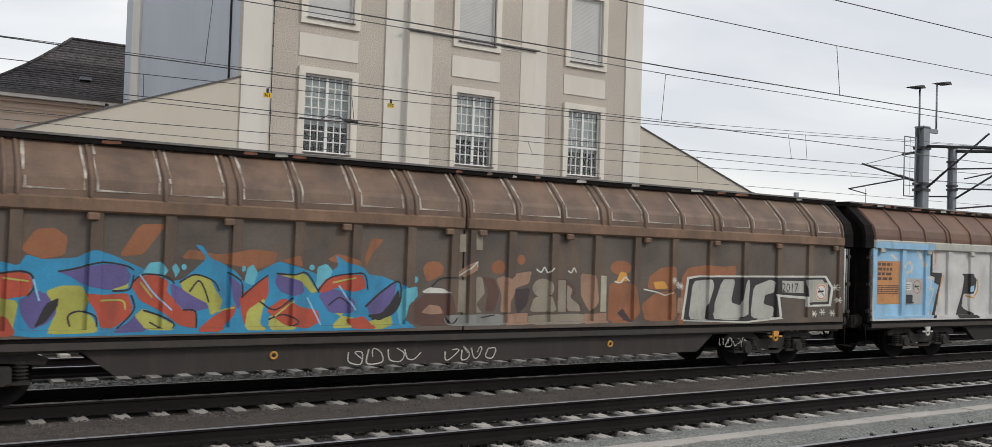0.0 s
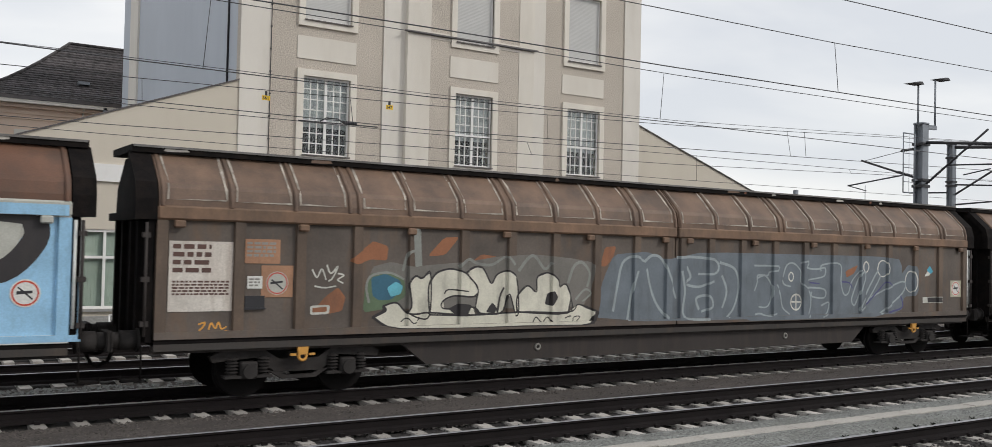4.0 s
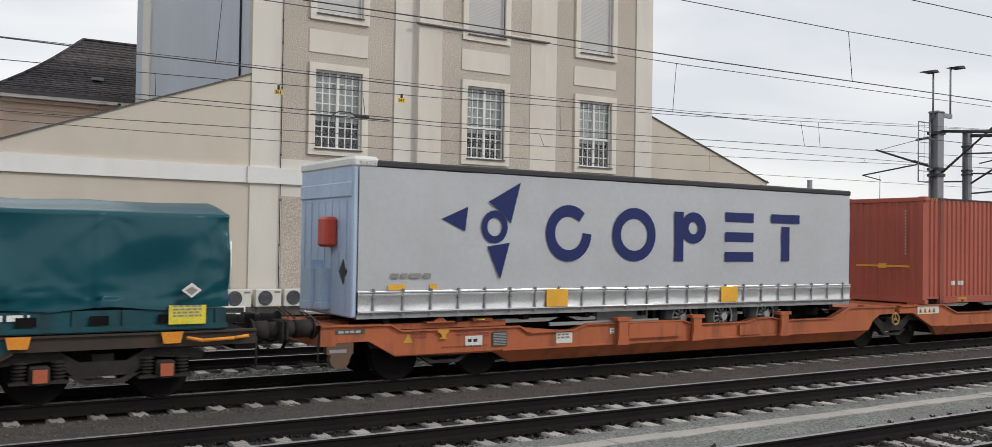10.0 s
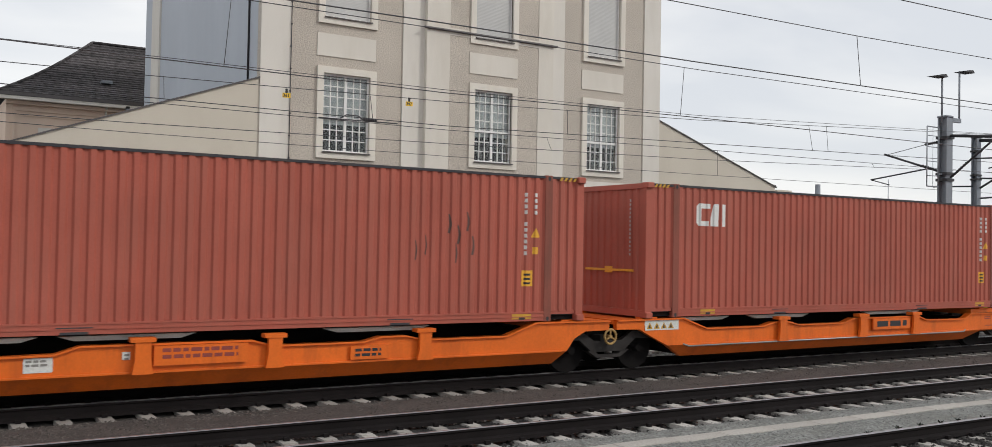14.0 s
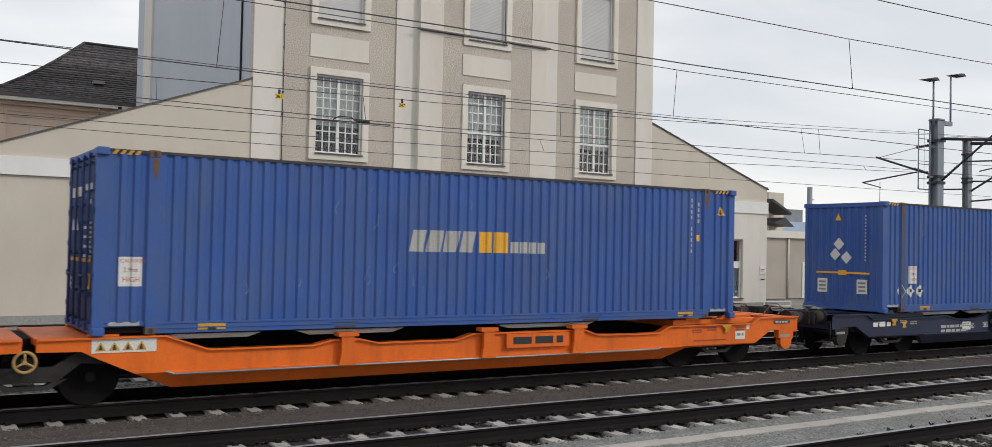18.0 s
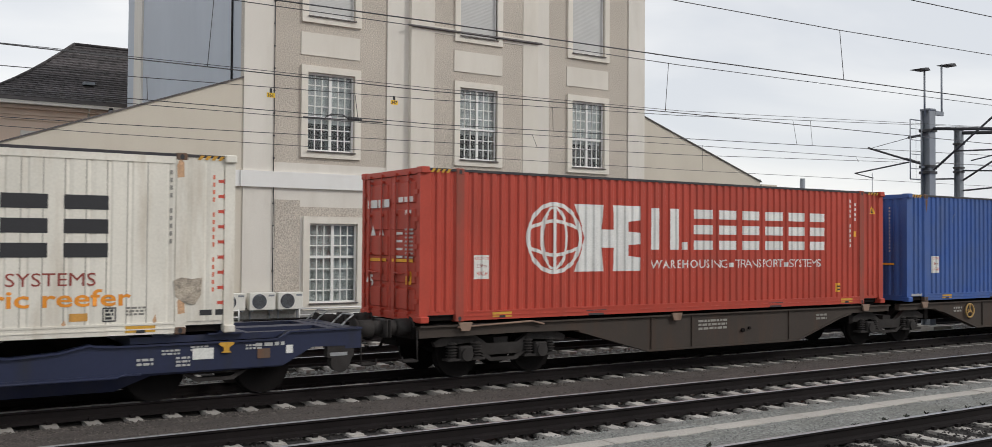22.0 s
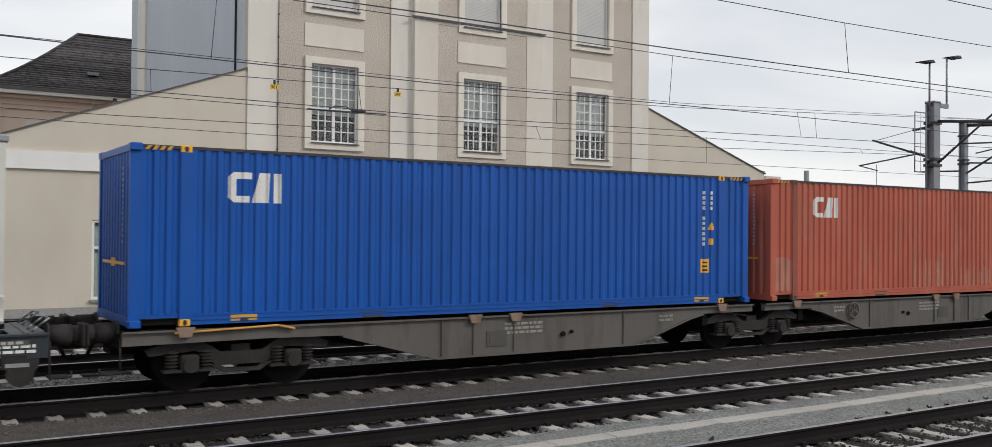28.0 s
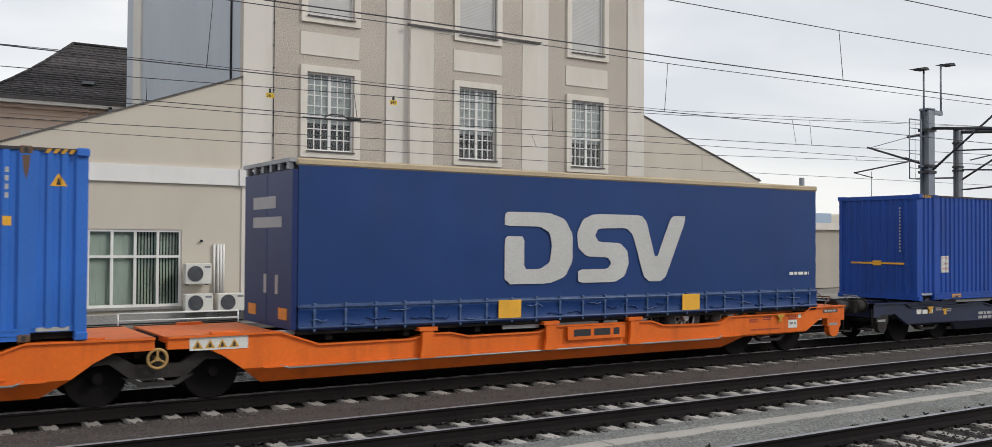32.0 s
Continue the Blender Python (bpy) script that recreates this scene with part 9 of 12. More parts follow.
        for x, z, a, b in ((10.87, 0.68, 0.40, 0.22), (9.63, 0.77, 0.12, 0.12)) if s < 0 and not slate else ():
            paint_on("sticker", [rect(s * x - a / 2, s * x + a / 2, z - b / 2, z + b / 2)], P["sticker"], w, lambda q: -1.222, (), 0.007)
            text_bars(w, s * x - a / 2 + 0.03, z + b / 2 - 0.03, a * 0.75, 2, 0.035, P["faint"], lambda q: -1.222, (), 0.010, int(x))
        for i in range(3):
            text_bars(w, s * (e - (2.85, 1.95, 3.3)[i]) - 0.14, 0.9 - 0.02 * i, 0.28, 2, 0.03, P["brick"] if plates else P["grey"], lambda q: -1.222, (), 0.007, 30 + i)
        # pipe along the sill
        if color != P["old_orange"] and (s > 0 or joint == 361.36):
            bm = bmesh.new()
            tube(bm, [(s * 1.96, -1.2, 0.52), (s * 2.1, -1.27, 0.47), (s * 12.3, -1.27, 0.47), (s * 12.45, -1.22, 0.52)], 0.02, 6)
            part("pipe", bm, P["galv"] if plates else color, w)
            if s < 0:
                bm = bmesh.new()
                tube(bm, [(-2.2, -1.27, 0.57), (-12.2, -1.27, 0.57), (-12.4, -1.22, 0.60)], 0.018, 6)
                part("pipe", bm, color, w)
        # raised saddles that carry the load, coupling gear on the deck
        for x in (1.05, e - 3.35):
            for y in (-1.15, 0.95):
                part("saddle", boxes((s * x - 0.22, s * x + 0.22, y, y + 0.2, 1.066, 1.115 if x < 2 else 1.12)), color, w)
        # two thin loops leaning out over the buffers
        bm = bmesh.new()
        for y in (-0.75, 0.45):
            tube(bm, [(s * (e - 0.18), y, 1.065), (s * (e - 0.10), y, 1.15), (s * (e + 0.06), y, 1.27), (s * (e + 0.04), y + 0.42, 1.27), (s * (e - 0.12), y + 0.42, 1.15), (s * (e - 0.2), y + 0.42, 1.065)], 0.016, 6)
        part("hand_loop", bm, P["rust_cast"] if plates else P["galv"], w, "thin bent hand loops")
        coupling(w, s * e, s, 1, 0.56)
        bogie(w, s * (e - 2.55), boxes_out=False)
        # four warning triangles on a white plate by the joint
        if s > 0 and not scallop:
            pl = 0.44 if joint > 350 else 0.86
            paint_on("warning_plate", [rect(pl, pl + 0.96, 0.84, 1.05)], P["sticker"] if plates else color, w, lambda q: -1.222, (), 0.008)
            for i in range(4):
                x = pl + 0.13 + i * 0.2
                paint_on("warning_triangle", [[(x - 0.085, 0.87), (x + 0.085, 0.87), (x, 1.01)]], P["dull_yellow"], w, lambda q: -1.222, (), 0.011)
                paint_on("triangle_mark", [[(x - 0.03, 0.885), (x + 0.03, 0.885), (x + 0.012, 0.96), (x - 0.012, 0.96)]], P["k"], w, lambda q: -1.222, (), 0.013)
        if blue_ends and s > 0:
            # notices on the end of the sill
            paint_on("white_plate", [rect(13.46, 13.80, 0.68, 0.86)], P["sticker"], w, lambda q: -1.222, (), 0.008)
            paint_on("brown_plate", [rect(14.53, 14.75, 0.64, 0.80)], P["rust_cast"], w, lambda q: -1.222, (), 0.008)
            text_bars(w, 14.5, 0.90, 0.5, 1, 0.06, P["grey"], lambda q: -1.222, (), 0.008, 71)
            paint_on("white_plate", [rect(15.03, 15.15, 0.70, 0.84)], P["sticker"], w, lambda q: -1.222, (), 0.008)
            text_bars(w, 12.6, 0.74, 0.25, 2, 0.04, P["grey"], lambda q: -1.222, (), 0.008, 72)
            text_bars(w, 13.2, 0.74, 0.22, 3, 0.035, P["grey"], lambda q: -1.222, (), 0.008, 73)
        if blue_ends and s < 0:
            paint_on("plate_outline", [rect(-1.9, -1.58, 0.82, 1.0), rect(-1.88, -1.6, 0.84, 0.98)], P["w"], w, lambda q: -1.222, (), 0.008)
            text_bars(w, -1.86, 0.95, 0.26, 2, 0.035, P["w"], lambda q: -1.222, (), 0.009, 74)
            text_bars(w, -2.35, 0.90, 0.3, 2, 0.04, P["w"], lambda q: -1.222, (), 0.009, 75)
            paint_on("pale_bar", [rect(-1.48, -1.02, 0.84, 0.91)], P["sticker"], w, lambda q: -1.222, (), 0.009)
        if blue_ends:
            x0, x1 = sorted((s * 0.93, s * 1.53))
            paint_on("blue_patch", [rect(x0, x1, 0.78, 1.08)], mat("bright_blue_patch", (0.02, 0.06, 0.42), 0.5, bump=0), w, lambda q: -1.222, (), 0.006)
    bogie(w, 0.0, boxes_out=False)
    handwheel(w, -0.05, 0.74, P["dull_brass"], -1.2, 0.15)
    part("joint_block", boxes((-0.3, 0.3, -0.7, 0.7, 0.7, 1.05)), P["under"], w)
    return w


pocket_wagon(130.3, P["old_orange"], "worn rusty orange articulated pocket wagon", True, True)
pocket_wagon(164.85, P["wagon_orange"], "bright orange articulated pocket wagon", True, True)
pocket_wagon(199.03, P["wagon_orange"], "clean bright orange articulated pocket wagon", True, True)
pocket_wagon(233.70, P["navy_wagon"], "dark navy articulated pocket wagon with scalloped sides", False, False, True, True)
pocket_wagon(297.9, P["slate_wagon"], "slate grey articulated pocket wagon carrying semi-trailers", False, False)
pocket_wagon(361.36, P["wagon_orange"], "orange articulated pocket wagon with white warning plates", True, True)
pocket_wagon(396.2, P["navy_wagon"], "dark articulated pocket wagon at the rear", False, False, True)


# ---- articulated container wagons ----
P["rust_pale"] = paint("rubbed_rusty_bracket", (0.24, 0.165, 0.125), 0.75, (0.12, 0.065, 0.04), 0.7)


P["rail_dark"] = paint("dark_container_rail", (0.045, 0.043, 0.05), 0.75, (0.09, 0.075, 0.065), 0.6)


def container_wagon(u, color, label, patch):
    w = rolling("articulated_container_wagon", u, 0.0, label, "freight wagon", "articulated container wagons")
    half = [(-0.08, 1.05), (13.9, 1.05), (13.9, 0.88), (12.3, 0.88), (11.9, 0.80), (10.3, 0.31), (5.5, 0.31), (3.6, 0.82), (2.2, 0.84), (-0.08, 0.82)]
    for s, off in ((1, 0.0), (-1, 28.23)):
        o = [(off + s * x, z) for x, z in half]
        sill("side_sill", o, w, color)
        sill("side_sill", o, w, color, 1.1)
        flange("top_flange", [o[0], o[1]], w, color, -1.28, -1.08)
        flange("bottom_flange", sorted(o[3:8]), w, color)
        x0, x1 = sorted((off - s * 0.08, off + s * 13.9))
        part("cross_frame", boxes((x0, x1, -0.3, 0.3, 0.6, 1.0), (off - 0.15 if s > 0 else off - 0.3, off + 0.3 if s > 0 else off + 0.15, -1.1, 1.1, 0.8, 1.02), *[(off + s * x - 0.08, off + s * x + 0.08, -1.1, 1.1, 0.6, 1.0) for x in (4, 7, 10, 12.5)]), P["under"], w)
        for x in (5.6, 6.8, 10.0) if patch else (5.6, 6.29, 7.22, 10.0):
            part("web_stiffener", boxes((off + s * x - 0.015, off + s * x + 0.015, -1.25, -1.2, 0.34, 1.02)), color, w)
        for x in (0.87, 6.29, 12.85) if patch else (0.87, 6.29, 7.22, 12.85):
            bm = bmesh.new()
            prism(bm, [(off + s * x - 0.15, 1.09), (off + s * x + 0.15, 1.09), (off + s * x + 0.09, 0.93), (off + s * x - 0.09, 0.93)], -1.31, -1.265)
            part("container_bracket", bm, P["rust_pale"], w, "rust-worn container bracket")
        bm = bmesh.new()
        tube(bm, [(off + s * 0.7, -1.29, 1.0), (off + s * 2.4, -1.29, 1.06), (off + s * 2.7, -1.29, 0.99)], 0.02, 6)
        part("release_rod", bm, P["sp_amber"] if not patch else P["rust_pale"], w)
        for x, wd, rows in ((7.0, 0.9, 3), (11.0, 0.4, 2)):
            text_bars(w, off + s * x - (0 if s > 0 else wd), 0.90, wd, rows, 0.05, P["faint"], lambda q: -1.222, (), 0.006, int(x * 3 + s))
        if patch and s < 0:
            sill("primed_panel", [(22.18, 1.01), (25.5, 1.01), (25.5, 0.85), (24.6, 0.83), (22.75, 0.35), (22.18, 0.35)], w, paint("red_brown_primer", (0.15, 0.080, 0.062), 0.75, (0.06, 0.04, 0.033), 0.5), -1.226, 0.005, "red-brown primed panel")
            paint_on("plate", [rect(19.93, 20.33, 0.60, 0.84)], P["sp_cream"], w, lambda q: -1.222, (), 0.007)
        if not patch:
            part("recessed_hatch", boxes((off + s * 6.82 - 0.23, off + s * 6.82 + 0.23, -1.236, -1.222, 0.46, 0.76), (off + s * 6.82 - 0.17, off + s * 6.82 + 0.17, -1.242, -1.235, 0.52, 0.70)), P["panel_grey"], w, "dull grey hatch plate")
        bm = bmesh.new()
        cyl(bm, (off + s * 8.4, -1.27, 0.62), (off + s * 8.4, -1.21, 0.62), 0.05, 10)
        cyl(bm, (off + s * 8.62, -1.27, 0.66), (off + s * 8.62, -1.21, 0.66), 0.035, 10)
        part("drain_cock", bm, P["under"], w)
        bogie(w, off + s * 1.86, 1.75)
        coupling(w, off - s * 0.08, -s, 1, 0.54)
        for x in (0.5, 1.0, 1.5):
            part("deck_plate", boxes((off + s * x - 0.18, off + s * x + 0.18, -1.15, 1.15, 1.02, 1.06)), P["under"], w)
    bogie(w, 14.12, 1.75)
    handwheel(w, 17.54, 0.78, P["dull_brass"] if patch else P["grey_wagon"], -1.27, 0.19)
    return w


container_wagon(251.37, P["brown_wagon"], "grimy brown articulated container wagon on three bogies", True)
container_wagon(315.07, P["grey_wagon"], "dusty grey articulated container wagon on three bogies", False)


# ---- containers ----
CL, CH = 13.716, 2.896
P["worn_post"] = paint("rust_worn_post", (0.07, 0.085, 0.15), 0.7, (0.13, 0.085, 0.06), 0.75)


P["worn_red"] = paint("worn_red_brown_post", (0.25, 0.075, 0.052), 0.7, (0.13, 0.062, 0.045), 0.75)
P["worn_bright"] = paint("rust_streaked_red_post", (0.36, 0.06, 0.04), 0.6, (0.14, 0.07, 0.05), 0.8, dlow=0.42)
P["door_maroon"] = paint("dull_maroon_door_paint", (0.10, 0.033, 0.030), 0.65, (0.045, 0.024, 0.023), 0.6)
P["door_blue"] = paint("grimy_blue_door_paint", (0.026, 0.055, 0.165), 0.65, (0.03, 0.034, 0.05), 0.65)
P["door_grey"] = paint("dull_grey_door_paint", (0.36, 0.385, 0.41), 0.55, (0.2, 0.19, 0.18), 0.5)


def side_wall(name, parent, material, y_sign, flat_panels=False):
    f, cuts = wavy(CL)
    bm = bmesh.new()
    xs = sorted({0.1, 0.77, 0.96, CL - 0.96, CL - 0.77, CL - 0.17, CL - 0.1, *[c for c in cuts if 0.17 <= c < CL - 0.17]})
    prev = None
    for x in xs:
        y = f(x) if not 0.771 < x < 0.959 and not CL - 0.959 < x < CL - 0.771 else SIDE + 0.03
        if flat_panels:
            y = SIDE + 0.012 + (0.012 if (x * 3.4) % 1 < 0.15 else 0)
        row = [bm.verts.new((x, -y_sign * y, 0.2)), bm.verts.new((x, -y_sign * y, CH - 0.05))]
        if prev:
            bm.faces.new((prev[0], row[0], row[1], prev[1]))
        prev = row
    return part(name, bm, material, parent)


def door_end(c, color, seed):
    """The two-leaf door end with lock rods, at the left end."""
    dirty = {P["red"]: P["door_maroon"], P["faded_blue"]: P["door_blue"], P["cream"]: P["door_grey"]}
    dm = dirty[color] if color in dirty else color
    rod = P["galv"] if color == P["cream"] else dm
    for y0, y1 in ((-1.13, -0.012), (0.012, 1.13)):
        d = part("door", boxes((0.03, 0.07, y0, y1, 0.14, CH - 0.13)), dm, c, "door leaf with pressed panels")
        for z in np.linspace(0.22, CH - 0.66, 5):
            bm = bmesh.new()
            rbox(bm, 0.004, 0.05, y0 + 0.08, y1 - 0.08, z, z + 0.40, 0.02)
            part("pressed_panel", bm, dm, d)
        for k in (0.26, 0.74):
            y = y0 + (y1 - y0) * k
            bm = bmesh.new()
            cyl(bm, (-0.03, y, 0.06), (-0.03, y, CH - 0.06), 0.019, 8)
            for z in (0.07, 0.16, 0.62, 1.25, 2.0, CH - 0.24, CH - 0.12):
                box(bm, -0.05, 0.03, y - 0.045, y + 0.045, z, z + 0.045)
            part("lock_rod", bm, rod, d)
            bm = bmesh.new()
            tube(bm, [(-0.055, y, 0.92), (-0.07, y + (0.32 if k < 0.5 else -0.32), 0.90)], 0.017, 6)
            box(bm, -0.07, -0.02, y - 0.06, y + 0.06, 0.87, 0.96)
            part("lock_handle", bm, rod, d)
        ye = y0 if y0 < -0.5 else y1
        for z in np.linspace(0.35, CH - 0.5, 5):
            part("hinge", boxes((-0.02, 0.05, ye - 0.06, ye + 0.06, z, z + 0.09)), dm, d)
    for y, z, w, h in ((-0.96, 2.26, 0.34, 0.10), (-0.56, 2.26, 0.18, 0.10), (-0.90, 2.02, 0.24, 0.09)):
        part("door_lettering", boxes((-0.0015, 0.0035, y, y + w, z, z + h)), P["w"], c)
    for i in range(8):
        part("door_lettering", boxes((-0.0015, 0.0035, -0.98, -0.66, 1.72 - i * 0.075, 1.755 - i * 0.075)), P["grey"], c)
        if i % 2:
            part("door_lettering", boxes((-0.0015, 0.0035, -0.55, -0.30, 1.72 - i * 0.075, 1.765 - i * 0.075)), P["w"], c)
    for y0, y1 in ((-0.98, -0.12), (0.14, 0.92)):
        part("yellow_bar", boxes((-0.002, 0.0035, y0, y1, 1.12, 1.18)), P["y"], c)
    if color != P["cream"]:
        part("yellow_plate", boxes((-0.003, 0.0035, -0.92, -0.70, 0.70, 0.95)), P["y"], c)
        part("yellow_plate_lines", boxes((-0.005, -0.0035, -0.87, -0.75, 0.76, 0.90)), P["k"], c)
        if color == P["red"]:
            part("document_holder", boxes((-0.05, 0.0035, 0.22, 0.42, 0.72, 1.08)), P["navy_end"], c, "dark document holder")
        for i in range(2):
            prism_bm = bmesh.new()
            prism(prism_bm, [(0.62 - 0.38 * i, 1.63), (0.84 - 0.38 * i, 1.63), (0.73 - 0.38 * i, 1.82)], -0.003, 0.0035, "x")
            part("warning_triangle", prism_bm, P["w"], c)


def front_end(c, color):
    bm = bmesh.new()
    pts = []
    for i in range(10):
        y = -1.15 + 0.23 * i
        pts += [(0.02, y), (0.02, y + 0.08), (0.055, y + 0.12), (0.055, y + 0.19)]
    pts.append((0.02, 1.15))
    prev = None
    for x, yy in pts:
        row = [bm.verts.new((x, yy, 0.16)), bm.verts.new((x, yy, CH - 0.12))]
        if prev:
            bm.faces.new((prev[0], row[0], row[1], prev[1]))
        prev = row
    part("front_wall", bm, color, c)
    text = bmesh.new()
    for i in range(14):
        box(text, 0.0, 0.004, -0.745, -0.705, 2.5 - i * 0.09, 2.55 - i * 0.09)
    part("end_lettering", text, P["grey"], c)
    part("yellow_arrow", boxes((0.004, 0.012, -0.85, 0.85, 0.98, 1.03), (0.002, 0.013, -0.13, 0.13, 0.94, 1.08)), P["y"], c)


def container(u, color, label, doors, z=1.1, reefer=False, group="45-foot containers", seed=1, post=None):
    post = post or (P["worn_red"] if color in (P["red"], P["orange_red"]) else P["worn_bright"] if color == P["haulier_red"] else color)
    cast_mat = P["y"] if u == 315.07 else P["rust_cast"] if u in (199.88, 219.03, 234.1, 266.02, 329.55, 346.53) else None
    c = rolling("shipping_container", u, z, label, "container", group)
    side_wall("side_wall", c, color, -1, reefer)
    side_wall("side_wall", c, color, 1, reefer)
    part("inner_shell", boxes((0.1, CL - 0.1, -1.16, 1.16, 0.12, CH - 0.03)), P["k"], c)
    for y in (SIDE, -SIDE - 0.1):
        part("top_rail", boxes((0.05, CL - 0.05, y + 0.006, y + 0.1, CH - 0.056, CH - 0.008)), P["rail_dark"], c, "dark top rail")
        if reefer:
            part("insulated_header", boxes((0.96, CL - 0.96, y - 0.001, y + 0.09, CH - 0.17, CH - 0.057)), color, c, "smooth cream header")
        part("bottom_rail", boxes((0.95, CL - 0.95, y + 0.004, y + 0.1, 0.02, 0.20), (0.95, CL - 0.95, y - 0.008, y + 0.1, 0.17, 0.20), (0.1, 0.78, y + 0.03, y + 0.1, 0.14, 0.22), (CL - 0.78, CL - 0.1, y + 0.03, y + 0.1, 0.14, 0.22)), color, c)
        if y < 0:
            part("rail_lip", boxes((0.95, CL - 0.95, y - 0.010, y + 0.02, 0.095, 0.112)), color, c)
        for x in (0.78, CL - 0.95):
            part("lifting_post", boxes((x, x + 0.17, y - 0.003 if y < 0 else y, y + 0.1, 0.1, CH - 0.1)), post, c)
            for zz in (0.0, CH - 0.118):
                cst = part("corner_casting", (lambda b: (rbox(b, x - 0.005, x + 0.175, y - 0.008, y + 0.16, zz, zz + 0.125, 0.015), b)[1])(bmesh.new()), cast_mat or post, c)
                paint_on("casting_hole", [disc(x + 0.085, zz + 0.06, 0.035, 10, 0.045)], P["k"], cst, lambda q: y - 0.008, (), 0.002)
        for x in (0.0, CL - 0.17):
            part("corner_post", boxes((x, x + 0.17, y - 0.002, y + 0.1, 0.1, CH - 0.1)), color, c)
            for zz in (0.0, CH - 0.118):
                part("corner_casting", (lambda b: (rbox(b, x - 0.008, x + 0.178, min(y - 0.01, y + 0.1 - 0.162), max(y + 0.11, y - 0.01 + 0.162), zz, zz + 0.125, 0.015), b)[1])(bmesh.new()), color, c)
    for x in (0.0, CL - 0.1):
        part("end_sill", boxes((x, x + 0.1, -1.15, 1.15, 0.02, 0.16)), color, c)
        part("end_header", boxes((x, x + 0.1, -1.15, 1.15, CH - 0.12, CH - 0.01)), color, c)
    part("roof", boxes((0.1, CL - 0.1, -1.16, 1.16, CH - 0.03, CH - 0.012)), color, c)
    part("floor", boxes((0.1, CL - 0.1, -1.15, 1.15, 0.03, 0.12)), P["under"], c)
    (door_end if doors else front_end)(c, *((color, seed) if doors else (color,)))
    part("rear_wall", boxes((CL - 0.08, CL - 0.04, -1.15, 1.15, 0.16, CH - 0.12)), color, c)
    # height warning stripes and small yellow marks
    for x in (0.22, CL - 0.62):
        for i in range(4):
            paint_on("height_stripe", [[(x + i * 0.11, CH - 0.09), (x + 0.06 + i * 0.11, CH - 0.09), (x + 0.11 + i * 0.11, CH - 0.02), (x + 0.05 + i * 0.11, CH - 0.02)]], P["dull_yellow"], c, flat_side, (), 0.003)
    for x in (1.6, CL - 1.7):
        paint_on("fork_mark", [rect(x, x + 0.45, 0.06, 0.16)], P["dull_yellow"], c, flat_side, (), 0.004)
        paint_on("fork_mark_hole", [rect(x + 0.16, x + 0.3, 0.05, 0.11)], P["k"], c, flat_side, (), 0.006)
    for x in (3.9, 9.35):
        part("fork_pocket_plate", boxes((x, x + 0.52, SIDE - 0.012, SIDE + 0.01, 0.114, 0.13), (x + 0.06, x + 0.46, SIDE - 0.003, SIDE + 0.01, 0.021, 0.06)), P["rail_dark"], c)
    f, cuts = wavy(CL)
    if reefer:
        def f(x):
            return SIDE + 0.012
        cuts = ()
    return c, f, cuts


def end_marks(c, f, cuts, x=12.41, material=None, low=False):
    """Two columns of code letters as plain bars beside the lifting post, with a warning triangle past it."""
    for i in range(11):
        if i not in (4, 10):
            paint_on("code_mark", [rect(x - 0.03, x + 0.03, 2.58 - i * 0.125, 2.66 - i * 0.125)], material or P["w"], c, f, cuts, 0.004)
    for i in range(4):
        paint_on("code_mark", [rect(x + 0.165, x + 0.215, 2.50 - i * 0.125, 2.58 - i * 0.125)], material or P["w"], c, f, cuts, 0.004)
    paint_on("orange_sticker", [rect(x + 0.14, x + 0.26, 1.72, 1.86)], P["y"], c, f, cuts, 0.004)
    paint_on("warning_triangle", [[(13.18, 2.32), (13.42, 2.32), (13.30, 2.52)]], P["y"], c, f, cuts, 0.004)
    paint_on("triangle_mark", [[(13.27, 2.34), (13.33, 2.34), (13.31, 2.44), (13.29, 2.44)]], P["k"], c, f, cuts, 0.006)
    if low:
        paint_on("yellow_sticker", [rect(11.86, 12.04, 0.33, 0.55)], P["y"], c, f, cuts, 0.004)
        paint_on("sticker_mark", [rect(11.9, 12.0, 0.37, 0.41), rect(11.9, 12.0, 0.45, 0.49)], P["k"], c, f, cuts, 0.006)


def id_marks(c, f, cuts, x=CL - 1.42, material=None, sticker=True):
    """Code letters running down the wall as plain bars, with small warning marks."""
    for i in range(12):
        if i not in (4, 11):
            paint_on("code_mark", [rect(x, x + 0.05, 2.46 - i * 0.115, 2.535 - i * 0.115)], material or P["w"], c, f, cuts, 0.004)
    for i in range(4):
        paint_on("code_mark", [rect(x + 0.23, x + 0.28, 2.46 - i * 0.115, 2.535 - i * 0.115)], material or P["w"], c, f, cuts, 0.004)
    paint_on("warning_triangle", [[(x + 0.16, 1.66), (x + 0.36, 1.66), (x + 0.26, 1.85)]], P["y"], c, f, cuts, 0.004)
    paint_on("yellow_sticker", [rect(x + 0.20, x + 0.31, 1.33, 1.47)], P["y"], c, f, cuts, 0.004)
    if sticker:
        paint_on("yellow_sticker", [rect(x - 0.05, x + 0.21, 0.70, 1.01)], P["y"], c, f, cuts, 0.004)
        for i in range(3):
            paint_on("sticker_mark", [rect(x, x + 0.16, 0.74 + i * 0.085, 0.78 + i * 0.085)], P["k"], c, f, cuts, 0.006)


def block_mark(c, f, cuts, x, z, w, h, n, material, slant=0.0, gap=0.16, name="plain_mark"):
    """A brand mark as a row of plain blocks."""
    step = w / n
    for i in range(n):
        a, b = x + i * step, x + (i + 1 - gap) * step
        paint_on(name, [[(a, z), (b, z), (b + slant * h, z + h), (a + slant * h, z + h)]], material, c, f, cuts, 0.004)


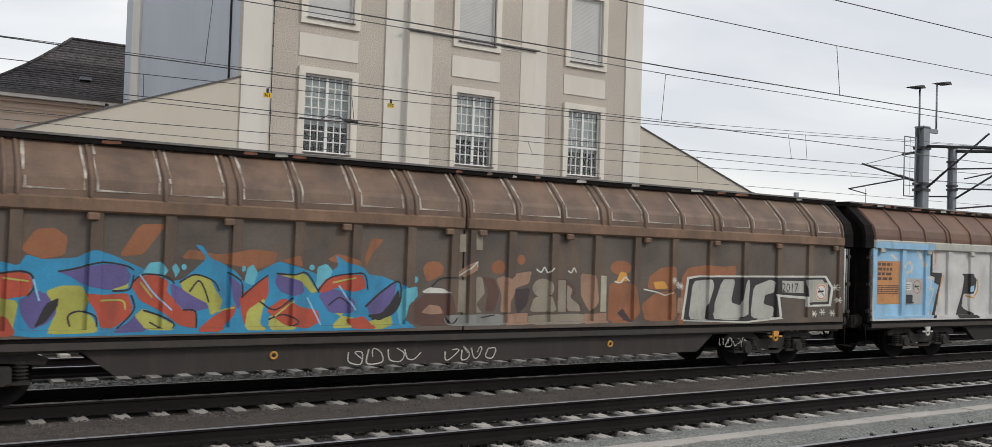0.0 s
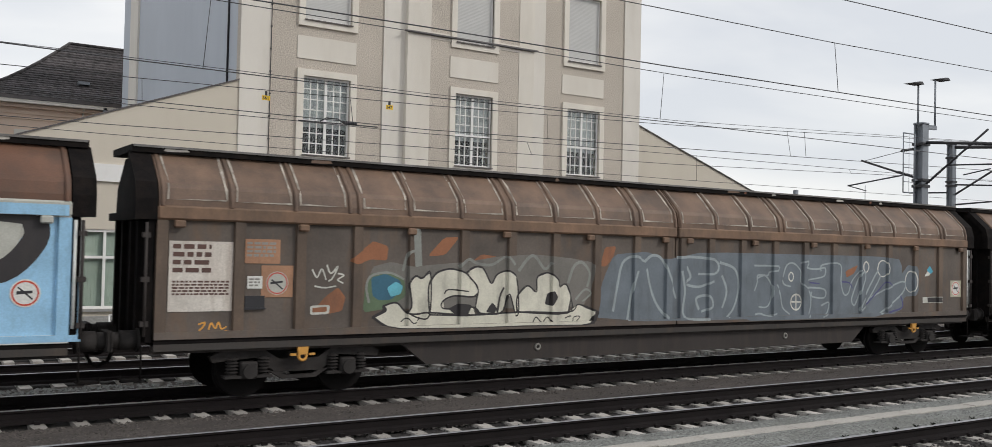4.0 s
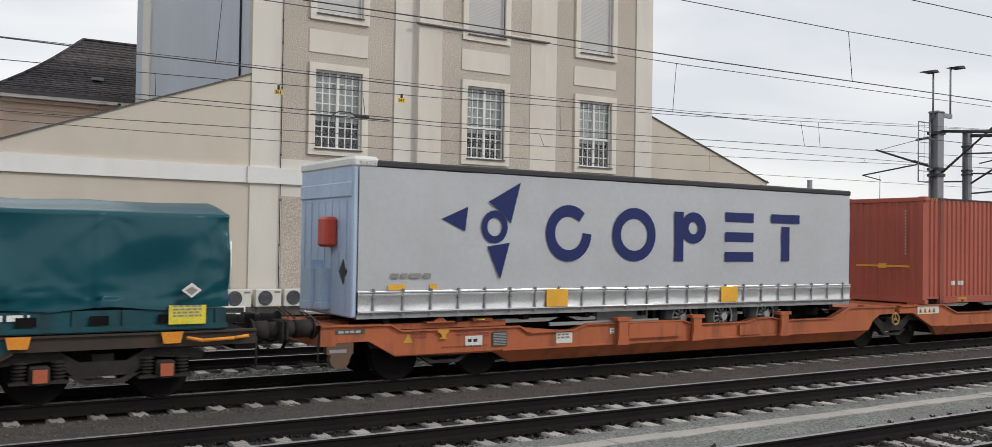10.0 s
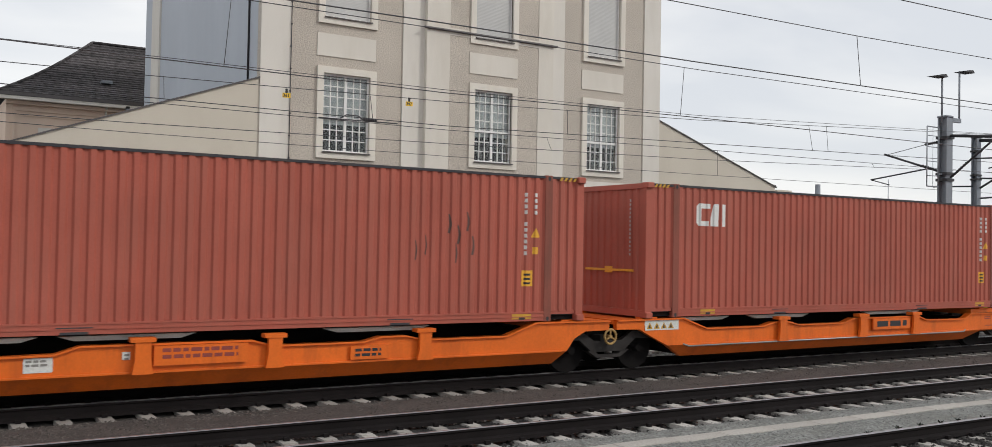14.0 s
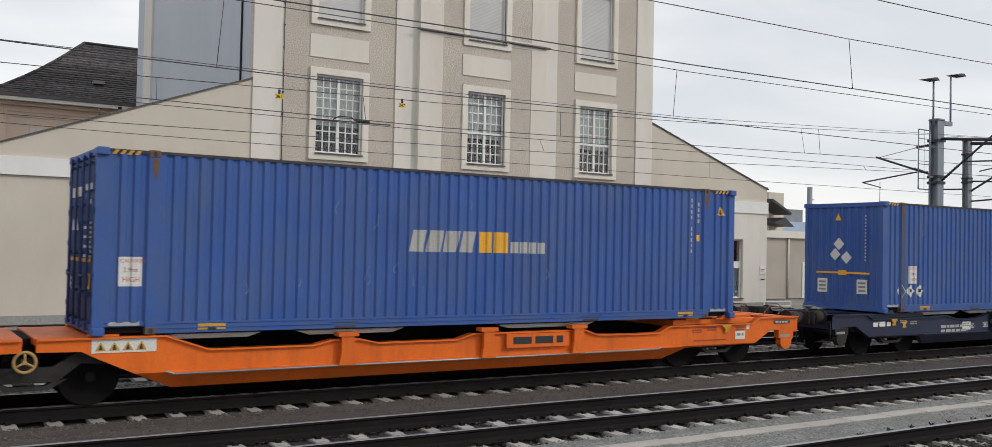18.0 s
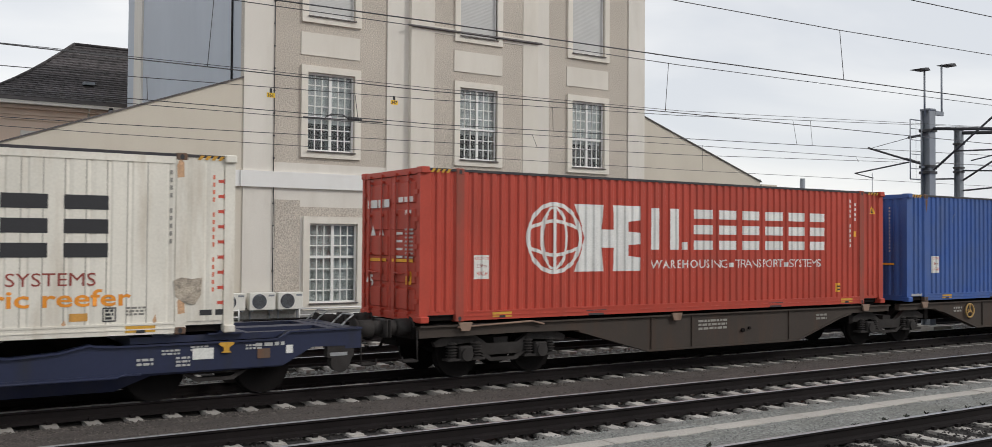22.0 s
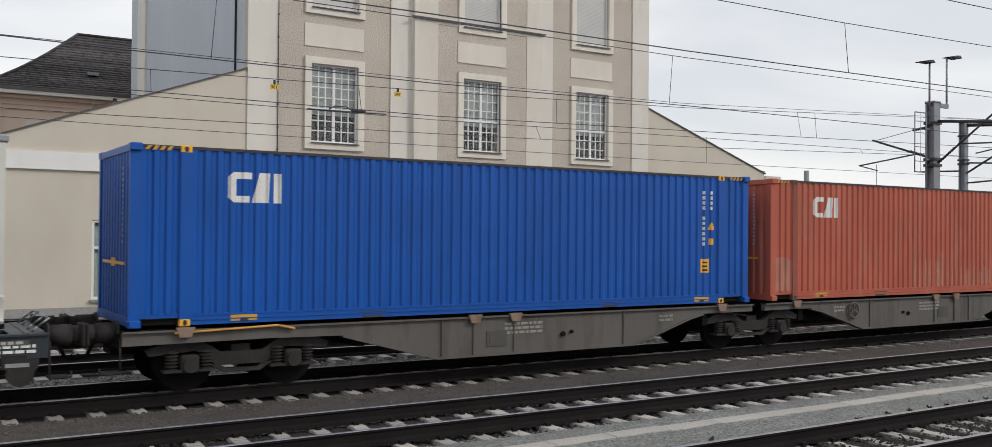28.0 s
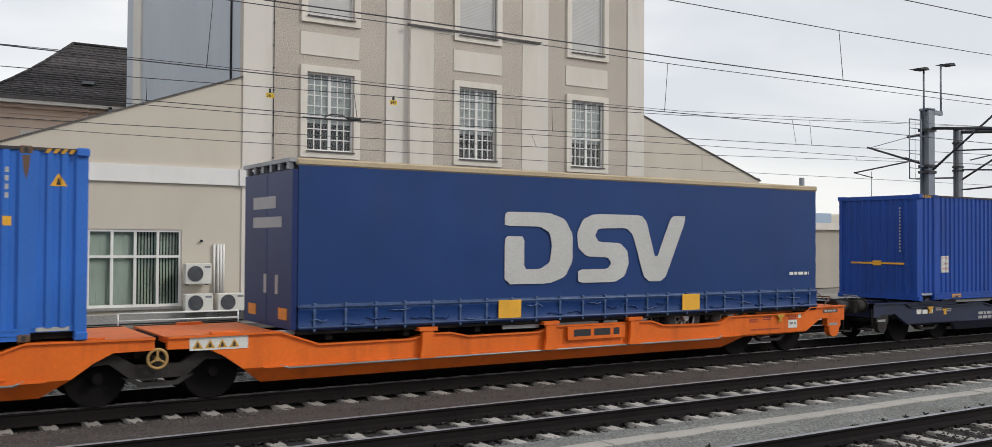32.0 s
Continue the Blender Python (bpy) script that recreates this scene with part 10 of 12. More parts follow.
def unit_mark(c, f, cuts, x, z, col=None):
    """A lending firm's mark: white blocks, two orange blocks, small white blocks."""
    block_mark(c, f, cuts, x, z, 1.42, 0.40, 4, col or P["w"], 0.22)
    block_mark(c, f, cuts, x + 1.50, z, 0.70, 0.40, 2, P["y"], 0.0, 0.12)
    block_mark(c, f, cuts, x + 2.24, z, 0.86, 0.22, 4, col or P["w"], 0.0, 0.2)


def lessor_mark(c, f, cuts, x, z):
    """A lessor's mark: a white bracket, a slanting block and a bar."""
    h = 0.5
    paint_on("plain_mark", [[(x, z + 0.08), (x + 0.08, z), (x + 0.36, z), (x + 0.36, z + 0.11), (x + 0.13, z + 0.11), (x + 0.13, z + h - 0.11), (x + 0.40, z + h - 0.11), (x + 0.40, z + h), (x + 0.08, z + h), (x, z + h - 0.08)]], P["w"], c, f, cuts, 0.004)
    paint_on("plain_mark", [[(x + 0.40, z), (x + 0.68, z), (x + 0.70, z + h), (x + 0.52, z + h)]], P["w"], c, f, cuts, 0.0045)
    paint_on("plain_mark", [rect(x + 0.77, x + 0.90, z, z + h)], P["w"], c, f, cuts, 0.004)


def caution(c, f, cuts, x, z):
    paint_on("caution_sticker", [rect(x, x + 0.36, z, z + 0.46)], P["sticker"], c, f, cuts, 0.005)
    write("caution_words", "CAUTION", x + 0.02, z + 0.37, 0.085, P["redm"], c, f, cuts, 0.007)
    write("caution_words", "2.9m", x + 0.07, z + 0.22, 0.11, P["brick"], c, f, cuts, 0.007)
    write("caution_words", "HIGH", x + 0.06, z + 0.07, 0.11, P["redm"], c, f, cuts, 0.007)


def diamonds(c, f, cuts, xs, z):
    for x in xs:
        paint_on("hazard_diamond", [[(x, z - 0.17), (x + 0.17, z), (x, z + 0.17), (x - 0.17, z)]], P["sticker"], c, f, cuts, 0.005)
        paint_on("hazard_mark", [rect(x - 0.05, x + 0.05, z - 0.03, z + 0.06)], P["k"], c, f, cuts, 0.007)


def globe(c, f, cuts, x, z, r, material):
    """A ring with meridians and two parallels."""
    paint_on("plain_mark", [disc(x, z, r, 32, r * 1.05), disc(x, z, r * 0.88, 32, r * 0.93)], material, c, f, cuts, 0.004)
    paint_on("plain_mark", [disc(x, z, r * 0.5, 24, r * 0.93), disc(x, z, r * 0.38, 24, r * 0.86)], material, c, f, cuts, 0.0045)
    for p in ([(x - 0.86 * r, z + 0.3 * r), (x, z + 0.5 * r), (x + 0.86 * r, z + 0.3 * r)], [(x - 0.86 * r, z - 0.3 * r), (x, z - 0.5 * r), (x + 0.86 * r, z - 0.3 * r)]):
        paint_on("plain_mark", [stroke(p, 0.1 * r)], material, c, f, cuts, 0.005)
    paint_on("plain_mark", [rect(x - 0.05 * r, x + 0.05 * r, z - 0.9 * r, z + 0.9 * r)], material, c, f, cuts, 0.0055)


def haulier_mark(c, f, cuts, x, z, k, a, b, b2, reefer_words=False, spread=1.015):
    """A haulier's mark: globe, notched block, a row of plain blocks, and the words of its slogan."""
    globe(c, f, cuts, x + 0.73 * k, z + 0.72 * k, 0.73 * k, a)
    x1 = x + 1.27 * k
    paint_on("plain_mark", [[(x1 + q * k, z + r * k) for q, r in ((0, 0), (0.78, 0), (0.74, 0.52), (1.1, 0.52), (1.05, 0), (1.86, 0), (1.86, 0.30), (1.5, 0.34), (1.5, 0.58), (1.86, 0.60), (1.86, 0.86), (1.5, 0.88), (1.5, 1.1), (1.86, 1.14), (1.86, 1.46), (1.05, 1.46), (1.1, 0.92), (0.74, 0.92), (0.78, 1.46), (0, 1.46), (0.28, 0.73))]], a, c, f, cuts, 0.0043)
    x2 = x + 3.45 * k
    zb, h = z + 0.48 * k, 0.95 * k
    for q in (0.0, 0.58):
        paint_on("plain_mark", [rect(x2 + q * k, x2 + (q + 0.27) * k, zb, zb + h)], b, c, f, cuts, 0.004)
    paint_on("plain_mark", [rect(x2 + 0.98 * k, x2 + 1.16 * k, zb, zb + 0.18 * k)], b, c, f, cuts, 0.004)
    for i in range(6):
        xa = x2 + (1.32 + i * 0.81) * k * spread
        for j in range(3):
            paint_on("plain_mark", [rect(xa, xa + 0.60 * k * spread, zb + j * 0.385 * h, zb + (j * 0.385 + 0.23) * h)], b, c, f, cuts, 0.004)
    for word, q, wd in (("WAREHOUSING", 0.0, 2.43), ("TRANSPORT", 2.70, 1.66), ("SYSTEMS", 4.63, 1.18)):
        bm = text_bm(word, 0.285 * k)
        xs = [v.co.x for v in bm.verts]
        for v in bm.verts:
            v.co.x = (v.co.x - min(xs)) / (max(xs) - min(xs)) * wd * k * spread
        part("slogan", drape(bm, f, cuts, 0.004, x2 + q * k * spread, z + 0.05 * k), b2, c)
    for q in (2.50, 4.43):
        paint_on("slogan_dot", [rect(x2 + q * k * spread, x2 + (q * spread + 0.12) * k, z + 0.06 * k, z + 0.17 * k)], b2, c, f, cuts, 0.004)
    if reefer_words:
        write("slogan", "diesel/electric reefer", x2 + 2.35 * k, z - 0.26 * k, 0.36 * k, P["or"], c, f, cuts, 0.0052, bold=0.006, wide=1.43)


c, f, cuts = container(131.35, P["red"], "rust-red corrugated 45-foot container with yellow marks", False)
id_marks(c, f, cuts)
text_bars(c, 1.35, 0.62, 0.55, 1, 0.12, P["w"], f, cuts, 0.004, 3)
write("caution_words", "NO RESTRAINT ALLOWED", CL - 2.42, 0.43, 0.125, P["w"], c, f, cuts, 0.004, bold=0.003, wide=0.72)

for u, lab, dr in ((150.3, "rust-red corrugated container with a white mark and grey door rods", True), (165.68, "rust-red corrugated container with a white mark", False)):
    c, f, cuts = container(u, P["red"], lab, dr, seed=int(u))
    lessor_mark(c, f, cuts, 1.48, 2.01)
    id_marks(c, f, cuts)
    for i, (x, z) in enumerate(((10.6, 1.7), (10.8, 1.5), (11.0, 1.75), (9.9, 1.2), (10.1, 1.3), (11.1, 1.3), (10.75, 1.15))):
        if dr:
            paint_on("rust_scrape", [stroke([(x, z), (x + 0.03, z + 0.18), (x, z + 0.36)], 0.05, 0.03)], P["sp_maroon"], c, f, cuts, 0.004)


def door_marks(c, middle):
    """Size figures and brand blocks on the doors."""
    bm = drape(text_bm("45", 0.32, 0.008), lambda q: 0.0, (), 0.0)
    for v in bm.verts:
        v.co = (-0.003, 1.02 - v.co.x, 0.62 + v.co.z)
    part("size_figures", bm, P["w"], c)
    for y0, y1, m_ in ((0.55, 0.98, "w"), (0.28, 0.5, middle), (0.02, 0.24, "w")):
        part("plain_mark", boxes((-0.003, 0.0035, y0, y1, 2.18, 2.34)), P[m_], c)


P["blue_scratch"] = mat("rubbed_blue_paint", (0.14, 0.20, 0.33), 0.7, var=0.2, bump=0.02)
for u, pm, lab, dr in ((184.45, "blue", "clean mid-blue corrugated container with white and orange blocks", True), (199.88, "faded_blue", "faded blue corrugated container with worn pale lettering", True), (219.03, "faded_blue", "mid-blue corrugated container with white hazard diamonds", False), (266.02, "faded_blue", "faded blue corrugated container with a caution sticker", False), (346.53, "light_blue", "light blue corrugated container with a white ring and red flag", True), (381.19, "blue", "dark blue corrugated container at the rear", False)):
    c, f, cuts = container(u, P[pm], lab, dr, seed=int(u), post=P["worn_post"] if u == 219.03 else None)
    unit_mark(c, f, cuts, 5.53 if u == 184.45 else 5.25 if u == 266.02 else 5.38, 1.38, P["grey"] if u == 199.88 else P["w"])
    end_marks(c, f, cuts, 12.41, P["grey"] if pm != "blue" else P["w"])
    if dr:
        door_marks(c, "y")
    caution(c, f, cuts, 0.52 if u == 184.45 else 0.36 if u == 199.88 else 1.14, 0.76)
    if u == 184.45:
        diamonds(c, f, cuts, (1.32, 1.75), 0.86)
        paint_on("hazard_diamond", [[(2.17, 0.66), (2.34, 0.83), (2.17, 1.0), (2.0, 0.83)]], P["redm"], c, f, cuts, 0.005)
        paint_on("hazard_mark", [rect(2.12, 2.22, 0.82, 0.92)], P["sticker"], c, f, cuts, 0.007)
    if u == 219.03:
        diamonds(c, f, cuts, (0.82, 1.22, 1.62), 0.56)
    if u == 219.03:
        # diamonds and white plates on the front wall
        for y, z in ((0.12, 1.78), (0.24, 1.50), (-0.12, 1.42)):
            bm = bmesh.new()
            prism(bm, [(y - 0.17, z), (y, z - 0.17), (y + 0.17, z), (y, z + 0.17)], 0.008, 0.018, "x")
            part("hazard_diamond", bm, P["sticker"], c)
        for y in (0.65, -0.62):
            part("white_plate", boxes((0.008, 0.018, y - 0.16, y + 0.16, 0.46, 0.84)), P["sticker"], c)
            for i in range(3):
                part("plate_line", boxes((0.006, 0.008, y - 0.11, y + 0.11, 0.52 + i * 0.1, 0.57 + i * 0.1)), P["faint"], c)
        bm = bmesh.new()
        prism(bm, [(0.05, 2.42), (0.25, 2.42), (0.15, 2.62)], 0.008, 0.018, "x")
        part("warning_triangle", bm, P["y"], c)
    if u == 219.03 or u == 266.02:
        paint_on("white_sticker", [rect(11.82, 12.14, 2.22, 2.56)], P["sticker"], c, f, cuts, 0.005)
    if pm in ("faded_blue", "light_blue"):
        # rubbed patches and short pale scratches, rust under the lifting castings
        rnd = random.Random(int(u))
        for i in range(14):
            x, z = rnd.uniform(1.3, CL - 1.3), rnd.choice((rnd.uniform(0.3, 0.9), rnd.uniform(0.4, 2.5)))
            paint_on("pale_scratch", [stroke([(x, z), (x + rnd.uniform(-0.03, 0.06), z + 0.08), (x + rnd.uniform(-0.02, 0.08), z + rnd.uniform(0.14, 0.26))], 0.022, 0.008)], P["blue_scratch"], c, f, cuts, 0.0035 + 0.0004 * i)
        for x in (0.87, CL - 0.87):
            paint_on("rust_run", [[(x - 0.05, CH - 0.13), (x + 0.06, CH - 0.13), (x + 0.045, CH - 0.32), (x + 0.01, CH - 0.5), (x - 0.03, CH - 0.34)]], P["rust_cast"], c, lambda q: SIDE - 0.003, (), 0.003)
    for x in (0.24, CL - 0.7):
        paint_on("owner_plate", [rect(x, x + 0.46, 0.15, 0.21)], P["grey"], c, lambda q: SIDE + 0.03, (), 0.003)
    if u == 346.53:
        paint_on("plain_mark", [stroke([(10.5, 2.05), (10.2, 2.25), (9.75, 2.2), (9.5, 1.7), (9.6, 1.15), (10.0, 0.9), (10.45, 1.05), (10.5, 1.5)], 0.16)], P["w"], c, f, cuts, 0.004)
        paint_on("plain_mark", [rect(9.95, 10.58, 1.42, 1.56)], P["w"], c, f, cuts, 0.0045)
        paint_on("plain_mark", [[(9.15, 1.75), (10.35, 1.72), (9.6, 2.15), (9.35, 2.3), (9.4, 2.0)]], P["redm"], c, f, cuts, 0.006)
        paint_on("white_sticker", [rect(CL - 2.1, CL - 1.85, 2.3, 2.55)], P["sticker"], c, f, cuts, 0.005)

c, f, cuts = container(234.1, P["cream"], "cream-white refrigerated container with red and black marks", True, reefer=True, group="refrigerated containers")
haulier_mark(c, f, cuts, 2.0, 0.75, 1.0, P["brick"], P["k"], P["brick"], True, 1.055)
# thin code columns at both ends, a taped patch and small plates by the far post
for x, z, n in ((0.50, 2.60, 10), (0.67, 2.60, 5), (1.19, 2.42, 12), (12.69, 2.55, 11), (13.37, 2.50, 17)):
    for i in range(n):
        if i % 6 != 4:
            paint_on("code_mark", [rect(x - 0.018, x + 0.018, z - i * 0.122, z + 0.07 - i * 0.122)], P["faint"] if x < 13 else P["salmon"], c, f, cuts, 0.004)
paint_on("warning_triangle", [[(0.43, 0.50), (0.63, 0.50), (0.53, 0.70)]], P["y"], c, f, cuts, 0.004)
paint_on("taped_patch", [[(12.74, 0.86), (12.86, 0.91), (13.02, 0.88), (13.19, 0.90), (13.17, 0.62), (13.08, 0.47), (12.9, 0.5), (12.77, 0.6)]], mat("brown_taped_patch", (0.36, 0.31, 0.25), 0.6, var=0.4, scale=9, grain=0.3, bump=0.2), c, lambda q: SIDE - 0.004, (), 0.004)
text_bars(c, 13.16, 0.38, 0.38, 1, 0.09, P["k"], f, cuts, 0.004, 81)
paint_on("orange_plate", [rect(11.21, 11.47, 0.26, 0.38)], P["sp_amber"], c, f, cuts, 0.004)
paint_on("plate_outline", [rect(11.68, 11.88, 0.24, 0.46), rect(11.70, 11.86, 0.26, 0.44)], P["k"], c, f, cuts, 0.004)
text_bars(c, 11.72, 0.43, 0.12, 3, 0.035, P["k"], f, cuts, 0.005, 82)
text_bars(c, 12.02, 0.46, 0.31, 3, 0.03, P["faint"], f, cuts, 0.004, 83)
# upright panel joints, rust stains along the lower edge and beside the castings
P["joint_line"] = mat("greyed_panel_joint", (0.36, 0.34, 0.30), 0.8, var=0.15, bump=0.02)
P["rust_stain"] = mat("orange_rust_stain", (0.48, 0.30, 0.18), 0.85, var=0.35, scale=4, grain=0.2, bump=0.05)
for i in range(38):
    x = 1.22 + i * 0.3
    part("panel_joint", boxes((x, x + 0.016, SIDE + 0.0095, SIDE + 0.03, 0.2, CH - 0.1)), P["joint_line"], c)
rnd = random.Random(34)
for i in range(16):
    x = rnd.choice((rnd.uniform(1.0, 1.6), rnd.uniform(2.0, 13.0)))
    z, h, k = (0.2, rnd.uniform(0.04, 0.15), rnd.uniform(0.03, 0.10)) if i < 11 else (rnd.uniform(0.5, 2.2), rnd.uniform(0.05, 0.2), rnd.uniform(0.03, 0.07))
    paint_on("rust_stain", [[(x, z), (x + k, z + 0.01), (x + k * 0.8, z + h * 0.5), (x + k * 0.55, z + h), (x + k * 0.3, z + h * 0.7), (x - 0.01, z + h * 0.3)]], P["rust_stain"], c, f, cuts, 0.0022 + 0.0001 * i)
for x, z in ((0.84, 2.45), (0.88, 0.3), (12.83, 2.5), (12.86, 0.32)):
    paint_on("rust_stain", [[(x - 0.05, z), (x + 0.06, z + 0.02), (x + 0.05, z + 0.25), (x, z + 0.33), (x - 0.06, z + 0.2)]], P["rust_stain"], c, lambda q: SIDE - 0.003, (), 0.003)
for x in (4.17, 9.05):
    paint_on("rail_mark", [rect(x, x + 0.64, 0.02, 0.19)], P["sp_amber"], c, flat_side, (), 0.008)
for i in range(9):
    z = 0.49 + i * 0.2475
    paint_on("red_arrow", [[(13.44, z - 0.025), (13.53, z - 0.025), (13.53, z - 0.05), (13.59, z), (13.53, z + 0.05), (13.53, z + 0.025), (13.44, z + 0.025)]], P["redm"], c, f, cuts, 0.004)
diamonds(c, f, cuts, (7.6, 0.95), 0.72)

c, f, cuts = container(251.27, P["haulier_red"], "bright red corrugated container with white globe and blocks", True, seed=5)
haulier_mark(c, f, cuts, 2.40, 0.92, 0.95, P["w"], P["w"], P["w"])
end_marks(c, f, cuts, 12.40, P["w"], True)
caution(c, f, cuts, 1.18, 0.8)
door_marks(c, "w")

c, f, cuts = container(315.07, P["royal_blue"], "royal blue corrugated container with a white mark", False)
lessor_mark(c, f, cuts, 1.55, 2.01)
id_marks(c, f, cuts)
c, f, cuts = container(329.55, P["orange_red"], "faded orange-red corrugated container with pale scuffs", False)
lessor_mark(c, f, cuts, 1.55, 2.01)
id_marks(c, f, cuts)
# pale scuffs up the low part of the wall, worn off in upright strips, and a patched sheet
P["scuff"] = mat("pale_scuffed_paint", (0.40, 0.165, 0.115), 0.8, var=0.2, scale=1.5, grain=0.1, bump=0.02)
rnd = random.Random(77)
x = 5.6
while x < 12.2:
    h = max(0.0, 0.35 + 0.45 * noise.noise((x * 0.9, 3.3, 0.0)) + rnd.uniform(-0.12, 0.12)) + (0.45 if x < 7.2 else 0.0)
    if h > 0.16:
        w_ = rnd.uniform(0.09, 0.16)
        paint_on("pale_scuff", [[(x, 0.22), (x + w_, 0.22), (x + w_ - 0.01, 0.22 + h), (x + w_ * 0.5, 0.25 + h), (x + 0.015, 0.2 + h)]], P["scuff"], c, f, cuts, 0.0035)
    x += rnd.uniform(0.18, 0.34)
paint_on("pale_scuff", [[(0.19, 0.23), (0.76, 0.23), (0.76, 0.98), (0.4, 1.04), (0.19, 1.0)]], P["scuff"], c, f, cuts, 0.0035)
paint_on("repaired_patch", [rect(10.55, 11.55, 2.42, 2.78)], P["scuff"], c, f, cuts, 0.0045)


# ---- semi-trailers ----
def tyre_mesh():
    bm = bmesh.new()
    prof = [(0.30, -0.19), (0.46, -0.19), (0.52, -0.14), (0.53, 0.0), (0.52, 0.14), (0.46, 0.19), (0.30, 0.19)]
    n = 28
    rows = []
    for i in range(n):
        a = 2 * math.pi * i / n
        rows.append([bm.verts.new((r * math.cos(a), y, r * math.sin(a))) for r, y in prof])
    for i in range(n):
        for j in range(len(prof) - 1):
            bm.faces.new((rows[i][j], rows[(i + 1) % n][j], rows[(i + 1) % n][j + 1], rows[i][j + 1])).smooth = True
    return mesh_of("tyre", bm, P["rubber"])


def hub_mesh():
    """A pale rim ring round a dark dished centre with a bright star of hand holes."""
    bm = bmesh.new()
    cyl(bm, (0, -0.06, 0), (0, -0.02, 0), 0.31, 24, 0.27)
    dark = len(bm.faces)
    ring(bm, (0, -0.17, 0), 0.29, 0.022, "y", 28, 6)
    cyl(bm, (0, -0.24, 0), (0, -0.05, 0), 0.085, 14)
    for i in range(10):
        a = 2 * math.pi * i / 10
        cyl(bm, (0.10 * math.cos(a), -0.14, 0.10 * math.sin(a)), (0.25 * math.cos(a), -0.10, 0.25 * math.sin(a)), 0.03, 6, 0.02)
    bm.faces.ensure_lookup_table()
    for i, q in enumerate(bm.faces):
        q.material_index = 0 if i < dark else 1
    return mesh_of("hub", bm, P["k"], P["galv"])


TYRE, HUB = tyre_mesh(), hub_mesh()
TL = 13.55


def curtain_wall(parent, material, z0, z1, seed):
    bm = bmesh.new()
    n, k = 110, 10
    rows = []
    for i in range(n + 1):
        x = 0.06 + (TL - 0.12) * i / n
        rows.append([bm.verts.new((x, SIDE + 0.006 - 0.016 * math.sin(math.pi * j / k) * (0.5 + noise.noise((x * 0.9, j * 0.2, seed))) + 0.009 * noise.noise((x * 1.2, j * 1.1, seed)) + 0.004 * (j % 2), z0 + (z1 - z0) * j / k)) for j in range(k + 1)])
    for i in range(n):
        for j in range(k):
            bm.faces.new((rows[i][j], rows[i + 1][j], rows[i + 1][j + 1], rows[i][j + 1])).smooth = True
    return part("side_curtain", bm, material, parent, "taut side curtain")


P["strap_blue"] = mat("scuffed_blue_webbing", (0.055, 0.10, 0.22), 0.5, var=0.3, scale=6, bump=0.05)
P["strap_grey"] = mat("grey_webbing", (0.20, 0.20, 0.21), 0.7, bump=0.02)


P["tool_grey"] = paint("dusty_tool_box_paint", (0.20, 0.205, 0.21), 0.6, (0.1, 0.095, 0.09), 0.5)


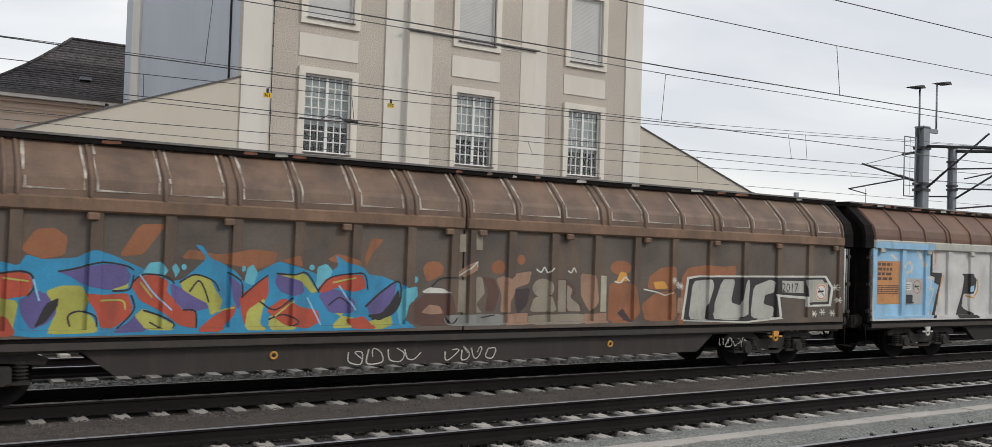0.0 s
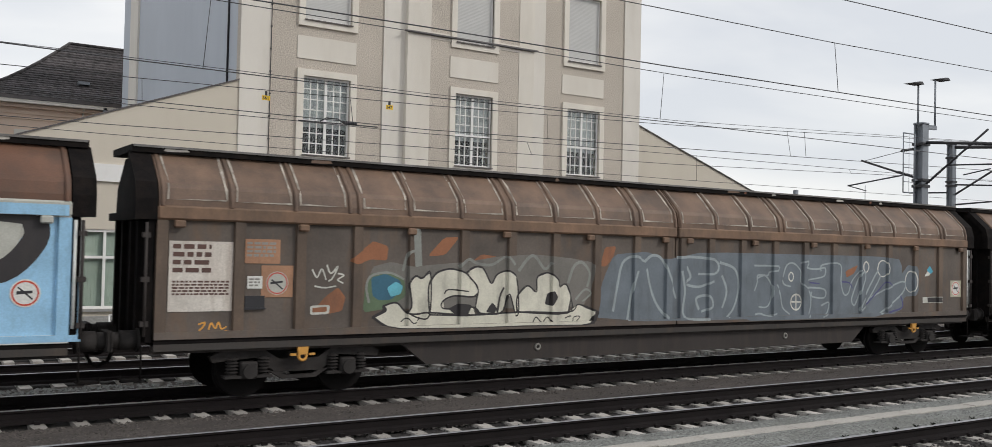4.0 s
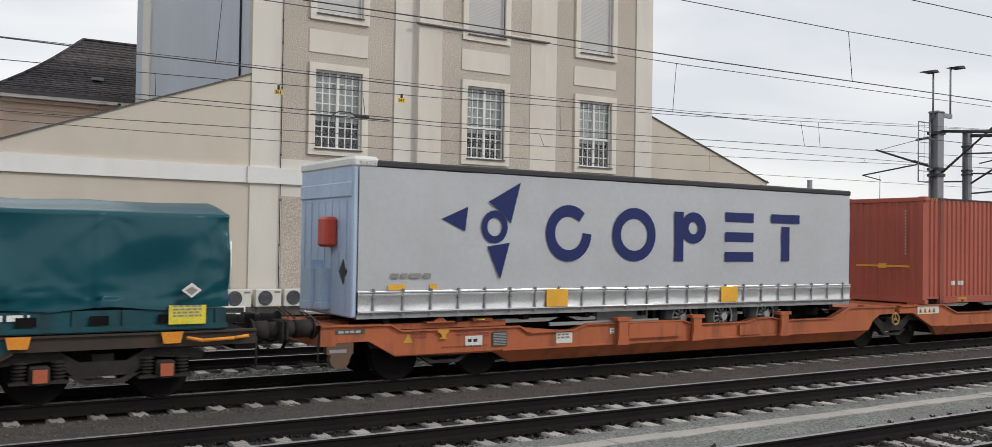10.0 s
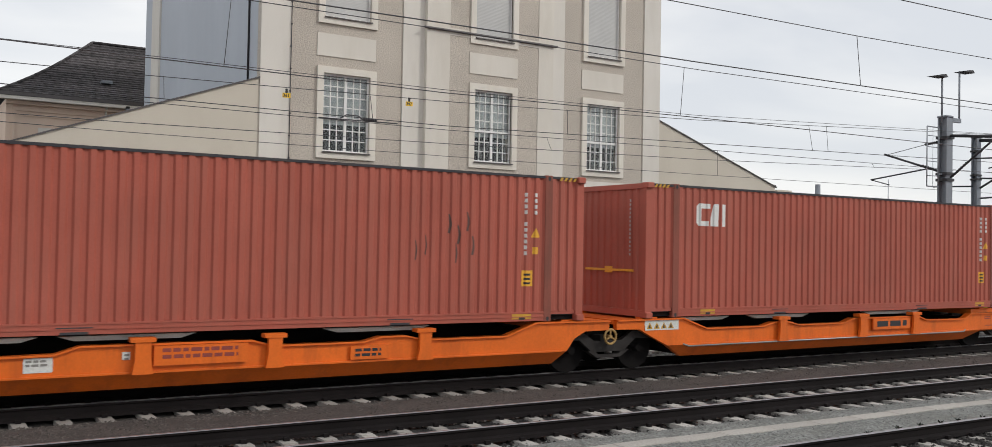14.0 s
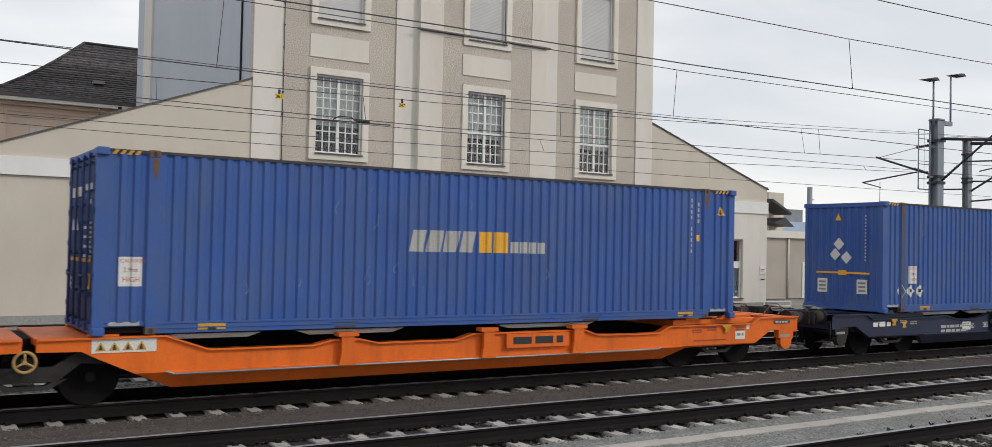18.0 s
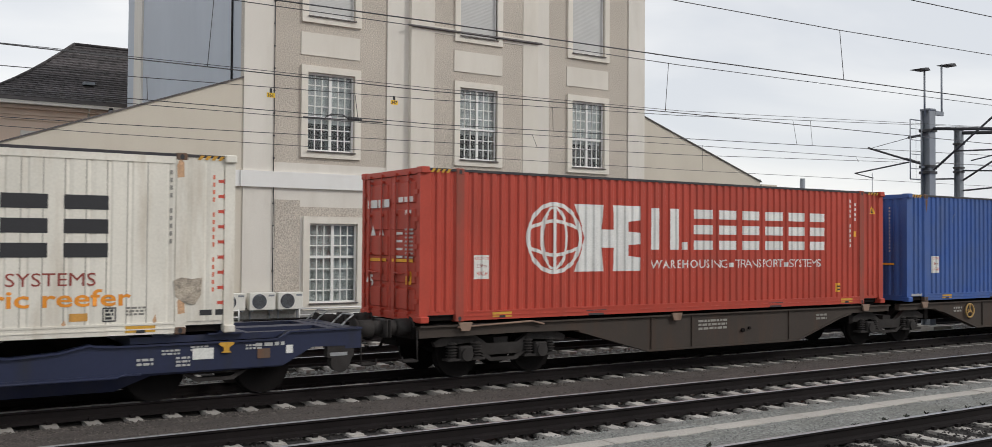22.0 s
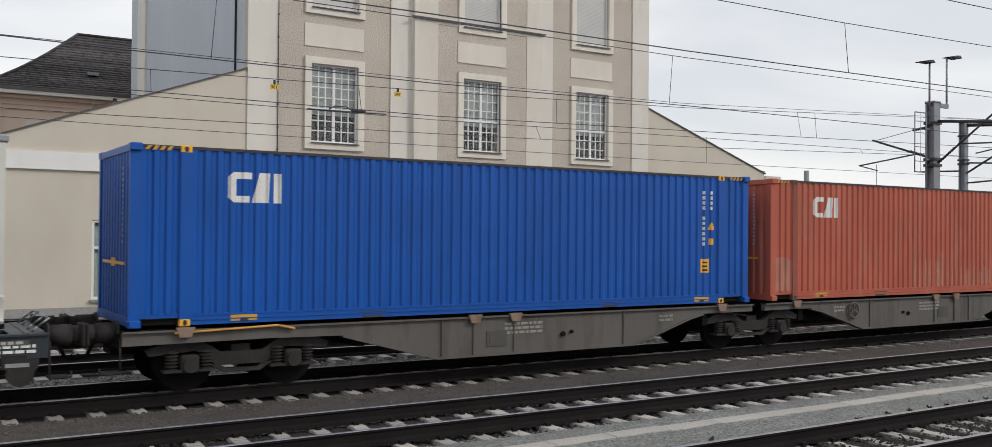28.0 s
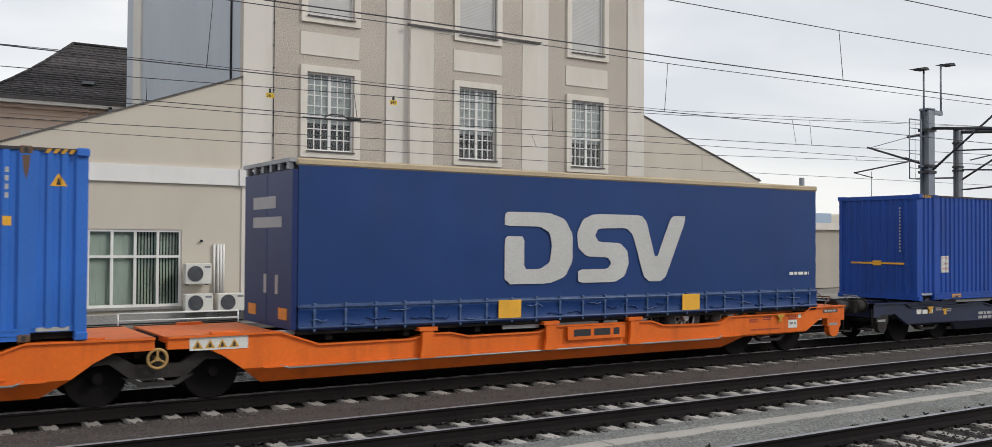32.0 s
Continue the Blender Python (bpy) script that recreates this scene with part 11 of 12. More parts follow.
def trailer(u, label, curtain, strap_mat, cant_mat, z0=1.27, z1=4.02):
    t = rolling("semi_trailer", u, 0.0, label, "semi-trailer", "curtain-sided semi-trailers")
    zs = z0 + 0.40
    curtain_wall(t, curtain, zs, z1 - 0.12, u)
    part("far_curtain", boxes((0.06, TL - 0.06, 1.2, 1.24, z0, z1 - 0.1)), curtain, t)
    part("load_space", boxes((0.1, TL - 0.1, -1.2, 1.19, z0 + 0.05, z1 - 0.1)), P["k"], t)
    part("roof", boxes((0.02, TL - 0.02, -1.2, 1.2, z1 - 0.06, z1 - 0.01)), curtain, t)
    bm = bmesh.new()
    rbox(bm, 0.02, TL - 0.02, SIDE - 0.02, SIDE + 0.1, z1 - 0.13, z1, 0.03)
    part("cant_rail", bm, cant_mat, t, "dark cant rail along the roof edge")
    # lower skirt with straps and buckles
    bm = bmesh.new()
    n = 150
    rows = []
    for i in range(n + 1):
        x = 0.06 + (TL - 0.12) * i / n
        slack = 0.012 * noise.noise((x * 1.3, 0.0, u))
        rows.append([bm.verts.new((x, SIDE - 0.008 - out - 0.010 * abs(math.sin(x * 5.15)) * up + 0.012 * noise.noise((x * 2.6, up * 3, u)), z0 - 0.02 + (zs - z0 + 0.03) * up + slack * (1 - up))) for up, out in ((0.0, 0.0), (0.06, 0.022), (0.13, 0.026), (0.2, 0.004), (0.45, 0.016), (0.7, 0.006), (0.78, 0.024), (0.88, 0.028), (1.0, 0.0))])
    for i in range(n):
        for j in range(8):
            bm.faces.new((rows[i][j], rows[i + 1][j], rows[i + 1][j + 1], rows[i][j + 1])).smooth = True
    part("curtain_skirt", bm, strap_mat, t)
    strap = bmesh.new()
    box(strap, -0.018, 0.018, SIDE - 0.05, SIDE - 0.036, z0 - 0.04, zs - 0.02)
    rbox(strap, -0.03, 0.03, SIDE - 0.065, SIDE - 0.02, zs - 0.03, zs + 0.05, 0.01)
    rbox(strap, -0.028, 0.028, SIDE - 0.062, SIDE - 0.036, zs - 0.14, zs - 0.07, 0.01)
    sm = mesh_of("strap", strap, P["strap_grey"] if strap_mat == P["aluminium"] else P["strap_blue"] if strap_mat == P["curtain_navy"] else P["k"])
    for i in range(23):
        piece("strap", sm, t, pose(0.35 + i * (TL - 0.7) / 22, 0, 0))
    for z in (z0 + 0.03, zs - 0.02):
        bm = bmesh.new()
        cyl(bm, (0.08, SIDE - 0.045, z), (TL - 0.08, SIDE - 0.045, z), 0.02, 8)
        part("tension_pole", bm, P["aluminium"] if strap_mat == P["aluminium"] else P["strap_blue"] if strap_mat == P["curtain_navy"] else strap_mat, t)
    part("side_rail", boxes((0.05, TL - 0.05, SIDE, SIDE + 0.08, z0 - 0.09, z0 + 0.0)), P["galv"] if strap_mat == P["aluminium"] else P["under"], t)
    for x in (4.12, 8.95):
        part("yellow_panel", boxes((x, x + 0.52, SIDE - 0.068, SIDE - 0.05, z0 + 0.05, zs)), P["y"], t, "yellow lifting panel")
    if strap_mat == P["curtain_navy"]:
        # crumpled slack cloth along the hem
        rnd = random.Random(9)
        for i in range(26):
            x, z, k = 0.3 + i * 0.5 + rnd.uniform(-0.1, 0.1), z0 + rnd.uniform(0.06, 0.3), rnd.uniform(0.25, 0.55)
            bm = bmesh.new()
            tube(bm, [(x, SIDE - 0.03, z), (x + k * 0.35, SIDE - 0.055, z + rnd.uniform(-0.05, 0.03)), (x + k * 0.7, SIDE - 0.05, z + rnd.uniform(-0.03, 0.05)), (x + k, SIDE - 0.03, z + rnd.uniform(-0.04, 0.06))], 0.013, 5)
            part("hem_fold", bm, P["strap_blue"] if i % 3 == 0 else curtain, t)
    for a, b in ((0.65, 0.35), (1.5, 0.15)) if strap_mat != P["curtain_navy"] else ():
        paint_on("yellow_sticker", [rect(a, a + b, zs + 0.02, zs + 0.12)], P["y"], t, lambda q: SIDE - 0.016, (), 0.004)
    if strap_mat != P["curtain_navy"]:
        text_bars(t, 0.7, zs + 0.32, 0.85, 1, 0.09, P["faint"], lambda q: SIDE - 0.016, (), 0.006, int(u))
    # chassis, legs and wheels in the pocket
    part("chassis", boxes((0.3, TL - 0.3, -0.5, -0.35, 0.85, z0), (0.3, TL - 0.3, 0.35, 0.5, 0.85, z0), *[(x, x + 0.12, -1.2, 1.2, z0 - 0.2, z0 - 0.05) for x in np.linspace(0.6, 12.8, 9)]), P["under"], t)
    for y in (-0.85, 0.85):
        part("landing_leg", boxes((3.2, 3.32, y - 0.06, y + 0.06, 0.45, z0 - 0.05), (3.12, 3.4, y - 0.12, y + 0.12, 0.42, 0.46)), P["under"], t)
    for x in (7.95, 9.2, 10.6):
        for y, r in ((-0.94, 0), (0.94, 180)):
            wh = piece("road_wheel", TYRE, t, pose(x, y, 0.98, 0, 0, r))
            piece("hub", HUB, wh, pose(0, 0, 0))
    for x in (7.1, 8.57, 9.9, 11.4):
        part("mudguard_stay", boxes((x - 0.03, x + 0.03, -1.15, -1.1, 0.95, z0 - 0.05)), P["under"], t)
    part("tool_box", boxes((5.6, 7.0, -1.05, -0.6, 0.88, z0 - 0.04)), P["tool_grey"], t, "grey box under the floor")
    part("underrun_bar", boxes((4.3, 7.2, -1.18, -1.14, 0.92, 0.99)), P["galv"], t)
    return t, zs, z1


def arrow_trailer(u, label):
    t, zs, z1 = trailer(u, label, P["curtain_grey"], P["aluminium"], P["k"])
    bm = bmesh.new()
    rbox(bm, -0.06, 0.06, -1.24, 1.24, 1.2, 3.98, 0.03)
    rbox(bm, -0.10, -0.05, -1.2, 1.2, 3.35, 3.62, 0.02)
    for y in np.linspace(-1.0, 1.0, 7):
        part("rib", boxes((-0.075, -0.061, y - 0.015, y + 0.015, 1.3, 3.3)), P["pale_blue"], t)
    part("front_bulkhead", bm, P["pale_blue"], t, "pale blue front bulkhead")
    bm = bmesh.new()
    rbox(bm, -0.09, 0.45, -1.27, 1.27, 3.86, 4.08, 0.06)
    part("roof_corner_cap", bm, P["sticker"], t, "white padded roof cap")
    bm = bmesh.new()
    rbox(bm, -0.30, -0.06, -0.62, -0.20, 2.45, 3.0, 0.05)
    part("extinguisher_box", bm, P["redm"], t, "red extinguisher box")
    bm = boxes((-0.25, -0.06, -0.3, 0.75, 1.3, 1.42), (-0.22, -0.06, -0.25, 0.7, 1.42, 2.05), (-0.28, -0.06, 0.1, 0.2, 1.3, 2.2))
    part("coupling_panel", bm, P["pale_blue"], t)
    bm = bmesh.new()
    if u < 200:
        prism(bm, [(-0.9, 2.24), (-0.72, 2.02), (-0.9, 1.78), (-1.06, 2.02)], -0.075, -0.062, "x")
        part("dark_plate", bm, P["k"], t, "dark diamond-shaped plate")
    else:
        prism(bm, [(-0.66, 1.86), (-0.62, 1.45), (-1.02, 1.45), (-1.02, 1.8)], -0.075, -0.062, "x")
        part("grey_plate", bm, P["galv"], t, "grey fixing plate")
    f = lambda q: SIDE - 0.016
    N = P["navy"]
    # the mark: a split arrowhead and five plain shapes
    paint_on("plain_mark", [[(1.72, 3.0), (2.30, 3.25), (2.24, 2.78)]], N, t, f, (), 0.004)
    paint_on("plain_mark", [[(2.75, 3.36), (3.49, 3.76), (3.27, 2.95), (3.08, 3.16)]], N, t, f, (), 0.004)
    paint_on("plain_mark", [[(2.74, 2.50), (3.25, 2.58), (3.04, 1.86)]], N, t, f, (), 0.004)
    paint_on("plain_mark", [disc(2.9, 2.88, 0.30, 20, 0.32), disc(2.9, 2.88, 0.17, 20, 0.18)], N, t, f, (), 0.005)
    paint_on("plain_mark", [disc(6.41, 2.79, 0.6, 28, 0.57), disc(6.41, 2.79, 0.37, 28, 0.34)], N, t, f, (), 0.004)
    # an open ring
    paint_on("plain_mark", [stroke([(4.68 + 0.46 * math.cos(radians(a)), 2.79 + 0.455 * math.sin(radians(a))) for a in range(45, 361, 15)], 0.23)], N, t, f, (), 0.004)
    paint_on("plain_mark", [rect(7.55, 7.82, 2.23, 3.32)], N, t, f, (), 0.004)
    paint_on("plain_mark", [disc(8.12, 2.97, 0.38, 20, 0.35), disc(8.12, 2.97, 0.15, 20, 0.14)], N, t, f, (), 0.0045)
    for z in (2.23, 2.68, 3.13):
        paint_on("plain_mark", [rect(9.10, 10.02, z, z + 0.22)], N, t, f, (), 0.004)
    paint_on("plain_mark", [rect(10.62, 11.6, 3.14, 3.35)], N, t, f, (), 0.004)
    paint_on("plain_mark", [rect(10.97, 11.25, 2.24, 3.06)], N, t, f, (), 0.0045)
    return t


arrow_trailer(114.8, "pale grey curtain-sided semi-trailer with navy shapes and pale blue bulkhead")
arrow_trailer(281.69, "pale grey curtain-sided semi-trailer with navy shapes and silver straps")

t, zs, z1 = trailer(299.85, "dusty white curtain-sided semi-trailer with red rear doors", P["curtain_white"], P["curtain_white"], P["galv"])
part("rear_door", boxes((-0.05, 0.05, -1.24, -0.01, 1.25, 3.98)), P["haulier_red"], t, "bright red rear door")
part("rear_door", boxes((-0.05, 0.05, 0.01, 1.24, 1.25, 3.98)), P["haulier_red"], t, "bright red rear door")
bm = bmesh.new()
prism(bm, [(0.23 - q * 0.583, 2.36 + r * 0.54) for q, r in ((0, 0), (0.78, 0), (0.74, 0.52), (1.1, 0.52), (1.05, 0), (1.86, 0), (1.86, 0.30), (1.5, 0.34), (1.5, 0.58), (1.86, 0.60), (1.86, 0.86), (1.5, 0.88), (1.5, 1.1), (1.86, 1.14), (1.86, 1.46), (1.05, 1.46), (1.1, 0.92), (0.74, 0.92), (0.78, 1.46), (0, 1.46), (0.28, 0.73))], -0.056, -0.052, "x")
bmesh.ops.triangulate(bm, faces=[q for q in bm.faces if len(q.verts) > 4])
part("plain_mark", bm, P["w"], t)
bm = bmesh.new()
ring(bm, (-0.052, 0.53, 2.72), 0.37, 0.028, "x", 28, 5)
for q in (0.12, 0.22):
    tube(bm, [(-0.055, 0.53 + q * math.cos(radians(b)) , 2.72 + 0.36 * math.sin(radians(b))) for b in range(0, 361, 30)], 0.016, 5)
for z in (2.56, 2.88):
    tube(bm, [(-0.055, 0.20, z), (-0.055, 0.53, z + (0.06 if z > 2.7 else -0.06)), (-0.055, 0.86, z)], 0.016, 5)
part("plain_mark", bm, P["w"], t)
for y in (0.08, 0.0, -0.08):
    bm = bmesh.new()
    cyl(bm, (-0.06, y - 0.28, 1.88), (-0.05, y - 0.28, 1.88), 0.03, 10)
    part("door_stud", bm, P["grey"], t)
for y, w_, z, h in ((0.74, 0.42, 3.66, 0.08), (-0.86, 0.40, 3.66, 0.10)):
    part("door_lettering", boxes((-0.056, -0.052, y, y + w_, z, z + h)), P["w"], t)
for y, w_, z, h, m_ in ((0.22, 0.34, 1.50, 0.26, "redm"), (-0.16, 0.18, 1.42, 0.26, "grey"), (-0.95, 0.16, 1.6, 0.22, "ly"), (0.96, 0.16, 1.64, 0.16, "sticker")):
    part("door_plate", boxes((-0.057, -0.052, y, y + w_, z, z + h)), P[m_], t)
bm = text_bm("IT'S TRANSPOSSIBLE.", 0.2, 0.004)
bm = drape(bm, lambda q: 0.0, (), 0.0)
for v in bm.verts:
    v.co = (-0.057, 0.90 - v.co.x, 2.06 + v.co.z)
part("slogan", bm, P["w"], t)
for y in (-1.13, 0.57):
    mk = part("rear_marker", boxes((-0.06, -0.052, y, y + 0.53, 1.36, 1.57)), P["redm"], t)
    part("marker_field", boxes((-0.063, -0.06, y + 0.04, y + 0.49, 1.40, 1.53)), P["or"], mk)
fs = lambda q: SIDE - 0.016
haulier_mark(t, fs, (), 1.73, 2.0, 1.12, P["salmon"], P["salmon"], P["k"])

t, zs, z1 = trailer(363.55, "navy blue curtain-sided semi-trailer with pale grey shapes and tan roof edge", P["curtain_navy"], P["curtain_navy"], P["tan"], 1.1, 4.05)
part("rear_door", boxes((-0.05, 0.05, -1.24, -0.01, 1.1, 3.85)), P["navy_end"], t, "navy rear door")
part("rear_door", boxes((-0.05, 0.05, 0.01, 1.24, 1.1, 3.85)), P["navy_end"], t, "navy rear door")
part("roof_lift", (lambda b: ([box(b, -0.08, 0.0, y, y + 0.12, 3.86, 4.0) for y in np.linspace(-1.15, 1.0, 6)], box(b, -0.1, 0.05, -1.24, 1.24, 3.98, 4.05), b)[2])(bmesh.new()), P["galv"], t)
part("lettering", boxes((-0.056, -0.052, -0.45, 0.75, 3.2, 3.42), (-0.056, -0.052, -0.75, 0.75, 2.86, 3.05)), P["grey"], t, "pale lettering reduced to bars")
for y in (-1.05, 0.55):
    part("rear_marker", boxes((-0.06, -0.052, y, y + 0.42, 1.25, 1.45)), P["or"], t)
for y in (-0.6, 0.0):
    part("rear_plate", boxes((-0.06, -0.052, y, y + 0.14, 1.68, 2.02)), P["grey"], t)
P["mark_grey"] = mat("clean_pale_grey_marking", (0.50, 0.50, 0.49), 0.5, var=0.05, bump=0)
# the mark: a rounded block with a slot, stacked bars and a wedge
for pts in ([(4.28, 1.80), (5.35, 1.80), (5.75, 1.93), (5.94, 2.25), (5.94, 2.78), (5.75, 3.09), (5.35, 3.22), (4.34, 3.22), (4.28, 3.16), (4.28, 2.94), (5.12, 2.94), (5.36, 2.82), (5.42, 2.55), (5.36, 2.22), (5.12, 2.09), (4.74, 2.09), (4.74, 2.74), (4.34, 2.74), (4.28, 2.68)],
            [(6.08, 1.80), (7.05, 1.80), (7.32, 1.92), (7.44, 2.2), (7.40, 2.45), (7.2, 2.62), (6.62, 2.64), (6.52, 2.78), (6.62, 2.92), (7.36, 2.94), (7.55, 2.8), (7.86, 1.90), (8.02, 1.80), (8.34, 1.80), (8.5, 1.9), (9.12, 3.22), (8.72, 3.22), (8.62, 3.14), (8.2, 2.24), (7.94, 3.08), (7.78, 3.22), (6.5, 3.22), (6.2, 3.1), (6.05, 2.82), (6.08, 2.52), (6.3, 2.34), (6.86, 2.32), (6.96, 2.2), (6.86, 2.08), (6.08, 2.07)]):
    paint_on("plain_mark", [soften(pts)], P["mark_grey"], t, fs, (), 0.004)
paint_on("curtain_line", [rect(0.1, TL - 0.1, 1.50, 1.53)], P["strap_blue"], t, fs, (), 0.004)
text_bars(t, 12.5, 1.95, 0.7, 1, 0.07, P["w"], fs, (), 0.004, 7)


# ---- masts, cantilevers and wires ----
def mast(x, y, top, w=0.4, label="grey steel catenary mast"):
    m = thing("catenary_mast", pose(x, y, GZ), label, "mast", "catenary masts")
    h = top - GZ
    bm = bmesh.new()
    for a, b in ((-w / 2, -w / 2 + 0.05), (w / 2 - 0.05, w / 2)):
        box(bm, -w / 2, w / 2, a, b, 0, h)
    box(bm, -0.03, 0.03, -w / 2 + 0.05, w / 2 - 0.05, 0, h)
    part("post", bm, M["mast"], m)
    part("foot", boxes((-0.5, 0.5, -0.5, 0.5, 0.0, 0.25)), M["trough"], m)
    for z in (h - 0.7, h - 1.9, h - 2.1):
        part("clamp", boxes((-w / 2 - 0.04, w / 2 + 0.04, -w / 2 - 0.04, w / 2 + 0.04, z, z + 0.09)), M["dark"], m)
    part("cap", (lambda b: (rbox(b, -w / 2 - 0.03, w / 2 + 0.03, -w / 2 - 0.03, w / 2 + 0.03, h, h + 0.08, 0.03), b)[1])(bmesh.new()), M["mast"], m)
    return m


def rods(parent, name, lines, material=None):
    for pts, r in lines:
        bm = bmesh.new()
        tube(bm, pts, r, 8)
        part(name, bm, material or M["dark"], parent)


def insulator(parent, a, b):
    a, b = Vector(a), Vector(b)
    bm = bmesh.new()
    for i in range(7):
        p = a + (b - a) * (i + 0.5) / 7
        d = (b - a).normalized() * 0.02
        cyl(bm, p - d, p + d, 0.052, 10, 0.036)
    cyl(bm, a, b, 0.026, 8)
    part("insulator", bm, M["dark"], parent)


mast1 = mast(29.45, 19.1, 7.1, 0.33, label="grey steel catenary mast with two floodlights")
z0 = -GZ
# arms towards the track behind and towards the train's track (offsets from the mast's foot)
rods(mast1, "cantilever", [([(0, 0.2, 5.34 + z0), (0, 2.3, 6.06 + z0)], 0.035), ([(0, 0.7, 5.45 + z0), (0, 2.85, 5.19 + z0)], 0.025), ([(0, 2.85, 5.19 + z0), (0, 2.1, 4.98 + z0)], 0.018), ([(0, 0.7, 6.28 + z0), (0, 2.3, 6.02 + z0)], 0.01)])
insulator(mast1, (0, 0.22, 5.36 + z0), (0, 0.85, 5.58 + z0))
insulator(mast1, (0, 0.2, 6.33 + z0), (0, 0.75, 6.28 + z0))
rods(mast1, "cantilever", [([(0, -0.2, 5.12 + z0), (0, -2.3, 6.75 + z0)], 0.035), ([(0, -0.2, 6.5 + z0), (0, -3.2, 6.2 + z0)], 0.05), ([(0, -0.9, 5.7 + z0), (0, -2.9, 5.62 + z0)], 0.025), ([(0, -1.5, 5.35 + z0), (0, -2.4, 5.5 + z0)], 0.02)])
insulator(mast1, (0, -0.25, 5.15 + z0), (0, -0.8, 5.6 + z0))
insulator(mast1, (0, -0.25, 6.5 + z0), (0, -0.8, 6.45 + z0))
# the two floodlights
for dx, base, top, a, b in ((-0.34, 6.9, 8.42, -0.92, -0.28), (0.62, 7.0, 8.72, 0.56, 1.22)):
    lamp = part("floodlight", bmesh.new(), M["mast"], mast1)
    bm = bmesh.new()
    cyl(bm, (dx, -0.1, base + z0), (dx, -0.1, top + z0), 0.032, 8)
    part("lamp_post", bm, M["mast"], lamp)
    bm = bmesh.new()
    prism(bm, [(a, top + z0 - 0.02), (b, top + z0 - 0.02), (b - 0.1, top + z0 + 0.07), (a + 0.35, top + z0 + 0.05)], -0.28, 0.08)
    part("lamp_head", bm, M["dark"], lamp, "flat dark lamp head")
part("side_bracket", boxes((0.2, 0.66, -0.15, -0.05, 6.98 + z0, 7.12 + z0)), M["mast"], mast1)
# a mesh guard frame beside the mast
bm = bmesh.new()
x0, x1, a, b = -0.98, -0.35, 4.8 + z0, 6.76 + z0
tube(bm, [(x0, 0, a), (x1, 0, a), (x1, 0, b), (x0, 0, b), (x0, 0, a)], 0.02, 6)
for k in (0.18, 0.42, 0.66, 0.85):
    tube(bm, [(x0, 0, a + (b - a) * k), (x1, 0, a + (b - a) * k)], 0.012, 6)
tube(bm, [((x0 + x1) / 2, 0, a), ((x0 + x1) / 2, 0, b)], 0.006, 6)
part("guard_frame", bm, M["mast"], mast1)
part("guard_bracket", boxes((-0.36, -0.2, -0.03, 0.03, 6.2 + z0, 6.26 + z0), (-0.36, -0.2, -0.03, 0.03, 5.2 + z0, 5.26 + z0)), M["mast"], mast1)

mast2 = mast(45.6, 27.9, 8.4, 0.32)
rods(mast2, "cantilever", [([(0, 0, 8.3 + z0), (3.5, -5.5, 8.2 + z0)], 0.09), ([(0, -0.2, 5.9 + z0), (1.8, -2.6, 8.0 + z0)], 0.05), ([(0, -0.2, 6.4 + z0), (2.5, -3.5, 6.3 + z0)], 0.04), ([(-0.2, 0.1, 6.0 + z0), (-1.1, 1.6, 6.0 + z0)], 0.04), ([(0, -0.2, 5.4 + z0), (1.2, -2.0, 5.6 + z0)], 0.04)])
insulator(mast2, (0.1, -0.4, 5.4 + z0), (0.6, -1.0, 5.5 + z0))
insulator(mast2, (0.1, -0.3, 6.0 + z0), (0.6, -1.0, 6.6 + z0))

pole = thing("concrete_pole", pose(36.4, 30.0, GZ), "plain grey concrete pole", "pole")
bm = bmesh.new()
cyl(bm, (0, 0, 0), (0, 0, 6.0), 0.15, 12, 0.12)
part("shaft", bm, M["mast"], pole)
bm = bmesh.new()
for i in range(9):
    box(bm, 0.12, 0.32, -0.015, 0.015, 3.0 + i * 0.3, 3.03 + i * 0.3)
part("climbing_peg", bm, M["mast"], pole)


def wire(name, y, pts, r=0.014, label="thin dark overhead wire of the railway"):
    (xa, za), (xb, zb) = pts[0], pts[1]
    (xc, zc), (xd, zd) = pts[-2], pts[-1]
    k0, k1 = (zb - za) / (xb - xa), (zd - zc) / (xd - xc)
    full = [(xa - 14, za - 14 * k0), *pts, (xd + 25, zd + 25 * k1), (xd + 70, zd + 30 * k1)]
    data = bpy.data.curves.new(name, "CURVE")
    data.dimensions, data.bevel_depth, data.bevel_resolution = "3D", r * 0.75, 1
    s = data.splines.new("POLY")
    s.points.add(len(full) - 1)
    for p, (x, z) in zip(s.points, full):
        p.co = (x, y, z, 1)
    me = curve_mesh(data)
    me.materials.append(M["wire"])
    return tagged(new(name, me), label, "wire", "overhead wires")


wire("catenary_wire", 16.9, [(5.47, 6.90), (9.27, 6.91), (16.16, 6.89), (28.49, 7.03)], 0.012)
wire("contact_wire", 12.5, [(4.59, 5.86), (6.85, 5.88), (11.95, 5.90), (21.07, 6.0)], 0.014)
wire("contact_wire", 16.9, [(1.34, 5.68), (3.51, 5.66), (9.3, 5.64), (16.18, 5.74), (25.71, 5.80)], 0.014)
wire("contact_wire", 16.95, [(1.34, 5.70), (9.3, 5.71), (16.18, 5.80), (25.71, 6.2)], 0.008)
wire("feeder_wire", 21.3, [(1.7, 6.05), (4.43, 6.08), (11.72, 6.22), (20.4, 6.49), (32.2, 7.07)], 0.012)
wire("contact_wire", 21.3, [(1.71, 5.61), (4.44, 5.61), (11.73, 5.60), (20.41, 5.80), (32.21, 6.09)], 0.014)
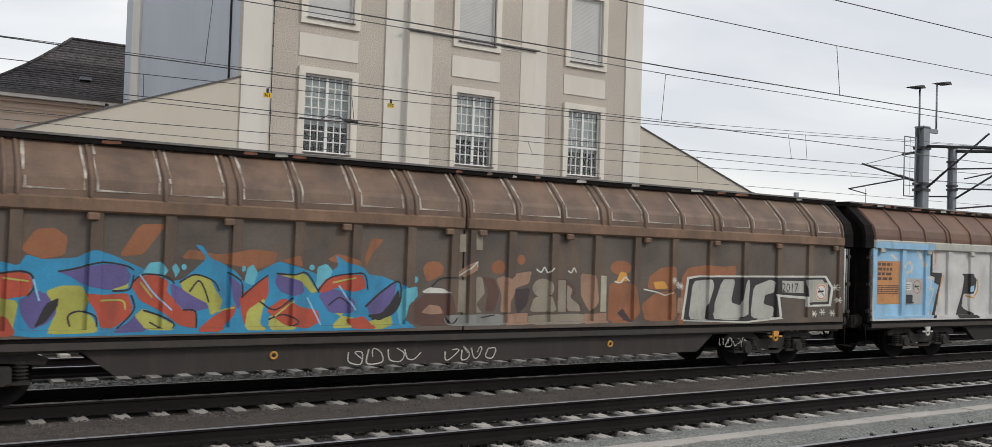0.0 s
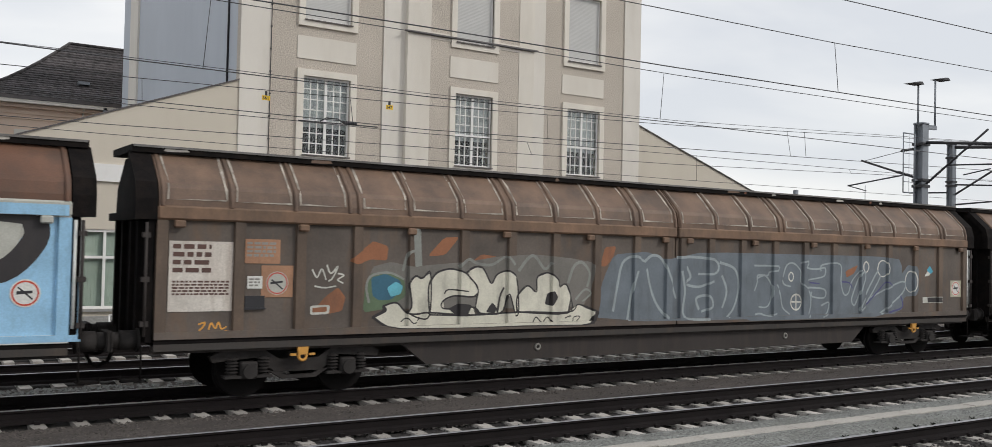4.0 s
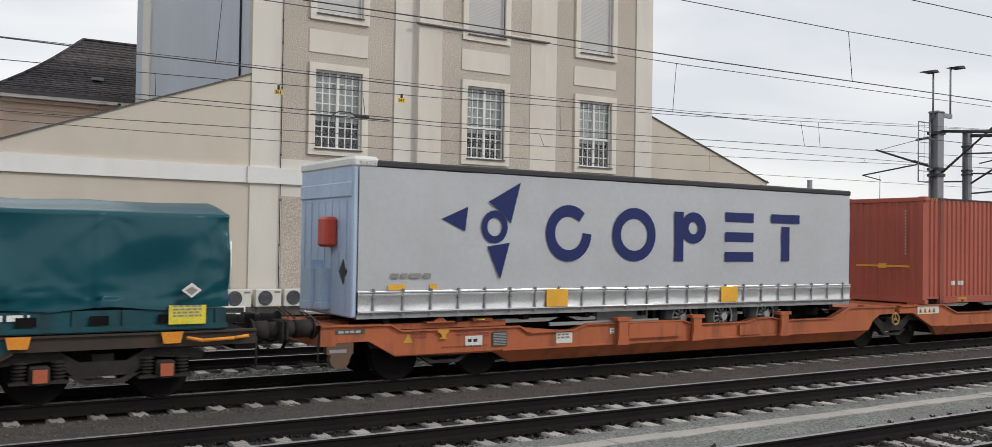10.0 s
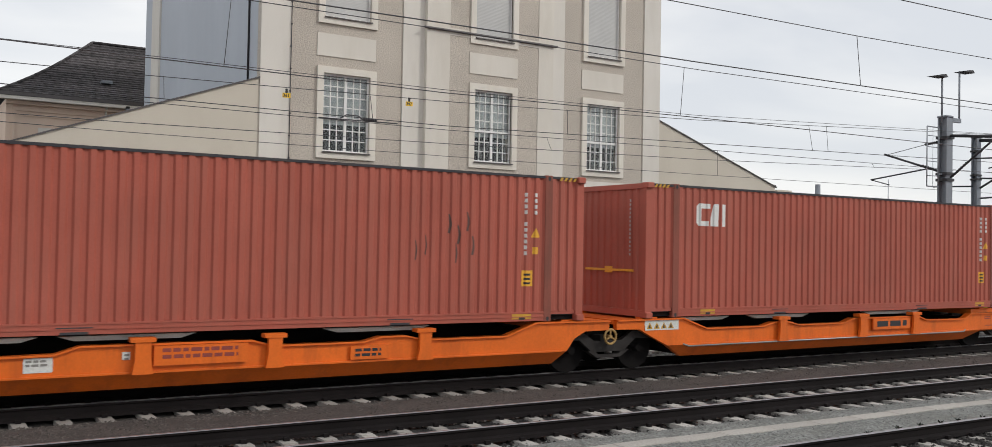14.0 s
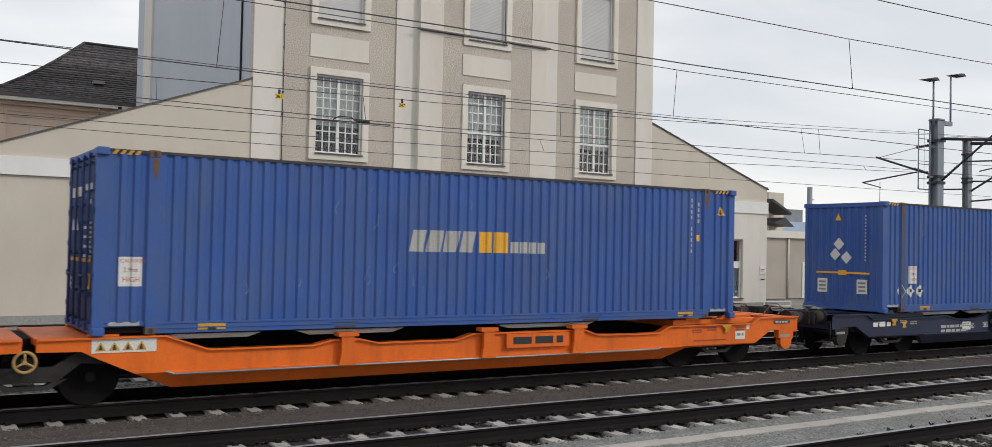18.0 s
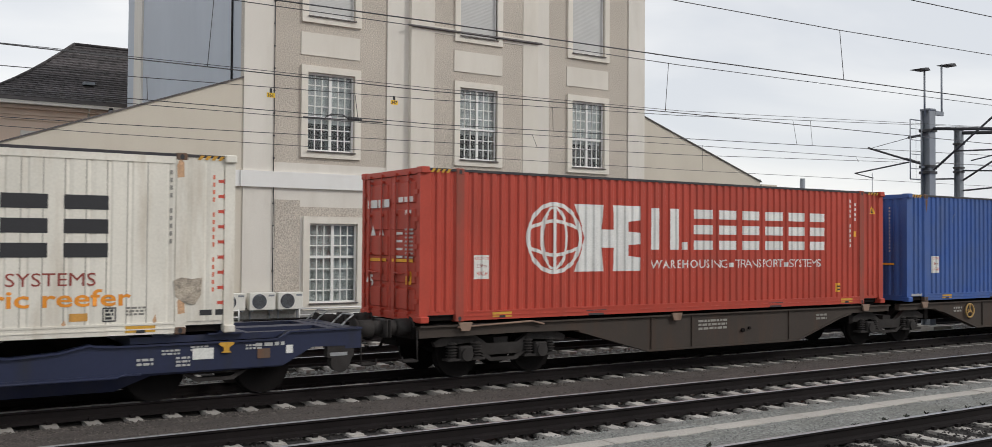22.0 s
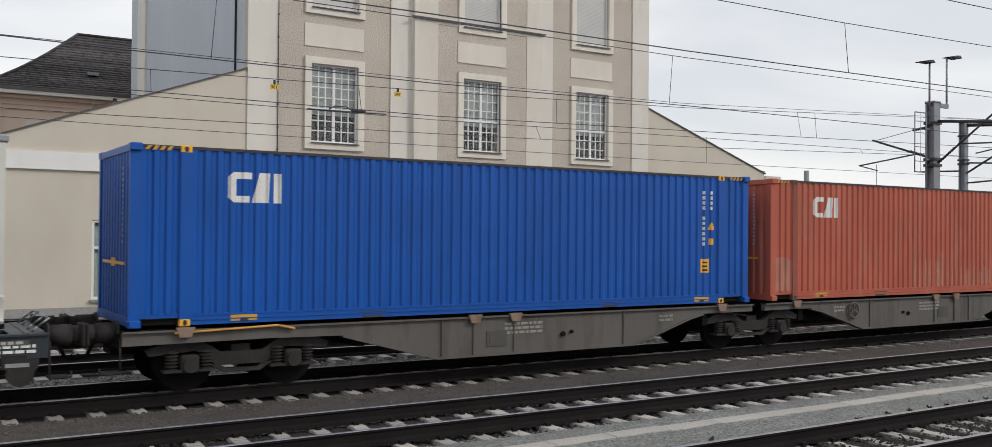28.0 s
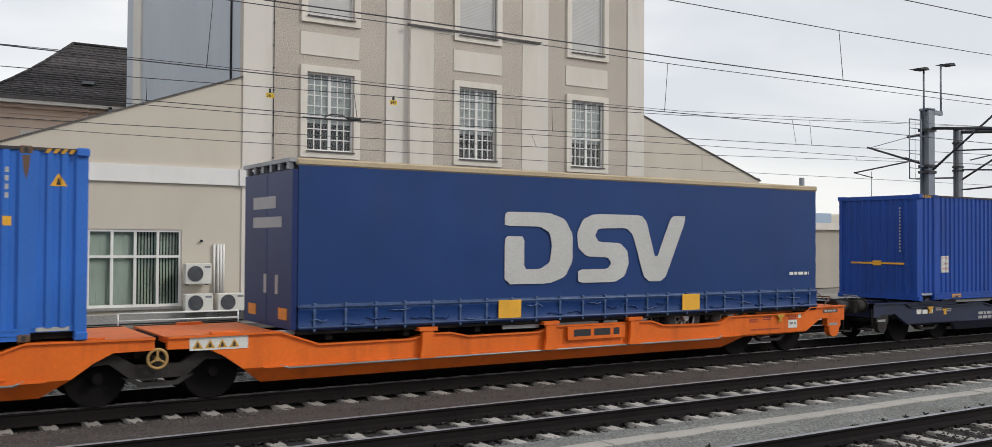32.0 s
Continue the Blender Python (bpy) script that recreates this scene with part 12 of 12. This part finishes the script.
wire("catenary_wire", 25.7, [(2.07, 6.12), (5.36, 6.11), (14.16, 6.10), (24.63, 6.24), (39.24, 6.39)], 0.014)
wire("contact_wire", 25.7, [(2.08, 5.54), (4.96, 5.55), (14.17, 5.68), (24.64, 5.87), (38.87, 6.31)], 0.014)
wire("contact_wire", 30.0, [(2.44, 5.79), (5.8, 5.76), (16.55, 5.75), (28.77, 5.78), (50.63, 5.96)], 0.014)
wire("catenary_wire", 12.5, [(11.52, 6.90), (16.25, 6.94), (21.06, 7.04)], 0.011)
wire("catenary_wire", 8.1, [(11.72, 6.02), (13.64, 6.05), (20.0, 6.15)], 0.009)
for x, y, za, zb, d in ((16.29, 12.5, 6.95, 5.95, 0.13), (15.74, 16.9, 6.88, 5.75, -0.1), (4.94, 16.9, 6.88, 5.66, -0.1), (4.81, 21.3, 6.10, 5.61, 0.02), (25.37, 21.3, 6.73, 5.92, 0.2), (26.24, 21.3, 6.77, 5.94, 0.1), (17.96, 25.7, 6.15, 5.74, 0.2), (15.56, 21.3, 6.33, 5.68, 0.02), (34.54, 25.7, 6.33, 6.15, 0.18), (29.93, 30.0, 6.9, 5.79, 0.02)):
    bm = bmesh.new()
    tube(bm, [(x, y, za), (x + d, y, zb)], 0.007, 5)
    one("dropper", bm, M["wire"], "thin dropper between two overhead wires", "dropper", "droppers")
# the section insulator hanging in the second wire
bm = bmesh.new()
tube(bm, [(8.35, 21.3, 5.52), (10.4, 21.3, 5.54)], 0.016, 6)
tube(bm, [(8.9, 21.3, 5.55), (9.05, 21.3, 5.64), (9.35, 21.3, 5.64), (9.5, 21.3, 5.55)], 0.015, 6)
for i in range(6):
    cyl(bm, (9.5 + i * 0.06, 21.3, 5.57), (9.53 + i * 0.06, 21.3, 5.57), 0.045, 8)
tube(bm, [(9.62, 21.3, 6.15), (9.64, 21.3, 5.57), (9.74, 21.3, 5.57), (9.66, 21.3, 6.15)], 0.008, 5)
one("section_insulator", bm, M["wire"], "dark section insulator hung in the overhead wires", "insulator")
for x, z, n in ((7.55, 5.97, "361"), (10.7, 6.07, "347")):
    s = thing("number_sign", pose(x, 21.27, z), "small yellow sign with black digits hung from a wire", "sign", "yellow wire signs")
    part("plate", boxes((-0.095, 0.095, 0.0, 0.01, -0.07, 0.04)), M["yellow"], s)
    part("clip", boxes((-0.022, 0.022, -0.01, 0.03, 0.04, 0.14)), M["black"], s)
    part("digits", drape(text_bm(n, 0.105, 0.003), lambda q: -0.001, (), 0.002, -0.087, -0.052), M["black"], s)

# ---- at the foot of the building ----
def aircon(x, z, w, h, stand):
    a = thing("air_conditioner", pose(x, FY - 0.55, z), "off-white outdoor air conditioning unit with a round grille", "air conditioner", "air conditioners")
    bm = bmesh.new()
    rbox(bm, 0, w, 0.0, 0.34, 0, h, 0.02)
    part("casing", bm, M["acwhite"], a)
    g = part("fan_grille", bmesh.new(), M["dark"], a)
    bm = bmesh.new()
    r = min(w * 0.3, h * 0.42)
    for i in range(6):
        ring(bm, (w * 0.37, -0.015, h * 0.5), r * (i + 1) / 6, 0.008, "y", 20, 5)
    part("wire_guard", bm, M["mast"], g)
    bm = bmesh.new()
    cyl(bm, (w * 0.37, -0.004, h * 0.5), (w * 0.37, -0.008, h * 0.5), r, 20)
    part("fan_opening", bm, M["dark"], g)
    part("label_strip", boxes((w * 0.72, w * 0.95, -0.004, 0.0, h * 0.78, h * 0.88)), M["mast"], a)
    bm = bmesh.new()
    for xx in (0.1, w - 0.14):
        box(bm, xx, xx + 0.04, 0.0, 0.5, -0.05, -0.005)
        if stand:
            box(bm, xx, xx + 0.04, 0.3, 0.34, GZ - z, -0.05)
    part("bracket", bm, M["mast"], a)


aircon(9.22, 1.07, 0.92, 0.73, False)
for x in (9.22, 10.38, 11.52, 12.60):
    aircon(x, 0.08, 0.98, 0.64, True)
aircon(31.2, 0.25, 0.8, 0.62, True)
for x in (10.36, 10.50, 10.60, 10.70):
    bm = bmesh.new()
    cyl(bm, (x, FY - 0.08, 0.7), (x, FY - 0.08, 2.48), 0.045, 8)
    one("cable_conduit", bm, M["white"], "white cable conduit running up the wall", "conduit")
bm = bmesh.new()
cyl(bm, (9.9, FY - 0.03, 2.6), (9.9, FY - 0.12, 2.6), 0.05, 8)
one("wall_sensor", bm, M["dark"], "small dark sensor on the wall", "sensor")
for x0, x1 in ((6.9, 11.0), (13.3, 17.4), (18.9, 20.9), (22.2, 25.0), (25.6, 27.0), (28.0, 30.4), (38.0, 40.0)):
    bm = bmesh.new()
    y = FY - 0.9
    tube(bm, [(x0, y, GZ), (x0, y, 0.12), (x1, y, 0.12), (x1, y, GZ)], 0.03, 8)
    tube(bm, [(x0, y, -0.12), (x1, y, -0.12)], 0.025, 8)
    one("guard_rail", bm, M["white"], "low pale tubular guard rail before the wall", "railing", "guard rails")
bm = boxes((38.6, 39.0, FY - 0.055, FY - 0.04, 1.5, 1.95))
one("wall_notice", bm, M["white"], "small white notice fixed to the wall", "notice")
bm = boxes((38.66, 38.94, FY - 0.06, FY - 0.056, 1.72, 1.75), (38.66, 38.9, FY - 0.06, FY - 0.056, 1.65, 1.68), (38.66, 38.94, FY - 0.06, FY - 0.056, 1.2, 1.26))
one("wall_notice_lines", bm, M["dark"], "dark lines of a small wall notice", "notice")

# ---- the distance on the right ----
far = thing("yard_building", pose(0, 42, GZ), "low beige flat-roofed yard building with a pale door", "building")
part("wall", boxes((46.0, 60.0, 0.0, 6.0, 0, 3.6 + dz)), M["plinth_pale"], far)
part("roof_edge", boxes((45.8, 60.2, -0.2, 6.2, 3.6 + dz, 4.05 + dz)), M["pilaster"], far)
part("door", boxes((50.3, 51.3, -0.05, -0.005, 0.0, 2.1 + dz)), M["white"], far)
bm = bmesh.new()
cyl(bm, (48.9, -0.08, 0), (48.9, -0.08, 3.6 + dz), 0.06, 8)
part("downpipe", bm, M["pilaster"], far)
shed = thing("flat_roof_block", pose(0, 45, GZ), "cream block behind the wing with a small porch roof", "building")
part("wall", boxes((50.5, 51.95, 0, 5, 0, 6.75 + dz)), M["plaster2"], shed)
part("porch_roof", (lambda b: (prism(b, [(49.2, 6.0 + dz), (51.0, 5.2 + dz), (51.0, 5.35 + dz), (49.2, 6.2 + dz)], -1.5, 0.0), prism(b, [(49.2, 4.6 + dz), (51.3, 4.4 + dz), (50.4, 5.0 + dz)], -1.5, 0.0), b)[2])(bmesh.new()), M["dark"], shed)
part("aerial", boxes((51.2, 51.25, 1, 1.05, 6.75 + dz, 7.2 + dz), (51.0, 51.5, 1, 1.05, 7.1 + dz, 7.16 + dz)), M["dark"], shed)
hall = thing("blue_hall", pose(0, 95, GZ), "long low hall with pale blue walls", "building")
part("wall", boxes((104, 122, 0, 14, 0, 7.6)), M["cladding2"], hall)
for y in (0.2, 5.0):
    part("roof_frame", boxes((108, 114, y, y + 0.2, 7.6, 9.4)), M["mast"], hall)
hall2 = thing("cream_hall", pose(0, 96, GZ), "long low hall with cream walls", "building")
part("wall", boxes((123, 146, 0, 14, 0, 7.3)), M["plaster"], hall2)
part("roof", (lambda b: (prism(b, [(123, 7.3), (146, 7.3), (134, 8.0)], 0, 14), b)[1])(bmesh.new()), M["plaster2"], hall2)
hall3 = thing("distant_block", pose(0, 110, GZ), "distant pale blue office block", "building")
part("wall", boxes((160, 200, 0, 12, 0, 9.6)), M["cladding2"], hall3)
for i in range(12):
    part("window", boxes((162 + i * 3, 164 + i * 3, -0.1, -0.01, 5.6, 7.6)), M["glassy"], hall3)
aer = thing("aerial_mast", pose(104, 75, GZ), "thin distant aerial mast", "mast")
bm = bmesh.new()
cyl(bm, (0, 0, 0), (0, 0, 12.0), 0.08, 6, 0.04)
part("shaft", bm, M["mast"], aer)
vent = thing("chimney_vent", pose(72.5, 50.0, GZ), "dark waisted chimney vent", "vent")
bm = bmesh.new()
cyl(bm, (0, 0, 0), (0, 0, 5.0), 0.32, 12, 0.32)
cyl(bm, (0, 0, 5.0), (0, 0, 5.5), 0.40, 12, 0.22)
cyl(bm, (0, 0, 5.5), (0, 0, 6.2), 0.22, 12, 0.42)
part("shaft", bm, M["dark"], vent)


def spline3(x, h, rnd):
    a = rnd.uniform(0.3, 0.8) * rnd.choice((-1, 1))
    return [(x, 0, 6.1), (x + a * 0.2, 0, 6.1 + h * 0.7), (x + a * 0.6, 0, 6.1 + h), (x + a, 0, 6.1 + h * 0.8), (x + a * 1.15, 0, 6.1 + h * 0.4)]


gan = thing("switchgear_rack", pose(78, 49, GZ), "dark steel switchgear rack with curved insulators", "switchgear")
rnd = random.Random(4)
for x in (0, 4.5, 9.0, 13.5):
    part("leg", boxes((x, x + 0.25, 0, 0.25, 0, 5.9)), M["dark"], gan)
part("deck", boxes((-3.5, 16, -0.6, 0.9, 5.9, 6.1)), M["dark"], gan)
part("beam", boxes((-1.0, 16, -0.4, -0.2, 4.6, 4.75)), M["dark"], gan)
part("beam", boxes((2.0, 16, -0.4, -0.2, 5.3, 5.4)), M["dark"], gan)
for i in range(16):
    x = rnd.uniform(2, 15.5)
    h = rnd.uniform(0.5, 1.1)
    bm = bmesh.new()
    tube(bm, spline3(x, h, rnd), 0.045, 6)
    part("curved_lead", bm, M["dark"], gan)
    bm = bmesh.new()
    z = rnd.choice((4.75, 5.4, 6.1))
    for j in range(4):
        cyl(bm, (x + 0.3, 0, z + j * 0.13), (x + 0.3, 0, z + 0.07 + j * 0.13), 0.12, 8)
    part("post_insulator", bm, M["dark"], gan)

# ---- platform that the camera stands on, and buildings behind it ----
plat = thing("platform", pose(0, 0, GZ), "grey paved station platform", "platform", kind="structure")
part("edge", boxes((-40, 120, 2.6, 3.2, 0, 0.82)), M["trough"], plat)
part("paving", boxes((-40, 120, -8.0, 2.595, 0, 0.81)), M["ground"], plat)


# ---- what moves ----
def motions():
    for ob, u, z in MOVERS:
        walk(ob, [(float(t), pose(u - s, A_Y, z)) for t, s in enumerate(KNOTS)])
    wheel_motion()


def wheel_motion():
    rows = []
    dense = np.interp(np.arange(0, 961) / 30.0, np.arange(33), KNOTS)
    for ob, x, r in WHEELS:
        walk(ob, [(i / 30.0, pose(x, 0, r, 0, -math.degrees(dense[i] / r) % 360.0, 0)) for i in range(0, 961, 2)])


motions()
